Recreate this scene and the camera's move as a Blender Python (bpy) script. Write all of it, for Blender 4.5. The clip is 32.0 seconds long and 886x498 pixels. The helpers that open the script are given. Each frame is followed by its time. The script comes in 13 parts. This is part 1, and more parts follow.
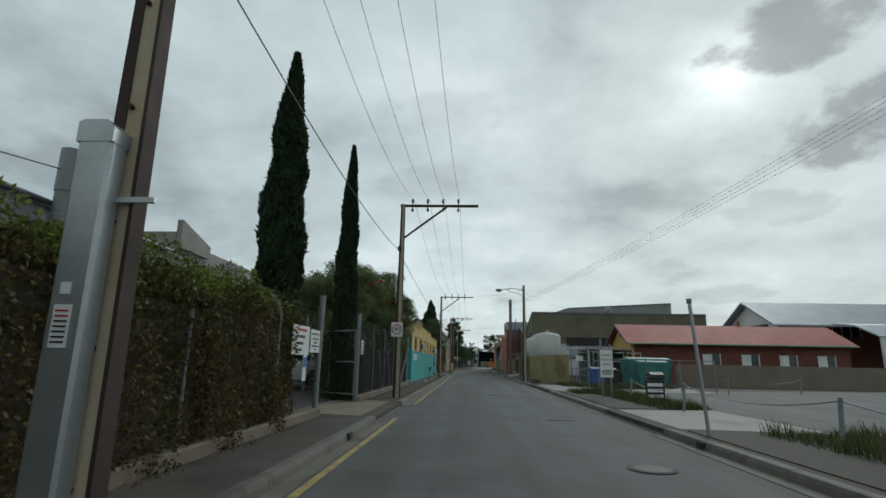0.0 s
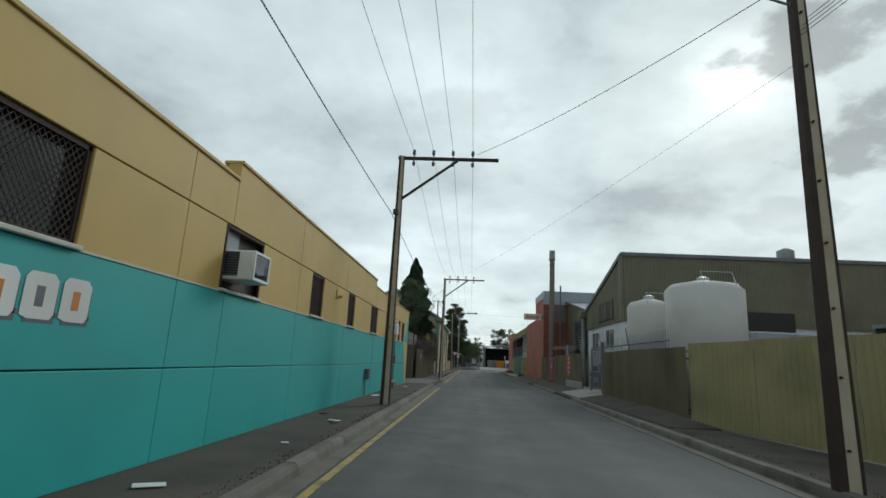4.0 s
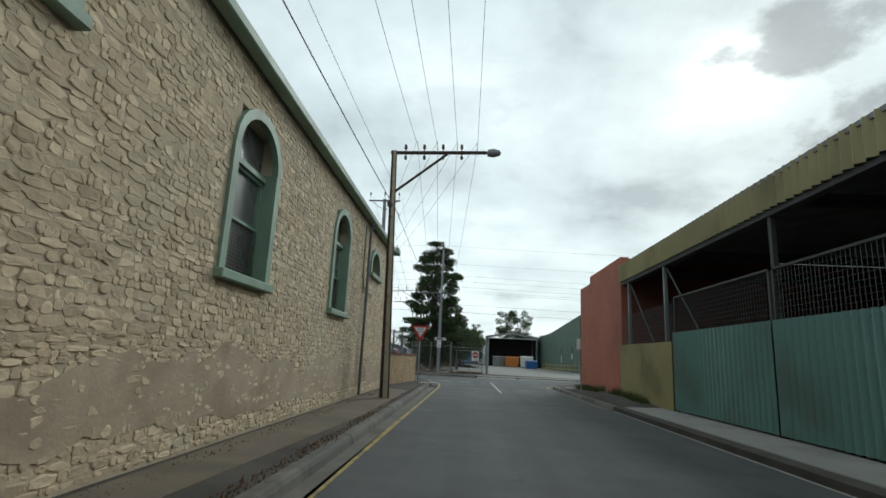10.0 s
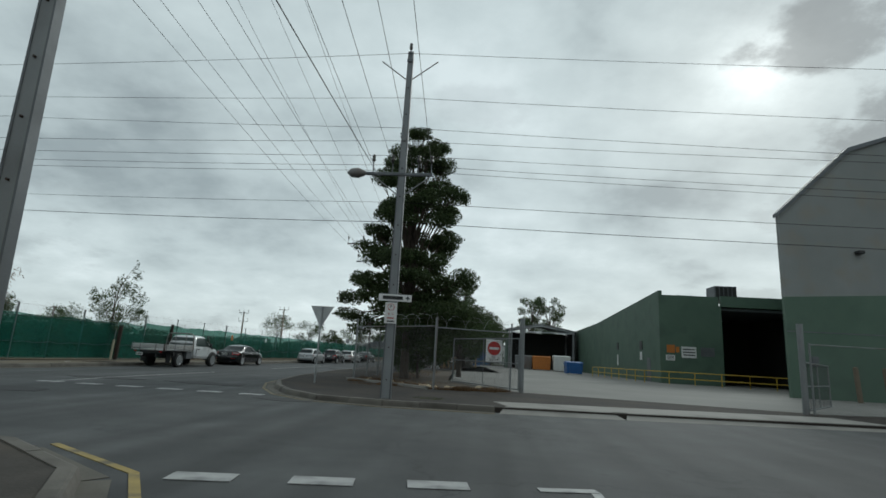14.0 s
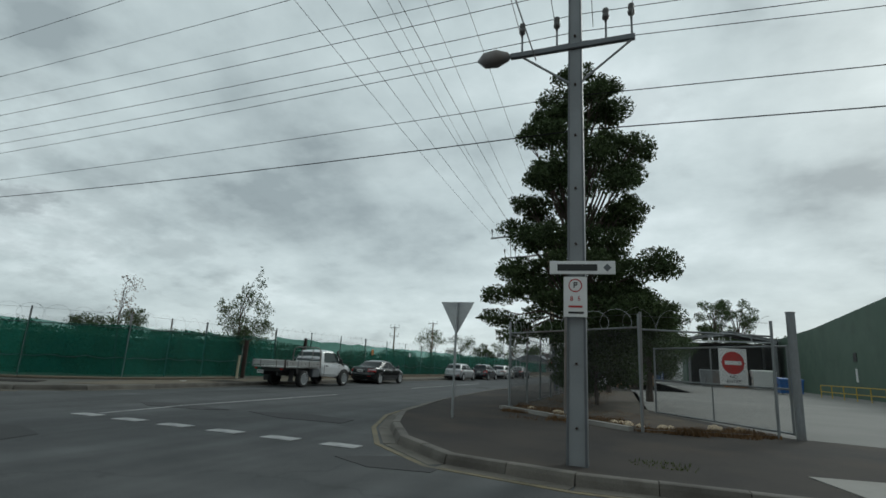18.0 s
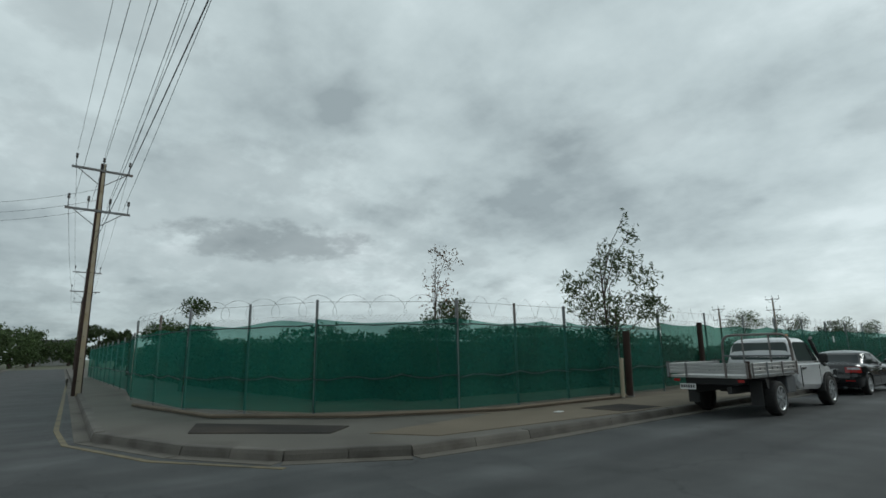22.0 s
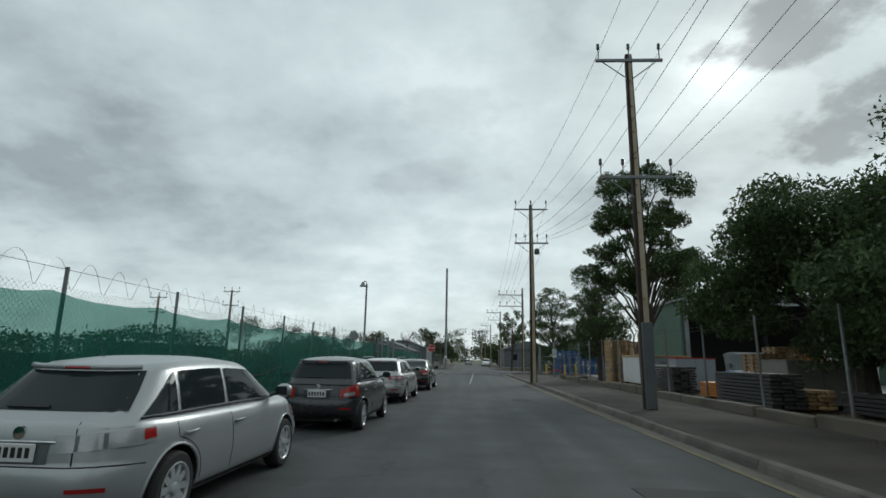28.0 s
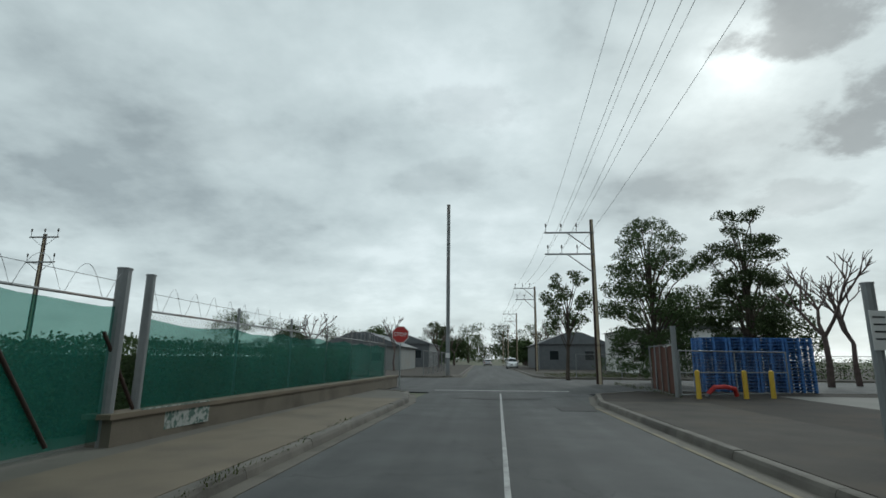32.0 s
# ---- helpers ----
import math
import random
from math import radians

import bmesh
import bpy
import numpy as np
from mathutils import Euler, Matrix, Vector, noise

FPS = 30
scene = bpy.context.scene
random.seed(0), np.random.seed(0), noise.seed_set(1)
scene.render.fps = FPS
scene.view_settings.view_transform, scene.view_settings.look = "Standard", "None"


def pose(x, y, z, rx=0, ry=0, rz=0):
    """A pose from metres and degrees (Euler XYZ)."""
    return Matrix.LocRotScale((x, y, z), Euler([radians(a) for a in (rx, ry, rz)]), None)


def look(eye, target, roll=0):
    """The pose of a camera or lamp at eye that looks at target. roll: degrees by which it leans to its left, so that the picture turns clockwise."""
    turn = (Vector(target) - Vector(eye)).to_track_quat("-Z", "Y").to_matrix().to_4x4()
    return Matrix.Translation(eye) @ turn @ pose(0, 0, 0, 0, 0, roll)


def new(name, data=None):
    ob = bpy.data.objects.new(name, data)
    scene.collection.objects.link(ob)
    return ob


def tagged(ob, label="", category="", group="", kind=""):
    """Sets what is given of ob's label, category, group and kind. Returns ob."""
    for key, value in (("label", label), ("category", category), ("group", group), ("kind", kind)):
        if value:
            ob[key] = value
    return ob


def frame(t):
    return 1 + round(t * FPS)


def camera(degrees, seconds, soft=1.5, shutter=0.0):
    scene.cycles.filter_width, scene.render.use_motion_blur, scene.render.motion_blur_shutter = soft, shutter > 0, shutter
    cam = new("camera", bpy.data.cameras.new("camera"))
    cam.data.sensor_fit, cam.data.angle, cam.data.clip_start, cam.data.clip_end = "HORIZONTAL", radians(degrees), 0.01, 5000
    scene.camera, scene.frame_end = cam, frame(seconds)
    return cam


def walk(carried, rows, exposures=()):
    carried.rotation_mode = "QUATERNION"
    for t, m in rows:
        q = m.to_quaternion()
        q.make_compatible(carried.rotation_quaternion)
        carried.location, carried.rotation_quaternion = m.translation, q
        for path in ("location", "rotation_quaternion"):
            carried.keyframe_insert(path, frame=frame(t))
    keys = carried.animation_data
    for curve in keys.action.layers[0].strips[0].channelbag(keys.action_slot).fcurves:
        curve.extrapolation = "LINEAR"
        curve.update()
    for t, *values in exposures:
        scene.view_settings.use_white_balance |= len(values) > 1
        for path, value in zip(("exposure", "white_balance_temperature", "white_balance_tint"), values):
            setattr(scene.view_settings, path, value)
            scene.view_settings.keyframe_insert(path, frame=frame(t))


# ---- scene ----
cam = camera(81.25, 32.0, soft=1.6)
# seconds, x, y, z, yaw, pitch, roll
PATH = [
    (0.0, 0.00, 0.00, 1.50, 2.96, 12.46, 1.12),
    (0.5, -0.03, 4.01, 1.50, 3.47, 12.54, 1.35),
    (1.0, -0.06, 8.22, 1.50, 3.54, 12.62, 1.53),
    (1.5, -0.11, 12.80, 1.50, 3.55, 12.60, 1.88),
    (2.0, -0.17, 17.39, 1.50, 3.61, 12.42, 2.44),
    (2.5, -0.20, 22.12, 1.50, 3.64, 12.26, 2.75),
    (3.0, -0.20, 26.87, 1.51, 3.63, 12.21, 2.78),
    (3.5, -0.17, 31.55, 1.52, 3.79, 12.20, 2.91),
    (5.5, -0.33, 49.52, 1.46, 3.24, 12.14, 2.89),
    (6.0, -0.26, 54.48, 1.48, 3.51, 12.17, 3.14),
    (6.5, -0.27, 59.57, 1.49, 3.64, 12.10, 3.31),
    (7.0, -0.33, 64.47, 1.51, 3.43, 11.98, 3.27),
    (7.5, -0.27, 69.56, 1.50, 3.31, 11.89, 3.16),
    (8.0, -0.25, 74.71, 1.48, 3.00, 11.87, 3.07),
    (8.5, -0.28, 80.02, 1.46, 2.99, 11.94, 3.02),
    (9.0, -0.37, 85.42, 1.46, 3.07, 12.03, 2.86),
    (9.5, -0.60, 90.39, 1.46, 2.76, 12.01, 2.62),
    (10.0, -0.48, 95.07, 1.48, 3.21, 11.84, 2.83),
    (10.5, -0.32, 99.89, 1.52, 3.52, 11.67, 3.48),
    (11.0, -0.21, 104.62, 1.54, 3.68, 11.52, 3.89),
    (11.5, -0.15, 108.91, 1.53, 3.75, 11.42, 3.88),
    (12.0, -0.13, 112.82, 1.51, 3.57, 11.40, 3.78),
    (12.5, -0.06, 116.42, 1.45, 3.67, 11.47, 3.63),
    (13.0, -0.01, 119.24, 1.39, 4.09, 11.61, 3.40),
    (13.5, -0.04, 121.49, 1.36, 4.47, 11.73, 3.24),
    (15.5, -0.82, 127.88, 1.49, 9.87, 11.79, 3.58),
    (16.0, -1.04, 128.63, 1.52, 12.91, 11.76, 3.62),
    (16.5, -1.25, 129.06, 1.52, 15.44, 11.89, 3.57),
    (17.0, -1.46, 129.53, 1.50, 17.57, 12.07, 3.37),
    (17.5, -1.66, 129.89, 1.48, 19.31, 12.25, 3.11),
    (18.0, -1.93, 130.40, 1.47, 21.41, 12.38, 2.95),
    (18.5, -2.42, 131.10, 1.48, 24.74, 12.42, 2.85),
    (19.0, -3.16, 132.00, 1.51, 30.65, 12.43, 2.54),
    (19.5, -4.34, 133.02, 1.51, 40.41, 12.50, 2.06),
    (20.0, -6.14, 133.65, 1.49, 50.89, 12.51, 1.73),
    (20.5, -7.98, 134.20, 1.48, 57.60, 12.39, 1.42),
    (21.0, -9.60, 135.20, 1.48, 59.68, 12.20, 0.70),
    (21.5, -11.00, 136.35, 1.49, 57.25, 11.90, -0.23),
    (22.0, -12.23, 137.79, 1.50, 50.77, 11.48, -0.92),
    (22.5, -13.18, 139.40, 1.51, 41.39, 11.21, -1.22),
    (23.0, -13.77, 141.18, 1.52, 32.50, 11.18, -1.11),
    (23.5, -14.16, 143.04, 1.53, 24.28, 11.15, -0.63),
    (24.0, -14.31, 144.90, 1.55, 17.00, 11.11, -0.09),
    (24.5, -14.15, 146.96, 1.52, 11.22, 11.25, 0.33),
    (25.0, -14.27, 150.18, 1.48, 6.85, 11.60, 0.59),
    (25.5, -14.46, 153.17, 1.46, 3.95, 12.05, 0.38),
    (27.5, -14.30, 166.35, 1.48, 2.32, 11.94, 0.85),
    (28.0, -14.17, 169.88, 1.47, 2.59, 12.04, 1.04),
    (28.5, -14.18, 173.40, 1.47, 2.46, 12.10, 0.99),
    (29.0, -14.10, 177.38, 1.48, 2.26, 12.13, 0.87),
    (29.5, -14.06, 181.42, 1.49, 1.96, 12.16, 0.89),
    (30.0, -13.93, 185.72, 1.49, 1.84, 12.21, 0.97),
    (30.5, -13.82, 190.04, 1.48, 1.90, 12.21, 1.04),
    (31.0, -13.67, 194.45, 1.49, 2.79, 12.09, 1.01),
    (31.5, -13.75, 198.77, 1.51, 3.74, 11.99, 0.79),
    (32.0, -13.94, 203.18, 1.54, 4.57, 11.97, 0.52),
]
walk(cam, [(t, pose(x, y, z, 90 + p, 0, w) @ pose(0, 0, 0, 0, 0, r)) for t, x, y, z, w, p, r in PATH],
     ((0, 0.0), (2, 0.08), (3, 0.24), (6, 0.18), (8, 0.42), (10.5, 0.42), (12, 0.28), (13.4, 0.05), (16, 0.0), (24, 0.0), (28, 0.08), (32, 0.08)))

# ---- sky and sun ----
SUN_YAW, SUN_EL = radians(28.3), radians(28.5)
SUN_DIR = Vector((math.sin(SUN_YAW) * math.cos(SUN_EL), math.cos(SUN_YAW) * math.cos(SUN_EL), math.sin(SUN_EL)))


def make_world():
    w = bpy.data.worlds.new("overcast_sky")
    scene.world = w
    w.use_nodes = True
    nt = w.node_tree
    nt.nodes.clear()
    N, L = nt.nodes.new, nt.links.new
    out, bg = N("ShaderNodeOutputWorld"), N("ShaderNodeBackground")
    sky = N("ShaderNodeTexSky")
    sky.sky_type, sky.sun_disc = "NISHITA", False
    sky.sun_elevation, sky.sun_rotation = SUN_EL, SUN_YAW
    tc, sep = N("ShaderNodeTexCoord"), N("ShaderNodeSeparateXYZ")
    L(tc.outputs["Generated"], sep.inputs[0])

    def mth(op, a, b=None, c=None):
        n = N("ShaderNodeMath")
        n.operation = op
        for i, v in enumerate((a, b, c)):
            if v is None:
                continue
            if isinstance(v, (int, float)):
                n.inputs[i].default_value = v
            else:
                L(v, n.inputs[i])
        return n.outputs[0]

    # clouds lie on a flat sheet overhead, so they crowd towards the horizon
    lift = mth("ADD", mth("MAXIMUM", sep.outputs[2], 0.0), 0.30)
    comb = N("ShaderNodeCombineXYZ")
    L(mth("DIVIDE", sep.outputs[0], lift), comb.inputs[0])
    L(mth("DIVIDE", sep.outputs[1], lift), comb.inputs[1])

    def cloud(scale, detail, offset, rough=0.55):
        m, n = N("ShaderNodeMapping"), N("ShaderNodeTexNoise")
        m.inputs["Location"].default_value = offset
        L(comb.outputs[0], m.inputs[0])
        L(m.outputs[0], n.inputs["Vector"])
        n.inputs["Scale"].default_value, n.inputs["Detail"].default_value = scale, detail
        n.inputs["Roughness"].default_value = rough
        return n.outputs[0]

    big, small = cloud(1.15, 8, (3.1, 1.7, 0), 0.56), cloud(3.0, 7, (7.3, 2.2, 0), 0.58)
    scud = cloud(2.3, 5, (1.3, 8.2, 0), 0.5)
    dark = N("ShaderNodeMapRange")
    dark.interpolation_type = "SMOOTHSTEP"
    dark.inputs[1].default_value, dark.inputs[2].default_value, dark.inputs[4].default_value = 0.54, 0.76, 0.13
    L(scud, dark.inputs[0])
    mix = mth("ADD", mth("MULTIPLY", big, 0.7), mth("MULTIPLY", small, 0.3))
    mix = mth("SUBTRACT", mix, dark.outputs[0])
    ramp = N("ShaderNodeValToRGB")
    L(mix, ramp.inputs[0])
    el = ramp.color_ramp.elements
    el[0].position, el[0].color = 0.34, (0.318, 0.385, 0.405, 1)
    el[1].position, el[1].color = 0.62, (0.695, 0.800, 0.820, 1)
    e = el.new(0.47)
    e.color = (0.497, 0.590, 0.607, 1)
    e = el.new(0.55)
    e.color = (0.584, 0.685, 0.701, 1)
    # the veiled sun
    dot = N("ShaderNodeVectorMath")
    dot.operation = "DOT_PRODUCT"
    L(tc.outputs["Generated"], dot.inputs[0])
    dot.inputs[1].default_value = SUN_DIR
    d = mth("MAXIMUM", dot.outputs["Value"], 0.0)
    glow = mth("ADD", mth("MULTIPLY", mth("POWER", d, 460.0), 0.34), mth("MULTIPLY", mth("POWER", d, 40.0), 0.055))
    glow = mth("MULTIPLY", glow, mth("MULTIPLY_ADD", small, 4.4, -1.2))
    # a pale band low over the horizon
    north = N("ShaderNodeVectorMath")
    north.operation = "DOT_PRODUCT"
    L(tc.outputs["Generated"], north.inputs[0])
    north.inputs[1].default_value = (0.25, 0.97, 0.0)
    veer = mth("MULTIPLY_ADD", mth("MAXIMUM", north.outputs["Value"], 0.0), 1.3, -0.42)
    low = mth("MULTIPLY", mth("POWER", mth("SUBTRACT", 1.0, mth("MAXIMUM", sep.outputs[2], 0.0)), 9.0), mth("MULTIPLY", veer, 0.20))
    add = N("ShaderNodeMixRGB")
    add.blend_type = "ADD"
    add.inputs[0].default_value = 1
    L(ramp.outputs[0], add.inputs[1])
    g = N("ShaderNodeCombineXYZ")
    s = mth("ADD", glow, low)
    for i, k in enumerate((0.94, 1.0, 0.99)):
        L(mth("MULTIPLY", s, k), g.inputs[i])
    L(g.outputs[0], add.inputs[2])
    both = N("ShaderNodeMixRGB")
    both.inputs[0].default_value = 0.95
    scaled = N("ShaderNodeMixRGB")
    scaled.blend_type = "MULTIPLY"
    scaled.inputs[0].default_value = 1
    scaled.inputs[2].default_value = (0.1, 0.1, 0.1, 1)
    L(sky.outputs[0], scaled.inputs[1])
    L(scaled.outputs[0], both.inputs[1])
    col = add.outputs[0]
    fine, wide = cloud(7.0, 7, (2.2, 4.4, 0), 0.6), cloud(2.6, 4, (9.1, 3.3, 0), 0.5)
    for yaw, up, wid, tall, deep in ((35.5, 30.3, 6.5, 2.8, 0.66), (37.5, 21.3, 5.6, 3.4, 0.66), (31.0, 14.9, 4.0, 1.5, 0.26), (26.0, 7.0, 4.5, 0.9, 0.24), (-70.0, 12.0, 10.0, 1.9, 0.46), (-78.0, 13.0, 30.0, 9.0, 0.20), (-3.5, 19.6, 8.0, 2.0, 0.16), (-84.0, 31.0, 9.0, 3.0, 0.20), (-2.0, 27.0, 6.0, 2.2, 0.16), (-30.0, 22.0, 9.0, 2.6, 0.12)):
        ya, el_ = radians(yaw), radians(up)
        mid = Vector((math.sin(ya) * math.cos(el_), math.cos(ya) * math.cos(el_), math.sin(el_)))
        across = Vector((math.cos(ya), -math.sin(ya), 0.0))
        rise = across.cross(mid)
        dots = []
        for v in (mid, across / math.sin(radians(wid)), rise / math.sin(radians(tall))):
            n = N("ShaderNodeVectorMath")
            n.operation = "DOT_PRODUCT"
            L(tc.outputs["Generated"], n.inputs[0])
            n.inputs[1].default_value = v
            dots.append(n.outputs["Value"])
        d2 = mth("ADD", mth("MULTIPLY", dots[1], dots[1]), mth("MULTIPLY", dots[2], dots[2]))
        d2 = mth("ADD", d2, mth("ADD", mth("MULTIPLY_ADD", fine, 5.0, -2.5), mth("MULTIPLY_ADD", wide, 3.0, -1.5)))
        edge = N("ShaderNodeMapRange")
        edge.interpolation_type = "SMOOTHSTEP"
        edge.inputs[1].default_value, edge.inputs[2].default_value = 1.5, 0.25
        edge.inputs[3].default_value, edge.inputs[4].default_value = 0.0, deep
        L(d2, edge.inputs[0])
        here = mth("MULTIPLY", edge.outputs[0], mth("GREATER_THAN", dots[0], 0.5))
        shade = N("ShaderNodeMixRGB")
        L(here, shade.inputs[0])
        L(col, shade.inputs[1])
        shade.inputs[2].default_value = (0.17, 0.20, 0.215, 1)
        col = shade.outputs[0]
    L(col, both.inputs[2])
    L(both.outputs[0], bg.inputs[0])
    bg.inputs[1].default_value = 1.0
    L(bg.outputs[0], out.inputs[0])


make_world()
sun = new("sun", bpy.data.lights.new("sun", "SUN"))
sun.data.energy, sun.data.angle, sun.data.color = 0.9, radians(18), (0.92, 0.98, 0.94)
sun.matrix_basis = look((0, 0, 60), Vector((0, 0, 60)) - SUN_DIR)
scene.view_settings.exposure = 0.0

# ---- materials ----
def mat(name, a, b=None, rough=0.8, metal=0.0, scale=3.0, fine=40.0, bump=0.25, spread=0.5, stain=None, stain_amount=0.35, stain_scale=0.6, island=0.0, coat=0.0, spec=0.5, streak=None):
    """Two colours mixed by coarse and fine noise, with stains, relief and, where island is given, a tone per piece."""
    b = b or tuple(c * 0.75 for c in a)
    m = bpy.data.materials.new(name)
    m.use_nodes = True
    nt = m.node_tree
    N, L = nt.nodes.new, nt.links.new
    p = nt.nodes["Principled BSDF"]
    p.inputs["Roughness"].default_value, p.inputs["Metallic"].default_value = rough, metal
    p.inputs["Specular IOR Level"].default_value = spec
    p.inputs["Coat Weight"].default_value = coat
    p.inputs["Coat Roughness"].default_value = 0.08
    tc = N("ShaderNodeTexCoord")
    vec = tc.outputs["Object"]
    if streak:
        mp = N("ShaderNodeMapping")
        mp.inputs["Scale"].default_value = streak
        L(vec, mp.inputs[0])
        vec = mp.outputs[0]

    def noise_at(s, detail=4):
        n = N("ShaderNodeTexNoise")
        n.inputs["Scale"].default_value, n.inputs["Detail"].default_value = s, detail
        L(vec, n.inputs["Vector"])
        return n.outputs[0]

    coarse, grain = noise_at(scale, 6), noise_at(fine, 3)
    f = N("ShaderNodeMath")
    f.operation = "MULTIPLY_ADD"
    L(grain, f.inputs[0])
    f.inputs[1].default_value = 0.45
    L(coarse, f.inputs[2])
    r = N("ShaderNodeMapRange")
    r.inputs[1].default_value, r.inputs[2].default_value = 0.725 - 0.5 * spread, 0.725 + 0.5 * spread
    L(f.outputs[0], r.inputs[0])
    mx = N("ShaderNodeMixRGB")
    mx.inputs[1].default_value, mx.inputs[2].default_value = (*a, 1), (*b, 1)
    L(r.outputs[0], mx.inputs[0])
    col = mx.outputs[0]
    if stain:
        n = noise_at(stain_scale, 8)
        r2 = N("ShaderNodeMapRange")
        r2.inputs[1].default_value, r2.inputs[2].default_value, r2.inputs[4].default_value = 0.5, 0.68, stain_amount
        L(n, r2.inputs[0])
        m2 = N("ShaderNodeMixRGB")
        L(r2.outputs[0], m2.inputs[0])
        L(col, m2.inputs[1])
        m2.inputs[2].default_value = (*stain, 1)
        col = m2.outputs[0]
    if island:
        geo, oi = N("ShaderNodeNewGeometry"), N("ShaderNodeObjectInfo")
        sm = N("ShaderNodeMath")
        sm.operation = "ADD"
        L(geo.outputs["Random Per Island"], sm.inputs[0])
        L(oi.outputs["Random"], sm.inputs[1])
        fr = N("ShaderNodeMath")
        fr.operation = "FRACT"
        L(sm.outputs[0], fr.inputs[0])
        r3 = N("ShaderNodeMapRange")
        r3.inputs[3].default_value, r3.inputs[4].default_value = 1 - island, 1 + island
        L(fr.outputs[0], r3.inputs[0])
        m3 = N("ShaderNodeVectorMath")
        m3.operation = "SCALE"
        L(col, m3.inputs[0])
        L(r3.outputs[0], m3.inputs["Scale"])
        col = m3.outputs[0]
    L(col, p.inputs["Base Color"])
    if bump:
        bp = N("ShaderNodeBump")
        bp.inputs["Strength"].default_value, bp.inputs["Distance"].default_value = bump, 0.012
        L(f.outputs[0], bp.inputs["Height"])
        L(bp.outputs[0], p.inputs["Normal"])
    rr = N("ShaderNodeMapRange")
    rr.inputs[3].default_value, rr.inputs[4].default_value = max(rough - 0.1, 0.02), min(rough + 0.08, 1)
    L(coarse, rr.inputs[0])
    L(rr.outputs[0], p.inputs["Roughness"])
    return m


def leaf_mat(name, a, b, trans=0.25, rough=0.5):
    m = mat(name, a, b, rough=max(rough, 0.65), scale=1.2, fine=9, bump=0, island=0.4, spec=0.15)
    nt = m.node_tree
    p = nt.nodes["Principled BSDF"]
    t, mx = nt.nodes.new("ShaderNodeBsdfTranslucent"), nt.nodes.new("ShaderNodeMixShader")
    nt.links.new(p.inputs["Base Color"].links[0].from_socket, t.inputs[0])
    mx.inputs[0].default_value = trans
    nt.links.new(p.outputs[0], mx.inputs[1])
    nt.links.new(t.outputs[0], mx.inputs[2])
    nt.links.new(mx.outputs[0], nt.nodes["Material Output"].inputs[0])
    return m


def glass_mat(name, tint=(0.02, 0.025, 0.028), rough=0.03, clear=0.0, spec=0.5, ior=1.5):
    m = bpy.data.materials.new(name)
    m.use_nodes = True
    nt = m.node_tree
    p = nt.nodes["Principled BSDF"]
    p.inputs["Base Color"].default_value = (*tint, 1)
    p.inputs["Roughness"].default_value = rough
    p.inputs["Specular IOR Level"].default_value = spec
    p.inputs["IOR"].default_value = ior
    n, bp = nt.nodes.new("ShaderNodeTexNoise"), nt.nodes.new("ShaderNodeBump")
    n.inputs["Scale"].default_value = 2.5
    bp.inputs["Strength"].default_value, bp.inputs["Distance"].default_value = 0.04, 0.01
    nt.links.new(n.outputs[0], bp.inputs["Height"])
    nt.links.new(bp.outputs[0], p.inputs["Normal"])
    if clear:
        t, mx = nt.nodes.new("ShaderNodeBsdfTransparent"), nt.nodes.new("ShaderNodeMixShader")
        t.inputs[0].default_value = (0.75, 0.8, 0.8, 1)
        mx.inputs[0].default_value = clear
        nt.links.new(p.outputs[0], mx.inputs[1])
        nt.links.new(t.outputs[0], mx.inputs[2])
        nt.links.new(mx.outputs[0], nt.nodes["Material Output"].inputs[0])
    return m


def cloth_mat(name, a, b, clear, trans=0.4, tint=(1, 1, 1)):
    """Woven shade cloth: part of the light passes between the threads."""
    m = mat(name, a, b, rough=0.85, scale=1.1, fine=30, bump=0.2, stain=tuple(c * 0.6 for c in a), stain_amount=0.5)
    nt = m.node_tree
    p = nt.nodes["Principled BSDF"]
    t, mx = nt.nodes.new("ShaderNodeBsdfTranslucent"), nt.nodes.new("ShaderNodeMixShader")
    nt.links.new(p.inputs["Base Color"].links[0].from_socket, t.inputs[0])
    mx.inputs[0].default_value = trans
    nt.links.new(p.outputs[0], mx.inputs[1])
    nt.links.new(t.outputs[0], mx.inputs[2])
    c, m2 = nt.nodes.new("ShaderNodeBsdfTransparent"), nt.nodes.new("ShaderNodeMixShader")
    m2.inputs[0].default_value = clear
    c.inputs[0].default_value = (*tint, 1)
    nt.links.new(mx.outputs[0], m2.inputs[1])
    nt.links.new(c.outputs[0], m2.inputs[2])
    nt.links.new(m2.outputs[0], nt.nodes["Material Output"].inputs[0])
    return m


ASPHALT = mat("asphalt", (0.028, 0.030, 0.031), (0.078, 0.080, 0.081), 0.84, scale=0.9, fine=55, bump=0.9, spread=0.5, stain=(0.033, 0.034, 0.036), stain_amount=0.65, stain_scale=0.3)


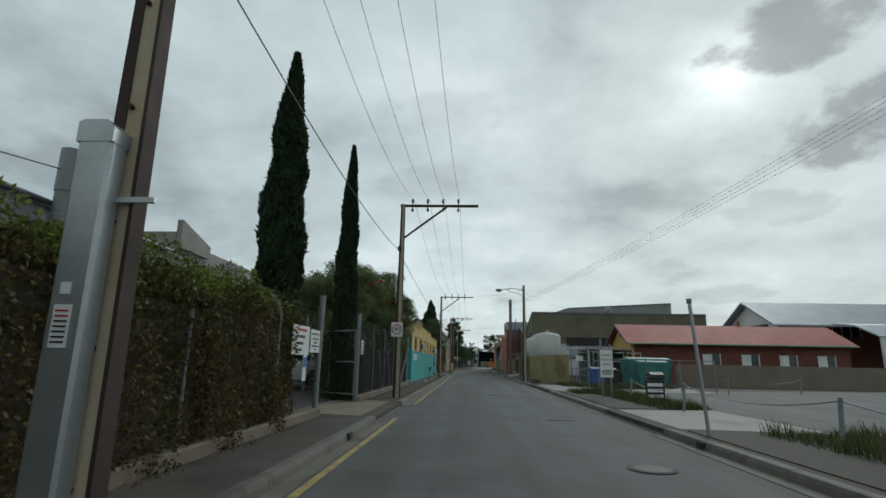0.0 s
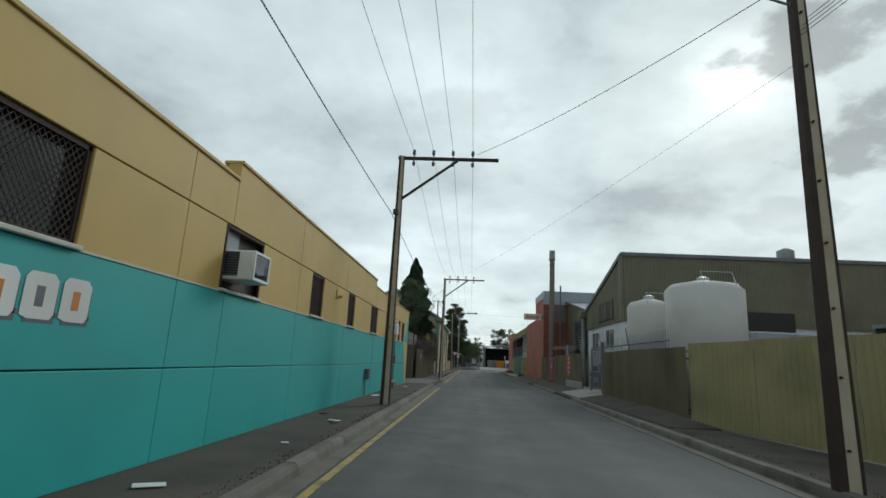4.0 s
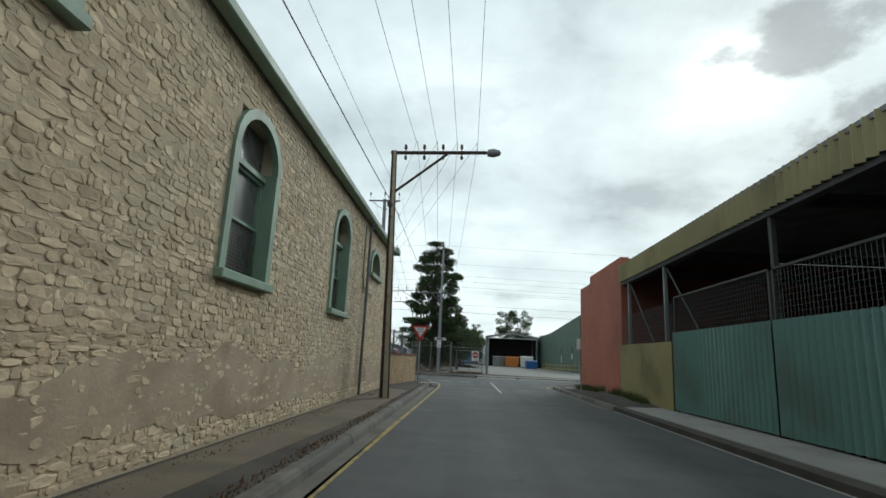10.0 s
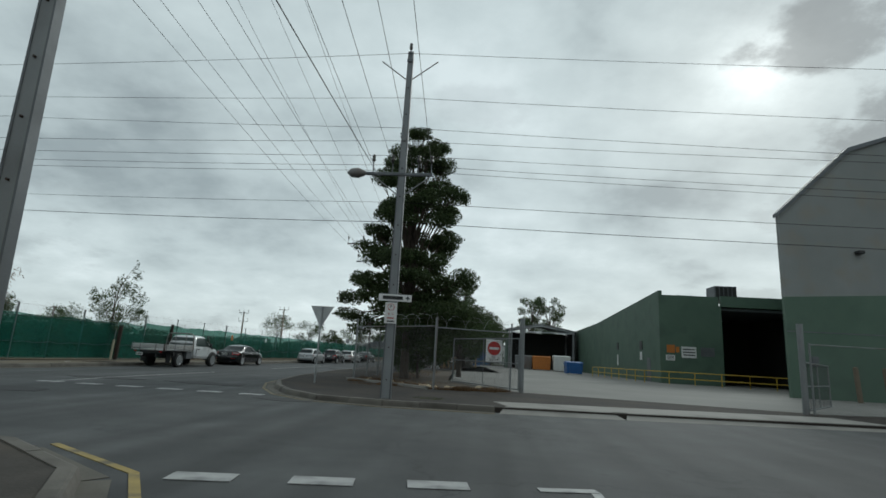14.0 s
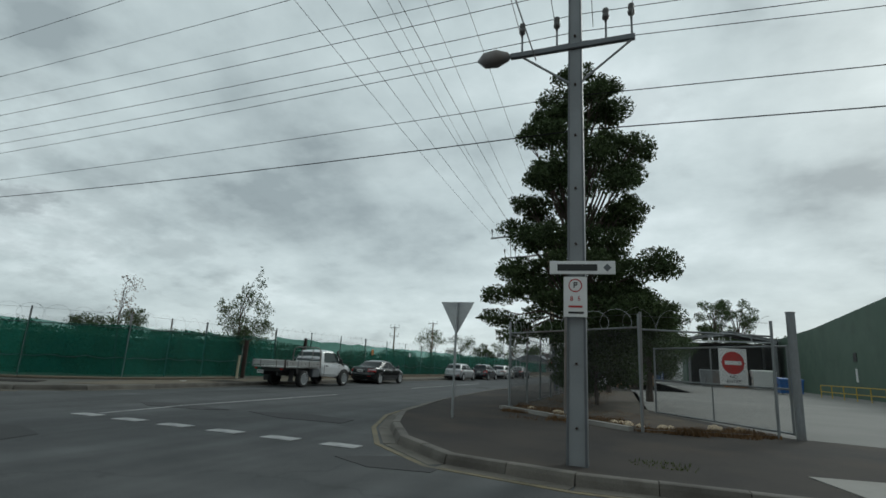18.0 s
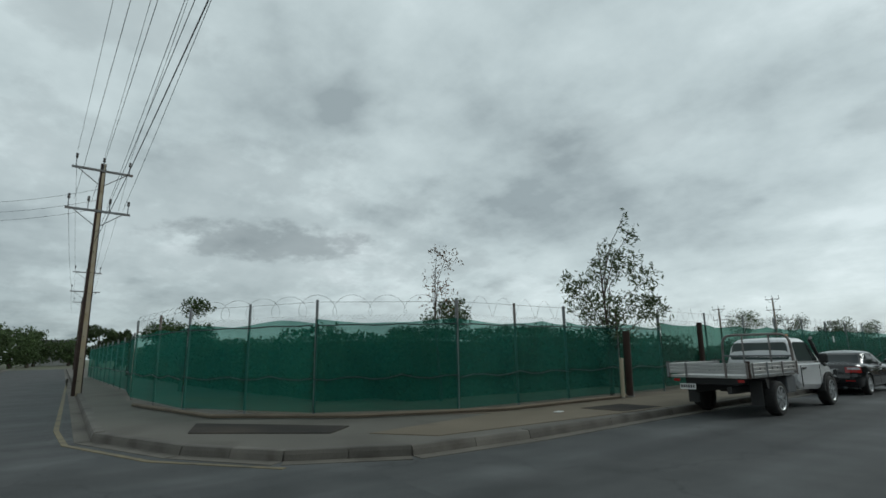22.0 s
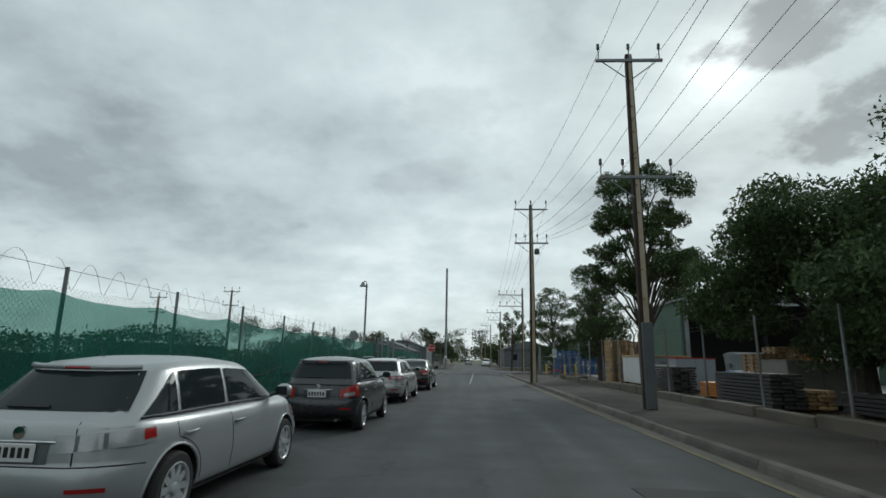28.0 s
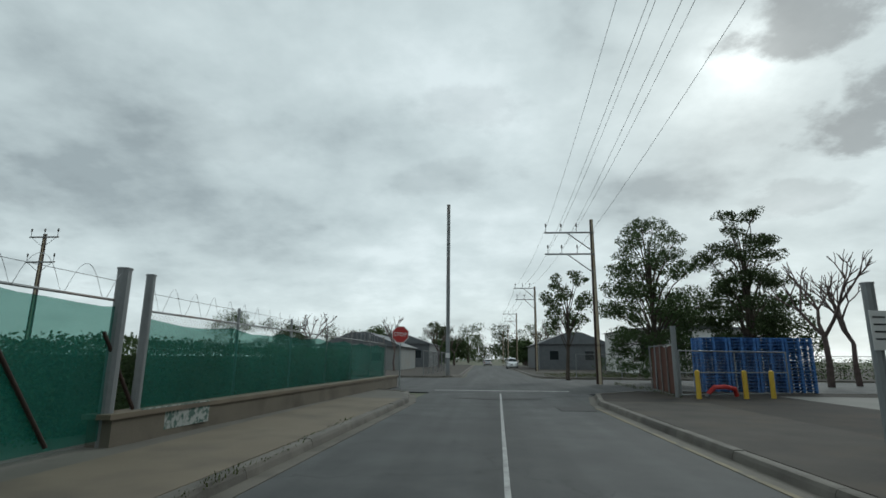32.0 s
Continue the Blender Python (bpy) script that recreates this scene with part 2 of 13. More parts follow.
def wear(m, lane=0.3):
    """Hairline cracks and long polished wheel streaks over an asphalt material."""
    nt = m.node_tree
    N, L = nt.nodes.new, nt.links.new
    p = nt.nodes["Principled BSDF"]
    col = p.inputs["Base Color"].links[0].from_socket
    tc = N("ShaderNodeTexCoord")
    wob, add = N("ShaderNodeTexNoise"), N("ShaderNodeVectorMath")
    wob.inputs["Scale"].default_value, wob.inputs["Detail"].default_value = 1.6, 5
    L(tc.outputs["Object"], wob.inputs["Vector"])
    mul = N("ShaderNodeVectorMath")
    mul.operation = "SCALE"
    mul.inputs["Scale"].default_value = 1.3
    L(wob.outputs["Color"], mul.inputs[0])
    L(tc.outputs["Object"], add.inputs[0])
    L(mul.outputs[0], add.inputs[1])
    vor = N("ShaderNodeTexVoronoi")
    vor.feature = "DISTANCE_TO_EDGE"
    vor.inputs["Scale"].default_value = 0.16
    L(add.outputs[0], vor.inputs["Vector"])
    line = N("ShaderNodeMapRange")
    line.inputs[1].default_value, line.inputs[2].default_value, line.inputs[3].default_value, line.inputs[4].default_value = 0.0, 0.006, 0.62, 1.0
    L(vor.outputs["Distance"], line.inputs[0])
    mp, st = N("ShaderNodeMapping"), N("ShaderNodeTexNoise")
    mp.inputs["Scale"].default_value = (1.1, 0.035, 1)
    st.inputs["Scale"].default_value, st.inputs["Detail"].default_value = 1.0, 3
    L(tc.outputs["Object"], mp.inputs[0])
    L(mp.outputs[0], st.inputs["Vector"])
    sm = N("ShaderNodeMapRange")
    sm.inputs[1].default_value, sm.inputs[2].default_value, sm.inputs[3].default_value, sm.inputs[4].default_value = 0.32, 0.68, 1 - lane, 1 + lane
    L(st.outputs[0], sm.inputs[0])
    k = N("ShaderNodeMath")
    k.operation = "MULTIPLY"
    L(line.outputs[0], k.inputs[0])
    L(sm.outputs[0], k.inputs[1])
    out = N("ShaderNodeVectorMath")
    out.operation = "SCALE"
    L(col, out.inputs[0])
    L(k.outputs[0], out.inputs["Scale"])
    L(out.outputs[0], p.inputs["Base Color"])


wear(ASPHALT)
PATCH = mat("asphalt_patch", (0.026, 0.026, 0.027), (0.037, 0.037, 0.037), 0.85, fine=70, bump=0.5)
FOOTPATH = mat("footpath_bitumen", (0.040, 0.035, 0.031), (0.082, 0.073, 0.064), 0.92, spec=0.25, scale=0.9, fine=45, bump=0.8, spread=0.4, stain=(0.088, 0.070, 0.053), stain_amount=0.7, stain_scale=0.5)
DARKPATH = mat("corner_bitumen", (0.022, 0.019, 0.018), (0.050, 0.042, 0.036), 0.92, spec=0.25, scale=0.7, fine=40, bump=0.8, spread=0.4, stain=(0.062, 0.048, 0.037), stain_amount=0.8, stain_scale=0.4)
PAVE_TAN = mat("footpath_concrete", (0.125, 0.098, 0.068), (0.17, 0.138, 0.10), 0.88, scale=0.7, fine=60, bump=0.4, stain=(0.07, 0.057, 0.044), stain_amount=0.6)
KERB = mat("kerb_concrete", (0.078, 0.070, 0.060), (0.145, 0.132, 0.114), 0.85, scale=1.2, fine=50, bump=0.4, stain=(0.055, 0.047, 0.038), stain_amount=0.8, stain_scale=1.6, island=0.20)
CONCRETE = mat("concrete", (0.205, 0.196, 0.178), (0.275, 0.262, 0.24), 0.85, scale=0.8, fine=60, bump=0.35, stain=(0.12, 0.11, 0.10), stain_amount=0.6)
GUTTER = mat("gutter_concrete", (0.085, 0.076, 0.062), (0.14, 0.126, 0.105), 0.88, scale=1.5, fine=40, bump=0.5, stain=(0.05, 0.043, 0.034), stain_amount=0.8, stain_scale=0.8)
LITTER = mat("leaf_littered_earth", (0.045, 0.032, 0.022), (0.095, 0.066, 0.042), 0.95, scale=2.5, fine=22, bump=1.0, spread=0.3, stain=(0.03, 0.03, 0.018), stain_amount=0.6)
DARKCONC = mat("stained_concrete", (0.062, 0.058, 0.052), (0.115, 0.108, 0.096), 0.88, scale=0.7, fine=50, bump=0.5, spread=0.35, stain=(0.045, 0.041, 0.037), stain_amount=0.7, stain_scale=0.4)
YARD = mat("yard_concrete", (0.165, 0.16, 0.148), (0.235, 0.226, 0.208), 0.9, scale=0.3, fine=40, bump=0.3, stain=(0.16, 0.15, 0.14), stain_amount=0.5, stain_scale=0.2)
GROUND = mat("ground_earth", (0.10, 0.09, 0.07), (0.10, 0.12, 0.06), 0.95, scale=0.15, fine=8, bump=0.4)
PAVE_GREY = mat("beige_grey_paving", (0.088, 0.080, 0.068), (0.135, 0.124, 0.106), 0.9, scale=0.7, fine=50, bump=0.5, stain=(0.066, 0.056, 0.045), stain_amount=0.6, stain_scale=0.5)
VERGE = mat("dark_verge_earth", (0.030, 0.024, 0.019), (0.056, 0.046, 0.036), 0.95, scale=1.3, fine=25, bump=0.9, stain=(0.035, 0.042, 0.02), stain_amount=0.6)
DIRT = mat("dirt", (0.10, 0.075, 0.055), (0.17, 0.13, 0.095), 0.95, scale=1.3, fine=25, bump=0.7, stain=(0.06, 0.06, 0.03), stain_amount=0.6)
LINE_W = mat("road_paint_white", (0.40, 0.40, 0.39), (0.26, 0.26, 0.26), 0.7, scale=4, fine=40, bump=0.2, stain=(0.13, 0.13, 0.13), stain_amount=0.7, stain_scale=3)
LINE_Y = mat("road_paint_yellow", (0.36, 0.26, 0.075), (0.24, 0.18, 0.07), 0.75, scale=4, fine=40, bump=0.2, stain=(0.085, 0.075, 0.055), stain_amount=0.85, stain_scale=2.0)
LINE_WORN = mat("worn_road_paint_yellow", (0.19, 0.15, 0.075), (0.12, 0.10, 0.065), 0.8, scale=4, fine=40, bump=0.2, stain=(0.07, 0.066, 0.055), stain_amount=0.9, stain_scale=1.6)
TEAL = mat("teal_paint", (0.012, 0.30, 0.29), (0.014, 0.335, 0.32), 0.6, scale=0.8, fine=30, bump=0.12, stain=(0.012, 0.24, 0.235), stain_amount=0.4)
MUSTARD = mat("mustard_paint", (0.46, 0.30, 0.085), (0.50, 0.335, 0.10), 0.65, scale=0.8, fine=30, bump=0.12, stain=(0.37, 0.24, 0.075), stain_amount=0.4)
CREAMLINE = mat("pale_joint", (0.5, 0.5, 0.44), rough=0.8)
DARKGAP = mat("dark_gap", (0.02, 0.02, 0.02), rough=0.95)
BRICK = mat("painted_red_brick", (0.41, 0.128, 0.073), (0.335, 0.106, 0.061), 0.75, scale=0.9, fine=35, bump=0.35, stain=(0.21, 0.066, 0.042), stain_amount=0.6, stain_scale=0.35, island=0.07)
MORTAR = mat("mortar", (0.30, 0.095, 0.056), (0.34, 0.12, 0.075), 0.9, scale=0.8, fine=30)
RAWBRICK = mat("brown_red_brick", (0.20, 0.062, 0.038), (0.13, 0.045, 0.032), 0.85, scale=2, fine=35, bump=0.4, island=0.25)
RAWMORTAR = mat("pale_mortar", (0.38, 0.33, 0.26), rough=0.9)
STONE = mat("rubble_stone", (0.60, 0.48, 0.33), (0.47, 0.36, 0.24), 0.92, scale=3.0, fine=16, bump=1.6, stain=(0.55, 0.47, 0.35), stain_amount=0.7, stain_scale=0.7, island=0.24)
STONEMORTAR = mat("lime_mortar", (0.50, 0.41, 0.29), (0.40, 0.32, 0.225), 0.95, scale=2, fine=18, bump=1.6)
RENDER = mat("worn_render", (0.46, 0.365, 0.26), (0.34, 0.262, 0.185), 0.9, scale=1.2, fine=25, bump=0.6, stain=(0.24, 0.17, 0.115), stain_amount=0.7, stain_scale=1.1)
SAGE = mat("sage_green_paint", (0.225, 0.325, 0.245), (0.185, 0.275, 0.205), 0.6, scale=2, fine=30, bump=0.15, stain=(0.09, 0.12, 0.09), stain_amount=0.5)
OLIVE = mat("olive_sheet_metal", (0.140, 0.130, 0.078), (0.118, 0.110, 0.066), 0.55, scale=0.7, fine=20, bump=0.08, stain=(0.075, 0.068, 0.04), stain_amount=0.5, metal=0.1)
FENCE_BROWN = mat("brown_fence_sheet", (0.085, 0.070, 0.050), (0.060, 0.048, 0.035), 0.7, scale=0.9, fine=18, bump=0.1, stain=(0.035, 0.026, 0.018), stain_amount=0.7, streak=(1, 1, 0.35))
OLIVE_Y = mat("yellow_olive_sheet", (0.32, 0.275, 0.135), (0.25, 0.217, 0.11), 0.55, scale=0.7, fine=20, bump=0.08, stain=(0.14, 0.115, 0.055), stain_amount=0.6, metal=0.1)
FENCE_OLIVE = mat("olive_fence_sheet", (0.145, 0.122, 0.068), (0.110, 0.093, 0.053), 0.6, scale=0.9, fine=18, bump=0.08, stain=(0.062, 0.053, 0.035), stain_amount=0.7, metal=0.1, streak=(1, 1, 0.35))
GALV = mat("galvanised_steel", (0.42, 0.44, 0.45), (0.32, 0.335, 0.345), 0.42, 0.75, scale=3, fine=30, bump=0.06)
LOUVREGREY = mat("dull_louvre_grey", (0.165, 0.168, 0.160), (0.120, 0.122, 0.116), 0.6, 0.2, scale=2, fine=25, bump=0.1, stain=(0.07, 0.065, 0.055), stain_amount=0.6)
ZINC = mat("pale_zinc_sheet", (0.55, 0.56, 0.56), (0.42, 0.43, 0.43), 0.5, 0.15, scale=2, fine=25, bump=0.1, stain=(0.30, 0.28, 0.25), stain_amount=0.5)
GALV_DULL = mat("weathered_zinc", (0.235, 0.25, 0.255), (0.17, 0.18, 0.185), 0.6, 0.35, scale=1.2, fine=25, bump=0.1, stain=(0.17, 0.09, 0.05), stain_amount=0.5, streak=(1, 1, 0.4))
WIRE_DULL = mat("dull_wire", (0.10, 0.105, 0.105), (0.07, 0.07, 0.07), 0.7, 0.3)
RUST = mat("rusted_steel", (0.048, 0.025, 0.018), (0.030, 0.018, 0.014), 0.8, 0.2, scale=4, fine=40, bump=0.3)
POLECON = mat("pole_concrete", (0.43, 0.365, 0.265), (0.33, 0.28, 0.205), 0.85, scale=1.5, fine=45, bump=0.35, stain=(0.30, 0.19, 0.06), stain_amount=0.6, stain_scale=1.1)
STEELGREY = mat("grey_painted_steel", (0.13, 0.14, 0.15), (0.10, 0.108, 0.115), 0.55, 0.3, scale=2, fine=30, bump=0.08)
WIREMAT = mat("cable_black", (0.02, 0.02, 0.022), rough=0.7)
INSUL = mat("insulator_porcelain", (0.06, 0.055, 0.05), rough=0.25)
WHITE = mat("white_paint", (0.68, 0.68, 0.66), (0.60, 0.60, 0.58), 0.55, scale=2, fine=30, bump=0.08, stain=(0.40, 0.39, 0.36), stain_amount=0.4)
WHITEWALL = mat("whitewashed_wall", (0.55, 0.56, 0.57), (0.46, 0.47, 0.48), 0.8, scale=1, fine=20, bump=0.25, stain=(0.25, 0.22, 0.18), stain_amount=0.6, stain_scale=0.9)
SIGNW = mat("sign_white", (0.66, 0.66, 0.65), (0.6, 0.6, 0.59), 0.45, scale=3, fine=30, bump=0.03)
SIGNRED = mat("sign_red", (0.42, 0.022, 0.02), (0.36, 0.02, 0.018), 0.45, scale=3, fine=30, bump=0.03)
SIGNBLK = mat("sign_black", (0.015, 0.015, 0.015), rough=0.5)
BLACK = mat("black_plastic", (0.014, 0.014, 0.015), (0.02, 0.02, 0.02), 0.5, bump=0.05)
# near-black colour standing for the shade inside rooms, bays and louvres
SHADE_BLACK = mat("shade_black", (0.025, 0.024, 0.022), (0.035, 0.033, 0.03), 0.95)
GREENW = mat("green_painted_wall", (0.082, 0.135, 0.098), (0.068, 0.115, 0.083), 0.7, scale=0.5, fine=15, bump=0.2, stain=(0.055, 0.085, 0.065), stain_amount=0.5)
GREYW = mat("grey_rendered_wall", (0.235, 0.245, 0.24), (0.20, 0.21, 0.205), 0.85, scale=0.4, fine=15, bump=0.2, stain=(0.24, 0.21, 0.17), stain_amount=0.5)
GREYCLAD = mat("blue_grey_cladding", (0.30, 0.33, 0.36), (0.26, 0.285, 0.31), 0.5, 0.2, scale=0.7, fine=15, bump=0.05)
REDROOF = mat("red_iron_roof", (0.34, 0.075, 0.05), (0.26, 0.058, 0.042), 0.6, 0.1, scale=0.9, fine=12, bump=0.1, stain=(0.18, 0.07, 0.055), stain_amount=0.6)
TEALSHEET = mat("teal_gate_sheet", (0.125, 0.235, 0.21), (0.10, 0.195, 0.175), 0.55, 0.15, scale=0.8, fine=18, bump=0.08, stain=(0.10, 0.10, 0.07), stain_amount=0.5)
TEALBOX = mat("teal_container", (0.02, 0.16, 0.145), (0.018, 0.14, 0.128), 0.6, scale=1, fine=15, bump=0.1, stain=(0.03, 0.10, 0.09), stain_amount=0.5)
YELLOWP = mat("yellow_paint", (0.55, 0.36, 0.035), (0.46, 0.30, 0.03), 0.55, bump=0.1)
BLUEP = mat("blue_paint", (0.02, 0.115, 0.34), (0.018, 0.095, 0.28), 0.5, bump=0.1)
ORANGEP = mat("orange_paint", (0.50, 0.17, 0.03), (0.42, 0.14, 0.028), 0.6, bump=0.1)
PALEWOOD = mat("pale_pallet_wood", (0.50, 0.335, 0.175), (0.37, 0.24, 0.125), 0.85, scale=3, fine=30, bump=0.4, island=0.3, streak=(1, 1, 3))
LOWWALL = mat("dark_worn_concrete", (0.105, 0.088, 0.066), (0.145, 0.124, 0.096), 0.92, scale=0.8, fine=40, bump=0.6, stain=(0.05, 0.042, 0.032), stain_amount=0.7)
WOOD = mat("pallet_wood", (0.34, 0.23, 0.125), (0.25, 0.165, 0.09), 0.85, scale=3, fine=30, bump=0.4, island=0.2, streak=(1, 1, 3))
BARK = mat("bark", (0.085, 0.065, 0.05), (0.05, 0.04, 0.032), 0.95, scale=4, fine=22, bump=0.8)
TWIG = mat("bare_twigs", (0.125, 0.09, 0.08), (0.07, 0.048, 0.045), 0.9, bump=0.2)
LEAF_CYP = leaf_mat("cypress_foliage", (0.020, 0.036, 0.020), (0.036, 0.060, 0.030), 0.15)
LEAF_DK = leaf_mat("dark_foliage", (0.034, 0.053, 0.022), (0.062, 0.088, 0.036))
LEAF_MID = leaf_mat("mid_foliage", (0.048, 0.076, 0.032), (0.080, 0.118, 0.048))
LEAF_GUM = leaf_mat("gum_foliage", (0.068, 0.096, 0.052), (0.105, 0.138, 0.072))
LEAF_BOTTLE = leaf_mat("bottlebrush_foliage", (0.092, 0.122, 0.054), (0.160, 0.185, 0.085), 0.5)
LEAF_HEDGE = leaf_mat("hedge_foliage", (0.056, 0.074, 0.022), (0.110, 0.058, 0.026))
LEAF_HTOP = leaf_mat("hedge_new_growth", (0.15, 0.18, 0.030), (0.085, 0.11, 0.03))
LEAF_BROWN = leaf_mat("dry_leaves", (0.16, 0.085, 0.035), (0.09, 0.055, 0.03))
LEAF_YEL = leaf_mat("yellow_leaves", (0.34, 0.26, 0.05), (0.25, 0.2, 0.04))
FLOWER = leaf_mat("red_bottlebrush_flower", (0.45, 0.03, 0.02), (0.35, 0.02, 0.02))
GRASS = leaf_mat("grass_blades", (0.048, 0.068, 0.020), (0.080, 0.090, 0.032))
CLOTH = cloth_mat("green_shade_cloth", (0.005, 0.128, 0.096), (0.007, 0.158, 0.118), 0.36, 0.5, (0.58, 0.88, 0.80))
CLOTH_DK = cloth_mat("dark_green_shade_cloth", (0.004, 0.07, 0.048), (0.005, 0.10, 0.07), 0.22, 0.45, (0.50, 0.92, 0.78))
CLOTH_BLK = cloth_mat("black_shade_cloth", (0.007, 0.007, 0.006), (0.012, 0.011, 0.009), 0.12)
GLASS = glass_mat("dark_glass")
TAIL = mat("tail_light_red", (0.36, 0.012, 0.010), (0.26, 0.01, 0.01), 0.25, bump=0, coat=0.25)
CLEARLENS = mat("clear_lens", (0.44, 0.44, 0.45), (0.30, 0.30, 0.31), 0.2, 0.3, bump=0, coat=0.4)
CHROME = mat("chrome", (0.62, 0.62, 0.63), (0.55, 0.55, 0.56), 0.15, 1.0, bump=0)
ALLOY = mat("alloy_rim", (0.52, 0.53, 0.54), (0.42, 0.43, 0.44), 0.35, 0.35, bump=0.03)
TYRE = mat("tyre_rubber", (0.018, 0.018, 0.018), (0.026, 0.025, 0.024), 0.85, bump=0.3)


# ---- mesh building ----
class Geo:
    """Collects vertices and faces in world or local metres."""

    def __init__(self):
        self.v, self.f = [], []

    def add(self, vs, fs):
        n = len(self.v)
        self.v.extend([tuple(p) for p in vs])
        self.f.extend([tuple(i + n for i in f) for f in fs])
        return self

    def box(self, x0, x1, y0, y1, z0, z1, bv=0.0, m=None):
        if bv <= 0:
            vs = [(x, y, z) for z in (z0, z1) for y in (y0, y1) for x in (x0, x1)]
            fs = [(0, 2, 3, 1), (4, 5, 7, 6), (0, 1, 5, 4), (2, 6, 7, 3), (0, 4, 6, 2), (1, 3, 7, 5)]
        else:
            vs, fs, at = [], [], {}
            lim = ((x0, x1), (y0, y1), (z0, z1))
            bv = min(bv, (x1 - x0) * 0.45, (y1 - y0) * 0.45, (z1 - z0) * 0.45)
            for i in (0, 1):
                for j in (0, 1):
                    for k in (0, 1):
                        c = [lim[0][i], lim[1][j], lim[2][k]]
                        s = [1 - 2 * i, 1 - 2 * j, 1 - 2 * k]
                        for a in range(3):
                            p = [c[q] + (0 if q == a else s[q] * bv) for q in range(3)]
                            at[i, j, k, a] = len(vs)
                            vs.append(tuple(p))
            for a in range(3):
                b, c = (a + 1) % 3, (a + 2) % 3
                for e in (0, 1):
                    q = []
                    for fb, fc in ((0, 0), (1, 0), (1, 1), (0, 1)):
                        key = [0, 0, 0]
                        key[a], key[b], key[c] = e, fb, fc
                        q.append(at[(*key, a)])
                    fs.append(tuple(q if e else q[::-1]))
                for eb in (0, 1):
                    for ec in (0, 1):
                        k0, k1 = [0, 0, 0], [0, 0, 0]
                        k0[a], k1[a] = 0, 1
                        k0[b] = k1[b] = eb
                        k0[c] = k1[c] = ec
                        q = (at[(*k0, b)], at[(*k1, b)], at[(*k1, c)], at[(*k0, c)])
                        fs.append(q if eb != ec else q[::-1])
            for i in (0, 1):
                for j in (0, 1):
                    for k in (0, 1):
                        q = (at[i, j, k, 0], at[i, j, k, 1], at[i, j, k, 2])
                        fs.append(q if (i + j + k) % 2 else q[::-1])
        if m is not None:
            vs = [m @ Vector(p) for p in vs]
        return self.add(vs, fs)

    def tube(self, p, q, r0, r1=None, n=8, caps=True):
        r1 = r0 if r1 is None else r1
        p, q = Vector(p), Vector(q)
        d = (q - p).normalized()
        u = d.orthogonal().normalized()
        w = d.cross(u)
        ring = [(math.cos(2 * math.pi * i / n), math.sin(2 * math.pi * i / n)) for i in range(n)]
        vs = [p + r0 * (c * u + s * w) for c, s in ring] + [q + r1 * (c * u + s * w) for c, s in ring]
        fs = [(i, (i + 1) % n, n + (i + 1) % n, n + i) for i in range(n)]
        if caps:
            fs += [tuple(range(n))[::-1], tuple(range(n, 2 * n))]
        return self.add(vs, fs)

    def path(self, pts, r, n=5):
        """A tube along points; r may be a number or one radius a point."""
        pts = [Vector(p) for p in pts]
        rs = r if isinstance(r, (list, tuple)) else [r] * len(pts)
        vs, fs = [], []
        u = None
        for k, p in enumerate(pts):
            d = (pts[min(k + 1, len(pts) - 1)] - pts[max(k - 1, 0)]).normalized()
            u = d.orthogonal().normalized() if u is None else (u - d * u.dot(d)).normalized()
            w = d.cross(u)
            vs += [p + rs[k] * (math.cos(2 * math.pi * i / n) * u + math.sin(2 * math.pi * i / n) * w) for i in range(n)]
            if k:
                b, a = k * n, (k - 1) * n
                fs += [(a + i, a + (i + 1) % n, b + (i + 1) % n, b + i) for i in range(n)]
        fs += [tuple(range(n))[::-1], tuple(range(len(vs) - n, len(vs)))]
        return self.add(vs, fs)

    def prism(self, poly, lo, hi, axis="z"):
        """A polygon extruded along an axis. For z the polygon is (x, y); for x it is (y, z); for y it is (x, z)."""
        put = {"z": lambda a, b, c: (a, b, c), "x": lambda a, b, c: (c, a, b), "y": lambda a, b, c: (a, c, b)}[axis]
        n = len(poly)
        area = sum(poly[i][0] * poly[(i + 1) % n][1] - poly[(i + 1) % n][0] * poly[i][1] for i in range(n))
        if (area < 0) != (axis == "y"):
            poly = poly[::-1]
        vs = [put(a, b, lo) for a, b in poly] + [put(a, b, hi) for a, b in poly]
        fs = [tuple(range(n))[::-1], tuple(range(n, 2 * n))] + [(i, (i + 1) % n, n + (i + 1) % n, n + i) for i in range(n)]
        return self.add(vs, fs)

    def sheet(self, p, q, z0, z1, pitch=0.1, amp=0.012, top=None, thick=0.004):
        """Corrugated iron standing between two plan points, its ribs upright. top: a function of 0..1 for a sloping edge."""
        p, q = Vector((p[0], p[1], 0)), Vector((q[0], q[1], 0))
        d = q - p
        run = d.length
        d.normalize()
        nrm = Vector((d.y, -d.x, 0))
        k = max(2, int(run / pitch * 4))
        vs, fs = [], []
        for i in range(k + 1):
            s = run * i / k
            o = amp * math.sin(2 * math.pi * s / pitch)
            zt = top(i / k) if top else z1
            for off in (o + thick, o - thick):
                b = p + d * s + nrm * off
                vs += [(b.x, b.y, z0), (b.x, b.y, zt)]
            if i:
                a, b = 4 * (i - 1), 4 * i
                fs += [(a, b, b + 1, a + 1), (a + 3, b + 3, b + 2, a + 2), (a + 1, b + 1, b + 3, a + 3), (a + 2, b + 2, b, a)]
        e = 4 * k
        fs += [(0, 1, 3, 2), (e, e + 2, e + 3, e + 1)]
        return self.add(vs, fs)

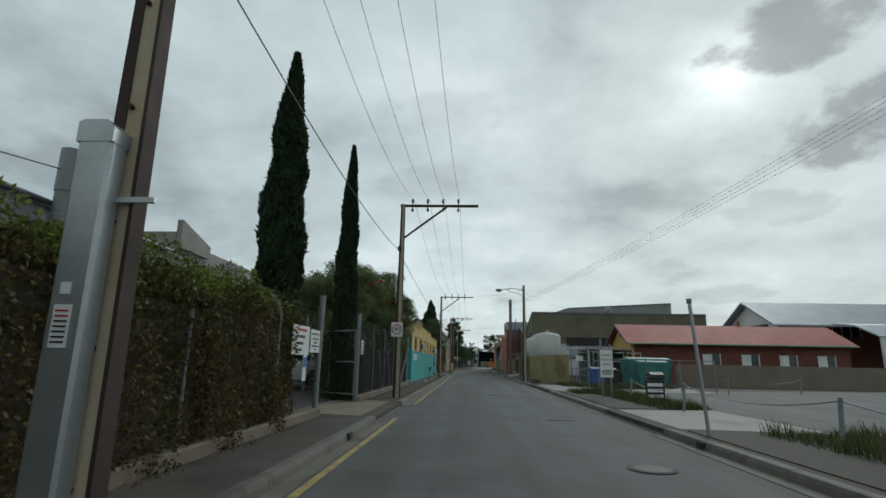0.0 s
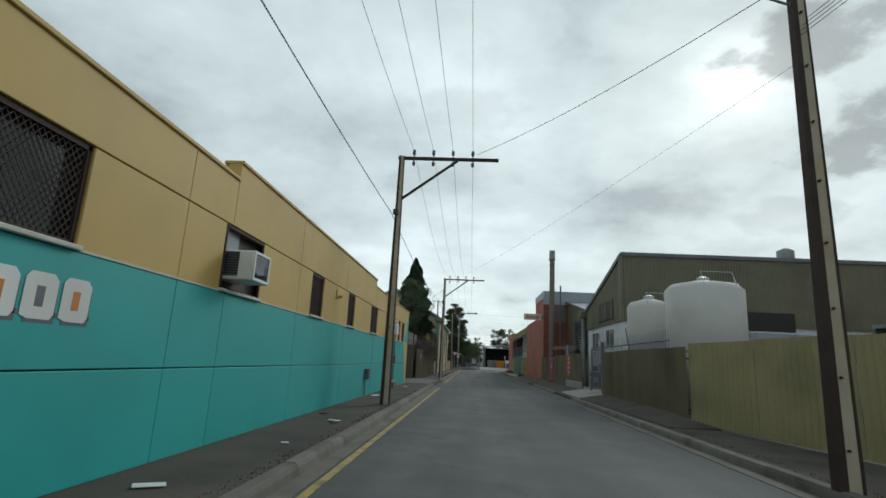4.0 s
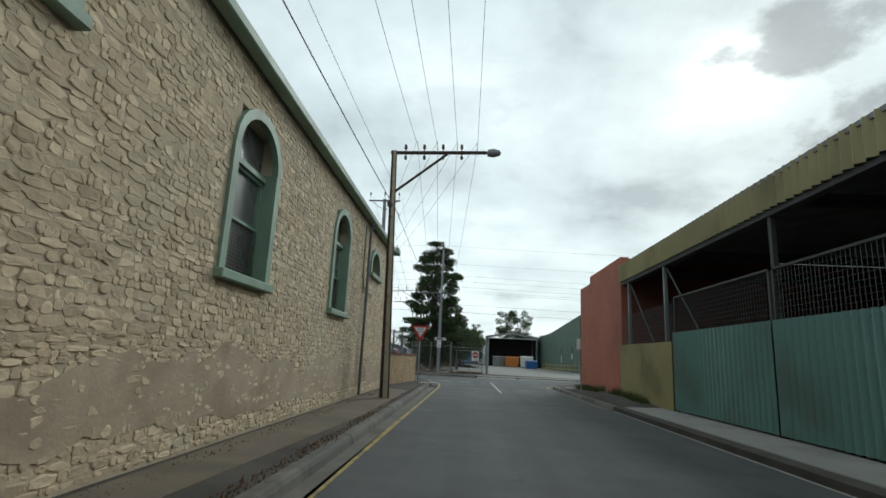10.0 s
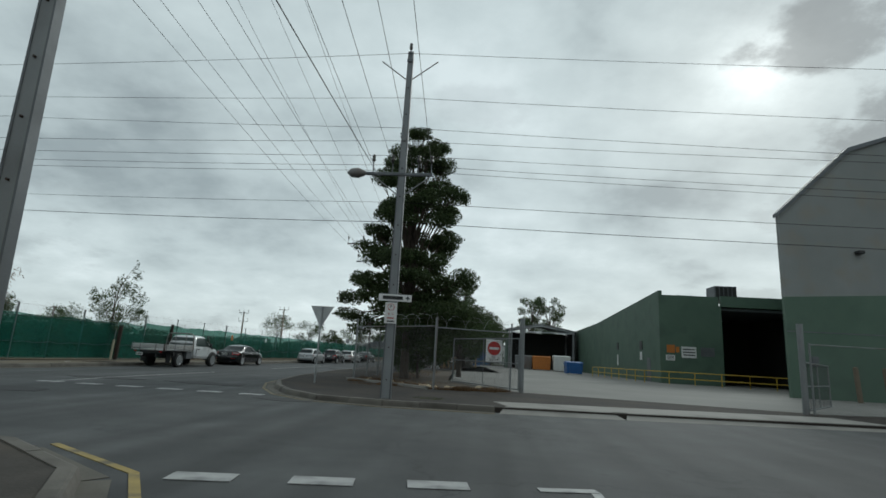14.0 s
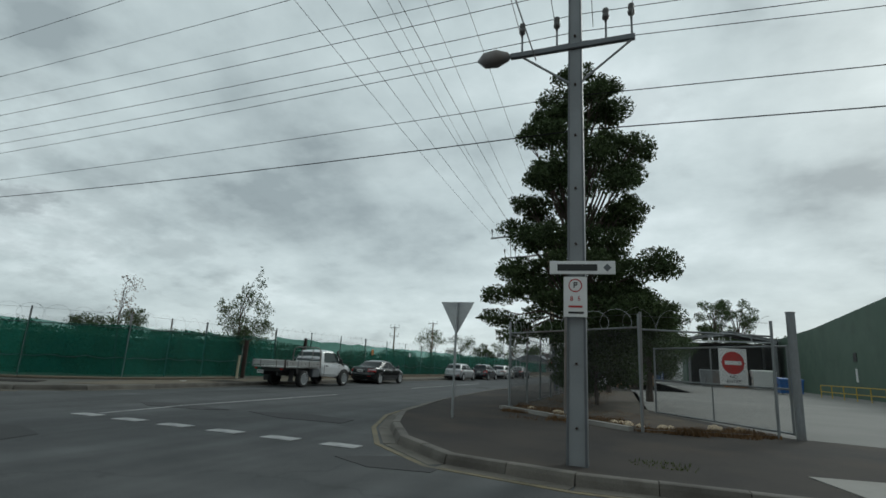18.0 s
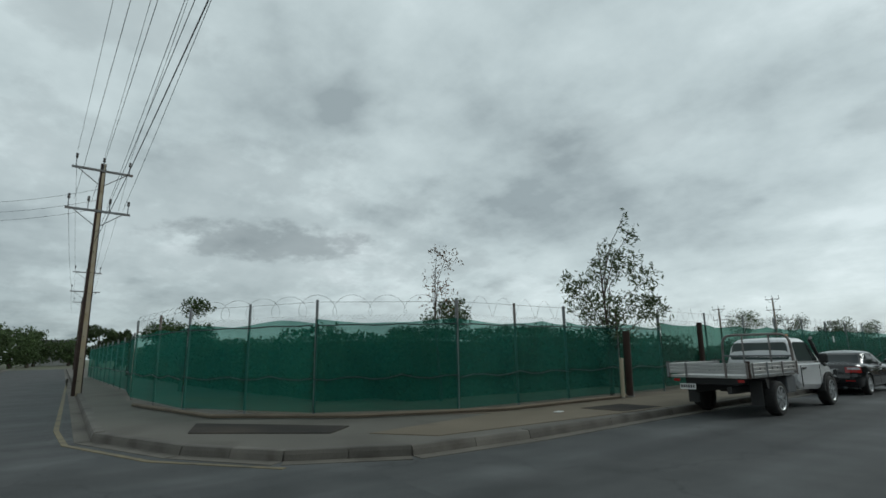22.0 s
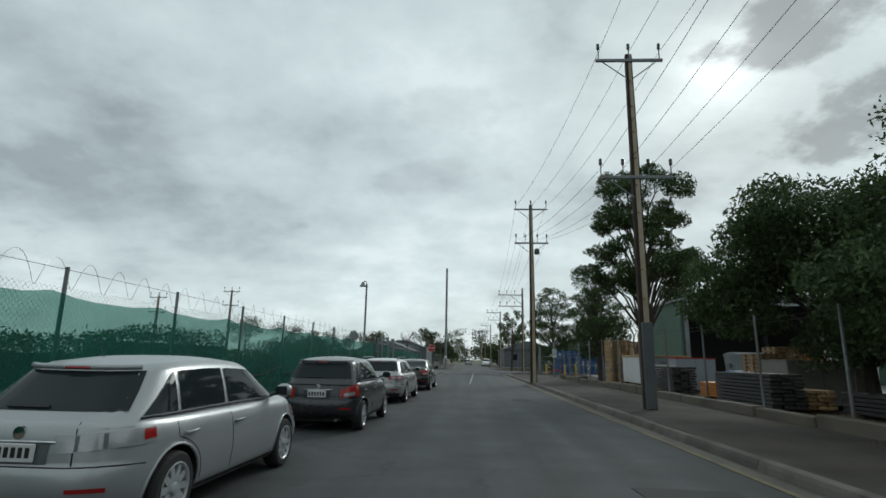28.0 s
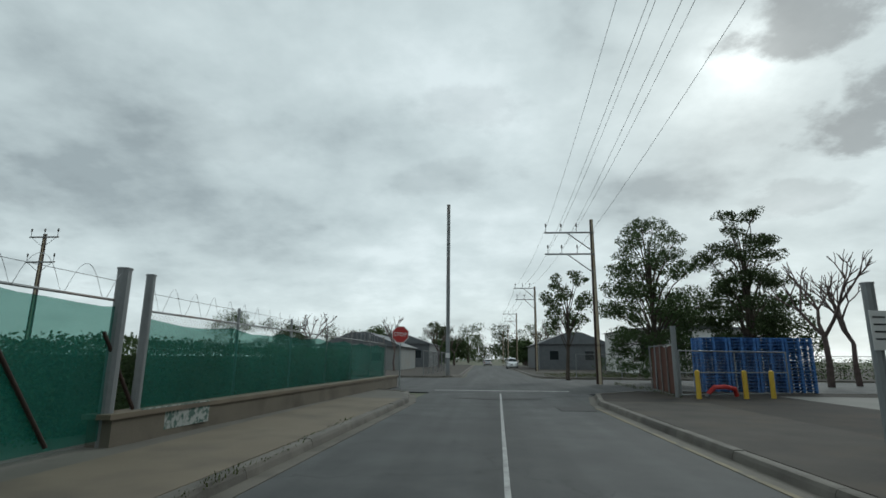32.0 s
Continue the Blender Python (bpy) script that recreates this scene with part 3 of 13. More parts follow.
    def lathe(self, prof, c=(0, 0, 0), n=16, axis="z"):
        vs, fs = [], []
        for r, h in prof:
            for i in range(n):
                a = 2 * math.pi * i / n
                x, y = r * math.cos(a), r * math.sin(a)
                v = {"z": (x, y, h), "y": (x, h, -y), "x": (h, x, y)}[axis]
                vs.append((v[0] + c[0], v[1] + c[1], v[2] + c[2]))
        for k in range(len(prof) - 1):
            a, b = k * n, (k + 1) * n
            fs += [(a + i, a + (i + 1) % n, b + (i + 1) % n, b + i) for i in range(n)]
        fs += [tuple(range(n))[::-1], tuple(range(len(vs) - n, len(vs)))]
        return self.add(vs, fs)

    def mesh(self, name, material, smooth=False, shift=None):
        me = bpy.data.meshes.new(name)
        vs = [tuple(shift @ Vector(v)) for v in self.v] if shift is not None else self.v
        me.from_pydata(vs, [], self.f)
        me.materials.append(material)
        if smooth:
            me.polygons.foreach_set("use_smooth", [True] * len(me.polygons))
        me.update()
        return me


def world_of(o):
    m = o.matrix_basis.copy()
    while o.parent:
        o = o.parent
        m = o.matrix_basis @ m
    return m


def thing(name, at, label, category, group="", turn=0.0, kind=""):
    o = new(name)
    o.empty_display_size = 0.2
    o.matrix_basis = pose(at[0], at[1], at[2] if len(at) > 2 else 0.0, 0, 0, turn)
    return tagged(o, label, category, group, kind)


def part(name, g, material, parent, label="", smooth=False, local=False):
    """One mesh under a thing or a part; g is in world metres, or in the parent's own with local."""
    shift = None if local else world_of(parent).inverted()
    o = new(name, g.mesh(name, material, smooth, shift))
    o.parent = parent
    return tagged(o, label) if label else o


def solid(name, g, material, label, category="", group="", kind="", smooth=False):
    """A top-level mesh. Its origin is at the middle of its foot."""
    xs, ys, zs = zip(*g.v)
    c = Vector(((min(xs) + max(xs)) / 2, (min(ys) + max(ys)) / 2, min(zs)))
    o = new(name, g.mesh(name, material, smooth, Matrix.Translation(-c)))
    o.matrix_basis = Matrix.Translation(c)
    return tagged(o, label, category, group, kind)


def words(text, size, m, material, parent, name="lettering", depth=0.004, align="CENTER"):
    """Raised letters as a mesh: m is the pose of the text's middle, its face towards the pose's +z."""
    cu = bpy.data.curves.new(name, "FONT")
    cu.body, cu.size, cu.extrude, cu.align_x, cu.align_y = text, size, depth, align, "CENTER"
    cu.resolution_u = 3
    tmp = bpy.data.objects.new(name, cu)
    me = bpy.data.meshes.new_from_object(tmp)
    bpy.data.objects.remove(tmp)
    me.materials.clear()
    me.materials.append(material)
    o = new(name, me)
    o.parent = parent
    o.matrix_basis = world_of(parent).inverted() @ m
    return o


def leaves(centres, radii, count, size, seed, drop=0.0, long=2.0):
    """Many small leaves round clumps: arrays of vertices and faces. radii: per clump (x, y, z)."""
    rng = np.random.default_rng(seed)
    centres, radii = np.asarray(centres, float), np.asarray(radii, float)
    vol = radii.prod(1) ** 0.75
    k = rng.choice(len(centres), count, p=vol / vol.sum())
    d = rng.normal(size=(count, 3))
    d /= np.linalg.norm(d, axis=1)[:, None]
    c = centres[k] + d * radii[k] * (rng.random(count)[:, None] ** 0.45)
    a = rng.normal(size=(count, 3))
    a[:, 2] -= drop
    a /= np.linalg.norm(a, axis=1)[:, None]
    b = np.cross(a, rng.normal(size=(count, 3)))
    b /= np.linalg.norm(b, axis=1)[:, None] + 1e-9
    s = size * (0.6 + 0.8 * rng.random(count))[:, None]
    v = np.stack([c - a * s * long / 2, c + b * s / 2, c + a * s * long / 2, c - b * s / 2], 1).reshape(-1, 3)
    return v, np.arange(4 * count).reshape(-1, 4)


def leaf_part(name, va, fa, material, parent, label=""):
    me = bpy.data.meshes.new(name)
    m = np.array(world_of(parent).inverted())
    v = va @ m[:3, :3].T + m[:3, 3]
    me.from_pydata(v.tolist(), [], fa.tolist())
    me.materials.append(material)
    o = new(name, me)
    o.parent = parent
    return tagged(o, label) if label else o

# ---- ground, roads, footpaths ----
PZ = 0.14


def plate(name, poly, z0, z1, material, label, category):
    return solid(name, Geo().prism(poly, z0, z1), material, label, category, kind="structure")


def left_kerb(y):
    return -18.75 + 0.029 * (y - 150)


def fence_x(y):
    return -21.7 + 0.026 * (y - 150)


g = Geo()
g.add([(-2500, -2500, -0.06), (2500, -2500, -0.06), (2500, 2500, -0.06), (-2500, 2500, -0.06)], [(0, 1, 2, 3)])
solid("ground", g, GROUND, "flat brown and green earth reaching to the horizon", "ground", kind="structure")

plate("road", [(-2.5, -60), (4.7, -60), (4.7, 136), (-2.5, 136)], -0.05, 0.0, ASPHALT, "worn grey asphalt lane between kerbs", "road")
plate("road", [(-120, 131), (-26, 128), (-2.5, 124), (4.7, 124), (60, 133), (60, 145), (3, 140), (-12, 141), (-22, 142), (-120, 147)], -0.05, 0.004, ASPHALT, "grey asphalt cross street with cracks and patches", "road")
plate("road", [(-22, 141), (-3, 139.5), (-9, 150), (-9.5, 330), (-17.5, 330), (-15.5, 250), (-20, 150)], -0.05, 0.002, ASPHALT, "wide grey asphalt street with a centre line", "road")
plate("road", [(-90, 228), (40, 228), (40, 247), (-90, 247)], -0.05, 0.006, ASPHALT, "grey asphalt side street at the second crossing", "road")

# blocks: raised ground inside the kerbs
LEFT_CORNER = [(-2.35, -60), (-2.35, 123.4)] + [(-2.5, 125.3), (-3.0, 127.0), (-4.0, 128.5), (-5.7, 129.6), (-9.0, 130.1)] + [(-26, 132.2), (-120, 137)]
RIGHT_CORNER = [(4.45, -60), (4.45, 125.5), (4.75, 127.2), (5.6, 128.8), (7.3, 130.2), (10, 130.8), (60, 135)]
FAR_RIGHT = [(60, 142.0), (12.7, 139.8), (3.6, 138.3), (0.2, 137.85), (-2.8, 137.7), (-4.7, 138.05), (-6.05, 139.3), (-7.1, 141.1), (-8.1, 143.6), (-9.0, 149), (-9.7, 157), (-10.0, 168), (-10.0, 222), (-9.3, 226), (-7, 228.2), (40, 229.5)]
FAR_LEFT = [(-120, 144.6), (-38, 139.9), (-24.2, 139.1), (-21.5, 140.0), (-19.9, 141.0), (-18.95, 142.6), (-18.75, 145)] + [(left_kerb(y), y) for y in (150, 180, 210, 222)] + [(-17.2, 226), (-19.5, 228.3), (-90, 229)]
FAR2_RIGHT = [(40, 246), (-7, 246), (-9, 247.5), (-9.6, 250), (-9.7, 330)]
FAR2_LEFT = [(-90, 246), (-18.5, 246), (-16.6, 247.2), (-16.0, 250), (-16.6, 330)]


def block(name, line, closing, label, m=None):
    poly = line + closing
    plate(name, poly, -0.05, PZ, m or FOOTPATH, label, "footpath")


block("pavement_left", LEFT_CORNER, [(-120, -60)], "patched dark bitumen footpath, dirty along its edges")
block("pavement_right", RIGHT_CORNER, [(60, -60)], "dark bitumen footpath beside the lane")
block("pavement_far_right", FAR_RIGHT, [(80, 229.5), (80, 142)], "dark patched bitumen footpath with a wide driveway apron", DARKPATH)
block("pavement_far_left", FAR_LEFT, [(-120, 229)], "beige-grey footpath along the fenced vacant lot", PAVE_GREY)
block("pavement_next_right", FAR2_RIGHT, [(80, 330), (80, 246)], "footpath past the second crossing")
block("pavement_next_left", FAR2_LEFT, [(-90, 330)], "footpath past the second crossing")


def kerb_run(line, name, label, width=0.16, lip=0.30, inside=1, step=2.4):
    """Kerb stones end to end along a line, with the gutter slab on the road side. inside: side on which the footpath lies."""
    run = thing(name, (*line[0], 0), label, "kerb", kind="structure")
    rng = random.Random(len(line) * 7 + 3)
    pts, gut = [], Geo()
    for (ax, ay), (bx, by) in zip(line, line[1:]):
        d = Vector((bx - ax, by - ay))
        n = max(1, round(d.length / step))
        pts += [(ax + d.x * i / n, ay + d.y * i / n) for i in range(n)]
    pts.append(line[-1])
    rest = Geo()
    made = 0
    for (ax, ay), (bx, by) in zip(pts, pts[1:]):
        d = Vector((bx - ax, by - ay))
        ln = d.length
        if ln < 0.05:
            continue
        d.normalize()
        nx, ny = -d.y * inside, d.x * inside
        j = rng.uniform(-0.008, 0.008)
        e = 0.006
        prof = [(-0.05, 0.012), (-0.03, 0.10 + j), (-0.005, PZ + 0.012 + j), (0.03, PZ + 0.022 + j), (width, PZ + 0.020 + j), (width, -0.03), (-0.05, -0.03)]
        k = Geo()
        vs = []
        for s in (e, ln - e):
            vs += [(ax + d.x * s + nx * o, ay + d.y * s + ny * o, z) for o, z in prof]
        m = len(prof)
        fs = [(i, (i + 1) % m, m + (i + 1) % m, m + i) for i in range(m)] + [tuple(range(m))[::-1], tuple(range(m, 2 * m))]
        if inside > 0:
            fs = [f[::-1] for f in fs]
        k.add(vs, fs)
        if made < 120:
            part("kerb_stone", k, KERB, run)
            made += 1
        else:
            rest.add(k.v, k.f)
        q = [(ax + nx * o, ay + ny * o) for o in (-0.05, -lip)] + [(bx + nx * o, by + ny * o) for o in (-lip, -0.05)]
        gut.prism(q, -0.04, 0.012)
    if rest.v:
        part("kerb_stones", rest, KERB, run)
    part("gutter", gut, GUTTER, run, "grey concrete gutter strip")


def cut(line, a, b):
    """The stretch of a line between two heights in y."""
    out = []
    for (x0, y0), (x1, y1) in zip(line, line[1:]):
        lo, hi = max(a, min(y0, y1)), min(b, max(y0, y1))
        if hi > lo:
            for y in ((lo, hi) if y1 > y0 else (hi, lo)):
                p = (x0 + (x1 - x0) * (y - y0) / (y1 - y0), y)
                if not out or abs(p[0] - out[-1][0]) + abs(p[1] - out[-1][1]) > 1e-6:
                    out.append(p)
    return out


for a, b in ((-20, 13.6), (18.8, 66.9), (74.9, 123.4)):
    kerb_run([(-2.35, a), (-2.35, b)], "kerb_left", "chipped concrete kerb along the lane", inside=1)
kerb_run(LEFT_CORNER[1:-2], "kerb_corner", "curved concrete kerb round the corner", inside=1, step=1.2)
kerb_run(LEFT_CORNER[-3:], "kerb_side", "concrete kerb of the side street", inside=1, step=4)
for a, b in ((-20, 12.5), (17.5, 29.5), (38, 61.0), (66.0, 76), (79, 98.6), (113.2, 125.5)):
    kerb_run([(4.45, a), (4.45, b)], "kerb_right", "grey concrete kerb beside the footpath", inside=-1)
kerb_run(RIGHT_CORNER[1:], "kerb_corner", "curved concrete kerb round the corner", inside=-1, step=1.2)
kerb_run(FAR_RIGHT[:2] , "kerb_side", "concrete kerb of the side street", inside=-1, step=4)
kerb_run(FAR_RIGHT[3:9], "kerb_corner", "curved concrete kerb with a yellow painted edge", inside=-1, step=1.2)
kerb_run(FAR_RIGHT[8:14], "kerb_right", "concrete kerb along the street", inside=-1)
kerb_run(FAR_RIGHT[13:], "kerb_corner", "curved concrete kerb at the crossing", inside=-1, step=2)
kerb_run(FAR_LEFT[:4], "kerb_side", "concrete kerb of the side street", inside=1, step=4)
kerb_run(FAR_LEFT[3:7], "kerb_corner", "curved concrete kerb round the corner", inside=1, step=1.2)
kerb_run(FAR_LEFT[6:11], "kerb_left", "concrete kerb with grass in the gutter", inside=1)
kerb_run(FAR_LEFT[10:], "kerb_corner", "curved concrete kerb at the crossing", inside=1, step=2)
kerb_run(FAR2_RIGHT, "kerb_right", "concrete kerb past the crossing", inside=-1, step=4)
kerb_run(FAR2_LEFT, "kerb_left", "concrete kerb past the crossing", inside=1, step=4)


def strip(name, line, width, material, label, z=0.012):
    """A painted line of constant width."""
    g = Geo()
    for (ax, ay), (bx, by) in zip(line, line[1:]):
        d = Vector((bx - ax, by - ay)).normalized() * (width / 2)
        g.prism([(ax - d.y, ay + d.x), (ax + d.y, ay - d.x), (bx + d.y, by - d.x), (bx - d.y, by + d.x)], z - 0.008, z)
    return solid(name, g, material, label, "road marking", kind="structure")


for a, b in ((-20, 14.8), (19.5, 66)):
    strip("yellow_line", [(-1.95, a), (-1.95, b)], 0.11, LINE_Y, "worn yellow edge line on the asphalt")
strip("yellow_line", [(-1.98, 72), (-2.06, 100), (-1.85, 122), (-2.0, 125.3), (-2.55, 127.3), (-3.75, 129.0), (-5.6, 130.1)], 0.10, LINE_Y, "worn yellow edge line round the corner")
strip("yellow_line", [(4.1, 125), (4.4, 127.4), (5.35, 129.2), (7.2, 130.7)], 0.10, LINE_Y, "worn yellow edge line round the corner")
strip("yellow_line", [(0.2, 137.45), (-2.8, 137.32), (-4.9, 137.72), (-6.38, 139.05), (-7.5, 141.0), (-8.5, 143.6), (-9.4, 149), (-10.05, 157), (-10.35, 168), (-10.35, 221)], 0.10, LINE_WORN, "worn yellow edge line along the kerb")
strip("yellow_line", [(-65, 141.3), (-38, 139.45), (-26.5, 138.65), (-24.0, 138.65), (-21.3, 139.5), (-19.4, 140.8)], 0.10, LINE_WORN, "worn yellow edge line round the corner")
for i in range(11):
    x = -13.0 + 1.25 * i
    if x < -6 and not -6.5 < x < -5.9:
        strip("give_way_dash", [(x - 0.36, 138.5), (x + 0.30, 138.5)], 0.34, LINE_W, "white give-way dash across the street mouth", 0.016)
for x in (-3.0, -1.78, -0.56):
    strip("give_way_dash", [(x - 0.36, 129.0 + 0.17 * (x + 3)), (x + 0.30, 129.1 + 0.17 * (x + 3))], 0.34, LINE_W, "white give-way dash across the lane mouth", 0.016)
strip("holding_line", [(0.5, 129.6), (1.15, 129.72)], 0.16, LINE_W, "white holding line end", 0.016)
strip("centre_line", [(1.12, 129.7), (1.14, 119.5)], 0.11, LINE_W, "white centre line at the give-way")
strip("centre_line", [(-13.80, 157.0), (-13.92, 170.0)], 0.11, LINE_W, "white dashed centre line")
strip("centre_line", [(-13.1, 138.8), (-13.42, 141.4), (-13.45, 149.0)], 0.08, LINE_W, "white centre line at the street mouth")
strip("centre_line", [(-13.85, 203), (-13.22, 227.5)], 0.075, LINE_W, "white centre line before the crossing")
strip("crossing_line", [(-16.4, 229.5), (-9.8, 229.8)], 0.3, LINE_W, "white holding line at the crossing")

rng = random.Random(5)
for x, y, a, b, n in ((2.6, 15.2, 0.5, 0.14, 4), (1.3, 26.5, 0.3, 0.2, 6), (0.6, 92.2, 0.26, 0.2, 8), (-5.3, 137.6, 0.9, 0.5, 5), (-12.2, 136.0, 1.3, 0.7, 6), (-13.5, 141.2, 1.6, 0.5, 5), (-9.6, 141.5, 1.5, 0.6, 5),
                     (-11.5, 174.5, 0.85, 2.6, 4), (-12.0, 190.6, 0.45, 0.6, 4), (-11.6, 163.5, 0.5, 0.9, 4), (-13.2, 224.5, 2.0, 0.6, 5), (-11.0, 220.5, 0.8, 0.9, 4)):
    poly = [(x + a * math.cos(t) * rng.uniform(0.8, 1.2), y + b * math.sin(t) * rng.uniform(0.8, 1.2)) for t in [2 * math.pi * (i + 0.5) / n for i in range(n)]]
    solid("road_patch", Geo().prism(poly, 0.002, 0.011), PATCH, "dark patch of newer asphalt in the road", "road patch", kind="structure")
IRONLID = mat("worn_iron_lid", (0.05, 0.05, 0.05), (0.035, 0.034, 0.033), 0.7, 0.2, scale=5, fine=60, bump=0.5)
for x, y in ((2.77, 8.4), (0.75, 91.0), (-11.25, 174.0), (-21.5, 135.2), (-17.5, 134.5)):
    c = thing("manhole_cover", (x, y, 0.008), "round iron manhole cover set in the asphalt", "manhole cover")
    part("frame", Geo().lathe([(0.36, 0.0), (0.36, 0.008), (0.30, 0.008), (0.30, 0.0)], n=24), PATCH, c, "dark bitumen collar", local=True)
    part("lid", Geo().lathe([(0.29, 0.0), (0.29, 0.012), (0.02, 0.014)], n=24), IRONLID, c, local=True)

# driveways, yards and verges
for name, poly, m, lab in (
    ("driveway", [(-2.75, 13.6), (-2.75, 18.8), (-5.2, 20.2), (-5.2, 14.2)], PAVE_TAN, "pale concrete driveway crossing the footpath"),
    ("driveway", [(-2.6, 66.9), (-2.6, 74.9), (-5.6, 75.3), (-14, 75.3), (-14, 66.9)], DARKCONC, "stained concrete driveway into the garage yard"),
    ("driveway", [(4.8, 12.5), (4.8, 17.5), (8, 18.0), (8, 12.2)], CONCRETE, "pale concrete driveway crossing the footpath"),
    ("driveway", [(4.8, 29.5), (4.8, 37.8), (14, 37.6), (14, 30.2)], CONCRETE, "pale concrete driveway slabs"),
    ("driveway", [(4.8, 61.0), (4.8, 66.0), (14, 65.4), (14, 61.4)], CONCRETE, "pale concrete driveway slabs"),
    ("driveway", [(4.8, 98.6), (4.8, 113.2), (5.95, 113.2), (5.95, 98.6)], CONCRETE, "pale concrete slabs before the gates"),
    ("driveway", [(0.6, 138.0), (11.5, 139.95), (11.0, 141.6), (0.2, 139.6)], CONCRETE, "pale concrete driveway apron"),
    ("yard", [(1.2, 145.2), (11.5, 143.0), (40, 150), (40, 226), (-2, 226), (-3, 176), (-2, 152)], YARD, "wide pale concrete factory yard"),
    ("yard", [(7.5, -10), (7.3, 29.5), (9, 31), (40, 40.2), (40, -10)], ASPHALT, "asphalt car park"),
    ("verge", [(4.85, -10), (4.85, 12.2), (7.4, 12.2), (7.5, -10)], VERGE, "dirt verge with weeds"),
    ("verge", [(4.85, 18.0), (4.85, 29.2), (7.3, 29.4), (7.35, 18.2)], VERGE, "dirt verge with weeds"),
    ("verge", [(5.7, 38.4), (8.0, 32.8), (10, 33.0), (14, 36.6), (13.9, 38.4), (9, 39.6)], VERGE, "grassy earth beside the yard entrance"),
    ("garden_bed", [(-5.9, 146.8), (-1.7, 143.6), (0.9, 145.0), (-1.8, 150), (-2.5, 170), (-6.2, 170)], LITTER, "earth bed with fallen leaves under the trees"),
    ("garden_bed", [(-6.3, 175), (-6.4, 210.6), (0, 210.6), (1.5, 175)], LITTER, "bare earth behind the low wall"),
    ("pavement_strip", [(-9.5, 160), (-9.8, 168), (-9.8, 222), (-6.45, 222), (-6.45, 160)], FOOTPATH, "worn beige-grey bitumen footpath"),
    ("pavement_strip", [(left_kerb(144) - 0.5, 143.5), (left_kerb(150) - 0.2, 150), (left_kerb(222) - 0.2, 222), (fence_x(222) + 0.9, 222), (fence_x(146) + 0.7, 146.5), (-20.5, 142.8)], PAVE_TAN, "tan concrete footpath strip"),
    ("verge", [(fence_x(146) + 0.68, 146.5), (fence_x(207) + 0.88, 207), (fence_x(207) - 5, 207), (-26, 152), (-33, 142), (-24, 142.6)], DIRT, "dirt and litter along the foot of the fence"),
    ("verge", [(-2.75, 107), (-2.75, 116), (-3.9, 117), (-3.9, 96.5), (-3.3, 97)], DIRT, "sandy dirt along the stone wall"),
):
    plate(name, poly, 0.0, PZ + (0.012 if name in ("driveway", "pavement_strip") else 0.018 if m == VERGE else 0.006), m, lab, name.split("_")[0])


RISE = [(50.0, 0.17), (53.0, 0.36), (60.0, 0.40), (66.0, 0.40), (83.0, 0.41), (96.0, 0.37), (98.6, 0.20), (113.2, 0.19), (115.0, 0.29), (117.6, 0.40), (121.0, 0.32), (125.0, 0.17)]


def rise(y):
    for (a, p), (e, q) in zip(RISE, RISE[1:]):
        if a <= y <= e:
            return p + (q - p) * (y - a) / (e - a)
    return PZ


def bank(y0, y1, m, label, x0=4.84, x1=6.12, low=PZ + 0.017):
    """Footpath that slopes up from the kerb to the foot of the walls."""
    ys = [y0] + [y for y, z in RISE if y0 < y < y1] + [y1]
    g = Geo()
    for a, e in zip(ys, ys[1:]):
        g.add([(x0, a, low), (x1, a, rise(a)), (x1, e, rise(e)), (x0, e, low), (x0, a, 0.0), (x1, a, 0.0), (x1, e, 0.0), (x0, e, 0.0)],
              [(0, 1, 2, 3), (7, 6, 5, 4), (0, 4, 5, 1), (1, 5, 6, 2), (2, 6, 7, 3), (3, 7, 4, 0)])
    solid("footpath", g, m, label, "footpath", kind="structure")


bank(50.0, 61.0, FOOTPATH, "bitumen footpath sloping up to the fence")
bank(61.0, 66.0, CONCRETE, "concrete driveway crossing sloping up to the gate")
bank(66.0, 98.6, FOOTPATH, "bitumen footpath sloping up to the walls")
bank(98.6, 113.2, CONCRETE, "concrete slabs before the shed gates")
bank(113.2, 125.0, FOOTPATH, "bitumen footpath sloping up to the end wall")
plate("driveway", [(6.12, 61.0), (6.12, 69.2), (7.94, 69.2), (7.94, 64.9), (14, 64.9), (14, 61.0)], 0.0, 0.40, CONCRETE, "concrete driveway of the works", "driveway")
LOT = 0.50
g = Geo().add([(-4.7, 13.9, PZ), (-4.7, 34, PZ), (-6.8, 34, LOT), (-6.8, 13.9, LOT), (-24, 34, LOT), (-24, 13.9, LOT), (-4.7, 13.9, 0), (-4.7, 34, 0), (-24, 34, 0), (-24, 13.9, 0)], [(0, 1, 2, 3), (3, 2, 4, 5), (0, 3, 5, 9, 6), (1, 7, 8, 4, 2), (9, 5, 4, 8), (6, 7, 1, 0), (9, 8, 7, 6)])
solid("yard", g, ASPHALT, "asphalt car park rising behind the fence", "yard", kind="structure")
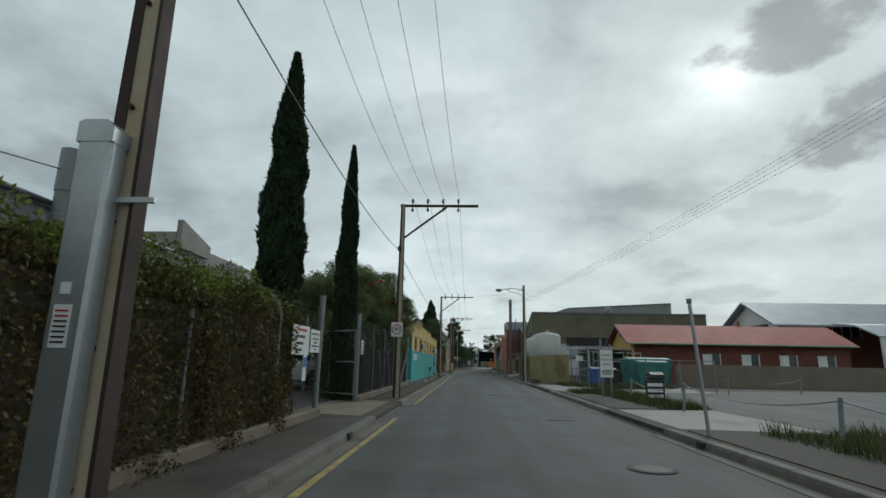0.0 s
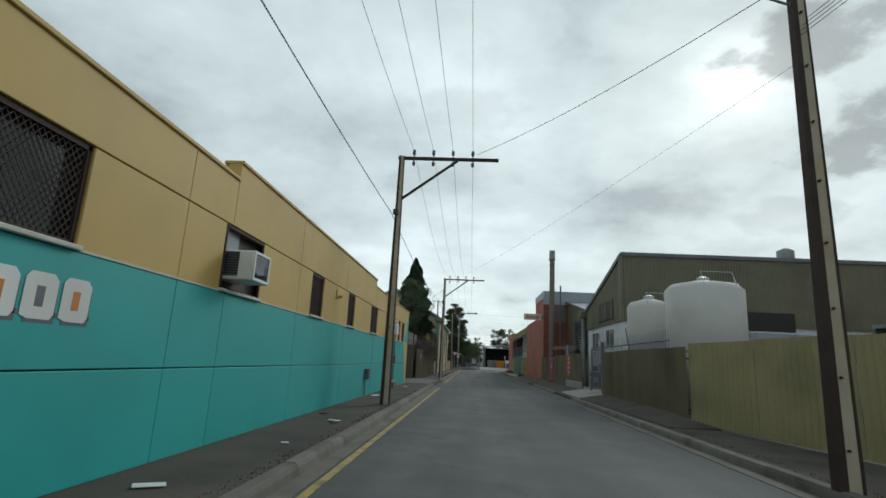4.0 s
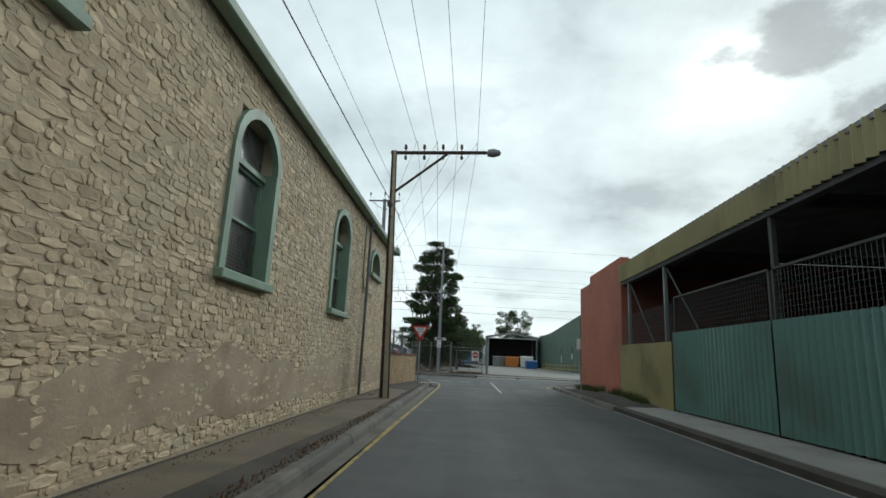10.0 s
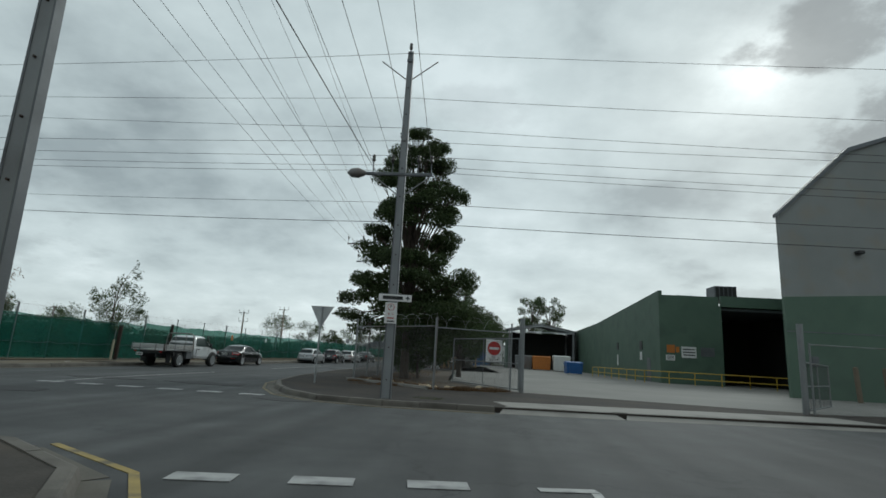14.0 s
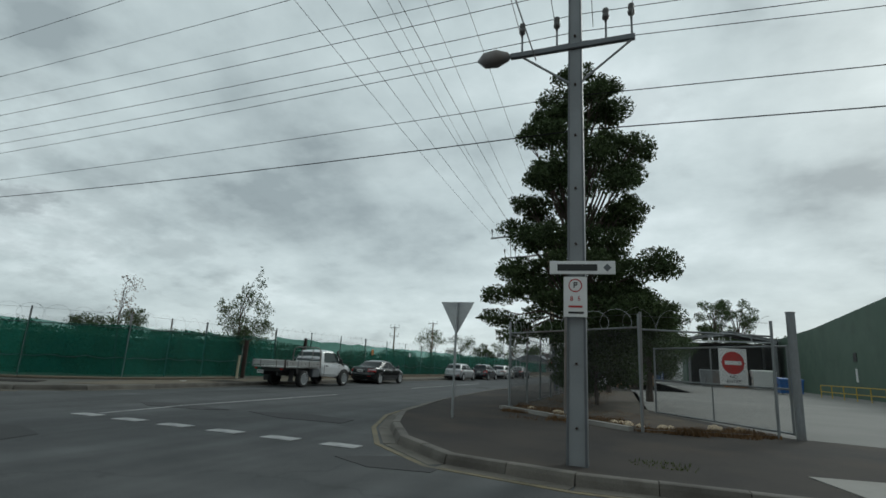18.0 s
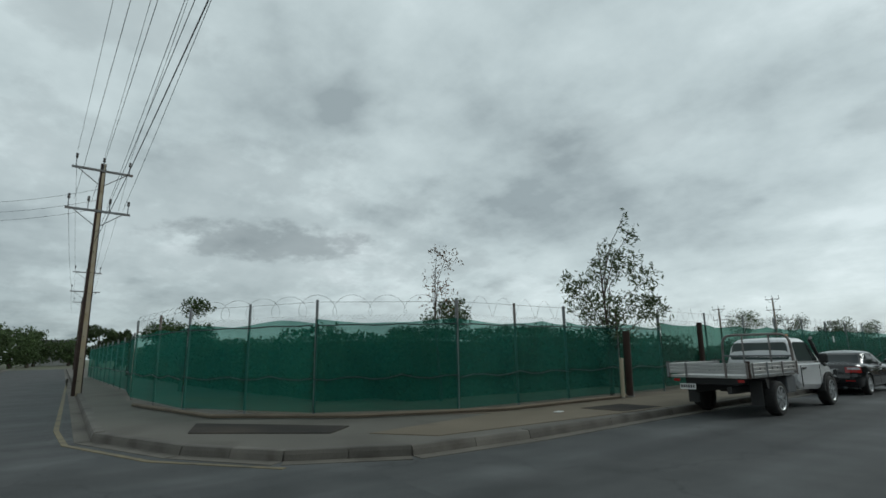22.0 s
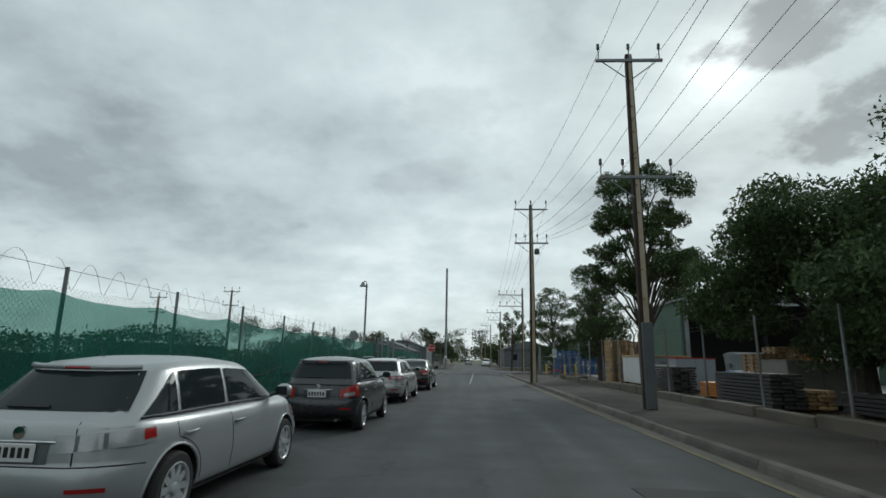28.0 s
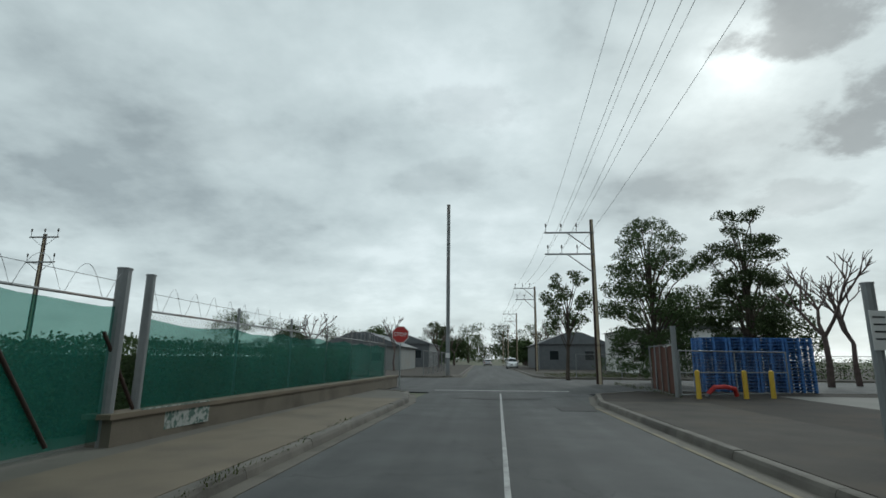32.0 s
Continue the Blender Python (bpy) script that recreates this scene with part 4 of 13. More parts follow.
# sloping edges where the driveways meet the road
for line, m in (([(-2.32, 13.3), (-2.32, 19.1)], PAVE_TAN), ([(-2.32, 66.6), (-2.32, 75.2)], DARKCONC), ([(4.42, 12.2), (4.42, 17.8)], CONCRETE), ([(4.42, 29.2), (4.42, 38.2)], CONCRETE), ([(4.42, 60.7), (4.42, 66.3)], CONCRETE), ([(4.42, 98.3), (4.42, 113.5)], CONCRETE), ([(0.3, 137.55), (3.65, 138.0), (11.7, 139.42)], CONCRETE)):
    g = Geo()
    for (ax, ay), (bx, by) in zip(line, line[1:]):
        d = Vector((bx - ax, by - ay)).normalized()
        n = Vector((-d.y, d.x)) * (1 if ax < 0 or ay > 130 else -1)
        top = [(ax + n.x * 0.5 + d.x * 0.25, ay + n.y * 0.5 + d.y * 0.25), (bx + n.x * 0.5 - d.x * 0.25, by + n.y * 0.5 - d.y * 0.25)]
        vs = [(ax, ay, 0.008), (bx, by, 0.008), (*top[1], PZ + 0.016), (*top[0], PZ + 0.016), (ax, ay, -0.04), (bx, by, -0.04), (*top[1], -0.04), (*top[0], -0.04)]
        fs = [(0, 1, 2, 3), (7, 6, 5, 4), (0, 4, 5, 1), (1, 5, 6, 2), (2, 6, 7, 3), (3, 7, 4, 0)]
        g.add(vs, fs if n.dot(Vector((-d.y, d.x))) > 0 else [f[::-1] for f in fs])
    solid("driveway_ramp", g, m, "sloping concrete edge of a driveway", "driveway", kind="structure")


# patched footpath round the corners
for poly, m in (([(-2.84, 122.2), (-2.53, 122.1), (-2.53, 123.1), (-2.88, 123.2)], CONCRETE), ([(5.02, 123.9), (5.9, 124.4), (5.95, 125.4), (5.14, 125.0)], CONCRETE), ([(-20.3, 148.6), (-19.2, 148.7), (-19.1, 150.2), (-20.2, 150.2)], DARKPATH), ([(-24.3, 140.9), (-22.9, 140.4), (-21.0, 142.3), (-21.6, 143.0)], DARKPATH)):
    plate("footpath_patch", poly, 0.0, PZ + 0.018, m, "patch of different paving let into the footpath", "paving patch")

# ---- teal and mustard building ----
WX = -4.0


def rumpus():
    b = thing("commercial_building", (WX - 3, 50, PZ), "low concrete-panel building painted teal below and mustard above", "building")
    segs = [(33.3, 43.7, 4.15), (43.7, 56.0, 4.45), (56.0, 66.75, 4.18)]
    doors = [(33.95, 37.25, PZ, 3.40), (60.85, 61.95, 0.48, 2.77)]
    wins = [(39.2, 40.65), (43.5, 44.95), (47.9, 48.9), (51.6, 52.5), (55.25, 56.6), (59.05, 60.4), (62.6, 63.35), (63.95, 65.0)]
    rows = [(PZ, 1.24, TEAL), (1.255, 2.36, TEAL), (2.375, 3.41, MUSTARD), (3.425, None, MUSTARD)]
    ups = [33.3, 37.25, 42.4, 47.0, 51.2, 55.9, 60.85, 66.75]
    for a, e, top in segs:
        ends = sorted({a, e, *[u for u in ups if a < u < e]})
        for lo, hi, m in rows:
            hi = top if hi is None else hi
            for y0, y1 in zip(ends, ends[1:]):
                holes = [(p, q) for p, q, z0, z1 in doors if z0 < hi - 0.1 and z1 > lo + 0.1] + ([w for w in wins] if lo > 2 and hi < 3.5 else [])
                cuts = sorted(h for h in holes if h[0] < y1 and h[1] > y0)
                y = y0
                for p, q in cuts + [(y1, y1)]:
                    if p - y > 0.03:
                        part("wall_panel", Geo().box(WX - 0.22, WX, y + 0.004, min(p, y1) - 0.004, lo, hi, 0.008), m, b)
                    y = max(y, q)
        part("core_wall", Geo().box(WX - 0.45, WX - 0.23, a, 33.9 if a < 34 else e, PZ, top - 0.02), MUSTARD, b) if a > 34 else None
        part("parapet_cap", Geo().box(WX - 0.30, WX + 0.03, a, e, top, top + 0.06, 0.01), CREAMLINE if a > 56 else MUSTARD, b, "thin pale metal parapet cap")
        part("roof", Geo().box(WX - 14, WX - 0.3, a + 0.01, e - 0.01, top - 0.35, top - 0.2), GALV_DULL, b, "flat metal roof")
    part("sill_line", Geo().box(WX - 0.02, WX + 0.012, 37.3, 66.7, 2.36, 2.385), CREAMLINE, b, "pale line between the two colours")
    # panels above and below doors
    part("wall_panel", Geo().box(WX - 0.22, WX, 60.86, 61.94, PZ, 0.47, 0.008), TEAL, b)
    part("wall_panel", Geo().box(WX - 0.22, WX, 60.86, 61.94, 2.80, 3.41, 0.008), MUSTARD, b)
    part("end_wall", Geo().box(WX - 14, WX - 0.01, 66.55, 66.75, PZ, 4.1), CONCRETE, b, "unpainted grey end wall")
    part("south_wall", Geo().box(WX - 14, WX - 0.23, 33.3, 33.5, PZ, 4.1), mat("maroon_mural_paint", (0.16, 0.035, 0.028), (0.12, 0.028, 0.024), 0.75), b, "maroon wall with pale zigzag stripes")
    for k in range(4):
        for i in range(9):
            x, z = WX - 0.3 - i * 0.5, 0.8 + k * 0.9
            part("zigzag", Geo().prism([(x, z), (x - 0.25, z + 0.3), (x - 0.5, z), (x - 0.5, z + 0.1), (x - 0.25, z + 0.4), (x, z + 0.1)], 33.292, 33.3, "y"), CREAMLINE, b)
    part("rear_wall", Geo().box(WX - 14.2, WX - 14, 33.3, 66.75, PZ, 4.2), CONCRETE, b)
    part("floor", Geo().box(WX - 13.9, WX - 0.25, 33.6, 66.5, PZ - 0.02, PZ + 0.05), CONCRETE, b)
    # mural triangles at the far end, thin painted sheets
    part("mural_patch", Geo().prism([(66.72, 4.10), (65.15, 2.40), (66.72, 2.40)], WX, WX + 0.005, "x"), TEAL, b, "teal painted triangle")
    part("mural_patch", Geo().prism([(65.15, 2.36), (66.72, 2.36), (66.72, PZ), (66.2, PZ)], WX, WX + 0.005, "x"), MUSTARD, b, "mustard painted wedge")
    # the recessed entrance
    part("reveal", Geo().box(WX - 0.75, WX - 0.01, 37.25, 37.45, PZ, 3.41), TEAL, b)
    part("reveal", Geo().box(WX - 0.75, WX - 0.23, 33.55, 33.94, PZ, 3.41), TEAL, b)
    part("lintel", Geo().box(WX - 0.75, WX - 0.01, 33.95, 37.25, 3.40, 3.46), MUSTARD, b)
    part("step", Geo().box(WX - 0.70, WX + 0.05, 33.95, 37.25, PZ, 0.30, 0.015), PAVE_TAN, b, "worn concrete entrance step")
    d = part("shop_door", Geo().box(WX - 0.32, WX - 0.24, 33.98, 37.22, 0.30, 0.38), WHITE, b, "white framed double glass doors with a fanlight")
    fx = (WX - 0.32, WX - 0.24)
    for y in (33.98, 34.55, 35.56, 36.60, 37.14):
        part("mullion", Geo().box(*fx, y, y + 0.08, 0.38, 3.36, 0.006), WHITE, d)
    for y0, y1, z in ((34.63, 36.6, 2.62), (34.63, 36.6, 3.30), (34.06, 34.55, 3.30), (36.68, 37.14, 3.30), (34.63, 36.6, 1.2)):
        if z != 1.2:
            part("transom", Geo().box(*fx, y0, y1, z, z + 0.08, 0.006), WHITE, d)
    for y0, y1, z0, z1 in ((34.06, 34.55, 0.38, 3.3), (34.63, 35.56, 0.38, 2.62), (35.64, 36.6, 0.38, 2.62), (36.68, 37.14, 0.38, 3.3), (34.63, 36.6, 2.7, 3.3)):
        part("pane", Geo().box(WX - 0.285, WX - 0.275, y0, y1, z0, z1), GLASS, d, "dark reflecting glass")
    for y in (35.45, 35.72):
        part("handle", Geo().path([(WX - 0.24, y, 1.05), (WX - 0.17, y, 1.05), (WX - 0.17, y, 1.45), (WX - 0.24, y, 1.45)], 0.015), GALV, d)
    for y, z, w, h in ((35.05, 1.65, 0.22, 0.3), (36.1, 1.75, 0.2, 0.26), (36.78, 0.75, 0.3, 0.24), (36.05, 1.3, 0.16, 0.2)):
        part("notice", Geo().box(WX - 0.273, WX - 0.269, y, y + w, z, z + h), SIGNW, d, "white paper notice on the glass")
    # notice boards beside the fence end
    for z in (1.35, 2.02):
        nb = part("notice_board", Geo().box(WX, WX + 0.03, 33.42, 33.86, z, z + 0.6, 0.008), WHITE, b, "white framed teal board")
        part("face", Geo().box(WX + 0.03, WX + 0.034, 33.46, 33.82, z + 0.04, z + 0.56), TEAL, nb)
    # plain bars for the number above the door
    for y, w in ((35.15, 0.09), (35.36, 0.22), (35.68, 0.22)):
        part("number_bar", Geo().box(WX, WX + 0.006, y, y + w, 3.66, 3.94), STEELGREY, b, "dark grey painted bar")
    # lettering of the trade sign as raised shapes in its colours
    sg = part("trade_sign", Geo().box(WX, WX + 0.004, 38.5, 41.0, 1.72, 1.76), STEELGREY, b, "painted trade sign with white letters shaded grey and orange")
    for i in range(6):
        y = 38.5 + i * 0.42
        part("letter_shadow", Geo().prism([(y + 0.05, 1.66), (y + 0.38, 1.66), (y + 0.38, 2.0), (y + 0.05, 2.02)], WX, WX + 0.004, "x"), STEELGREY, sg)
        part("letter_block", Geo().prism([(y, 1.72), (y + 0.08, 1.69), (y + 0.32, 1.69), (y + 0.36, 1.74), (y + 0.36, 2.04), (y + 0.3, 2.1), (y + 0.05, 2.1), (y, 2.05)], WX + 0.003, WX + 0.008, "x"), WHITE, sg)
        part("letter_core", Geo().box(WX + 0.008, WX + 0.011, y + 0.13, y + 0.22, 1.80, 1.98), ORANGEP if i % 2 else STEELGREY, sg)
    # windows: glass, mesh screens, sills
    for i, (a, e) in enumerate(wins):
        w = part("window", Geo().box(WX - 0.2, WX - 0.15, a, e, 2.375, 3.41), GLASS if i not in (1, 5) else SHADE_BLACK, b, "dark window behind a metal mesh screen")
        part("sill", Geo().box(WX - 0.2, WX + 0.06, a - 0.03, e + 0.03, 2.36, 2.41, 0.01), CREAMLINE, w)
        fr = Geo()
        for y0, y1, z0, z1 in ((a, a + 0.05, 2.41, 3.41), (e - 0.05, e, 2.41, 3.41), (a, e, 3.36, 3.41), (a, e, 2.41, 2.45)):
            fr.box(WX - 0.13, WX - 0.03, y0, y1, z0, z1)
        part("frame", fr, RUST, w, "dark brown timber frame")
        if i not in (1, 5):
            ms = Geo()
            n = int((e - a) / 0.05)
            for k in range(-n, n + 20):
                for s in (1, -1):
                    z0, z1 = 2.45, 3.36
                    y0 = a + k * 0.075 if s > 0 else e - k * 0.075
                    y1 = y0 + s * 0.91 * 0.8
                    t0, t1 = 0.0, 1.0
                    lo, hi = a + 0.05, e - 0.05
                    dy = y1 - y0
                    ts = sorted(((lo - y0) / dy, (hi - y0) / dy))
                    t0, t1 = max(0, ts[0]), min(1, ts[1])
                    if t1 - t0 > 0.05:
                        ms.tube((WX - 0.05, y0 + dy * t0, z0 + (z1 - z0) * t0), (WX - 0.05, y0 + dy * t1, z0 + (z1 - z0) * t1), 0.006, n=3, caps=False)
            part("mesh_screen", ms, RUST, w, "brown diamond mesh")
        else:
            y0 = a + 0.2
            y0, x1, k0, k1 = a + 0.12, WX + 0.42, 2.56, 3.02
            ac = thing("air_conditioner", (WX + 0.15, y0 + 0.3, 2.56), "boxy white window air conditioner with a dark glazed front", "air conditioner")
            part("casing", Geo().box(WX - 0.2, x1, y0, y0 + 0.62, k0, k1, 0.02), WHITE, ac)
            part("front_panel", Geo().box(x1, x1 + 0.012, y0 + 0.05, y0 + 0.57, k0 + 0.05, k1 - 0.05), GLASS, ac, "dark glazed front panel")
            for q in ((y0, y0 + 0.05), (y0 + 0.57, y0 + 0.62)):
                part("front_frame", Geo().box(x1 - 0.01, x1 + 0.03, *q, k0, k1, 0.008), WHITE, ac)
            for q in ((k0, k0 + 0.05), (k1 - 0.05, k1)):
                part("front_frame", Geo().box(x1 - 0.01, x1 + 0.026, y0 + 0.05, y0 + 0.57, *q, 0.008), WHITE, ac)
            part("side_recess", Geo().box(WX - 0.02, WX + 0.2, y0 - 0.006, y0 + 0.002, k0 + 0.06, k1 - 0.03), BLACK, ac)
            for k in range(9):
                part("vent_slat", Geo().box(WX - 0.02, WX + 0.2, y0 - 0.014, y0 - 0.006, k0 + 0.07 + k * 0.04, k0 + 0.085 + k * 0.04), STEELGREY, ac)
            part("wall_mesh", Geo().box(WX - 0.1, WX - 0.08, a + 0.04, a + 0.62, 3.03, 3.38), GALV_DULL, b, "grey wire mesh panel")
            for q in ((a, a + 0.05), (e - 0.05, e)):
                part("worn_frame", Geo().box(WX - 0.09, WX + 0.012, *q, 2.40, 3.40, 0.01), RUST, b, "rusty window frame")
            part("worn_frame", Geo().box(WX - 0.09, WX + 0.012, a + 0.05, e - 0.05, 3.35, 3.40, 0.01), RUST, b, "rusty window frame")
            part("closing_board", Geo().box(WX - 0.16, WX - 0.12, a, e, 2.40, 3.40), mat("dark_brown_board", (0.045, 0.034, 0.028), (0.03, 0.023, 0.02), 0.7, scale=3, fine=30, bump=0.2), b, "dark brown board closing the opening")
    dr = part("side_door", Geo().box(WX - 0.2, WX - 0.14, 60.9, 61.9, 0.5, 2.77), TEAL, b, "flush teal painted door in a deep reveal")
    part("handle", Geo().box(WX - 0.14, WX - 0.10, 61.70, 61.75, 1.45, 1.58), BLACK, dr)
    part("door_step", Geo().box(WX, WX + 0.2, 60.85, 61.98, PZ, 0.42, 0.03), PAVE_TAN, b, "worn concrete step")
    for y in (53.95, 61.2):
        lp = thing("letter_box" if y > 60 else "meter_box", (WX + 0.1, y, 0.9), "small grey metal box fixed to the teal wall", "wall box")
        z = 1.28 if y > 60 else 0.72
        yy = 61.05 if y > 60 else 54.85
        part("case", Geo().box(WX, WX + 0.16, yy, yy + 0.32, z, z + 0.34, 0.015), STEELGREY, lp)
        part("lid", Geo().box(WX - 0.0, WX + 0.2, yy - 0.02, yy + 0.34, z + 0.34, z + 0.37, 0.01), GALV_DULL, lp)
        if y < 60:
            part("conduit", Geo().tube((WX + 0.04, yy + 0.1, PZ), (WX + 0.04, yy + 0.1, z), 0.025), GALV, lp)
    for y, z, s in ((61.35, 2.92, 0.42), (61.35, 3.18, 0.2)):
        lt = thing("bulkhead_light", (WX + 0.1, y, z), "weathered white wall light above the side door", "wall light")
        part("housing", Geo().box(WX, WX + 0.09, y - s / 2, y + s / 2, z - 0.07, z + 0.08, 0.02), GALV, lt)
        part("diffuser", Geo().box(WX + 0.09, WX + 0.15, y - s / 2 + 0.03, y + s / 2 - 0.03, z - 0.06, z + 0.02, 0.02), WHITE, lt)
    bl = thing("wall_bracket", (WX + 0.1, 50.2, 3.1), "empty mustard-painted light bracket on the wall", "wall bracket")
    part("plate", Geo().box(WX, WX + 0.03, 50.1, 50.35, 3.05, 3.3, 0.01), MUSTARD, bl)
    part("arm", Geo().box(WX + 0.03, WX + 0.16, 50.18, 50.26, 3.08, 3.14, 0.01), MUSTARD, bl)


rumpus()

# ---- the corrugated garage with its open doorway ----
GY = 75.5


OLD_IRON = mat("rust_stained_iron", (0.235, 0.240, 0.225), (0.175, 0.178, 0.165), 0.65, 0.2, scale=0.8, fine=18, bump=0.15, stain=(0.125, 0.075, 0.045), stain_amount=0.85, stain_scale=0.35, streak=(1, 1, 0.4))


def garage():
    b = thing("corrugated_garage", (-9, GY, PZ), "grey corrugated iron shed with a wide open doorway and rust stains", "shed")
    ridge, low = (-9.25, 7.15), (-5.15, 3.6)
    def top(x):
        return ridge[1] if x < ridge[0] else ridge[1] + (low[1] - ridge[1]) * (x - ridge[0]) / (low[0] - ridge[0])
    dl, dr, dt = -9.35, -5.45, 2.9
    part("front_sheet", Geo().sheet((-17, GY), (dl, GY), PZ, 7.15, 0.12, 0.014), OLD_IRON, b, "weathered grey corrugated iron")
    part("front_sheet", Geo().sheet((dl, GY), (dr, GY), dt, 0, 0.12, 0.014, top=lambda s: top(dl + (dr - dl) * s)), OLD_IRON, b, "rust-stained corrugated iron")
    part("front_sheet", Geo().sheet((dr, GY), (low[0], GY), PZ, 3.7, 0.12, 0.014), OLD_IRON, b)
    part("side_sheet", Geo().sheet((low[0], GY), (low[0], GY + 7), PZ, 3.6, 0.12, 0.014), OLD_IRON, b)
    part("roof", Geo().prism([(-17, 3.3), (low[0] + 0.05, 3.1), (low[0] + 0.05, 3.2), (-17, 3.4)], GY + 0.05, GY + 12, "y"), OLD_IRON, b)
    part("roof", Geo().box(-17, ridge[0], GY - 0.15, GY + 0.3, 7.15, 7.27), OLD_IRON, b)
    part("barge_board", Geo().prism([(ridge[0], ridge[1] - 0.05), (low[0], low[1] - 0.05), (low[0], low[1] + 0.14), (ridge[0], ridge[1] + 0.16)], GY - 0.22, GY - 0.16, "y"), STEELGREY, b, "dark barge board")
    # inner walls carry the garage's shade in their near-black colour
    part("rear_wall", Geo().prism([(-17, PZ), (low[0], PZ), (low[0], 3.1), (-17, 3.3)], GY + 11.9, GY + 12, "y"), SHADE_BLACK, b)
    part("inner_wall", Geo().box(-17.1, -17, GY, GY + 12, PZ, 7.2), SHADE_BLACK, b)
    part("inner_floor", Geo().box(-17, low[0], GY, GY + 12, 0.0, PZ + 0.03), CONCRETE, b)
    for x in (dl, dr):
        part("door_post", Geo().box(x - 0.06, x + 0.06, GY - 0.12, GY - 0.02, PZ, dt + 0.1, 0.01), RUST, b)
    part("lintel", Geo().box(dl, dr, GY - 0.12, GY - 0.02, dt, dt + 0.13, 0.01), RUST, b, "rusty steel lintel")
    w = part("clerestory", Geo().box(-16.5, ridge[0] - 0.35, GY - 0.06, GY - 0.03, 5.2, 6.9), GLASS, b, "strip of tall grimy window panes")
    for i in range(12):
        x = -16.5 + i * 0.62
        if x < ridge[0] - 0.4:
            part("glazing_bar", Geo().box(x, x + 0.05, GY - 0.09, GY - 0.03, 5.15, 6.95), OLD_IRON, w)
    part("window_sill", Geo().box(-16.6, ridge[0], GY - 0.14, GY - 0.02, 5.05, 5.17), OLD_IRON, b)
    part("corner_trim", Geo().box(ridge[0] - 0.12, ridge[0] + 0.02, GY - 0.07, GY - 0.02, PZ, 7.1), OLD_IRON, b)
    fl = thing("floodlight", (-7.4, GY - 0.3, 4.1), "black floodlight on the corrugated wall", "floodlight")
    part("lamp_head", Geo().box(-7.55, -7.25, GY - 0.35, GY - 0.15, 4.0, 4.25, 0.03), BLACK, fl)
    part("bracket", Geo().path([(-7.4, GY - 0.03, 4.4), (-7.4, GY - 0.2, 4.45), (-7.4, GY - 0.25, 4.25)], 0.015), STEELGREY, fl)
    s = thing("wall_sign", (-10.2, GY - 0.03, 3.3), "small yellow warning sign", "sign")
    part("plate", Geo().box(-10.35, -10.05, GY - 0.05, GY - 0.035, 3.2, 3.6), YELLOWP, s)
    part("symbol", Geo().box(-10.27, -10.13, GY - 0.056, GY - 0.05, 3.32, 3.48), SIGNBLK, s)
    hb = thing("switch_box", (-9.2, GY + 0.5, 1.6), "pale metal switch box inside the doorway", "switch box")
    part("case", Geo().box(-9.5, -9.1, GY + 0.2, GY + 0.35, 1.5, 2.2, 0.02), WHITE, hb)
    part("door", Geo().box(-9.08, -8.75, GY + 0.2, GY + 0.33, 1.55, 2.15, 0.02), RUST, hb)
    bx = thing("cardboard_box", (-8.2, GY + 1.5, PZ + 0.03), "small white box on the garage floor", "box")
    part("carton", Geo().box(-8.35, -8.05, GY + 1.4, GY + 1.65, PZ + 0.03, PZ + 0.25, 0.01), WHITE, bx)
    # the next bays, with a saw-tooth profile
    c = thing("sawtooth_shed", (-10, 86, PZ), "long grey corrugated iron workshop behind the fence", "shed")
    part("wall_sheet", Geo().sheet((-8.6, GY + 6), (-8.6, 94), PZ, 0, 0.12, 0.014, top=lambda s: 6.8 - 2.4 * s), OLD_IRON, c)
    part("wall_sheet", Geo().sheet((-16, GY + 6), (-8.6, GY + 6), 3, 6.8, 0.12, 0.014), OLD_IRON, c)
    part("roof", Geo().prism([(GY + 5.9, 6.8), (94, 4.4), (94, 4.5), (GY + 5.9, 6.95)], -16, -8.45, "x"), STEELGREY, c)
    part("clerestory", Geo().box(-15, -9, GY + 5.93, GY + 5.97, 5.6, 6.6), GLASS, c)


garage()


# ---- corrugated fences of the lane ----
def iron_fence(name, p, q, h, material, label, group, pitch=0.19, amp=0.022, lean=0.0):
    f = thing(name, (*p, PZ), label, "fence", group)
    d = Vector((q[0] - p[0], q[1] - p[1]))
    n = max(1, round(d.length / 2.4))
    for i in range(n):
        a = (p[0] + d.x * i / n, p[1] + d.y * i / n)
        e = (p[0] + d.x * (i + 1) / n, p[1] + d.y * (i + 1) / n)
        part("sheet", Geo().sheet(a, e, PZ + 0.03, h + 0.015 * ((i * 7) % 3 - 1), pitch, amp), material, f)
    nx, ny = d.y / d.length, -d.x / d.length
    side = -1 if nx * (p[0] - 0) > 0 else 1
    for z in (0.5, h - 0.35):
        o = 0.07 if p[0] > 0 else -0.07
        part("rail", Geo().tube((p[0] + o, p[1], z), (q[0] + o, q[1], z), 0.03, n=6), RUST, f)
    return f


iron_fence("iron_fence", (-4.31, 75.3), (-4.31, 83.8), 2.30, FENCE_OLIVE, "olive corrugated iron fence along the footpath", "iron fences", 0.29, 0.035)
iron_fence("iron_fence", (-4.31, 83.8), (-4.27, 92.2), 2.28, FENCE_OLIVE, "olive corrugated iron fence with sagging sheets", "iron fences", 0.29, 0.035)
iron_fence("iron_fence", (7.7, 40.8), (5.95, 51.4), 2.35, OLIVE_Y, "yellow-olive corrugated iron fence with a dark stain", "iron fences")
TAR = mat("tar_stain", (0.15, 0.105, 0.05), (0.215, 0.17, 0.08), 0.85, scale=3, fine=25, spread=0.3)
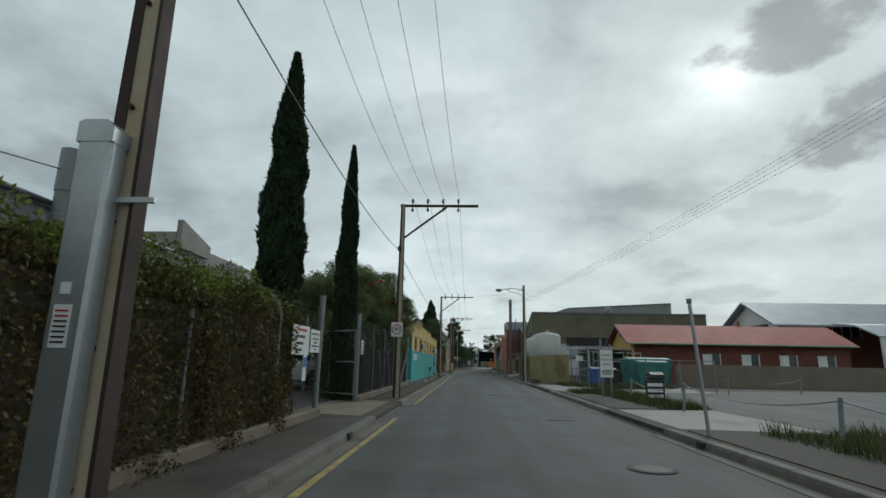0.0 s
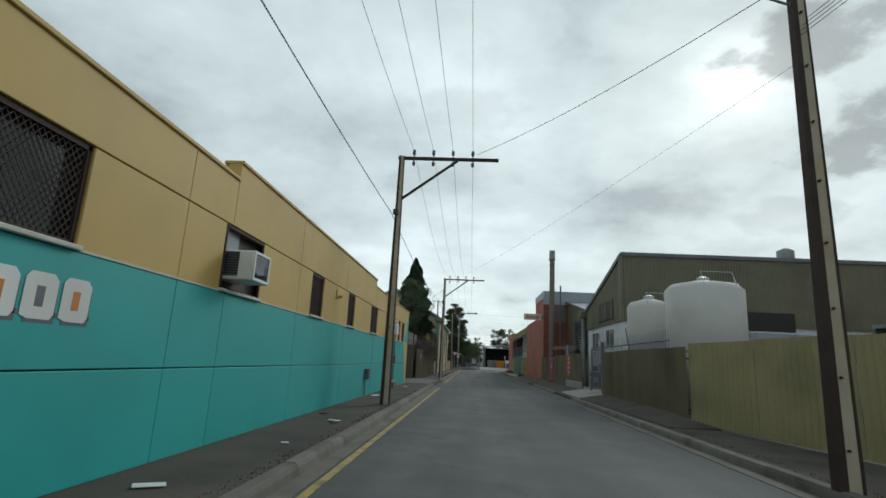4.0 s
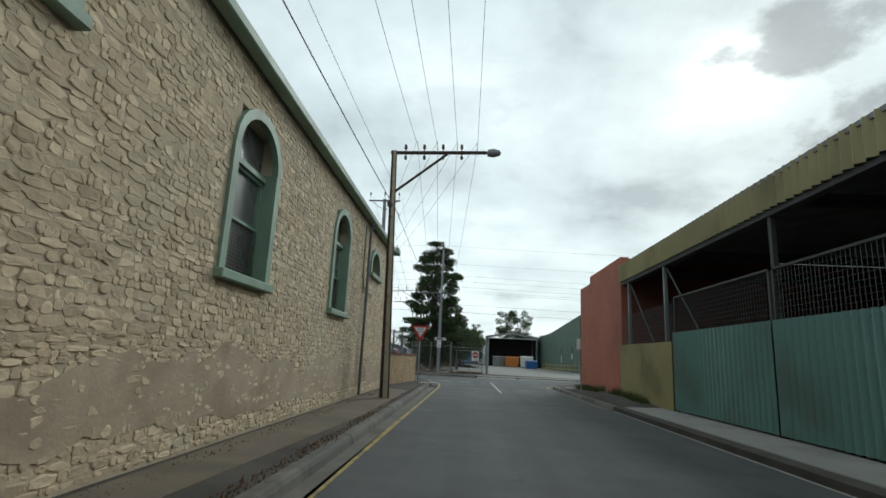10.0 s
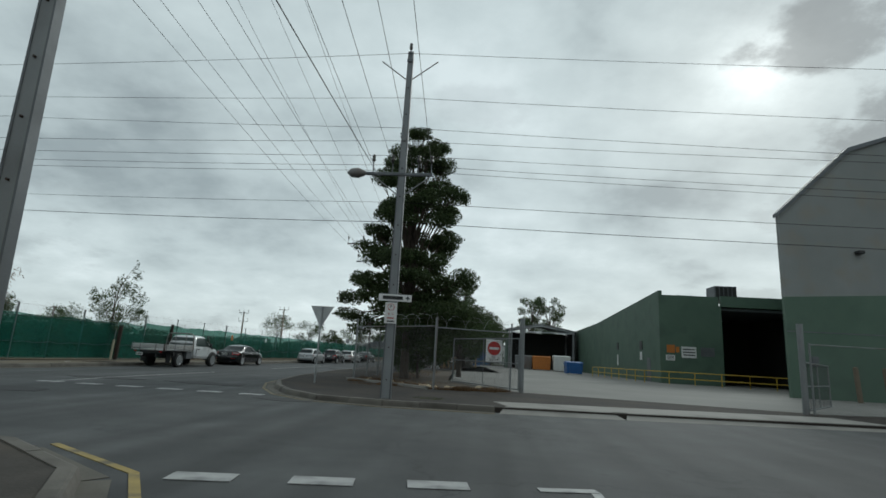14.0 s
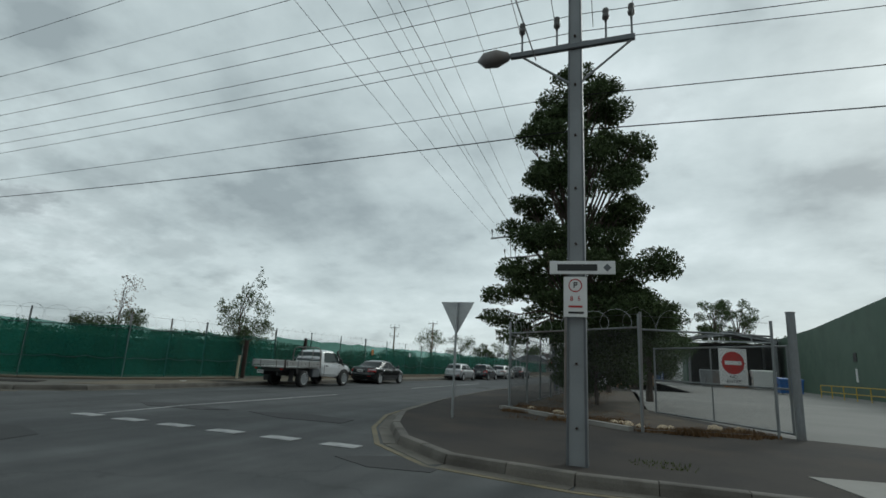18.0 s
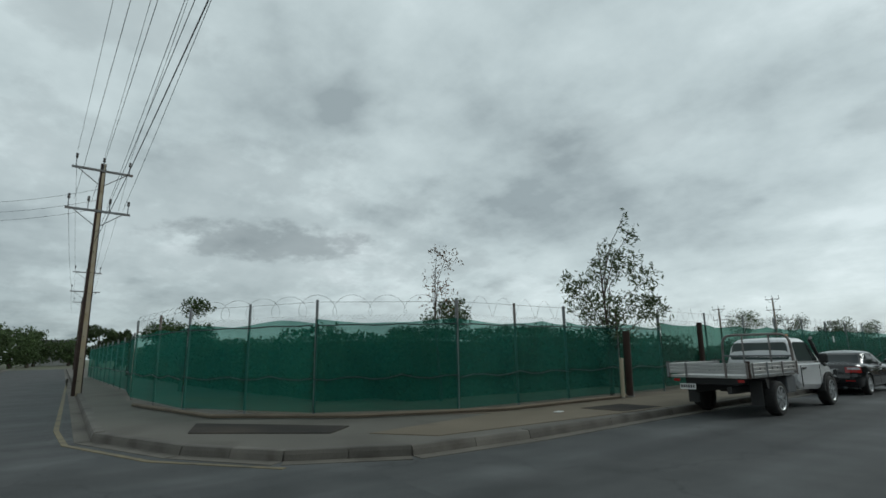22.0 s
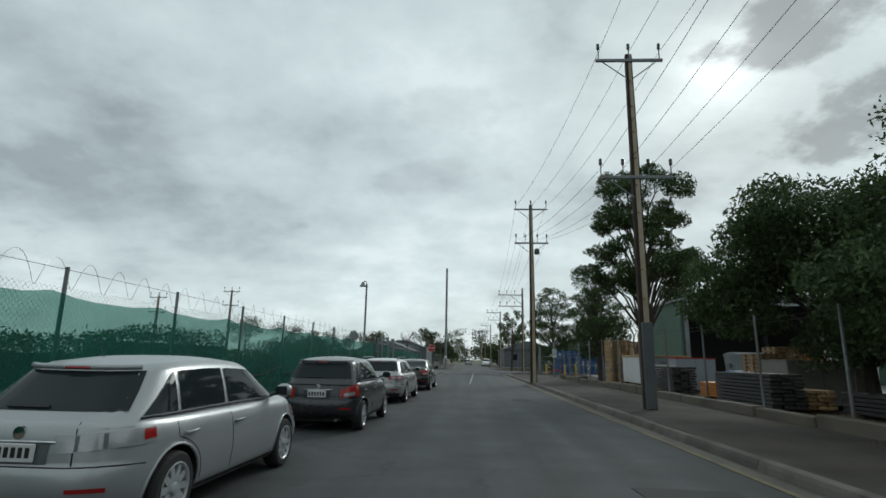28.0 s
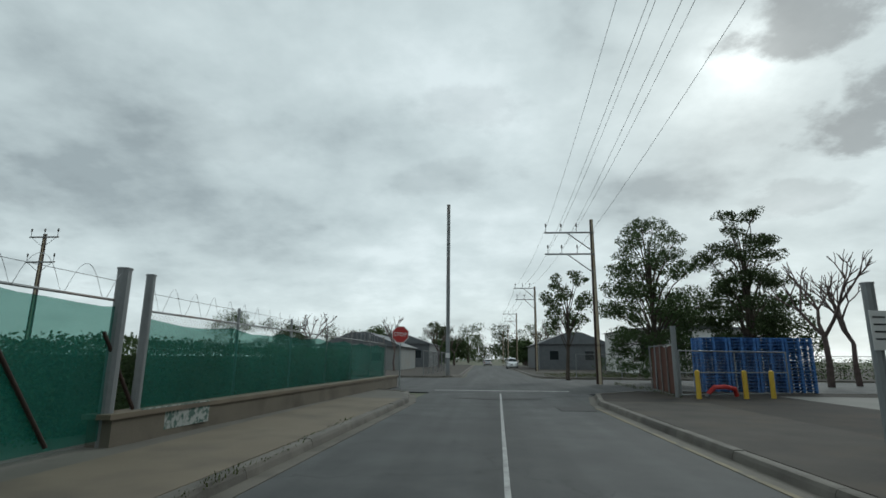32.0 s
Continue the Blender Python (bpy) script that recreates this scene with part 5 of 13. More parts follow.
rngs = random.Random(31)
st = thing("fence_stain", (7.25, 43.1, 1.3), "dark brown tar stain on the iron fence", "stain")
for s0, z0, a, e in ((1.7, 1.25, 1.15, 0.72),):
    ol = [(s0 + a * math.cos(2 * math.pi * i / 26) * rngs.uniform(0.82, 1.1), z0 + e * math.sin(2 * math.pi * i / 26) * rngs.uniform(0.8, 1.15)) for i in range(26)]
    vs = [(7.7 - 0.1651 * (0.2 + u) - 0.045, 40.8 + 0.9863 * (0.2 + u), z) for u, z in ol]
    part("blot", Geo().add(vs + [(p[0] + 0.006, p[1], p[2]) for p in vs], [tuple(range(26)), tuple(range(51, 25, -1))]), TAR, st)
iron_fence("iron_fence", (5.95, 51.6), (5.95, 61.2), 2.27, FENCE_OLIVE, "olive corrugated iron fence along the footpath", "iron fences", 0.2, 0.034)
iron_fence("iron_fence", (5.95, 66.2), (5.92, 75.7), 2.27, FENCE_OLIVE, "olive corrugated iron fence carrying a red sign", "iron fences", 0.2, 0.034)
iron_fence("iron_fence", (5.95, 77.8), (5.95, 82.6), 2.2, FENCE_OLIVE, "olive corrugated iron fence beside the brick wall", "iron fences", 0.2, 0.034)
solid("fence_footing", Geo().box(5.83, 6.0, 66.1, 70.3, PZ, 0.72, 0.03), CONCRETE, "pale concrete footing under the iron fence", "footing")

# ---- stone building ----
def rubble(rng, u, z, w, h):
    """One rough stone: an uneven outline of eight corners with a raised, tilted face; (u, z) along the wall, third value out of it."""
    j = lambda k: rng.uniform(-k, k)
    cu, cz = u + w / 2, z + h / 2
    out = []
    for k in range(8):
        t = math.pi / 8 + k * math.pi / 4 + j(0.34)
        q = 0.5 * (abs(math.cos(t)) ** 4 + abs(math.sin(t)) ** 4) ** -0.25
        out.append((cu + w * q * math.cos(t) * rng.uniform(0.90, 1.10), cz + h * q * math.sin(t) * rng.uniform(0.86, 1.12)))
    o, tu, tz = rng.uniform(0.002, 0.017), j(0.05), j(0.08)
    mid = [(cu + (p - cu) * 0.97, cz + (q - cz) * 0.95, o * 0.7 + tu * (p - cu) + tz * (q - cz)) for p, q in out]
    top = [(cu + (p - cu) * 0.80 + j(0.012), cz + (q - cz) * 0.74 + j(0.01), o + tu * (p - cu) + tz * (q - cz) + j(0.004)) for p, q in out]
    vs = [(p, q, -0.004) for p, q in out] + mid + top
    fs = [(i + 8 * r, (i + 1) % 8 + 8 * r, (i + 1) % 8 + 8 * r + 8, i + 8 * r + 8) for r in (0, 1) for i in range(8)] + [tuple(range(16, 24))]
    return vs, fs


def stone_face(b, y0, y1, z0, z1, holes, x, seed, near):
    """Rubble in broken courses on the street face at x; near: the stretch whose stones are parts."""
    rng = random.Random(seed)
    rest = Geo()
    z, parts = z0, 0
    while z < z1 - 0.05:
        h = min(rng.uniform(0.05, 0.135), z1 - z)
        y = y0 - rng.uniform(0, 0.2)
        while y < y1 - 0.05:
            w = min(rng.uniform(0.07, 0.15) if rng.random() < 0.5 else rng.uniform(0.14, 0.32), y1 - y)
            rows = [(z, h)] if w < 0.24 or h < 0.13 or rng.random() < 0.5 else [(z, h * 0.46), (z + h * 0.47, h * 0.53)]
            for zz, hh in rows:
                zz += rng.uniform(-0.02, 0.02)
                if y >= y0 and not any(p < y + w and e > y and c < zz + hh and d > zz for p, e, c, d in holes):
                    vs, fs = rubble(rng, y, zz, w, hh)
                    vs = [(x + o, p, q) for p, q, o in vs]
                    if near[0] < y < near[1] and near[2] < zz < near[3] and parts < 300:
                        part("stone", Geo().add(vs, fs), STONE, b)
                        parts += 1
                    else:
                        rest.add(vs, fs)
            y += w
        z += h
    o = part("stonework", rest, STONE, b)
    tagged(o, kind="stuff")


DUSTY = mat("dusty_window_glass", (0.125, 0.130, 0.125), (0.075, 0.078, 0.074), 0.3, scale=1.5, fine=14, bump=0.03, stain=(0.14, 0.14, 0.13), stain_amount=0.5, stain_scale=0.8)


def stone_building():
    b = thing("stone_building", (-9, 106.5, PZ), "old rubble-stone hall with sage green trim and arched windows", "building")
    Y0, Y1, E, X = 94.9, 117.65, 5.9, -4.0
    apex = (-9.4, 9.3)
    wins = [(97.35, 98.75, 4.25, 5.05, 0), (102.1, 103.6, 2.55, 5.1, 1), (107.9, 109.4, 2.55, 5.15, 1), (112.9, 114.5, 4.28, 5.1, 0)]
    holes = [(a - 0.12, e + 0.12, c - 0.12, d + 0.1) for a, e, c, d, t in wins]
    y = Y0 + 0.45
    for a, e, c, d, t in wins:
        for p in ((y, a, PZ, E), (a, e, PZ, c), (a, e, d, E)):
            part("street_wall", Geo().box(X - 0.45, X, *p), STONEMORTAR, b, "lime mortar bed of the street wall")
        y = e
    part("street_wall", Geo().box(X - 0.45, X, y, Y1 - 0.45, PZ, E), STONEMORTAR, b, "lime mortar bed of the street wall")
    part("gable_wall", Geo().prism([(X - 0.02, PZ), (X - 0.02, E + 0.14), (apex[0], apex[1] + 0.06), (-14.8, E), (-14.8, PZ)], Y0, Y0 + 0.45, "y"), STONEMORTAR, b)
    part("gable_wall", Geo().prism([(X - 0.02, PZ), (X - 0.02, E), apex, (-14.8, E), (-14.8, PZ)], Y1 - 0.45, Y1, "y"), STONEMORTAR, b)
    part("rear_wall", Geo().box(-15.2, -14.8, Y0, Y1, PZ, E), STONEMORTAR, b)
    part("roof", Geo().prism([(X + 0.25, E - 0.05), apex, (-15.1, E - 0.05), (-15.1, E + 0.12), (apex[0], apex[1] + 0.2), (X + 0.25, E + 0.12)], Y0 - 0.12, Y1 + 0.12, "y"), GALV_DULL, b, "iron gable roof")
    part("barge_cap", Geo().prism([(X + 0.3, E + 0.0), (apex[0], apex[1] + 0.05), (apex[0], apex[1] + 0.32), (X + 0.3, E + 0.28)], Y0 - 0.22, Y0 + 0.1, "y"), SAGE, b, "moulded green-grey gable coping")
    part("gutter", Geo().box(X + 0.05, X + 0.28, Y0, Y1, E - 0.08, E + 0.06, 0.02), SAGE, b, "dark green eaves gutter")
    part("kneeler", Geo().box(X - 0.35, X + 0.34, Y0 - 0.28, Y0 + 0.5, E - 0.05, E + 0.22, 0.03), SAGE, b)
    part("kneeler", Geo().box(X - 0.35, X + 0.34, Y1 - 0.5, Y1 + 0.2, E - 0.05, E + 0.22, 0.03), SAGE, b)
    # quoins: alternate long and short blocks on both corners
    for yq, s in ((Y0, 1), (Y1, -1)):
        for i in range(15):
            z0 = 0.674 + (i - 1) * 0.392
            ln = 0.56 if i % 2 else 0.27
            if z0 + 0.39 < E:
                a, e = sorted((yq - s * 0.04, yq + s * ln))
                if s < 0:
                    part("quoin", Geo().box(X - 0.03, X + 0.032, a, e, z0, z0 + 0.391, 0.003), SAGE, b, "sage green painted quoin")
                else:
                    part("quoin", Geo().box(X - (0.36 if i % 2 else 0.60), X + 0.055, yq - 0.07, yq + 0.24, z0, z0 + 0.391, 0.003), SAGE, b, "sage green painted quoin")
    # worn render over the foot of the wall
    rng = random.Random(8)
    for y0, y1 in ((Y0 + 0.9, 101.8), (101.8, 109.3), (109.3, Y1 - 0.6)):
        n = int((y1 - y0) / 0.22)
        crest = [(y1 - (y1 - y0) * i / n, 1.28 + 0.16 * math.sin(i * 0.23 + y0) + 0.12 * math.sin(i * 0.61 + 2 * y0) + rng.uniform(-0.03, 0.03)) for i in range(n + 1)]
        part("render_patch", Geo().prism([(y0, 0.52 + 0.1 * rng.random())] + [(y0 + (y1 - y0) * k / 16, 0.50 + rng.uniform(-0.1, 0.12)) for k in range(1, 16)] + [(y1, 0.52)] + crest, X, X + 0.014, "x"), RENDER, b, "worn sandy render over the wall foot")
    for a, e, c, d, tall in wins:
        wd = part("window", Geo().box(X - 0.3, X - 0.26, a, e, c, d), DUSTY if tall else SAGE, b, "tall sash window with a green surround" if tall else "blind green fanlight")
        mid, r = (a + e) / 2, (e - a) / 2
        spring = d - r * 0.85
        ring_o = [(mid + (r + 0.16) * math.cos(t), spring + (r * 0.85 + 0.16) * math.sin(t)) for t in [math.pi * i / 12 for i in range(13)]]
        ring_i = [(mid + r * math.cos(t), spring + r * 0.85 * math.sin(t)) for t in [math.pi * i / 12 for i in range(13)]]
        for i in range(12):
            part("arch_segment", Geo().prism([ring_i[i], ring_o[i], ring_o[i + 1], ring_i[i + 1]], X - 0.05, X + 0.06, "x"), SAGE, wd)
        for y0, y1 in ((a - 0.16, a + 0.015), (e - 0.015, e + 0.16)):
            part("jamb", Geo().box(X - 0.28, X + 0.055, y0, y1, c, spring), SAGE, wd)
        part("sill", Geo().box(X - 0.28, X + 0.14, a - 0.2, e + 0.2, c - 0.14, c, 0.015), SAGE, wd, "projecting green sill")
        if tall:
            zm = spring - 0.15
            part("transom", Geo().box(X - 0.26, X - 0.14, a, e, zm, zm + 0.09), SAGE, wd)
            for z0 in (c, (c + zm) / 2, zm - 0.05):
                part("sash_rail", Geo().box(X - 0.26, X - 0.2, a, e, z0, z0 + 0.05), SAGE, wd)
            for y0 in (a, e - 0.05):
                part("sash_stile", Geo().box(X - 0.26, X - 0.2, y0, y0 + 0.05, c, zm), SAGE, wd)
            ms = Geo()
            for k in range(1, 18):
                ms.tube((X - 0.18, a + (e - a) * k / 18, c), (X - 0.18, a + (e - a) * k / 18, (c + zm) / 2), 0.004, n=3, caps=False)
            for k in range(1, 15):
                z = c + ((zm - c) / 2) * k / 15
                ms.tube((X - 0.18, a, z), (X - 0.18, e, z), 0.004, n=3, caps=False)
            part("mesh_screen", ms, RUST, wd, "rusty wire guard")
        else:
            part("lintel_gap", Geo().box(X - 0.26, X - 0.2, a, e, c, c + 0.12), STEELGREY, wd)
    part("downpipe", Geo().path([(X + 0.2, 111.9, E - 0.05), (X + 0.12, 111.9, E - 0.4), (X + 0.12, 111.9, PZ + 0.05)], 0.045, 8), STEELGREY, b, "grey downpipe")
    cd = part("conduit", Geo().path([(X + 0.07, 111.35, 5.6), (X + 0.07, 111.35, 3.9), (X + 0.07, 111.7, 3.55), (X + 0.07, 113.0, 3.45), (X + 0.07, 113.7, 3.7)], 0.018), STEELGREY, b)
    stone_face(b, Y0 + 0.1, Y1 - 0.1, PZ + 0.05, E - 0.1, holes, X, 21, (103.7, 107.4, 1.2, 4.8))
    # rubble on the gable end that faces down the lane
    rng = random.Random(77)
    gs = Geo()
    z = PZ + 0.1
    while z < 9.2:
        h = rng.uniform(0.11, 0.21)
        xr = X - 0.3 if z < E - 0.1 else X - 0.1 - (z + h - E) * (X - apex[0]) / (apex[1] - E)
        x = -9.4
        while x < xr - 0.08:
            w = min(rng.uniform(0.13, 0.40), xr - x)
            vs, fs = rubble(rng, x, z + rng.uniform(-0.03, 0.03), w, h)
            gs.add([(p, Y0 - o, q) for p, q, o in vs], [f[::-1] for f in fs])
            x += w
        z += h
    tagged(part("gable_stonework", gs, STONE, b), kind="stuff")
    part("string_course", Geo().box(-8.5, X - 0.55, Y0 - 0.10, Y0, 4.55, 4.7, 0.02), STEELGREY, b, "dark string course")


stone_building()


# ---- red painted brick building, with the open shed ----
BX = 6.05


def brick_face(b, y0, y1, z0, ztop, x, near, seed, holes=()):
    """Brick courses on a street face that looks towards -x."""
    rng = random.Random(seed)
    me = Geo().add([(x, 0, 0), (x, 0.23, 0), (x, 0.23, 0.076), (x, 0, 0.076), (x - 0.0055, 0.004, 0.004), (x - 0.0055, 0.226, 0.004), (x - 0.0055, 0.226, 0.072), (x - 0.0055, 0.004, 0.072)],
                   [(0, 4, 5, 1), (1, 5, 6, 2), (2, 6, 7, 3), (3, 7, 4, 0), (4, 7, 6, 5)])
    shared = me.mesh("brick", BRICK)
    rest, made, row = Geo(), 0, 0
    z = z0
    while z < 8.2:
        y = y0 - (0.12 if row % 2 else 0)
        while y < y1:
            a, e = max(y, y0), min(y + 0.23, y1)
            if e - a > 0.04 and z + 0.08 <= ztop(y):
                if e - a < 0.225:
                    k = (e - a) / 0.23
                    rest.add([(p[0], a + p[1] * k, p[2] + z) for p in me.v], me.f)
                elif near[0] < y < near[1] and near[2] < z < near[3] and made < 300:
                    o = new("brick", shared)
                    o.parent = b
                    o.matrix_basis = world_of(b).inverted() @ pose(rng.uniform(-0.001, 0.001), y, z)
                    made += 1
                else:
                    dx = rng.uniform(-0.002, 0.002)
                    rest.add([(p[0] + dx, p[1] + y, p[2] + z) for p in me.v], me.f)
            y += 0.24
        z += 0.086
        row += 1
    tagged(part("brickwork", rest, BRICK, b), kind="stuff")


def brick_building():
    b = thing("brick_building", (12, 90, PZ), "long factory wall of brick painted dull red, stepping down in height", "building")
    def top(y):
        return 5.85 if y > 88.06 else 7.42
    part("street_wall", Geo().prism([(82.7, PZ), (96.5, PZ), (96.5, 5.85), (88.3, 5.85), (88.3, 7.5), (82.7, 7.42)], BX, BX + 0.35, "x"), MORTAR, b)
    brick_face(b, 82.99, 96.48, PZ + 0.02, top, BX, (92.6, 95.6, 0.9, 3.0), 4)
    # raw brick, but its dark colour also stands for shadow on this side
    part("south_wall", Geo().box(BX - 0.012, BX + 5, 82.46, 82.695, PZ, 6.9), RAWBRICK, b, "unpainted brick return wall, darkened in part for shadow")
    part("corner_pier", Geo().box(BX - 0.011, BX + 0.02, 82.7, 82.98, PZ, 7.5), BRICK, b)
    part("corner_pier", Geo().box(BX - 0.013, BX + 0.35, 88.04, 88.31, 5.92, 7.48), BRICK, b)
    part("north_wall", Geo().box(BX + 0.3, BX + 14, 96.2, 96.5, PZ, 5.7), RAWBRICK, b)
    part("parapet_cap", Geo().box(BX - 0.03, BX + 0.4, 88.32, 96.5, 5.85, 5.91, 0.01), BRICK, b)
    part("clad_fascia", Geo().prism([(82.505, 7.38), (88.35, 7.46), (88.35, 8.10), (82.505, 8.06)], BX - 0.05, BX + 0.1, "x"), GREYCLAD, b, "blue-grey metal fascia")
    part("clad_fascia", Geo().box(BX - 0.05, BX + 9, 82.4, 82.5, 6.85, 8.05), GREYCLAD, b, "blue-grey metal fascia")
    part("roof", Geo().box(BX, BX + 14, 82.5, 88.6, 7.7, 7.85), GREYCLAD, b)
    part("roof", Geo().box(BX + 0.3, BX + 14, 88.6, 96.4, 5.6, 5.7), GREYCLAD, b)
    lv = part("louvre_window", Geo().box(BX + 0.9, BX + 2.0, 82.5, 82.58, 5.3, 6.8), SHADE_BLACK, b, "louvred window")
    for i in range(12):
        part("slat", Geo().box(BX + 0.9, BX + 2.0, 82.44, 82.5, 5.32 + i * 0.125, 5.38 + i * 0.125), GALV_DULL, lv)
    # hanging sign board: the trade name as a plain red shape
    s = thing("trade_board", (5.1, 83.3, 5.5), "cream sign board with dark red shapes projecting from the wall", "sign")
    part("board", Geo().box(4.38, 5.95, 83.27, 83.33, 5.50, 6.06, 0.008), SIGNW, s)
    part("panel", Geo().box(4.44, 5.89, 83.262, 83.27, 5.55, 6.01), CREAM, s, "cream panel")
    for i in range(7):
        x = 4.60 + i * 0.165
        h = 0.34 if i == 0 else 0.2
        part("script_mark", Geo().prism([(x, 5.68), (x + 0.10, 5.66), (x + 0.14, 5.68 + h * 0.8), (x + 0.05, 5.68 + h)], 83.255, 83.262, "y"), SIGNRED, s)
    part("small_line", Geo().box(4.75, 5.65, 83.256, 83.262, 5.59, 5.62), SIGNRED, s)
    part("bracket", Geo().box(5.93, 6.06, 83.28, 83.32, 5.6, 5.95), STEELGREY, s)


CREAM = mat("cream_paint", (0.55, 0.50, 0.36), (0.48, 0.43, 0.30), rough=0.6)
brick_building()


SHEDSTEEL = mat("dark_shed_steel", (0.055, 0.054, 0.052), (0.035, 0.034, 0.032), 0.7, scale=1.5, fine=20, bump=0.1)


def open_shed():
    b = thing("open_shed", (13, 108, PZ), "open-fronted factory shed with a ribbed cream fascia above dark bays", "shed")
    a, e = 96.5, 117.8
    part("fascia", Geo().sheet((BX, e), (BX, a), 5.05, 5.78, 0.28, 0.06), OLIVE_Y, b, "ribbed cream-olive fascia")
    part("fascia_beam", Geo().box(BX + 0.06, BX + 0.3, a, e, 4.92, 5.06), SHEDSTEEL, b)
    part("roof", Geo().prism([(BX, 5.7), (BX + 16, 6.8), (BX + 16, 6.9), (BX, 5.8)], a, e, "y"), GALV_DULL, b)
    # rear wall near black, so the bays' shade is in its colour
    part("rear_wall", Geo().box(BX + 16, BX + 16.2, a, e, PZ, 6.8), SHADE_BLACK, b)
    part("floor", Geo().box(BX + 0.1, BX + 16, a, e, 0, PZ + 0.02), CONCRETE, b)
    for y in (101.72, 106.6, 113.0, 117.0):
        part("post", Geo().box(BX + 0.1, BX + 0.22, y - 0.06, y + 0.06, PZ, 5.0, 0.01), GALV_DULL if y > 112 else SHEDSTEEL, b)
        if y > 112:
            part("brace", Geo().tube((BX + 0.2, y - 2.6, 2.4), (BX + 0.2, y - 0.1, 4.85), 0.035), SHEDSTEEL, b)
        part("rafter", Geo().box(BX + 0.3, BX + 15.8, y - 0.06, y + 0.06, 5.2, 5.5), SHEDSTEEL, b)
    # near-black backing gives the shade between the slats
    lv = part("louvre_screen", Geo().box(BX + 0.12, BX + 0.16, 96.6, 101.6, 2.3, 4.95), SHADE_BLACK, b, "large louvre screen of bent galvanised slats")
    rng = random.Random(6)
    for i in range(18):
        z = 2.36 + i * 0.145
        s = rng.uniform(-0.03, 0.03)
        vs = []
        for k in range(9):
            y = 96.6 + 5.0 * k / 8
            dz = s * math.sin(k * 0.9 + i)
            vs += [(BX - 0.02, y, z + dz), (BX + 0.10, y, z + 0.10 + dz), (BX + 0.10, y, z + 0.105 + dz), (BX - 0.02, y, z + 0.008 + dz)]
        fs = []
        for k in range(8):
            p, q = 4 * k, 4 * k + 4
            fs += [(p, p + 1, q + 1, q), (p + 1, p + 2, q + 2, q + 1), (p + 2, p + 3, q + 3, q + 2), (p + 3, p, q, q + 3)]
        part("slat", Geo().add(vs, fs), ZINC, lv, "bent pale zinc slat")
    part("small_sign", Geo().box(BX - 0.06, BX - 0.04, 96.75, 97.5, 2.42, 2.85), SIGNW, lv, "white sign with a black drawing")
    part("sign_mark", Geo().prism([(96.85, 2.5), (97.4, 2.55), (97.3, 2.7), (97.0, 2.72)], BX - 0.066, BX - 0.06, "x"), SIGNBLK, lv)
    iron_fence("iron_fence", (BX - 0.02, 96.6), (BX - 0.02, 101.7), 2.33, OLIVE_Y, "yellow-olive corrugated iron sheets below the louvres", "iron fences", 0.22, 0.05)
    iron_fence("iron_fence", (BX - 0.02, 112.2), (BX - 0.02, 117.75), 2.35, OLIVE_Y, "yellow-olive corrugated iron sheets", "iron fences", 0.22, 0.05)
    for y0, y1 in ((101.8, 106.55), (106.65, 112.05)):
        g = thing("sheet_gate", (BX, (y0 + y1) / 2, PZ), "tall teal corrugated gate with wire mesh along its top", "gate", "shed gates")
        part("sheet", Geo().sheet((BX, y1), (BX, y0), PZ + 0.1, 2.6, 0.23, 0.055), TEALSHEET, g)
        fr = Geo()
        for q in ((y0, y0 + 0.06), (y1 - 0.06, y1)):
            part("stile", Geo().box(BX + 0.03, BX + 0.09, *q, PZ + 0.05, 3.75), SHEDSTEEL, g)
        for z in (2.45, 3.7):
            part("rail", Geo().box(BX + 0.03, BX + 0.09, y0, y1, z, z + 0.05), SHEDSTEEL, g)
        ms = Geo()
        for k in range(int((y1 - y0) / 0.12)):
            ms.tube((BX + 0.06, y0 + k * 0.12, 2.5), (BX + 0.06, y0 + k * 0.12, 3.7), 0.005, n=3, caps=False)
        for k in range(10):
            ms.tube((BX + 0.06, y0, 2.5 + k * 0.12), (BX + 0.06, y1, 2.5 + k * 0.12), 0.005, n=3, caps=False)
        part("wire_mesh", ms, STEELGREY, g, "square wire mesh")
    ms = Geo()
    for k in range(46):
        ms.tube((BX + 0.06, 112.2 + k * 0.12, 2.3), (BX + 0.06, 112.2 + k * 0.12, 3.6), 0.005, n=3, caps=False)
    for k in range(11):
        ms.tube((BX + 0.06, 112.2, 2.3 + k * 0.12), (BX + 0.06, 117.7, 2.3 + k * 0.12), 0.005, n=3, caps=False)
    part("wire_mesh", ms, STEELGREY, b, "square wire mesh above the sheets")
    c = thing("brick_end_wall", (10, 123, PZ), "red painted brick end wall with a stepped top", "building")
    part("street_wall", Geo().prism([(117.8, PZ), (126.0, PZ), (126.0, 5.82), (123.6, 5.82), (123.6, 6.2), (117.8, 6.2)], BX + 0.05, BX + 0.4, "x"), MORTAR, c)
    brick_face(c, 117.8, 126.0, PZ + 0.02, lambda y: 5.8 if y > 123.4 else 6.18, BX + 0.05, (121.0, 124.2, 0.8, 2.8), 9)
    part("north_wall", Geo().box(BX + 0.05, BX + 16, 125.7, 126.0, PZ, 5.8), BRICK, c)
    # the darker brick partly stands for shade inside the shed
    part("south_wall", Geo().box(BX + 0.41, BX + 16, 117.8, 118.05, PZ, 6.15), RAWBRICK, c)
    part("roof", Geo().box(BX + 0.4, BX + 16, 118.05, 125.7, 5.6, 5.7), GALV_DULL, c)


open_shed()


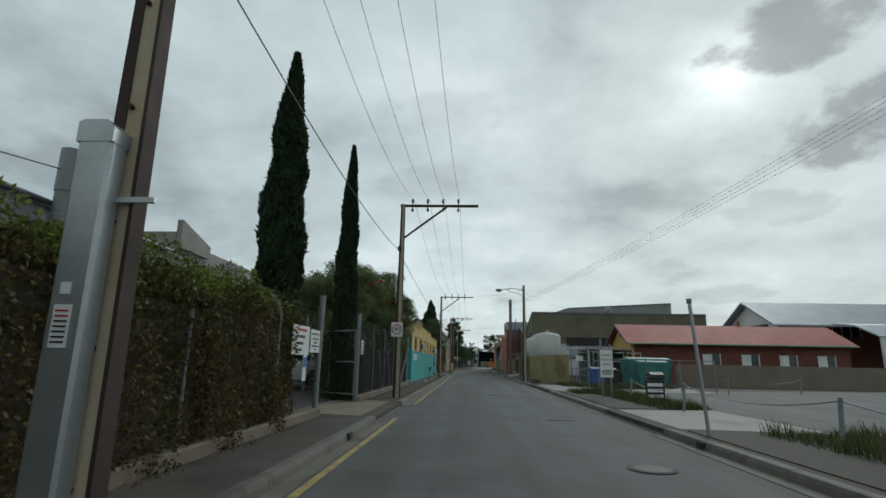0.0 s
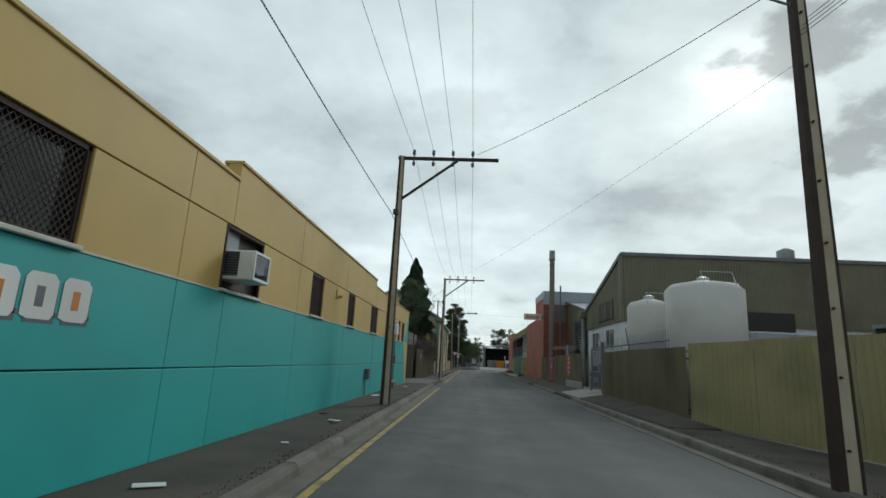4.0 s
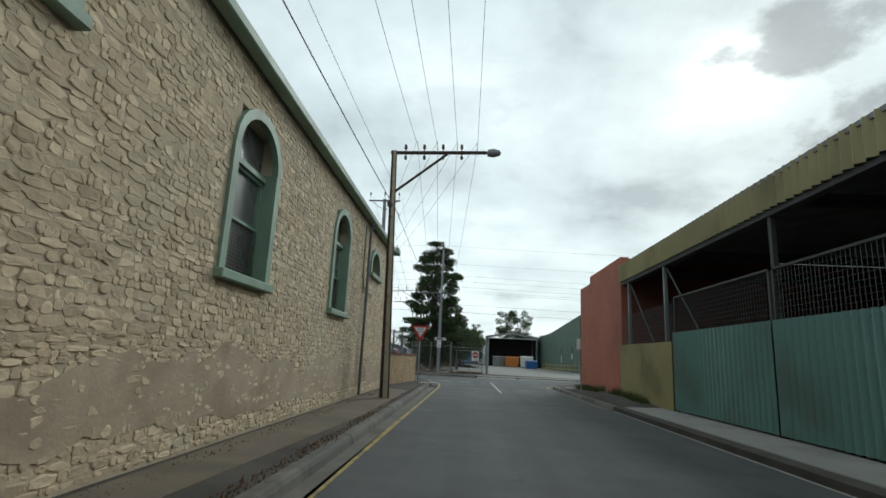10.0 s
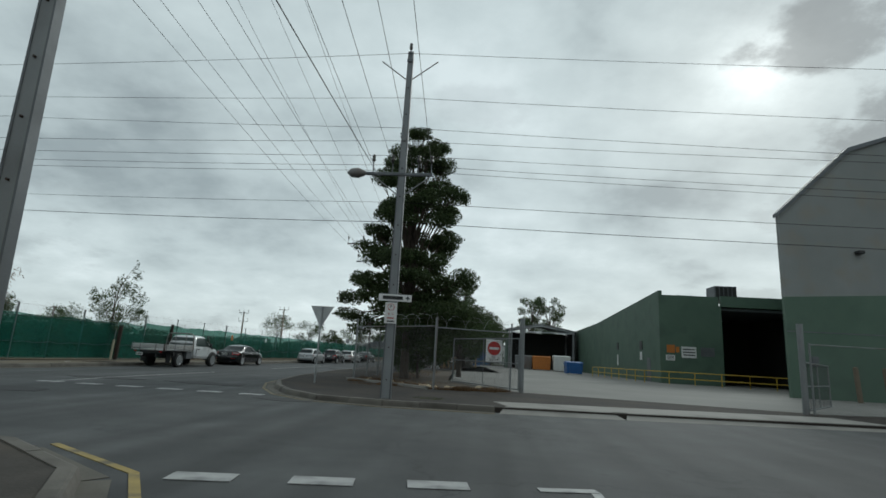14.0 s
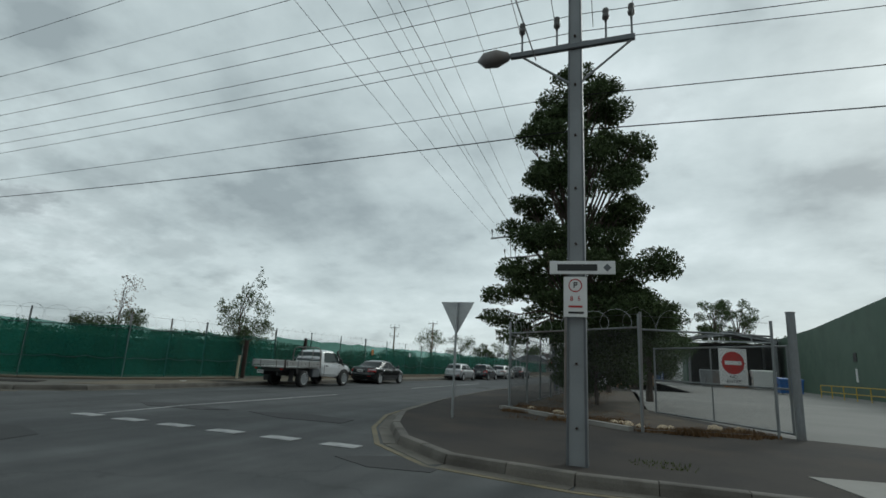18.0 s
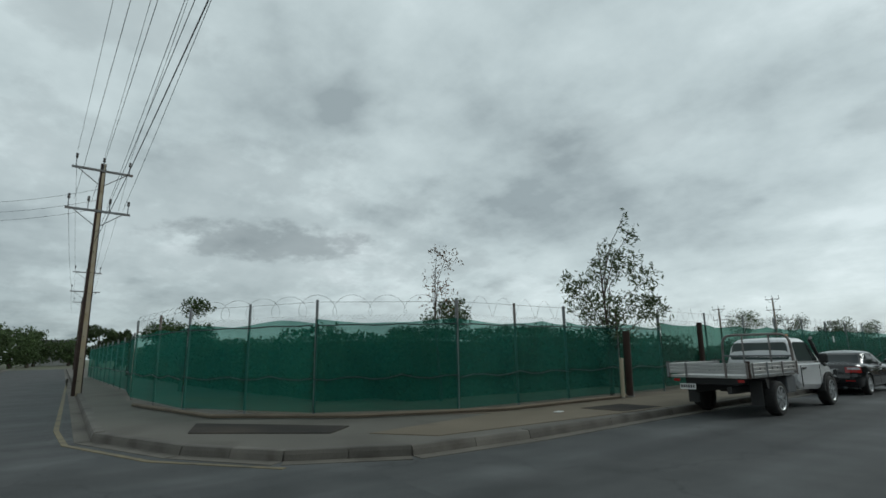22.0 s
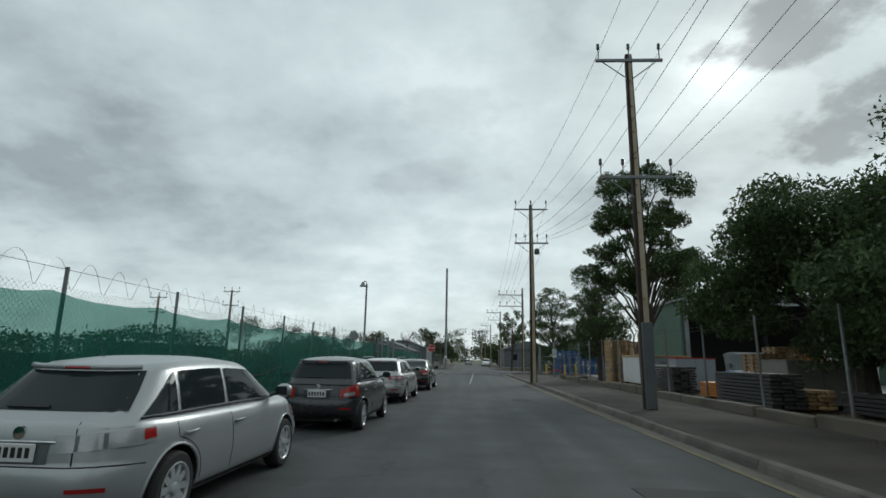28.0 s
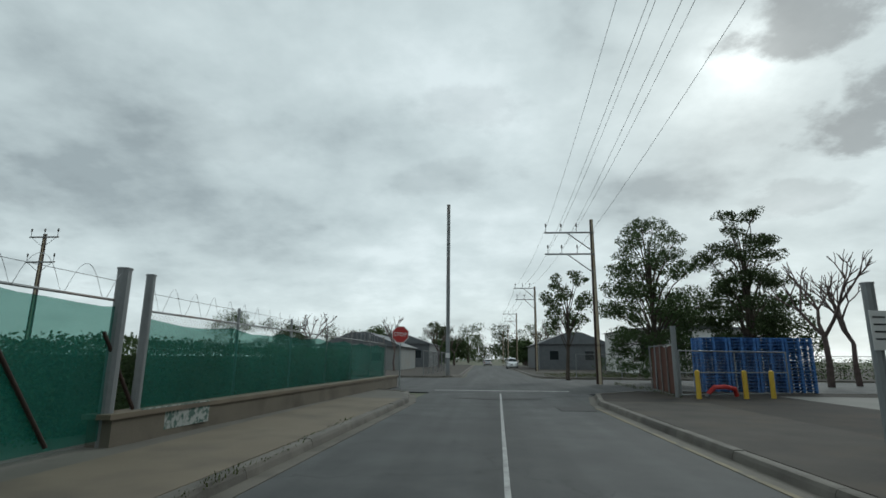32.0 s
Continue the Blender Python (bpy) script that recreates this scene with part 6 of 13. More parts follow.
# ---- the olive gabled works and its neighbours ----
def olive_works():
    b = thing("factory_shed", (14, 69, PZ), "olive steel-clad factory with white lower wall and sloping roof", "factory")
    X, Y0, Y1 = 7.9, 64.9, 73.6
    up = lambda y: 7.65 + (5.45 - 7.65) * (y - Y0) / (Y1 - Y0)
    part("upper_cladding", Geo().sheet((X, Y1), (X, Y0), 4.1, 0, 0.15, 0.016, top=lambda s: up(Y1 + (Y0 - Y1) * s)), OLIVE, b, "olive ribbed cladding")
    part("upper_cladding", Geo().sheet((X, Y0), (29, Y0), 4.1, 7.9, 0.15, 0.016), OLIVE, b, "olive ribbed cladding")
    part("lower_wall", Geo().box(X + 0.05, X + 0.3, Y0 + 0.05, Y1, PZ, 4.12), WHITEWALL, b, "whitewashed wall with rust runs")
    part("lower_wall", Geo().box(X + 0.31, 29, Y0 + 0.05, Y0 + 0.3, PZ, 4.12), WHITEWALL, b)
    part("corner_trim", Geo().box(X - 0.08, X + 0.1, Y0 - 0.08, Y0 + 0.12, 4.1, 7.7), OLIVE, b)
    part("barge", Geo().prism([(Y0 - 0.1, 7.6), (Y1 + 0.1, 5.4), (Y1 + 0.1, 5.62), (Y0 - 0.1, 7.85)], X - 0.1, X + 0.08, "x"), STEELGREY, b, "grey barge capping")
    part("roof_edge", Geo().box(X, 29, Y0 - 0.1, Y0 + 0.1, 7.75, 7.95), STEELGREY, b)
    part("roof", Geo().prism([(Y0, 7.7), (Y1, 5.45), (Y1, 5.55), (Y0, 7.85)], X, 29, "x"), GALV_DULL, b)
    part("north_wall", Geo().box(X, 29, Y1 - 0.2, Y1 - 0.02, PZ, 5.4), OLIVE, b)
    part("rear_wall", Geo().box(28.8, 29, Y0, Y1, PZ, 5.4), OLIVE, b)
    vent = part("louvre_vent", Geo().box(X - 0.06, X - 0.03, 66.5, 69.7, 4.4, 5.5), SHADE_BLACK, b, "wide louvred vent")
    for i in range(11):
        part("slat", Geo().box(X - 0.12, X - 0.06, 66.5, 69.7, 4.42 + i * 0.1, 4.47 + i * 0.1), OLIVE, vent)
    for y in (66.5, 68.1, 69.66):
        part("frame_bar", Geo().box(X - 0.13, X - 0.02, y - 0.04, y + 0.04, 4.32, 5.52), OLIVE, vent)
    for y0, y1 in ((66.5, 68.3), (70.1, 71.9)):
        w = part("window", Geo().box(X + 0.01, X + 0.04, y0, y1, 2.8, 3.8), GLASS, b, "barred window in a white frame")
        for z in (2.77, 3.77):
            part("frame_rail", Geo().box(X - 0.01, X + 0.05, y0 - 0.06, y1 + 0.06, z, z + 0.08), WHITE, w)
        for y in (y0 - 0.04, (y0 + y1) / 2, y1 - 0.04):
            part("frame_stile", Geo().box(X - 0.01, X + 0.05, y, y + 0.07, 2.8, 3.8), WHITE, w)
        ms = Geo()
        for k in range(int((y1 - y0) / 0.08)):
            ms.tube((X - 0.02, y0 + k * 0.08, 2.8), (X - 0.02, y0 + k * 0.08, 3.8), 0.006, n=3, caps=False)
        for k in range(12):
            ms.tube((X - 0.02, y0, 2.82 + k * 0.085), (X - 0.02, y1, 2.82 + k * 0.085), 0.006, n=3, caps=False)
        part("window_mesh", ms, STEELGREY, w)
    part("window_band", Geo().box(12.6, 15.4, Y0 + 0.0, Y0 + 0.04, 2.3, 3.4), GLASS, b)
    # no opening here: a near-black sheet stands for its shade
    part("high_louvre", Geo().box(12, 17, Y0 - 0.06, Y0 - 0.03, 3.9, 4.9), SHADE_BLACK, b, "flat near-black sheet as the shade of an open louvre bay")
    vt = thing("roof_vent", (17.5, 66, 7.9), "round metal roof vent", "roof vent")
    part("drum", Geo().lathe([(0.45, 7.6), (0.45, 8.6), (0.2, 8.75)], (17.5, 66, 0), 16), GALV_DULL, vt, smooth=True)
    dp = thing("rain_head", (7.7, 73.9, PZ), "olive rainwater head and wide downpipe", "downpipe")
    part("hopper", Geo().box(7.45, 8.0, 73.6, 74.2, 5.0, 5.5, 0.04), OLIVE, dp)
    part("pipe", Geo().tube((7.72, 73.9, PZ), (7.72, 73.9, 5.0), 0.15, n=12), GALV_DULL, dp)
    sl = thing("exit_sign", (7.85, 65.5, 3.1), "small green exit-arrow sign under a white lamp", "sign")
    part("plate", Geo().box(8.6, 9.0, 64.86, 64.89, 2.75, 3.05), SIGNBLK, sl)
    part("arrow", Geo().box(8.7, 8.9, 64.85, 64.86, 2.85, 2.95), SIGNW, sl)
    c = thing("factory_annex", (13, 78, PZ), "dark olive factory annex with a sloping roof and big louvres", "factory")
    Xa = 8.1
    prof = [(73.9, PZ), (82.4, PZ), (82.4, 7.05), (73.9, 5.48)]
    part("street_wall", Geo().prism(prof, Xa, Xa + 0.25, "x"), OLIVE, c, "dark olive wall")
    part("roof", Geo().prism([(73.8, 5.47), (82.4, 7.06), (82.4, 7.18), (73.8, 5.59)], Xa - 0.15, Xa + 14, "x"), STEELGREY, c)
    lv = part("louvre_wall", Geo().box(Xa - 0.05, Xa - 0.02, 74.3, 77.95, 2.3, 5.12), SHADE_BLACK, c, "tall louvre bank")
    for i in range(14):
        part("slat", Geo().prism([(Xa - 0.22, 2.32 + i * 0.2), (Xa - 0.05, 2.44 + i * 0.2), (Xa - 0.05, 2.47 + i * 0.2), (Xa - 0.22, 2.35 + i * 0.2)], 74.3, 77.95, "y"), LOUVREGREY, lv)
    part("louvre_frame", Geo().box(Xa - 0.24, Xa - 0.02, 77.95, 78.07, 2.3, 5.2), LOUVREGREY, lv)
    ch = thing("chimney_stack", (6.45, 80.4, PZ), "tall thin rust-brown steel flue with a pale cap", "chimney")
    part("flue", Geo().tube((6.45, 80.4, PZ), (6.45, 80.4, 10.6), 0.25, 0.21, 16), mat("flue_brown", (0.19, 0.155, 0.125), (0.14, 0.11, 0.09), 0.75, 0.2, scale=1.2, fine=20), ch, smooth=False)
    part("cap", Geo().tube((6.45, 80.4, 10.6), (6.45, 80.4, 11.3), 0.25, n=16), CONCRETE, ch, "pale cap")
    part("collar", Geo().tube((6.45, 80.4, 10.45), (6.45, 80.4, 10.6), 0.28, n=16), STEELGREY, ch)
    part("elbow", Geo().path([(6.45, 80.4, 2.9), (7.4, 79.6, 2.95), (8.2, 78.8, 2.95)], 0.2, 10), mat("rusty_duct", (0.23, 0.10, 0.055), (0.17, 0.08, 0.05), 0.8), ch)
    for x, y, z in ((7.3, 81.2, 8.4), (9.6, 76.0, 8.0), (9.9, 76.2, 8.2)):
        pp = thing("vent_pipe", (x, y, PZ), "thin grey vent pipe", "pipe")
        part("pipe", Geo().tube((x, y, PZ if x < 8 else 6.2), (x, y, z), 0.07, n=8), STEELGREY, pp)
    gs = thing("duct_cover", (7.2, 76.2, PZ), "bent galvanised sheet cover standing before the louvres", "duct cover")
    part("front_sheet", Geo().prism([(7.0, 2.2), (7.55, 2.2), (7.6, 3.05), (7.0, 3.15)], 76.6, 76.64, "y"), GALV_DULL, gs)
    part("side_sheet", Geo().prism([(75.5, 2.2), (76.6, 2.2), (76.6, 3.14), (76.3, 3.14)], 6.98, 7.02, "x"), GALV_DULL, gs)
    part("leg", Geo().box(7.2, 7.3, 76.3, 76.4, PZ, 2.25), STEELGREY, gs)
    wh = thing("extractor_fan", (7.65, 76.9, PZ), "round brass-coloured extractor drum above the fence", "fan")
    part("drum", Geo().lathe([(0.02, -0.16), (0.20, -0.15), (0.24, 0.0), (0.22, 0.15), (0.02, 0.18)], (7.65, 76.9, 2.88), 18, "y"), mat("brass_drum", (0.26, 0.20, 0.125), (0.19, 0.145, 0.09), 0.6, 0.3), wh, smooth=True)
    part("stand", Geo().box(7.6, 7.7, 76.85, 76.95, PZ, 2.7), STEELGREY, wh)


olive_works()

# ---- power poles ----
PALEGREY = mat("pale_grey_paint", (0.235, 0.25, 0.26), (0.19, 0.203, 0.212), 0.7, scale=1.4, fine=40, bump=0.2, stain=(0.14, 0.145, 0.15), stain_amount=0.5)

def stobie(at, h, label, arm=None, w0=0.40, w1=0.22, turn=0.0, group="power poles", grey=False):
    """Two steel channels with concrete between them, tapering upwards."""
    p = thing("power_pole", (at[0], at[1], 0.05), label, "power pole", group, turn)
    d = 0.085
    con, l, r = Geo(), Geo(), Geo()
    def tap(g, a0, a1, b0, b1, dd):
        vs = [(a0, -dd, 0), (a1, -dd, 0), (a1, dd, 0), (a0, dd, 0), (b0, -dd * 0.8, h), (b1, -dd * 0.8, h), (b1, dd * 0.8, h), (b0, dd * 0.8, h)]
        g.add(vs, [(0, 3, 2, 1), (4, 5, 6, 7), (0, 1, 5, 4), (1, 2, 6, 5), (2, 3, 7, 6), (3, 0, 4, 7)])
    # brown poles: left channel widened, its dark width takes in shade too
    fl = 0.13 if grey else 0.36
    tap(con, -w0 * (0.5 - fl), w0 * 0.38, -w1 * (0.5 - fl), w1 * 0.38, d - 0.012)
    tap(l, -w0 / 2, -w0 * (0.5 - fl), -w1 / 2, -w1 * (0.5 - fl), d)
    tap(r, w0 * 0.38, w0 / 2, w1 * 0.38, w1 / 2, d)
    part("concrete_core", con, PALEGREY if grey else POLECON, p, "weathered concrete infill", local=True)
    for g in (l, r):
        part("steel_channel", g, STEELGREY if grey else RUST, p, "grey painted steel channel" if grey else "rust-brown steel channel", local=True)
    for i in range(int(h / 0.9)):
        z = 0.6 + i * 0.9
        part("bolt", Geo().tube((0.0, -d - 0.02, z), (0.0, -d + 0.03, z), 0.02, n=6), RUST, p, local=True)
    return p


def insulator(p, x, y, z, up=True, s=1.0):
    o = 1 if up else -1
    part("insulator", Geo().lathe([(0.015, 0), (0.02, o * 0.08 * s), (0.055, o * 0.10 * s), (0.06, o * 0.15 * s), (0.035, o * 0.17 * s), (0.055, o * 0.19 * s), (0.05, o * 0.24 * s), (0.015, o * 0.26 * s)], (x, y, z), 8), INSUL, p, "dark porcelain insulator", smooth=True, local=True)


def lane_pole(y, lamp=False, x=-2.75, h=8.05):
    p = stobie((x, y), h, "steel-and-concrete power pole with one long side arm", w0=0.30, w1=0.17)
    if lamp:
        p.matrix_basis = pose(x, y, 0.05, 0, -1.6, 0)
    part("cross_arm", Geo().box(-0.12, 3.2, -0.05, 0.05, h - 0.12, h - 0.02, 0.01), RUST, p, "long steel arm reaching over the road", local=True)
    part("diagonal_brace", Geo().tube((0.05, 0, h - 1.5), (1.85, 0, h - 0.12), 0.045, n=6), RUST, p, local=True)
    for xx in (0.4, 1.05, 1.7, 2.35):
        insulator(p, xx, 0.0, h - 0.02, True)
        insulator(p, xx, 0.0, h - 0.12, False, 0.8)
    part("cable_clamp", Geo().box(-0.16, 0.0, -0.12, -0.04, h - 2.05, h - 1.85, 0.02), BLACK, p, local=True)
    if lamp:
        part("lamp_head", Geo().lathe([(0.02, 0.0), (0.12, 0.05), (0.15, 0.25), (0.10, 0.45), (0.02, 0.5)], (3.2, 0, h - 0.08), 10, "x"), GALV_DULL, p, "grey street-lamp head", smooth=True, local=True)
    return p


LANE_Y = (3.55, 21.05, 52.1, 77.85, 111.9)
for y in LANE_Y:
    lane_pole(y, y > 100, {3.55: -2.56, 21.05: -2.82, 77.85: -2.6, 111.9: -3.05}.get(y, -2.75), 8.4 if y > 100 else 8.05)

# guard over the cables on the first pole
gp = thing("cable_guard", (-2.650, 3.4, PZ), "tall galvanised steel guard strapped to the pole", "cable guard")
part("channel", Geo().box(-2.790, -2.530, 3.29, 3.47, PZ, 3.04, 0.025), GALV, gp)
part("cap", Geo().prism([(-2.795, 2.99), (-2.525, 2.99), (-2.525, 3.10), (-2.590, 3.16), (-2.750, 3.16), (-2.795, 3.14)], 3.285, 3.475, "y"), GALV, gp)
part("strap", Geo().box(-2.550, -2.250, 3.42, 3.455, 2.58, 2.62), GALV, gp)
part("label", Geo().box(-2.730, -2.610, 3.280, 3.288, 1.55, 1.83), SIGNW, gp, "white notice with lines of small print")
for i in range(7):
    part("print_line", Geo().box(-2.715, -2.625, 3.276, 3.280, 1.58 + i * 0.034, 1.592 + i * 0.034), SIGNBLK if i < 5 else SIGNRED, gp)
part("stencil", Geo().box(-2.710, -2.640, 3.280, 3.288, 1.90, 1.98), SIGNW, gp)

# speed sign on the second pole
sp = thing("speed_sign", (-2.87, 20.9, 2.5), "white speed sign with a red ring fixed to the pole", "road sign")
part("plate", Geo().box(-3.10, -2.64, 20.86, 20.872, 2.50, 3.07, 0.005), SIGNW, sp)
part("bracket", Geo().box(-2.90, -2.74, 20.872, 21.0, 2.7, 2.9), GALV_DULL, sp)
ring = Geo()
for i in range(28):
    a, e = 2 * math.pi * i / 28, 2 * math.pi * (i + 1) / 28
    ring.prism([(-2.87 + r * math.cos(t), 2.79 + r * math.sin(t)) for r, t in ((0.165, a), (0.205, a), (0.205, e), (0.165, e))], 20.854, 20.86, "y")
part("ring", ring, SIGNRED, sp, "red ring")
words("40", 0.26, pose(-2.87, 20.857, 2.79, 90, 0, 0), SIGNBLK, sp)

# the lamp pole across the lane
lp = stobie((4.60, 43.3), 7.95, "concrete-and-steel pole carrying a street lamp", w0=0.32, w1=0.18, group="lamp poles")
part("lamp_arm", Geo().path([(0, 0, 7.55), (-1.0, 0, 7.7), (-1.9, 0, 7.55)], 0.03), GALV_DULL, lp, local=True)
part("lamp_stay", Geo().tube((0, 0, 7.05), (-1.5, 0, 7.6), 0.02), GALV_DULL, lp, local=True)
part("lamp_head", Geo().lathe([(0.02, -0.5), (0.12, -0.4), (0.15, -0.2), (0.1, 0.0), (0.03, 0.05)], (-1.85, 0, 7.52), 10, "x"), GALV_DULL, lp, "grey lamp head", smooth=True, local=True)


def tee_pole(at, h, arms, label, grey=False, lean=0.0, guard=False, w0=0.36, w1=0.2, turn=0.0):
    p = stobie(at, h, label, w0=w0, w1=w1, turn=turn, grey=grey)
    if lean:
        p.matrix_basis = pose(at[0], at[1], 0.05, 0, lean, turn)
    for z, a, e, up, ins in arms:
        part("cross_arm", Geo().box(a, e, -0.11, -0.03, z - 0.09, z + 0.01, 0.01), STEELGREY if grey else GALV_DULL, p, "steel cross arm", local=True)
        for x in ins:
            part("pin", Geo().tube((x, -0.07, z), (x, -0.07, z + 0.3), 0.018, n=6), STEELGREY, p, local=True)
            insulator(p, x, -0.07, z + 0.25 if up else z - 0.09, up, 1.3)
        if abs(a + e) < 0.3:
            for s in (-1, 1):
                part("arm_brace", Geo().tube((s * 0.9, -0.07, z - 0.08), (s * 0.1, -0.07, z - 0.7), 0.02, n=5), GALV_DULL, p, local=True)
        else:
            part("arm_brace", Geo().tube((0.6 * (a + e) * 0.9, -0.07, z - 0.08), (0.0, -0.07, z - 1.3), 0.035, n=6), GALV_DULL, p, local=True)
    if guard:
        part("cable_guard", Geo().box(-w0 / 2 + 0.03, w0 / 2 - 0.0, -0.15, -0.09, 0.1, 2.6, 0.02), STEELGREY, p, "grey steel guard", local=True)
    return p


T3 = (-1.0, 0.0, 1.0)
tee_pole((-6.45, 129.6), 12.1, [(12.0, -1.1, 1.1, True, T3), (8.5, -1.1, 1.1, False, (-1.0, -0.4, 0.4, 1.0))], "tall grey corner pole with two cross arms", True, lean=-1.0)
DRAY = tee_pole((-2.85, 138.4), 10.9, [(6.75, -1.1, 0.95, True, (-0.9, -0.3, 0.5, 0.9)), (10.6, -0.1, 0.1, True, (0.0,))], "slender grey corner pole carrying street signs and a lamp", True, w0=0.30, w1=0.17)
part("lamp_head", Geo().lathe([(0.02, -0.55), (0.14, -0.42), (0.16, -0.2), (0.08, 0.0), (0.03, 0.05)], (-1.15, -0.07, 6.72), 10, "x"), GALV_DULL, DRAY, "grey street-lamp head", smooth=True, local=True)
Q1 = tee_pole((-6.85, 162.9), 10.4, [(10.0, -3.7, 0.15, True, (-3.6, -2.4, -1.3)), (8.55, -2.95, 0.1, True, (-2.8, -2.1, -1.3, -0.5))], "leaning power pole with two long side arms", False, lean=-4.0, guard=True)
part("arm_link", Geo().tube((-2.4, -0.07, 8.55), (-2.4, -0.07, 9.9), 0.025, n=5), GALV_DULL, Q1, local=True)
tee_pole((-8.8, 185.7), 11.5, [(11.3, -1.1, 1.1, True, T3), (7.2, -1.15, 1.15, True, (-1.1, -0.4, 0.4, 1.1))], "power pole with two cross arms and a grey cable guard", guard=True)
Q3 = tee_pole((-9.88, 203.2), 11.6, [(11.3, -1.1, 1.1, True, T3), (9.0, -1.1, 1.1, True, (-1.0, -0.4, 0.4, 1.0))], "power pole with twin cross arms and a small transformer", w0=0.42)
part("transformer_can", Geo().lathe([(0.05, 0), (0.17, 0.02), (0.17, 0.32), (0.08, 0.4)], (0.35, -0.1, 8.2), 12), STEELGREY, Q3, "round grey fitting", smooth=True, local=True)
tee_pole((-6.8, 237.0), 10.6, [(9.75, -3.1, 0.15, True, (-3.0, -2.0, -1.0)), (8.3, -3.1, 0.1, True, (-2.9, -2.0, -1.0))], "power pole at the crossing with two side arms", False)
[tee_pole((-7.6 + 0.02 * i, 268 + 38 * i), 10.4, [(10.2, -2.6, 0.1, True, (-2.4, -1.5, -0.6)), (8.8, -2.4, 0.1, True, (-2.2, -1.3))], "distant power pole with side arms", False) for i in range(4)]
# poles of the side street
[tee_pole((-38.7, 139.9), 10.0, [(9.7, -1.15, 1.15, True, T3), (7.85, -1.2, 1.2, True, (-1.1, -0.4, 0.4, 1.1))], "power pole with two cross arms beside the green fence", turn=90),
      tee_pole((-72, 142.3), 10.0, [(9.7, -1.15, 1.15, True, T3), (7.85, -1.2, 1.2, True, (-1.1, 0.4))], "distant power pole of the side street", turn=90),
      tee_pole((-104, 144.5), 10.0, [(9.7, -1.15, 1.15, True, T3)], "distant power pole of the side street", turn=90)]
LL = stobie((-49.6, 131.2), 10.1, "pole with a street lamp on the side street", group="lamp poles")
part("lamp_head", Geo().lathe([(0.02, -0.4), (0.16, -0.3), (0.18, -0.1), (0.06, 0.0)], (-0.4, -0.2, 9.3), 10, "x"), GALV_DULL, LL, smooth=True, local=True)
lone = thing("steel_post", (-17.0, 247.5, PZ), "very tall plain galvanised post without fittings", "post")
part("shaft", Geo().tube((-17.0, 247.5, PZ), (-17.0, 247.5, 15.0), 0.17, 0.15, 12), GALV_DULL, lone)
part("band", Geo().tube((-17.0, 247.5, 1.6), (-17.0, 247.5, 2.0), 0.185, n=12), SIGNW, lone, "pale paper band")
fl = thing("yard_lamp", (-20.9, 204.6, PZ), "tall grey post with a bell-shaped yard lamp", "yard lamp")
part("post", Geo().tube((-20.9, 204.6, PZ), (-20.9, 204.6, 6.4), 0.075, 0.06, 10), GALV_DULL, fl)
part("hook", Geo().path([(-20.9, 204.6, 6.3), (-20.93, 204.55, 6.55), (-21.03, 204.47, 6.57), (-21.12, 204.4, 6.48)], 0.028), GALV_DULL, fl)
part("bell_shade", Geo().lathe([(0.06, 0.26), (0.10, 0.17), (0.22, -0.02), (0.235, -0.05), (0.02, -0.04)], (-21.12, 204.4, 6.24), 16), GALV_DULL, fl, smooth=True)
for x, y, h in ((-45, 236.6, 9.9), (-52, 232, 8.5)):
    yp = tee_pole((x, y), h, [(h - 0.2, -1.1, 1.1, True, T3), (h - 2.0, -1.1, 1.1, True, (-1, 1))], "distant power pole beyond the vacant lot", False)


# ---- wires ----
def wire(a, b, sag, r=0.0075, label="thin black power line between poles", n=14, group="power lines"):
    a, b = Vector(a), Vector(b)
    pts = [a.lerp(b, i / n) - Vector((0, 0, sag * 4 * (i / n) * (1 - i / n))) for i in range(n + 1)]
    g = Geo().path(pts, r, 3)
    solid("power_line", g, WIREMAT, label, "power line", group)


ends = (-30.0, *LANE_Y)
for a, b in zip(ends, ends[1:]):
    for k, x in enumerate((0.4, 1.05, 1.7, 2.35)):
        wire((-2.75 + x - (0.3 if a < 4 else 0), a, 8.28), (-2.75 + x - (0.3 if b < 4 else 0), b, 8.28), 0.85, 0.0065)
    wire((-2.96, a, 6.1), (-2.96, b, 6.1), 0.38, 0.013, "thick black cable slung along the poles")
for k, x in enumerate((0.4, 1.05, 1.7, 2.35)):
    wire((-2.75 + x, 110.6, 8.28), (-3.75 + 0.6 * k, 138.3, 7.05), 0.25, 0.007)
    wire((-2.75 + x, 110.6, 8.28), (-7.4 + 0.6 * k, 129.5, 8.4), 0.2, 0.006)
wire((-2.96, 110.6, 6.1), (-3.5, 138.3, 6.6), 0.2, 0.012, "thick black cable slung along the poles")
for x in T3:
    wire((-6.45 + x, 129.5, 12.3), (-8.6 + 1.2 * x, 162.6, 10.3), 0.4)
for x in (-1.0, -0.4, 0.4, 1.0):
    wire((-6.45 + x, 129.5, 8.3), (-9.0 + x, 162.6, 8.8), 0.3)
# across the crossing, along the side street
for z, zs, dy in ((10.85, 10.5, -1.0), (9.35, 10.4, 0.0), (8.37, 10.5, 1.0), (7.85, 8.3, -0.9), (7.39, 8.2, -0.3), (7.1, 8.1, 0.3), (6.95, 8.0, 0.9)):
    wire((-38.7, 139.9 + dy, zs), (-2.85, 138.4 + 0.1 * dy, z), 0.25)
    wire((-2.85, 138.4 + 0.1 * dy, z), (48, 140.5 + dy, z + 0.2), 0.35)
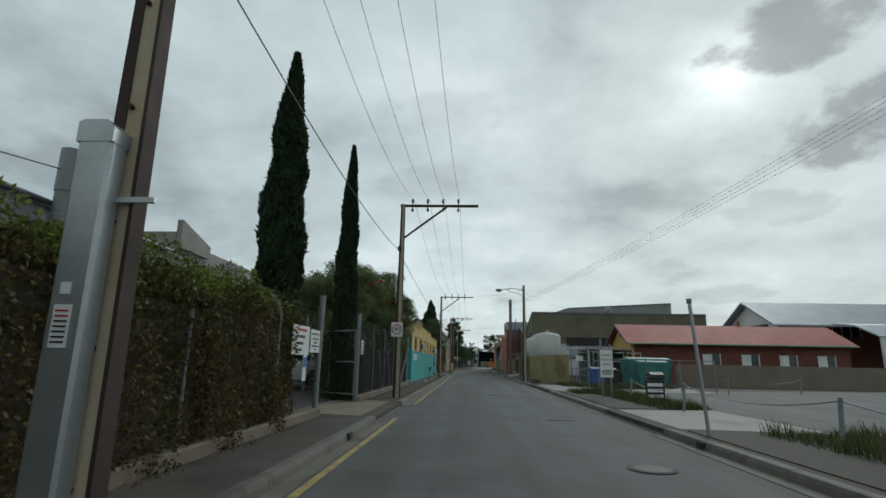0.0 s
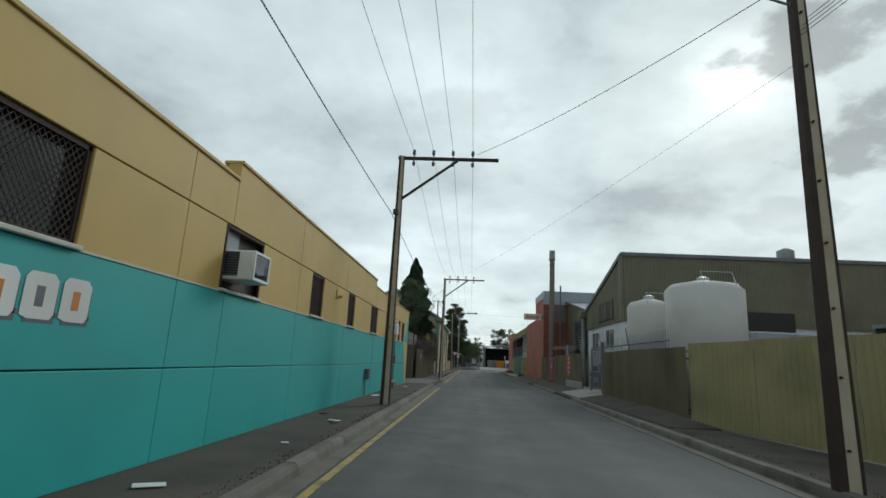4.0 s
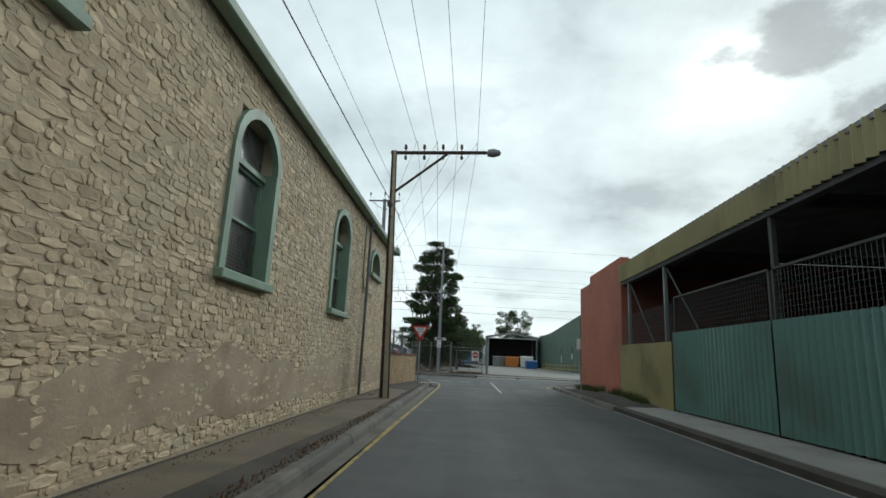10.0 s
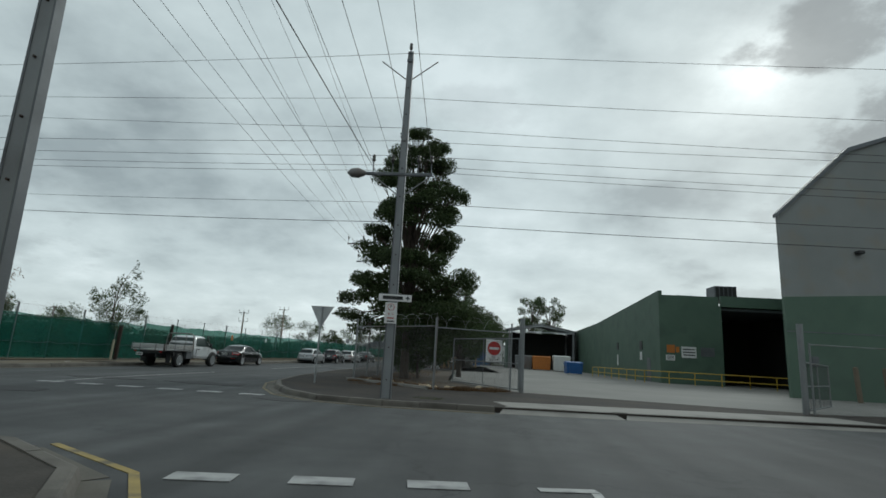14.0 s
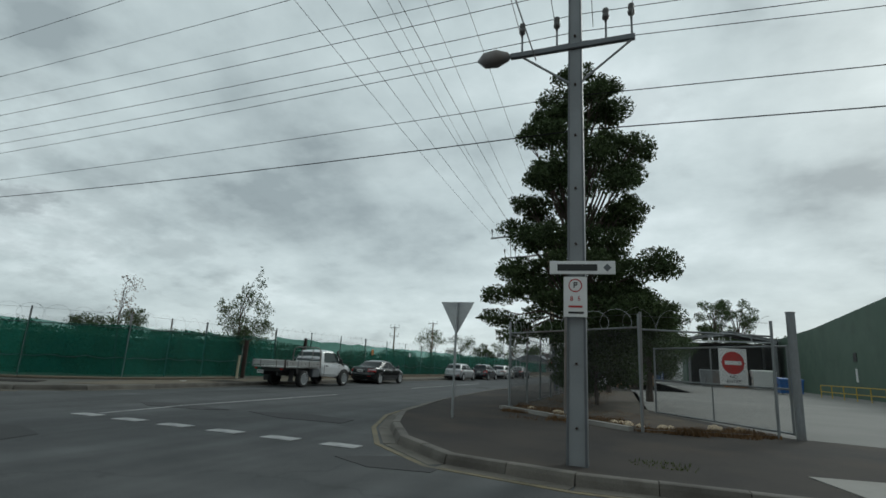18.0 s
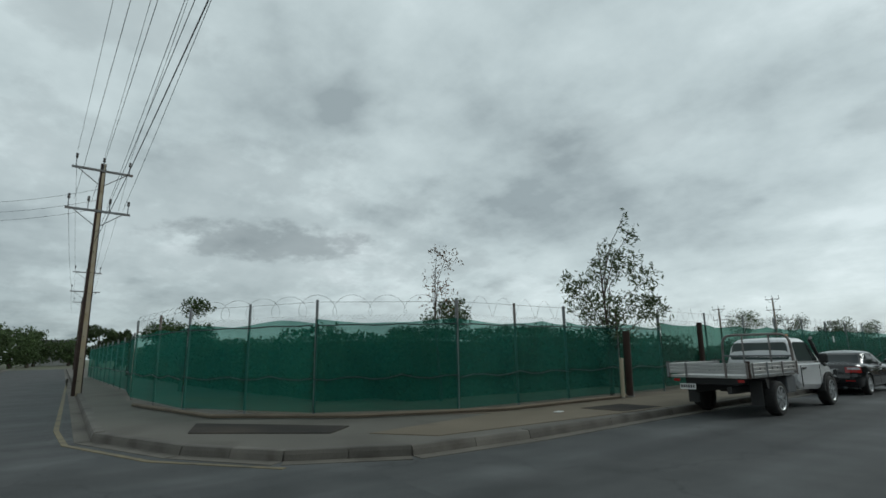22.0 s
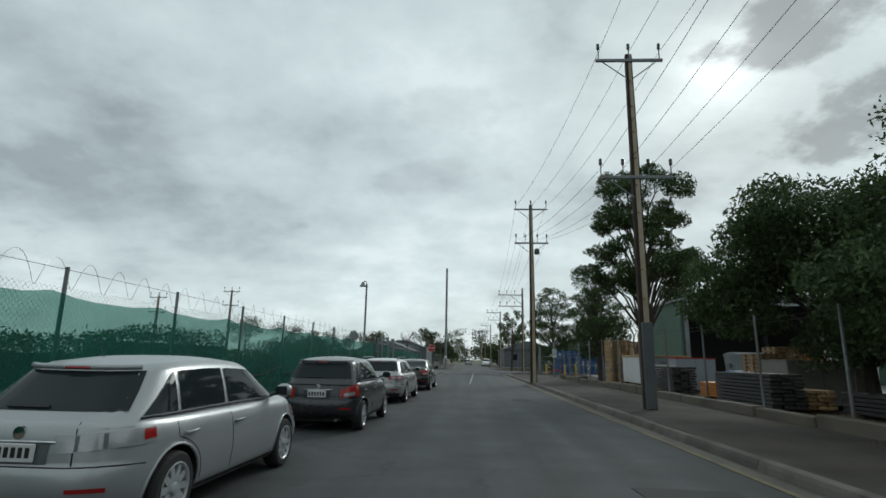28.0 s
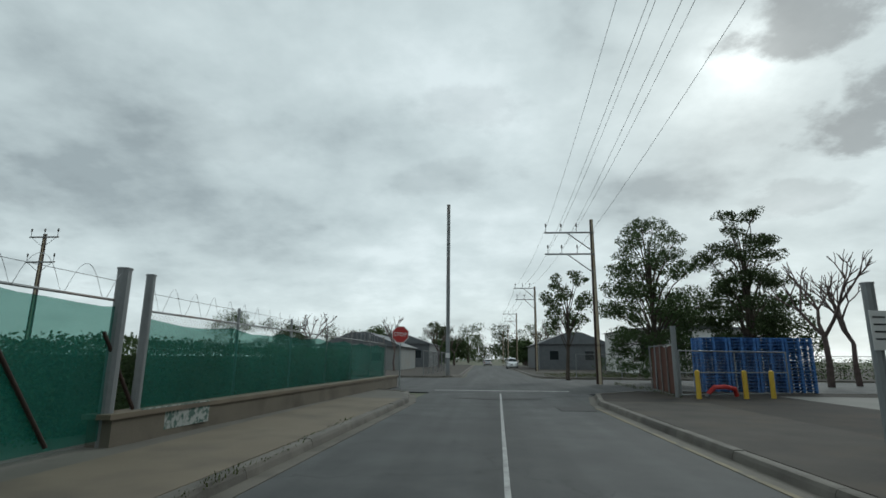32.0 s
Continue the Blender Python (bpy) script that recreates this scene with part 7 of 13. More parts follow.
wire((-38.7, 139.9, 6.5), (-2.85, 138.4, 5.27), 0.35, 0.011, "thick black cable across the crossing")
wire((-38.7, 139.9, 6.7), (-2.85, 138.4, 5.89), 0.25, 0.007)
wire((-2.85, 138.4, 5.27), (48, 140, 5.4), 0.3, 0.011)
wire((-2.85, 138.4, 5.89), (48, 140, 6.0), 0.3, 0.009)
for i, (p, q) in enumerate((((-38.7, 139.9), (-72, 142.3)), ((-72, 142.3), (-104, 144.5)))):
    for d in T3:
        wire((p[0], p[1] + d, 10.1), (q[0], q[1] + d, 10.1), 0.5)
    for d in (-1.1, 0.4):
        wire((p[0], p[1] + d, 8.2), (q[0], q[1] + d, 8.2), 0.5)
for z in (9.3, 8.8, 8.4):
    wire((-38.7, 139.9, z - 0.4), (-49.6, 131.2, z + 0.4), 0.5, 0.008)
spans = [((-7.55, 162.9), (-3.6, -2.4, -1.3), 10.3, (-8.8, 185.7), T3, 11.6), ((-8.8, 185.7), T3, 11.6, (-9.85, 203.4), T3, 11.6), ((-9.85, 203.4), T3, 11.6, (-6.8, 237), (-3.0, -2.0, -1.0), 10.05), ((-6.8, 237), (-3.0, -2.0, -1.0), 10.05, (-7.6, 268), (-2.4, -1.5, -0.6), 10.5)]
for (p, xs, z, q, xt, zt) in spans:
    for a, b in zip(xs, xt):
        wire((p[0] + a, p[1] - 0.07, z), (q[0] + b, q[1] - 0.07, zt), 0.5, 0.008)
lows = [((-7.45, 162.9), (-2.8, -2.1, -1.3, -0.5), 8.95, (-8.8, 185.7), (-1.1, -0.4, 0.4, 1.1), 7.5), ((-8.8, 185.7), (-1.1, -0.4, 0.4, 1.1), 7.5, (-9.85, 203.4), (-1.0, -0.4, 0.4, 1.0), 9.3), ((-9.85, 203.4), (-1.0, -0.4, 1.0), 9.3, (-6.8, 237), (-2.9, -2.0, -1.0), 8.6)]
for (p, xs, z, q, xt, zt) in lows:
    for a, b in zip(xs, xt):
        wire((p[0] + a, p[1] - 0.07, z), (q[0] + b, q[1] - 0.07, zt), 0.4, 0.007)
for i in range(3):
    for b in (-2.4, -1.5, -0.6):
        wire((-7.6 + 0.02 * i + b, 268 + 38 * i, 10.5), (-7.58 + 0.02 * i + b, 306 + 38 * i, 10.5), 0.5, 0.014)
# service wires from the lamp pole
for d in (-0.15, -0.05, 0.05, 0.15):
    wire((4.60 + 0.4 * d, 43.3, 6.7 + d), (14.1 + 5 * d, 1.4, 10.0 + 5 * d), 0.5, 0.0055)
wire((4.60, 43.3, 7.6), (-0.3, 52.1, 8.2), 0.2, 0.008)
wire((4.60, 43.3, 7.4), (16, 60, 6.6), 0.3, 0.006)
wire((-2.9, 77.85, 7.0), (-3.1, 112.0, 7.0), 0.5, 0.006)
wire((4.60, 43.3, 6.2), (-2.6, 77.85, 7.6), 0.3, 0.0035)
wire((-2.6, 77.85, 7.2), (-7.4, 75.4, 4.3), 0.3, 0.012)

# ---- vehicles ----
def paint_mat(name, c, rough=0.3, metal=0.0, coat=0.8):
    return mat(name, c, tuple(v * 0.88 for v in c), rough, metal, scale=1.5, fine=60, bump=0.015, coat=coat, stain=tuple(v * 0.75 + 0.02 for v in c), stain_amount=0.25)


P_SILVER = paint_mat("silver_car_paint", (0.38, 0.39, 0.40), 0.36, 0.35, 0.4)
P_LSILV = paint_mat("pale_silver_paint", (0.36, 0.36, 0.357), 0.32, 0.4)
P_BLACK = paint_mat("black_car_paint", (0.007, 0.0075, 0.009), 0.16, 0.0, 0.25)
P_GREY = paint_mat("charcoal_car_paint", (0.040, 0.041, 0.046), 0.28, 0.3, 0.4)
P_WHITE = paint_mat("white_car_paint", (0.66, 0.67, 0.68), 0.35)
CARGLASS = glass_mat("car_glass", (0.022, 0.028, 0.030), 0.03, 0.0, 0.4, 1.25)


def wheel(parent, x, y, r, w, side, spokes=7, rim=ALLOY, width=0.05):
    """side: +1 where the face looks to +x."""
    t = part("wheel", Geo().lathe([(r * 0.62, -w / 2), (r * 0.9, -w / 2), (r * 0.975, -w * 0.40), (r, -w * 0.25), (r, w * 0.25), (r * 0.975, w * 0.40), (r * 0.9, w / 2), (r * 0.68, w / 2), (r * 0.66, w * 0.3)], (x, y, r), 28, "x"), TYRE, parent, "black tyre", smooth=False, local=True)
    f = x + side * (w / 2 - 0.012)
    part("rim", Geo().lathe([(r * 0.69, -0.03), (r * 0.70, 0.012), (r * 0.66, 0.016), (r * 0.61, 0.0), (r * 0.60, -0.05)] if side > 0 else [(r * 0.69, 0.03), (r * 0.70, -0.012), (r * 0.66, -0.016), (r * 0.61, 0.0), (r * 0.60, 0.05)], (f, y, r), 28, "x"), rim, t, "alloy rim", local=True)
    part("wheel_well", Geo().lathe([(r * 0.62, -0.01), (r * 0.60, 0.0)], (f - side * 0.06, y, r), 20, "x"), BLACK, t, local=True)
    for i in range(spokes):
        a = 2 * math.pi * i / spokes + 0.3
        g = Geo()
        for k0, k1, h0, h1 in ((0.08, 0.64, width * 0.62, width * 0.42),):
            vs = [Vector((e, s * h, z * r)) for e in (-0.012, 0.016) for z, h in ((k0, h0), (k1, h1)) for s in (-1, 1)]
            m = pose(f - side * 0.016, y, r, math.degrees(a), 0, 0)
            g.add([m @ v for v in vs], [(0, 1, 3, 2), (4, 6, 7, 5), (0, 4, 5, 1), (2, 3, 7, 6), (0, 2, 6, 4), (1, 5, 7, 3)])
        part("spoke", g, rim, t, local=True)
    part("hub", Geo().lathe([(0.01, -0.01), (r * 0.17, 0.0), (r * 0.15, 0.02), (0.01, 0.025)] if side > 0 else [(0.01, 0.01), (r * 0.17, 0.0), (r * 0.15, -0.02), (0.01, -0.025)], (f, y, r), 12, "x"), rim, t, local=True)


def smooth_line(knots, soften=0.16):
    """A function through knots (y, z), its corners rounded."""
    ky, kz = zip(*sorted(knots))
    ys = np.linspace(ky[0] - 0.5, ky[-1] + 0.5, 600)
    n = max(3, int(soften / (ys[1] - ys[0]))) | 1
    ker = np.hanning(n + 2)
    zs = np.convolve(np.pad(np.interp(ys, ky, kz), (n + 1) // 2, mode="edge"), ker / ker.sum(), "valid")[:600]
    return lambda y: float(np.interp(y, ys, zs))


# the shapes of tail lights: rear face (0) to side (1) along s, then low and high ends in parts of the body's height
LIGHTS = {
    "wrap": ((0.64, 1.30), (0.63, 0.63), (0.88, 0.85), "red_clear_top"),
    "round": ((0.66, 1.36), (0.60, 0.66), (0.90, 0.88), "red"),
    "clear": ((0.40, 1.42), (0.66, 0.74), (0.86, 0.90), "clear"),
    "slant": ((0.62, 1.24), (0.56, 0.64), (0.80, 0.98), "red"),
    "blade": ((0.52, 1.60), (0.70, 0.76), (0.86, 0.90), "rimmed"),
    "tall": ((0.66, 1.22), (0.62, 0.62), (1.00, 1.00), "red"),
}


def car(at, turn, label, paint, L=4.4, W=1.76, H=1.47, belt=0.92, boot=None, hood=0.86, wb=2.6, ro=0.85, r=0.315, glass_r=(0.15, 0.62), glass_f=(3.45, 2.62), lights="wrap", pillar=0.0, rack=False, spokes=7, chrome=False, rubber=False, width=0.05, tuck=0.0, z=0.0):
    """boot: height of the boot lid for a saloon. glass_r, glass_f: where the rear window and the windscreen stand at belt and roof. pillar: slope of the rearmost side window."""
    c = thing("car", (at[0], at[1], z), label, "car", "parked cars", turn)
    hw = W / 2
    bz = boot if boot else belt + 0.02
    line = smooth_line([(0.0, bz - 0.03), (0.15, bz), (glass_r[0] + 0.25, bz + 0.005), (glass_r[0] + 0.9, belt + 0.01), (glass_f[0] - 0.2, belt - 0.015), (glass_f[0] + 0.12, hood + 0.06), (L - 0.5, hood - 0.03), (L - 0.12, hood - 0.14), (L, hood - 0.20)], 0.3)
    foot = smooth_line([(0, 0.30), (0.5, 0.21), (L - 0.6, 0.20), (L, 0.25)], 0.4)
    # rings of the lower body: part of the height, rear inset, front inset, part of the half width
    RF = [0.0, 0.10, 0.26, 0.42, 0.50, 0.53, 0.64, 0.76, 0.86, 0.94, 1.0]
    RR = [0.14, 0.035, 0.0, 0.005, 0.03, 0.05, 0.055 + tuck * 0.3, 0.07 + tuck * 0.6, 0.085 + tuck, 0.11 + tuck, 0.19 + tuck]
    RN = [0.20, 0.06, 0.0, 0.0, 0.03, 0.05, 0.08, 0.13, 0.20, 0.28, 0.40]
    RW = [0.90, 0.965, 0.99, 1.0, 1.0, 0.998, 0.988, 0.975, 0.955, 0.925, 0.865]
    N = 5.2

    def body_at(s, f, off=0.0):
        """s: 0 at the middle of the tail, 1 at the corner, 2 at mid side, 4 at the nose; either side by its sign."""
        q, sg = abs(s), (1 if s >= 0 else -1)
        rr, rn, w = np.interp(f, RF, RR), np.interp(f, RF, RN), np.interp(f, RF, RW) * hw
        a, yc = (L - rr - rn) / 2, rr + (L - rr - rn) / 2
        if q <= 1:
            x = w * q * 0.90
            y = yc - a * max(0.0, 1 - (x / w) ** N) ** (1 / N)
        elif q < 3:
            y0 = yc - a * (1 - 0.90 ** N) ** (1 / N)
            y1 = 2 * yc - y0
            y = y0 + (y1 - y0) * (q - 1) / 2
            x = w * max(0.0, 1 - abs((y - yc) / a) ** N) ** (1 / N)
        else:
            x = w * (4 - q) * 0.90
            y = yc + a * max(0.0, 1 - (x / w) ** N) ** (1 / N)
        k = off / max(0.3, w)
        y2 = yc + (y - yc) * (1 + off / a) if q > 1 and q < 3 else y + (off if q >= 3 else -off)
        zl = foot(y)
        return (sg * x * (1 + k), y2, zl + (line(y) - zl) * f)

    def sheet(fn, us, vs_, flip=False):
        nv = len(vs_)
        pts = [fn(u, v) for u in us for v in vs_]
        q = [(i * nv + j, (i + 1) * nv + j, (i + 1) * nv + j + 1, i * nv + j + 1) for i in range(len(us) - 1) for j in range(nv - 1)]
        return pts, ([f[::-1] for f in q] if flip else q)

    lin = lambda p, q, n: [p + (q - p) * i / (n - 1) for i in range(n)]
    # lower body, its wheel openings cut as clean arcs
    ss = lin(0, 1, 9)[:-1] + lin(1, 3, 91) + lin(3, 4, 9)[1:]
    fs_ = [0.0, 0.05, 0.10, 0.18, 0.26, 0.34, 0.42, 0.50, 0.53, 0.58, 0.64, 0.70, 0.76, 0.81, 0.86, 0.90, 0.94, 0.97, 1.0]
    skin = Geo()
    R = r + 0.055
    for sg in (1, -1):
        pts, qs = sheet(lambda s, f: body_at(sg * s, f), ss, fs_, sg < 0)
        near = {}
        for i, p in enumerate(pts):
            for wy in (ro, ro + wb):
                d = math.hypot(p[1] - wy, p[2] - r)
                if d < R and abs(p[0]) > hw * 0.6:
                    near[i] = (wy, d)
        qs = [f for f in qs if not all(i in near for i in f)]
        for i, (wy, d) in near.items():
            d = max(d, 0.01)
            p = pts[i]
            pts[i] = (p[0], wy + (p[1] - wy) * R / d, r + (p[2] - r) * R / d)
        skin.add(pts, qs)
        for wy in (ro, ro + wb):
            arc_ = [math.pi * (-0.07 + 1.14 * i / 18) for i in range(19)]
            lip = []
            for t in arc_:
                y, z = wy + (R + 0.004) * math.cos(t), r + (R + 0.004) * math.sin(t)
                f = min(1.0, max(0.0, (z - foot(y)) / (line(y) - foot(y))))
                rr, rn, w = np.interp(f, RF, RR), np.interp(f, RF, RN), np.interp(f, RF, RW) * hw
                a, yc = (L - rr - rn) / 2, rr + (L - rr - rn) / 2
                lip.append((sg * w * max(0.2, 1 - min(1.0, abs((y - yc) / a)) ** N) ** (1 / N), y, z))
            part("arch_lip", Geo().path(lip, 0.014, 6), BLACK if rubber else paint, c, smooth=True, local=True)
            well = Geo()
            arc2 = [math.pi * i / 14 for i in range(15)]
            vs = [(sg * x, wy + R * math.cos(t), r + R * math.sin(t)) for x in (hw * 0.94, hw * 0.55) for t in arc2]
            well.add(vs, [(i, i + 1, 16 + i, 15 + i) for i in range(14)] + [tuple(range(15, 30))])
            part("wheel_housing", well, BLACK, c, local=True)
            wheel(c, sg * (hw - 0.105), wy, r, 0.20, sg, spokes, width=width)
    # deck: bonnet, shoulders and boot lid, slightly crowned
    cols = lin(-1, 1, 13)
    deck = [[None] * 13 for _ in ss]
    for i, s in enumerate(ss):
        px, py, pz = body_at(s, 1.0)
        for j, q in enumerate(cols):
            deck[i][j] = (px * q, py, pz + 0.05 * (1 - abs(q) ** 2.2) * min(1.0, max(0.0, min(py - 0.2, L - 0.4 - py) / 0.5)))
    dv = [p for row in deck for p in row]
    skin.add(dv, [(i * 13 + j, i * 13 + j + 1, (i + 1) * 13 + j + 1, (i + 1) * 13 + j) for i in range(len(ss) - 1) for j in range(12)])
    part("body", skin, paint, c, smooth=True, local=True)
    part("underbody", Geo().box(-hw * 0.55, hw * 0.55, 0.25, L - 0.3, 0.2, 0.5), BLACK, c, local=True)
    # the glazed upper part, rings leaning in towards the roof
    zb = belt - 0.04
    wbot, wtop = hw * 0.885, hw * 0.69
    M = 7.0

    def ring(v):
        e = max(0.0, (v - 0.86) / 0.14)
        rl = glass_r[0] + (glass_r[1] - glass_r[0]) * v
        fl_ = glass_f[0] + (glass_f[1] - glass_f[0]) * v
        return wbot + (wtop - wbot) * v - 0.05 * e * e + 0.015 * math.sin(math.pi * v), rl + 0.05 * e * e, fl_ - 0.06 * e * e

    def level(v, y):
        mid, half = (glass_r[1] + glass_f[1]) / 2, (glass_f[1] - glass_r[1]) / 2
        top = H - 0.045 - 0.045 * min(1.6, ((y - mid) / half) ** 2)
        base = zb + (max(0.0, bz - belt) * max(0.0, 1 - (y - glass_r[0]) / 0.8) if boot else 0.0)
        return base + (top - base) * v

    def upper(s, v, off=0.0):
        q, sg = abs(s), (1 if s >= 0 else -1)
        w, yr, yf = ring(v)
        w, yr, yf = w + off, yr - off, yf + off
        a, yc = (yf - yr) / 2, (yf + yr) / 2
        if q <= 1:
            x = w * 0.93 * q
            y = yc - a * max(0.0, 1 - (x / w) ** M) ** (1 / M)
        elif q < 3:
            y0 = yc - a * (1 - 0.93 ** M) ** (1 / M)
            y = y0 + (2 * yc - 2 * y0) * (q - 1) / 2
            x = w * max(0.0, 1 - abs((y - yc) / a) ** M) ** (1 / M)
        else:
            x = w * 0.93 * (4 - q)
            y = yc + a * max(0.0, 1 - (x / w) ** M) ** (1 / M)
        # the ends bow out across the car
        y += (-0.05 if q < 1.5 else 0.09 if q > 2.5 else 0) * (1 - (x / w) ** 2)
        return (sg * x, y, level(v, y))

    def flank(y, v, sg, off):
        w, yr, yf = ring(v)
        a, yc = (yf - yr) / 2, (yf + yr) / 2
        return (sg * (w * max(0.05, 1 - min(1.0, abs((y - yc) / a)) ** M) ** (1 / M) + off), y, level(v, y))

    us = lin(0, 1, 9)[:-1] + lin(1, 3, 25) + lin(3, 4, 9)[1:]
    vv = [0.0, 0.2, 0.4, 0.6, 0.78, 0.86, 0.91, 0.95, 0.98, 1.0]
    cab = Geo()
    for sg in (1, -1):
        cab.add(*sheet(lambda s, v: upper(sg * s, v), us, vv, sg < 0))
    top = []
    for s in us:
        px, py, pz = upper(s, 1.0)
        top += [(px * q, py, pz + 0.045 * (1 - abs(q) ** 2.4) * min(1.0, max(0.0, min(py - glass_r[1], glass_f[1] - py) / 0.5))) for q in cols]
    cab.add(top, [(i * 13 + j, i * 13 + j + 1, (i + 1) * 13 + j + 1, (i + 1) * 13 + j) for i in range(len(us) - 1) for j in range(12)])
    part("cabin", cab, paint, c, smooth=True, local=True)
    lo = 0.26 if not boot else 0.16
    for nm, a, b, e, v0, v1 in (("rear_window", -0.94, 0.94, 0, lo, 0.90), ("windscreen", -0.95, 0.95, 4, 0.10, 0.92)):
        sh = [upper((s if e == 0 else (4 - abs(s)) * (1 if s >= 0 else -1)), v, 0.006) for s in lin(a, b, 15) for v in lin(v0, v1, 7)]
        q = [(i * 7 + j, (i + 1) * 7 + j, (i + 1) * 7 + j + 1, i * 7 + j + 1) for i in range(14) for j in range(6)]
        part(nm, Geo().add(sh, q if e == 0 else [f[::-1] for f in q]), CARGLASS, c, "dark sloping rear window" if e == 0 else "", smooth=True, local=True)
    v0, v1 = 0.15, 0.84
    at_r = lambda v: glass_r[0] + (glass_r[1] - glass_r[0]) * v
    at_f = lambda v: glass_f[0] + (glass_f[1] - glass_f[0]) * v
    mid = glass_r[1] * 0.42 + glass_f[1] * 0.58 + 0.05
    back = mid - 0.92
    panes = [((at_r(v0) + 0.34 - pillar, at_r(v1) + 0.34), (back - 0.03, back + 0.02)), ((back + 0.03, back + 0.08), (mid - 0.05, mid - 0.02)), ((mid + 0.03, mid + 0.05), (at_f(v0) - 0.20, at_f(v1) - 0.14))]
    if panes[0][1][0] - panes[0][0][0] < 0.12:
        panes = [(panes[0][0], panes[1][1]), panes[2]]
    for s in (1, -1):
        for (b0, t0), (b1, t1) in panes:
            def wpt(u, v):
                k = (v - v0) / (v1 - v0)
                return flank((b0 + (t0 - b0) * k) * (1 - u) + (b1 + (t1 - b1) * k) * u, v, s, 0.007)
            part("side_window", Geo().add(*sheet(wpt, lin(0, 1, 10), lin(v0, v1, 6), s < 0)), CARGLASS, c, "dark side window", smooth=True, local=True)
        b0, b1 = panes[0][0][0] - 0.03, panes[-1][1][0] + 0.04
        trim = [flank(y, v0 - 0.035, s, 0.012) for y in lin(b0, b1, 12)]
        if chrome:
            trim = [flank(panes[0][0][0] - 0.05 + (panes[0][0][1] - panes[0][0][0]) * k, v0 + (v1 + 0.04 - v0) * k, s, 0.010) for k in lin(1, 0, 6)] + trim
            trim = [flank(y, v1 + 0.05, s, 0.010) for y in lin(panes[-1][1][1], panes[0][0][1], 10)] + trim
        part("belt_moulding", Geo().path(trim, 0.010, 5), CHROME if chrome else BLACK, c, smooth=True, local=True)
        my = glass_f[0] - 0.46
        mr = part("wing_mirror", Geo().lathe([(0.01, -0.10), (0.06, -0.09), (0.085, -0.03), (0.085, 0.04), (0.06, 0.085), (0.01, 0.10)], (s * (hw + 0.07), my, belt + 0.10), 12, "x"), paint if not rubber else BLACK, c, smooth=True, local=True)
        part("mirror_glass", Geo().box(*sorted((s * hw * 0.985, s * (hw + 0.14))), my - 0.088, my - 0.07, belt + 0.045, belt + 0.155, 0.01), GLASS, mr, local=True)
        part("mirror_arm", Geo().tube((s * hw * 0.86, my + 0.02, belt + 0.03), (s * (hw + 0.0), my, belt + 0.07), 0.025, n=6), BLACK, mr, local=True)
        gaps = [mid - 0.01, glass_f[0] - 0.06]
        hinge = back - 0.10
        for y in gaps + [hinge]:
            g = Geo()
            pts = []
            for f in lin(0.08, 0.98, 12):
                z = foot(y) + (line(y) - foot(y)) * f
                yy = y
                if y == hinge:
                    d2 = (R + 0.05) ** 2 - (z - r) ** 2
                    yy = max(y, ro + math.sqrt(d2)) if d2 > 0 else y
                w = float(np.interp(f, RF, RW)) * hw
                rr, rn = np.interp(f, RF, RR), np.interp(f, RF, RN)
                a, yc = (L - rr - rn) / 2, rr + (L - rr - rn) / 2
                pts.append((s * w * (1 - abs((yy - yc) / a) ** N) ** (1 / N), yy, z))
            part("door_gap", Geo().path(pts, 0.0045, 4), BLACK, c, local=True)
        for y in (back + 0.08, mid + 0.14):
            hx = float(np.interp(0.80, RF, RW)) * hw
            part("door_handle", Geo().path([(s * hx, y - 0.10, 0.76 * belt + 0.06), (s * (hx + 0.035), y - 0.07, 0.76 * belt + 0.065), (s * (hx + 0.035), y + 0.07, 0.76 * belt + 0.07), (s * hx, y + 0.10, 0.76 * belt + 0.065)], 0.014, 6), CHROME if chrome else paint, c, smooth=True, local=True)
        g = Geo().add(*sheet(lambda t, f: body_at(s * t, f, 0.004), lin(1.25, 2.75, 20), [0.02, 0.09], s < 0))
        part("sill_trim", g, CHROME if chrome else BLACK, c, smooth=True, local=True) if not chrome else part("sill_trim", Geo().path([body_at(s * t, 0.13, 0.004) for t in lin(1.62, 2.42, 12)], 0.008, 4), CHROME, c, "thin chrome sill strip", local=True)
        # lamps follow the corner of the body
        (s0, s1), (l0, l1), (h0, h1), style = LIGHTS[lights]
        span = lambda u: s0 + (1 + (s1 - 1) * 0.16 - s0) * u if s1 <= 1 else (s0 + (s1 - s0) * u if s0 + (s1 - s0) * u <= 1 else 1 + (s0 + (s1 - s0) * u - 1) * 0.24)
        lens = lambda u0, u1, a0, a1, off: Geo().add(*sheet(lambda u, k: body_at(s * span(u), (l0 + (l1 - l0) * u) * (1 - (a0 + (a1 - a0) * k)) + (h0 + (h1 - h0) * u) * (a0 + (a1 - a0) * k), off), lin(u0, u1, 12), lin(0, 1, 5), s < 0))
        tl = part("tail_light", lens(0, 1, 0, 1, 0.008), CLEARLENS if style == "clear" else TAIL, c, "clear tail light with a red tip" if style == "clear" else "red tail light", smooth=True, local=True)
        if style == "clear":
            part("red_lens", lens(0.72, 1.0, 0.25, 0.92, 0.012), TAIL, tl, smooth=True, local=True)
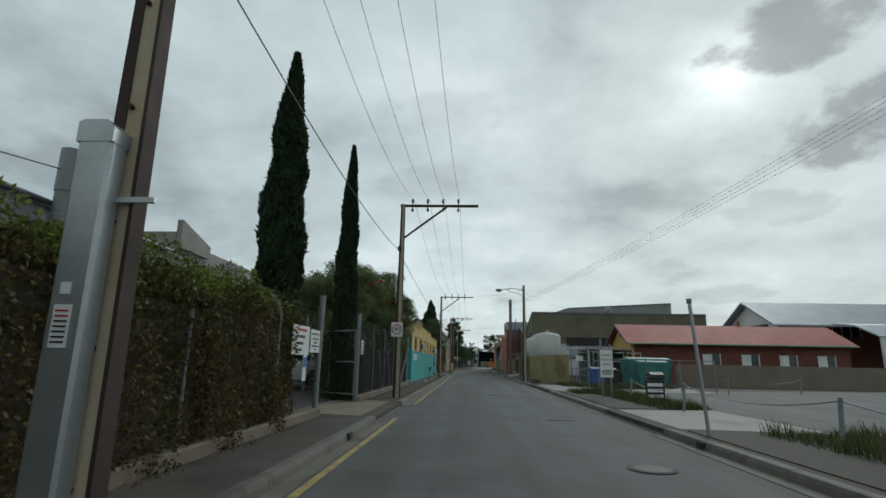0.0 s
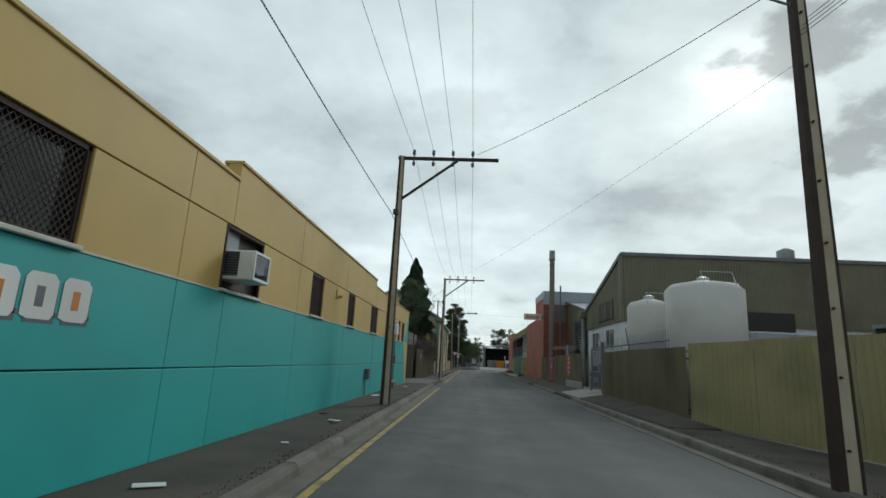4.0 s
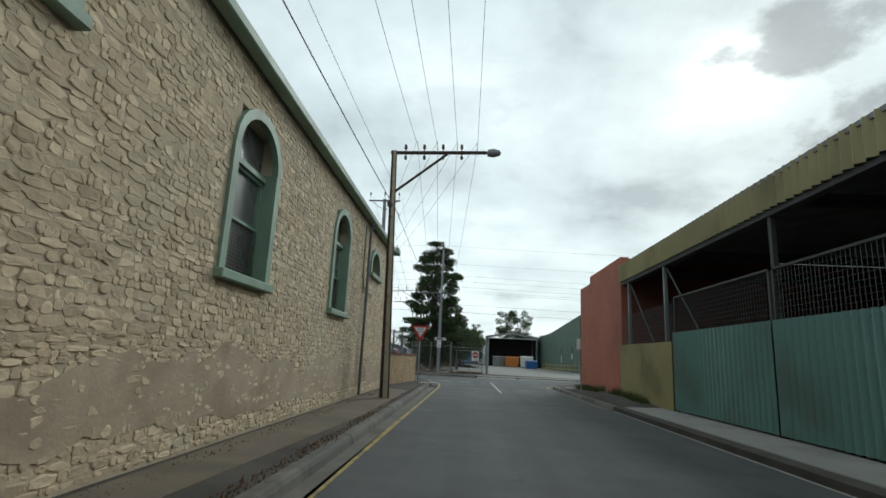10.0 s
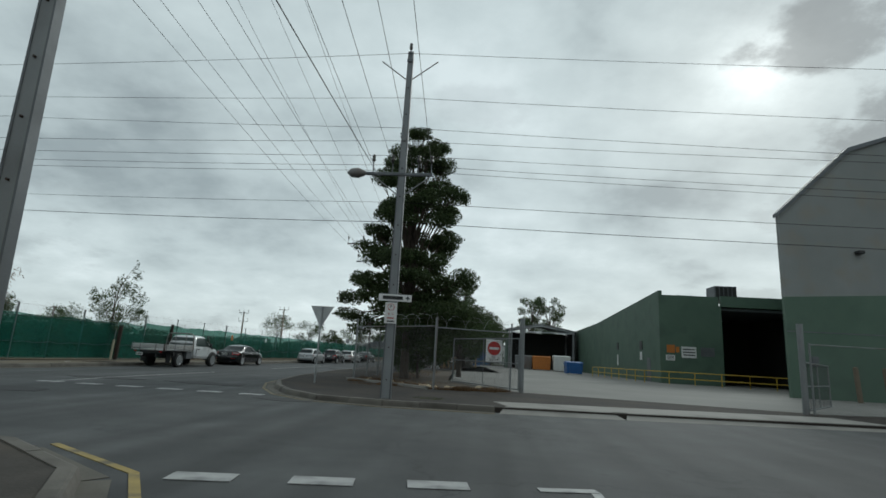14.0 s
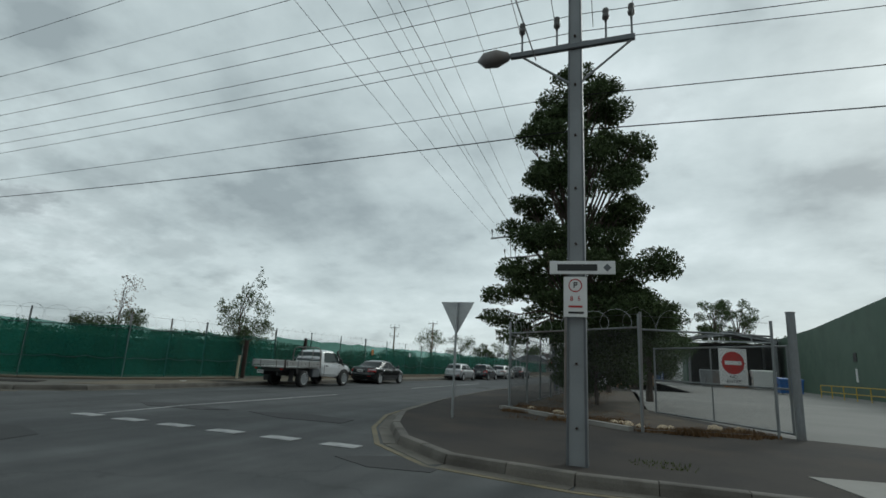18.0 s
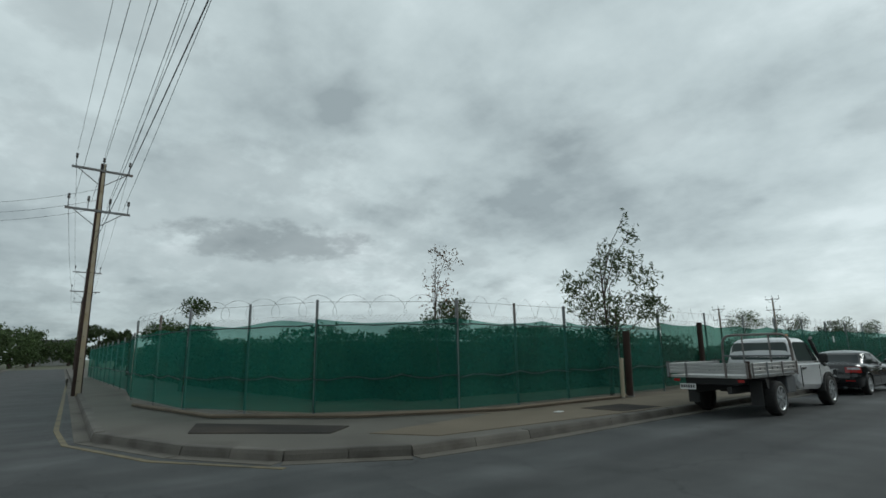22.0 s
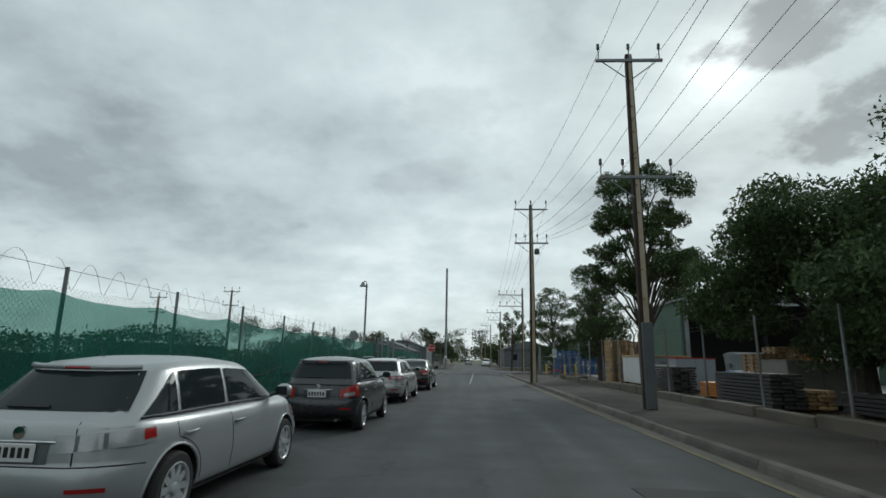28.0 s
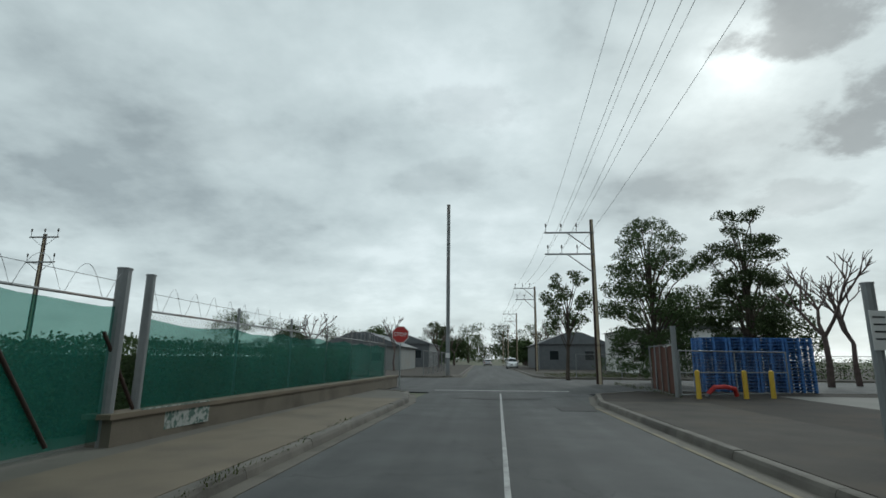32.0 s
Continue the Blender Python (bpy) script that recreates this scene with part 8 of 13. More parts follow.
            for u in (0.2, 0.42):
                part("lens_rib", lens(u, u + 0.03, 0.05, 0.95, 0.012), STEELGREY, tl, smooth=True, local=True)
        elif style == "red_clear_top":
            part("clear_lens", lens(0.12, 0.80, 0.52, 0.92, 0.012), CLEARLENS, tl, smooth=True, local=True)
        elif style == "rimmed":
            part("clear_lens", lens(0.12, 0.86, 0.26, 0.74, 0.012), CLEARLENS, tl, smooth=True, local=True)
        else:
            part("clear_lens", lens(0.15, 0.55, 0.10, 0.42, 0.012), CLEARLENS, tl, smooth=True, local=True)
        part("reflector", Geo().add(*sheet(lambda t, f: body_at(s * t, f, 0.006), lin(0.62, 0.90, 6), [0.24, 0.29], s < 0)), TAIL, c, smooth=True, local=True)
        part("headlight", Geo().add(*sheet(lambda t, f: body_at(s * t, f, 0.006), lin(2.86, 3.55, 12), lin(0.66, 0.86, 4), s < 0)), CLEARLENS, c, smooth=True, local=True)
        if rack:
            part("roof_rail", Geo().path([(s * wtop * 0.93, glass_r[1] + 0.12, H - 0.05), (s * wtop * 0.93, glass_r[1] + 0.30, H + 0.025), (s * wtop * 0.93, glass_f[1] - 0.4, H + 0.03), (s * wtop * 0.93, glass_f[1] - 0.2, H - 0.03)], 0.02), STEELGREY, c, smooth=True, local=True)
    # rear end
    for f in (0.515,):
        part("bumper_gap", Geo().path([body_at(t, f, 0.002) for t in lin(-1.05, 1.05, 25)], 0.006, 4), BLACK, c, local=True)
    part("lower_valance", Geo().add(*sheet(lambda t, f: body_at(t, f, 0.005), lin(-0.97, 0.97, 21), [0.0, 0.05, 0.12])), BLACK, c, smooth=True, local=True)
    for s in (1, -1):
        part("lid_gap", Geo().path([body_at(s * 0.60, f, 0.002) for f in lin(0.53, 0.98, 8)], 0.005, 4), BLACK, c, local=True)
    zp = foot(0) + (line(0.1) - foot(0)) * 0.66
    yp = body_at(0, 0.66)[1]
    part("plate_recess", Geo().add(*sheet(lambda t, f: body_at(t, f, 0.004), lin(-0.36, 0.36, 9), [0.545, 0.65, 0.765])), BLACK if paint in (P_BLACK, P_GREY) else STEELGREY, c, smooth=True, local=True)
    pl = part("number_plate", Geo().box(-0.186, 0.186, yp - 0.03, yp - 0.008, zp - 0.067, zp + 0.067, 0.006), SIGNW, c, "white number plate with dark bars", local=True)
    for i in range(6):
        part("plate_bar", Geo().box(-0.165 + i * 0.057, -0.13 + i * 0.057, yp - 0.033, yp - 0.03, zp - 0.035, zp + 0.04), SIGNBLK, pl, local=True)
    yb = body_at(0, 0.86)[1]
    part("badge", Geo().lathe([(0.005, -0.012), (0.05, -0.008), (0.05, 0.02)], (0, yb, foot(0) + (line(0.1) - foot(0)) * 0.87), 14, "y"), CHROME, c, local=True)
    part("trim_strip", Geo().path([body_at(t, 0.785, 0.008) for t in lin(-0.42, 0.42, 9)], 0.011, 5), CHROME, c, "chrome strip above the plate", smooth=True, local=True)
    if not boot:
        wp = [upper(s, lo + 0.06, 0.02) for s in lin(-0.45, 0.08, 6)]
        part("rear_wiper", Geo().path(wp, 0.012, 5), BLACK, c, local=True)
        sp = [upper(s, 0.955, 0.02) for s in lin(-0.92, 0.92, 15)]
        part("tailgate_spoiler", Geo().path([(p[0], p[1] - 0.05, p[2] + 0.005) for p in sp], 0.026, 7), paint, c, smooth=True, local=True)
        part("brake_lamp", Geo().path([(p[0], p[1] - 0.075, p[2]) for p in [upper(s, 0.955, 0.02) for s in lin(-0.2, 0.2, 6)]], 0.014, 5), TAIL, c, local=True)
    part("exhaust_pipe", Geo().tube((hw * 0.5, 0.0, 0.25), (hw * 0.5, 0.3, 0.25), 0.03, n=8), STEELGREY, c, local=True)
    part("front_grille", Geo().add(*sheet(lambda t, f: body_at(t, f, 0.006), lin(3.56, 4.0, 6), [0.45, 0.72])), BLACK, c, smooth=True, local=True)
    part("antenna", Geo().tube((0, glass_r[1] + 0.16, H - 0.03), (0, glass_r[1] + 0.04, H + 0.15), 0.004, n=4), BLACK, c, local=True)
    return c


HEAD = -1.6
car((-17.78, 158.25), HEAD, "black sedan with red tail lights parked at the kerb", P_BLACK, L=4.55, W=1.77, H=1.40, belt=0.92, boot=0.98, hood=0.85, wb=2.65, ro=1.0, r=0.32, glass_r=(0.72, 1.42), glass_f=(3.55, 2.72), lights="wrap", chrome=True, spokes=5, width=0.10, pillar=0.1)
car((-17.6, 173.85), HEAD, "silver hatchback with a dark rear window parked at the kerb", P_SILVER, L=4.41, W=1.74, H=1.46, belt=0.93, wb=2.62, ro=0.85, glass_r=(0.16, 0.72), glass_f=(3.55, 2.65), lights="clear", spokes=10, width=0.06, pillar=0.10)
car((-17.13, 180.45), HEAD, "charcoal small hatchback parked at the kerb", P_GREY, L=3.9, W=1.69, H=1.49, belt=0.97, wb=2.51, ro=0.68, r=0.30, glass_r=(0.12, 0.46), glass_f=(3.25, 2.25), lights="slant", spokes=8, width=0.07)
car((-17.12, 187.25), HEAD, "pale silver station wagon with roof rails parked at the kerb", P_LSILV, L=4.83, W=1.88, H=1.48, belt=0.97, wb=2.85, ro=1.0, r=0.33, glass_r=(0.16, 0.66), glass_f=(3.9, 2.95), lights="blade", rack=True, spokes=10, width=0.06, pillar=0.05)
car((-16.77, 194.40), HEAD, "black sedan with chrome window trim parked at the kerb", P_BLACK, L=4.9, W=1.90, H=1.46, belt=0.95, boot=1.03, hood=0.88, wb=2.91, ro=1.1, r=0.335, glass_r=(0.66, 1.55), glass_f=(3.85, 2.95), lights="round", chrome=True, spokes=10, width=0.06, pillar=0.1)
car((-6.5, 21.2), 159, "white hatchback parked in the car park", P_WHITE, L=4.0, W=1.64, H=1.5, belt=0.95, wb=2.46, ro=0.72, r=0.30, glass_r=(0.12, 0.42), glass_f=(3.25, 2.4), lights="tall", spokes=8, width=0.07, z=LOT + 0.01)
car((-8.9, 21.9), 157, "silver-grey car parked in the car park", P_SILVER, L=4.3, W=1.7, H=1.42, belt=0.9, boot=0.95, wb=2.6, ro=0.9, r=0.30, glass_r=(0.7, 1.3), glass_f=(3.4, 2.6), z=LOT + 0.01)
car((-9.3, 295), 180, "white car far down the street", P_WHITE, L=5.0, W=1.85, H=1.78, belt=1.1, hood=1.05, wb=3.0, ro=1.1, r=0.37, glass_r=(0.2, 0.6), glass_f=(3.9, 3.0))
car((-13.2, 320), 0, "silver car far down the street", P_SILVER, L=4.5, W=1.8, H=1.47)


TRUCKGLASS = glass_mat("pale_truck_glass", (0.055, 0.072, 0.070), 0.05, 0.0, 0.5, 1.3)


def ute():
    u = thing("utility_truck", (-17.85, 150.75, 0.0), "white single-cab utility truck with an aluminium drop-side tray", "utility truck", "parked cars", HEAD)
    hw, r = 0.88, 0.385
    ry, fy = 0.80, 4.2
    ALU = mat("tray_aluminium", (0.46, 0.46, 0.45), (0.36, 0.36, 0.355), 0.45, 0.6, scale=2, fine=30, bump=0.06, stain=(0.24, 0.22, 0.2), stain_amount=0.5)
    def prt(n, g, m, lab="", par=u, smooth=False):
        g.v = [(p[0], p[1] - 0.42 * min(1.0, max(0.0, 3.7 - p[1])) - 0.22 * min(1.0, max(0.0, (2.3 - p[1]) / 1.2)), p[2]) for p in g.v]
        return part(n, g, m, par, lab, smooth, local=True)
    # chassis and tray
    for s in (-1, 1):
        prt("chassis_rail", Geo().box(s * 0.42 - 0.05, s * 0.42 + 0.05, 0.1, 4.9, 0.52, 0.68, 0.01), BLACK)
        for z in (0.965, 1.045, 1.125):
            prt("side_board", Geo().box(*sorted((s * (hw + 0.045), s * (hw + 0.075))), 0.0, 2.45, z, z + 0.074, 0.008), ALU, "ribbed aluminium board")
        for y in (0.1, 0.85, 1.6, 2.35):
            prt("side_latch", Geo().box(*sorted((s * (hw + 0.075), s * (hw + 0.095))), y - 0.025, y + 0.025, 0.88, 1.21, 0.006), GALV_DULL)
        for y in (0.45, 0.7, 1.1, 1.35, 1.9, 2.15):
            prt("rope_hole", Geo().box(*sorted((s * (hw + 0.07), s * (hw + 0.078))), y, y + 0.05, 1.05, 1.085), BLACK)
        prt("mud_flap", Geo().box(s * 0.72 - 0.13, s * 0.72 + 0.13, 0.72, 0.74, 0.25, 0.8), BLACK)
        prt("tray_brace", Geo().tube((s * 0.8, 2.35, 0.86), (s * 0.5, 2.6, 0.55), 0.03), STEELGREY)
        prt("guard", Geo().prism([(0.82, 0.83), (0.9, 0.62), (0.98, 0.62), (1.0, 0.83)], *sorted((s * 0.6, s * 0.9)), "x"), BLACK)
        prt("tail_lamp", Geo().box(*sorted((s * 0.66, s * 0.8)), 0.0, 0.05, 0.78, 0.84, 0.01), TAIL, "red tail lamp")
        # headboard frame
        prt("frame_post", Geo().tube((s * 0.86, 2.52, 0.9), (s * 0.83, 2.52, 1.52), 0.032), GALV_DULL)
    for z in (0.965, 1.045, 1.125):
        prt("tail_board", Geo().box(-hw - 0.045, hw + 0.045, -0.03, 0.0, z, z + 0.074, 0.008), ALU, "ribbed aluminium board")
    for x in (-0.9, -0.45, 0.45, 0.9):
        prt("tail_latch", Geo().box(x - 0.025, x + 0.025, -0.05, -0.03, 0.88, 1.21, 0.006), GALV_DULL)
    for i in range(10):
        prt("deck_plank", Geo().box(-hw + i * 0.176, -hw + i * 0.176 + 0.17, 0.0, 2.45, 0.87, 0.925), ALU)
    for x in (-hw - 0.06, hw + 0.0):
        prt("corner_post", Geo().box(x, x + 0.07, -0.04, 0.04, 0.86, 1.24, 0.008), RUST)
    prt("frame_top", Geo().path([(-0.83, 2.52, 1.50), (-0.815, 2.52, 1.68), (-0.77, 2.52, 1.79), (-0.68, 2.52, 1.85), (-0.55, 2.52, 1.87), (0.55, 2.52, 1.87), (0.68, 2.52, 1.85), (0.77, 2.52, 1.79), (0.815, 2.52, 1.68), (0.83, 2.52, 1.50)], 0.032, 8), GALV_DULL, smooth=True)
    prt("frame_bar", Geo().tube((-0.84, 2.52, 1.32), (0.84, 2.52, 1.32), 0.022), STEELGREY)
    for x in (-0.3, 0.35):
        prt("frame_upright", Geo().tube((x, 2.52, 0.92), (x, 2.52, 1.86), 0.022), GALV_DULL)
    pl = prt("number_plate", Geo().box(-0.66, -0.29, 0.02, 0.035, 0.60, 0.73), SIGNW, "white number plate with dark bars")
    for i in range(6):
        part("plate_bar", Geo().box(-0.635 + i * 0.056, -0.60 + i * 0.056, -0.625, -0.62, 0.635, 0.705), SIGNBLK, pl, local=True)
    # cab
    st = [(2.66, 0.62, 1.12, 0.95), (2.75, 0.5, 1.14, 0.985), (3.6, 0.45, 1.13, 1.0), (3.95, 0.5, 1.12, 1.0), (4.35, 0.75, 1.08, 0.98), (4.75, 0.62, 1.02, 0.93), (4.92, 0.62, 0.9, 0.85)]
    vs, fs = [], []
    for y, zb, zt, k in st:
        w = hw * k
        half = [(w * 0.93, zb), (w, zb + 0.12), (w, zt - 0.2), (w * 0.97, zt - 0.06), (w * 0.88, zt)]
        vs += [(x, y, z) for x, z in half] + [(-x, y, z) for x, z in half[::-1]]
    for i in range(len(st) - 1):
        a, b = i * 10, (i + 1) * 10
        fs += [(b + j, b + (j + 1) % 10, a + (j + 1) % 10, a + j) for j in range(10)]
    fs += [tuple(range(10)), tuple(range(len(vs) - 10, len(vs)))[::-1]]
    prt("cab_body", Geo().add(vs, fs), P_WHITE, smooth=False)
    cr = [(2.655, 1.11, 1.14, 0.775), (2.69, 1.11, 1.38, 0.74), (2.755, 1.12, 1.64, 0.69), (2.80, 1.12, 1.71, 0.67), (2.90, 1.13, 1.755, 0.655), (3.2, 1.13, 1.78, 0.655), (3.48, 1.13, 1.765, 0.65), (3.60, 1.13, 1.72, 0.65), (4.14, 1.09, 1.10, 0.76)]
    side = lambda z: 0.79 - max(0.0, z - 1.12) * 0.19
    back = lambda z: 2.655 + max(0.0, z - 1.12) * 0.185
    cv, cf = [], []
    for y, zb, zt, wt in cr:
        e = min(1.0, (zt - zb) / 0.4)
        half = [(0.79, zb), (side(zb + (zt - zb) * 0.5), zb + (zt - zb) * 0.5), (side(zt - 0.11 * e), zt - 0.11 * e), (side(zt) - 0.02 * e, zt - 0.05 * e), (wt - 0.05 * e, zt - 0.015 * e), (wt - 0.14 * e, zt), (0.0, zt + 0.012 * e)]
        cv += [(x, y, z) for x, z in half] + [(-x, y, z) for x, z in half[-2::-1]]
    for i in range(len(cr) - 1):
        a, b = i * 13, (i + 1) * 13
        cf += [(a + j, b + j, b + j + 1, a + j + 1) for j in range(12)]
    prt("cab_roof", Geo().add(cv, cf), P_WHITE, smooth=True)

    def pane(pts, n):
        """A thin pane with the corners cut round; pts in order, n the way out."""
        out = []
        for k in range(len(pts)):
            p, a, b = Vector(pts[k]), Vector(pts[k - 1]), Vector(pts[(k + 1) % len(pts)])
            u, v = (a - p).normalized() * 0.06, (b - p).normalized() * 0.06
            out += [p + u, p + (u + v) * 0.3, p + v]
        m, q = len(out), Vector(n) * 0.012
        return Geo().add([p + q for p in out] + [p - q for p in out], [tuple(range(m)), tuple(range(2 * m - 1, m - 1, -1))] + [(k, k + m, (k + 1) % m + m, (k + 1) % m) for k in range(m)])
    rw = [(-0.72, 1.22), (0.72, 1.22), (0.64, 1.66), (-0.64, 1.66)]
    prt("rear_window", pane([(x, back(z), z) for x, z in rw], (0, -1, 0)), TRUCKGLASS, "wide cab rear window")
    wsn = lambda z: 4.14 - (z - 1.10) * 0.54 / 0.62
    prt("windscreen", pane([(x, wsn(z), z) for x, z in ((0.70, 1.15), (-0.70, 1.15), (-0.60, 1.66), (0.60, 1.66))], (0, 0.75, 0.66)), TRUCKGLASS)
    for s in (1, -1):
        sw = [(2.86, 1.17), (3.94, 1.17), (3.60, 1.62), (3.50, 1.66), (2.92, 1.66)]
        prt("side_window", pane([(s * side(z), y, z) for y, z in (sw if s > 0 else sw[::-1])], (s, 0, 0.18)), TRUCKGLASS, "cab side window")
        prt("quarter_pillar", Geo().tube((s * (side(1.17) + 0.014), 3.62, 1.17), (s * (side(1.62) + 0.014), 3.56, 1.62), 0.012, n=4), BLACK)
        mr = prt("wing_mirror", Geo().box(*sorted((s * 0.92, s * 1.12)), 3.62, 3.70, 1.12, 1.36, 0.03), BLACK, "black door mirror")
        prt("mirror_arm", Geo().tube((s * 0.86, 3.66, 1.14), (s * 0.98, 3.66, 1.2), 0.015), BLACK)
        prt("door_handle", Geo().box(*sorted((s * 0.87, s * 0.905)), 2.86, 3.02, 0.98, 1.03, 0.01), BLACK)
        for y in (2.8, 3.72):
            prt("door_gap", Geo().box(*sorted((s * 0.872, s * 0.885)), y, y + 0.01, 0.55, 1.08), BLACK)
        prt("arch_flare", Geo().prism([(fy + (r + 0.09) * math.cos(t), r + (r + 0.10) * math.sin(t)) for t in [math.pi * i / 14 for i in range(15)]] + [(fy + (r + 0.02) * math.cos(t), r + (r + 0.02) * math.sin(t)) for t in [math.pi * (14 - i) / 14 for i in range(15)]], *sorted((s * 0.8, s * 0.93)), "x"), BLACK)
        prt("inner_arch", Geo().prism([(fy + (r + 0.04) * math.cos(t), r + (r + 0.04) * math.sin(t)) for t in [math.pi * i / 14 for i in range(15)]], *sorted((s * 0.55, s * 0.884)), "x"), BLACK)
        prt("headlight", Geo().box(*sorted((s * 0.5, s * 0.78)), 4.84, 4.96, 0.72, 0.9, 0.03), CLEARLENS)
        for y in (ry, fy):
            wheel(u, s * 0.82, y, r, 0.27, s, 8, GALV, 0.08)
    prt("snorkel", Geo().path([(0.86, 4.2, 1.05), (0.86, 3.95, 1.14), (0.80, 3.66, 1.62), (0.78, 3.62, 1.72), (0.78, 3.72, 1.78)], 0.045, 8), BLACK, "black snorkel beside the windscreen")
    prt("bull_bar", Geo().path([(-0.85, 4.9, 0.62), (-0.8, 5.08, 0.66), (0.8, 5.08, 0.66), (0.85, 4.9, 0.62)], 0.09, 8), BLACK)
    prt("fuel_tank", Geo().box(-0.8, -0.45, 2.0, 2.9, 0.42, 0.7, 0.04), BLACK)
    prt("tool_box", Geo().box(0.45, 0.82, 2.05, 2.55, 0.45, 0.84, 0.02), STEELGREY)
    prt("spare_floor", Geo().box(-0.6, 0.6, 0.2, 2.4, 0.72, 0.86), BLACK)


ute()

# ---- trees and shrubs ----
# colour of stems, and of core blocks that stand for shade in foliage
STEM_SHADE = mat("stem_and_inner_shade", (0.035, 0.028, 0.018), (0.055, 0.040, 0.024), 0.95, scale=5, fine=30, bump=0.6)

def tree(at, h, label, clumps, leaf, size, count, seed, trunk=0.18, fork=0.35, drop=0.2, category="tree", lean=(0, 0), bark=BARK, long=2.0, z0=None, sub=True):
    """clumps: (x, y, z, rx, ry, rz) from the foot. Limbs run from the trunk to every clump."""
    z0 = PZ if z0 is None else z0
    t = thing("tree", (at[0], at[1], z0), label, category, "trees")
    rng = random.Random(seed)
    g = Geo()
    pts = [(lean[0] * s + 0.12 * math.sin(3 * s + seed), lean[1] * s + 0.1 * math.cos(4 * s + seed) - 0.1 * math.cos(seed), h * 0.86 * s) for s in (0, 0.15, 0.3, 0.5, 0.7, 0.86, 1.0)]
    rs = [trunk * 1.25, trunk, trunk * 0.85, trunk * 0.62, trunk * 0.42, trunk * 0.24, trunk * 0.08]
    g.path([(at[0], at[1], -0.08)] + [(p[0] + at[0], p[1] + at[1], p[2] + z0) for p in pts], [trunk * 1.3] + rs, 8)
    part("trunk", g, bark, t)
    limbs = Geo()
    for c in clumps:
        s = max(fork * 0.8, min(0.95, (c[2] / h) * 0.8 - 0.1))
        k = s * 6
        i = min(5, int(k))
        a = Vector(pts[i]).lerp(Vector(pts[i + 1]), k - i)
        b = Vector(c[:3])
        m = a.lerp(b, 0.5) + Vector((rng.uniform(-0.2, 0.2), rng.uniform(-0.2, 0.2), 0.12 * (b - a).length))
        o = Vector((at[0], at[1], z0))
        limbs.path([a + o, m + o, b + o], [trunk * 0.32, trunk * 0.2, trunk * 0.06], 5)
        for q in range(3):
            e = b + Vector((rng.uniform(-1, 1) * c[3], rng.uniform(-1, 1) * c[4], rng.uniform(-0.6, 1) * c[5])) * 0.8
            limbs.path([m.lerp(b, 0.5) + o, e + o], [trunk * 0.1, trunk * 0.03], 3)
    part("branchwork", limbs, bark, t)
    cs, rr = [], []
    for c in clumps:
        cs.append((c[0] + at[0], c[1] + at[1], c[2] + z0))
        rr.append(c[3:6])
        for q in range(5 if sub else 0):
            d = Vector((rng.gauss(0, 1), rng.gauss(0, 1), rng.gauss(0, 1))).normalized()
            cs.append((cs[-1 - q][0] + d.x * c[3] * 0.85, cs[-1 - q][1] + d.y * c[4] * 0.85, cs[-1 - q][2] + d.z * c[5] * 0.85))
            f = rng.uniform(0.3, 0.5)
            rr.append((c[3] * f, c[4] * f, c[5] * f))
    v, f = leaves(cs, rr, count, size, seed, drop, long)
    leaf_part("crown", v, f, leaf, t)
    return t


def spire(at, h, r, label, seed, count=16000, leaf=None, size=0.11, name="tree", broad=False):
    """A columnar cypress: tight upright sprays about a tapering core."""
    leaf = leaf or LEAF_CYP
    t = thing(name, (at[0], at[1], PZ), label, "tree", "trees")
    part("trunk", Geo().tube((at[0], at[1], PZ), (at[0], at[1], h * 0.9), r * 0.22, 0.03, 8), BARK, t)
    rng = np.random.default_rng(seed)
    core = Geo()
    prof = [(0.03, 0.05 * h)]
    q = 0.72 if broad else 1.0
    prof = [(r * 0.55 * q, 0.04 * h), (r * 0.82 * q, 0.2 * h), (r * 0.78 * q * q, 0.45 * h), (r * 0.55 * q * q, 0.7 * h), (r * 0.25 * q, 0.9 * h), (0.03, 0.985 * h)]
    core.lathe(prof, (at[0], at[1], PZ), 14)
    part("inner_crown", core, LEAF_CYP, t, "dense dark inner foliage")
    s = rng.random(count) ** 0.85
    env = np.interp(s, [0, 0.06, 0.2, 0.5, 0.75, 0.92, 1.0], [0.5, 0.8, 1.0, 0.92, 0.66, 0.3, 0.05] if not broad else [0.5, 0.95, 1.0, 0.8, 0.5, 0.22, 0.03]) * r
    a = rng.random(count) * 2 * np.pi
    lump = 1 + (0.22 if broad else 0.16) * np.sin(a * 3 + s * 23 + seed) + (0.16 if broad else 0.10) * np.sin(a * 5 - s * 41)
    rad = env * lump * (0.72 + 0.36 * rng.random(count))
    c = np.stack([at[0] + rad * np.cos(a), at[1] + rad * np.sin(a), PZ + 0.25 + s * (h - 0.3)], 1)
    up = np.stack([0.35 * np.cos(a), 0.35 * np.sin(a), np.ones(count)], 1) + rng.normal(size=(count, 3)) * 0.35
    up /= np.linalg.norm(up, axis=1)[:, None]
    side = np.cross(up, rng.normal(size=(count, 3)))
    side /= np.linalg.norm(side, axis=1)[:, None]
    sz = size * (0.6 + 0.9 * rng.random(count))[:, None]
    v = np.stack([c - up * sz * 1.5, c + side * sz * 0.6, c + up * sz * 2.0, c - side * sz * 0.6], 1).reshape(-1, 3)
    leaf_part("crown", v, np.arange(4 * count).reshape(-1, 4), leaf, t, "dark upright sprays")
    return t


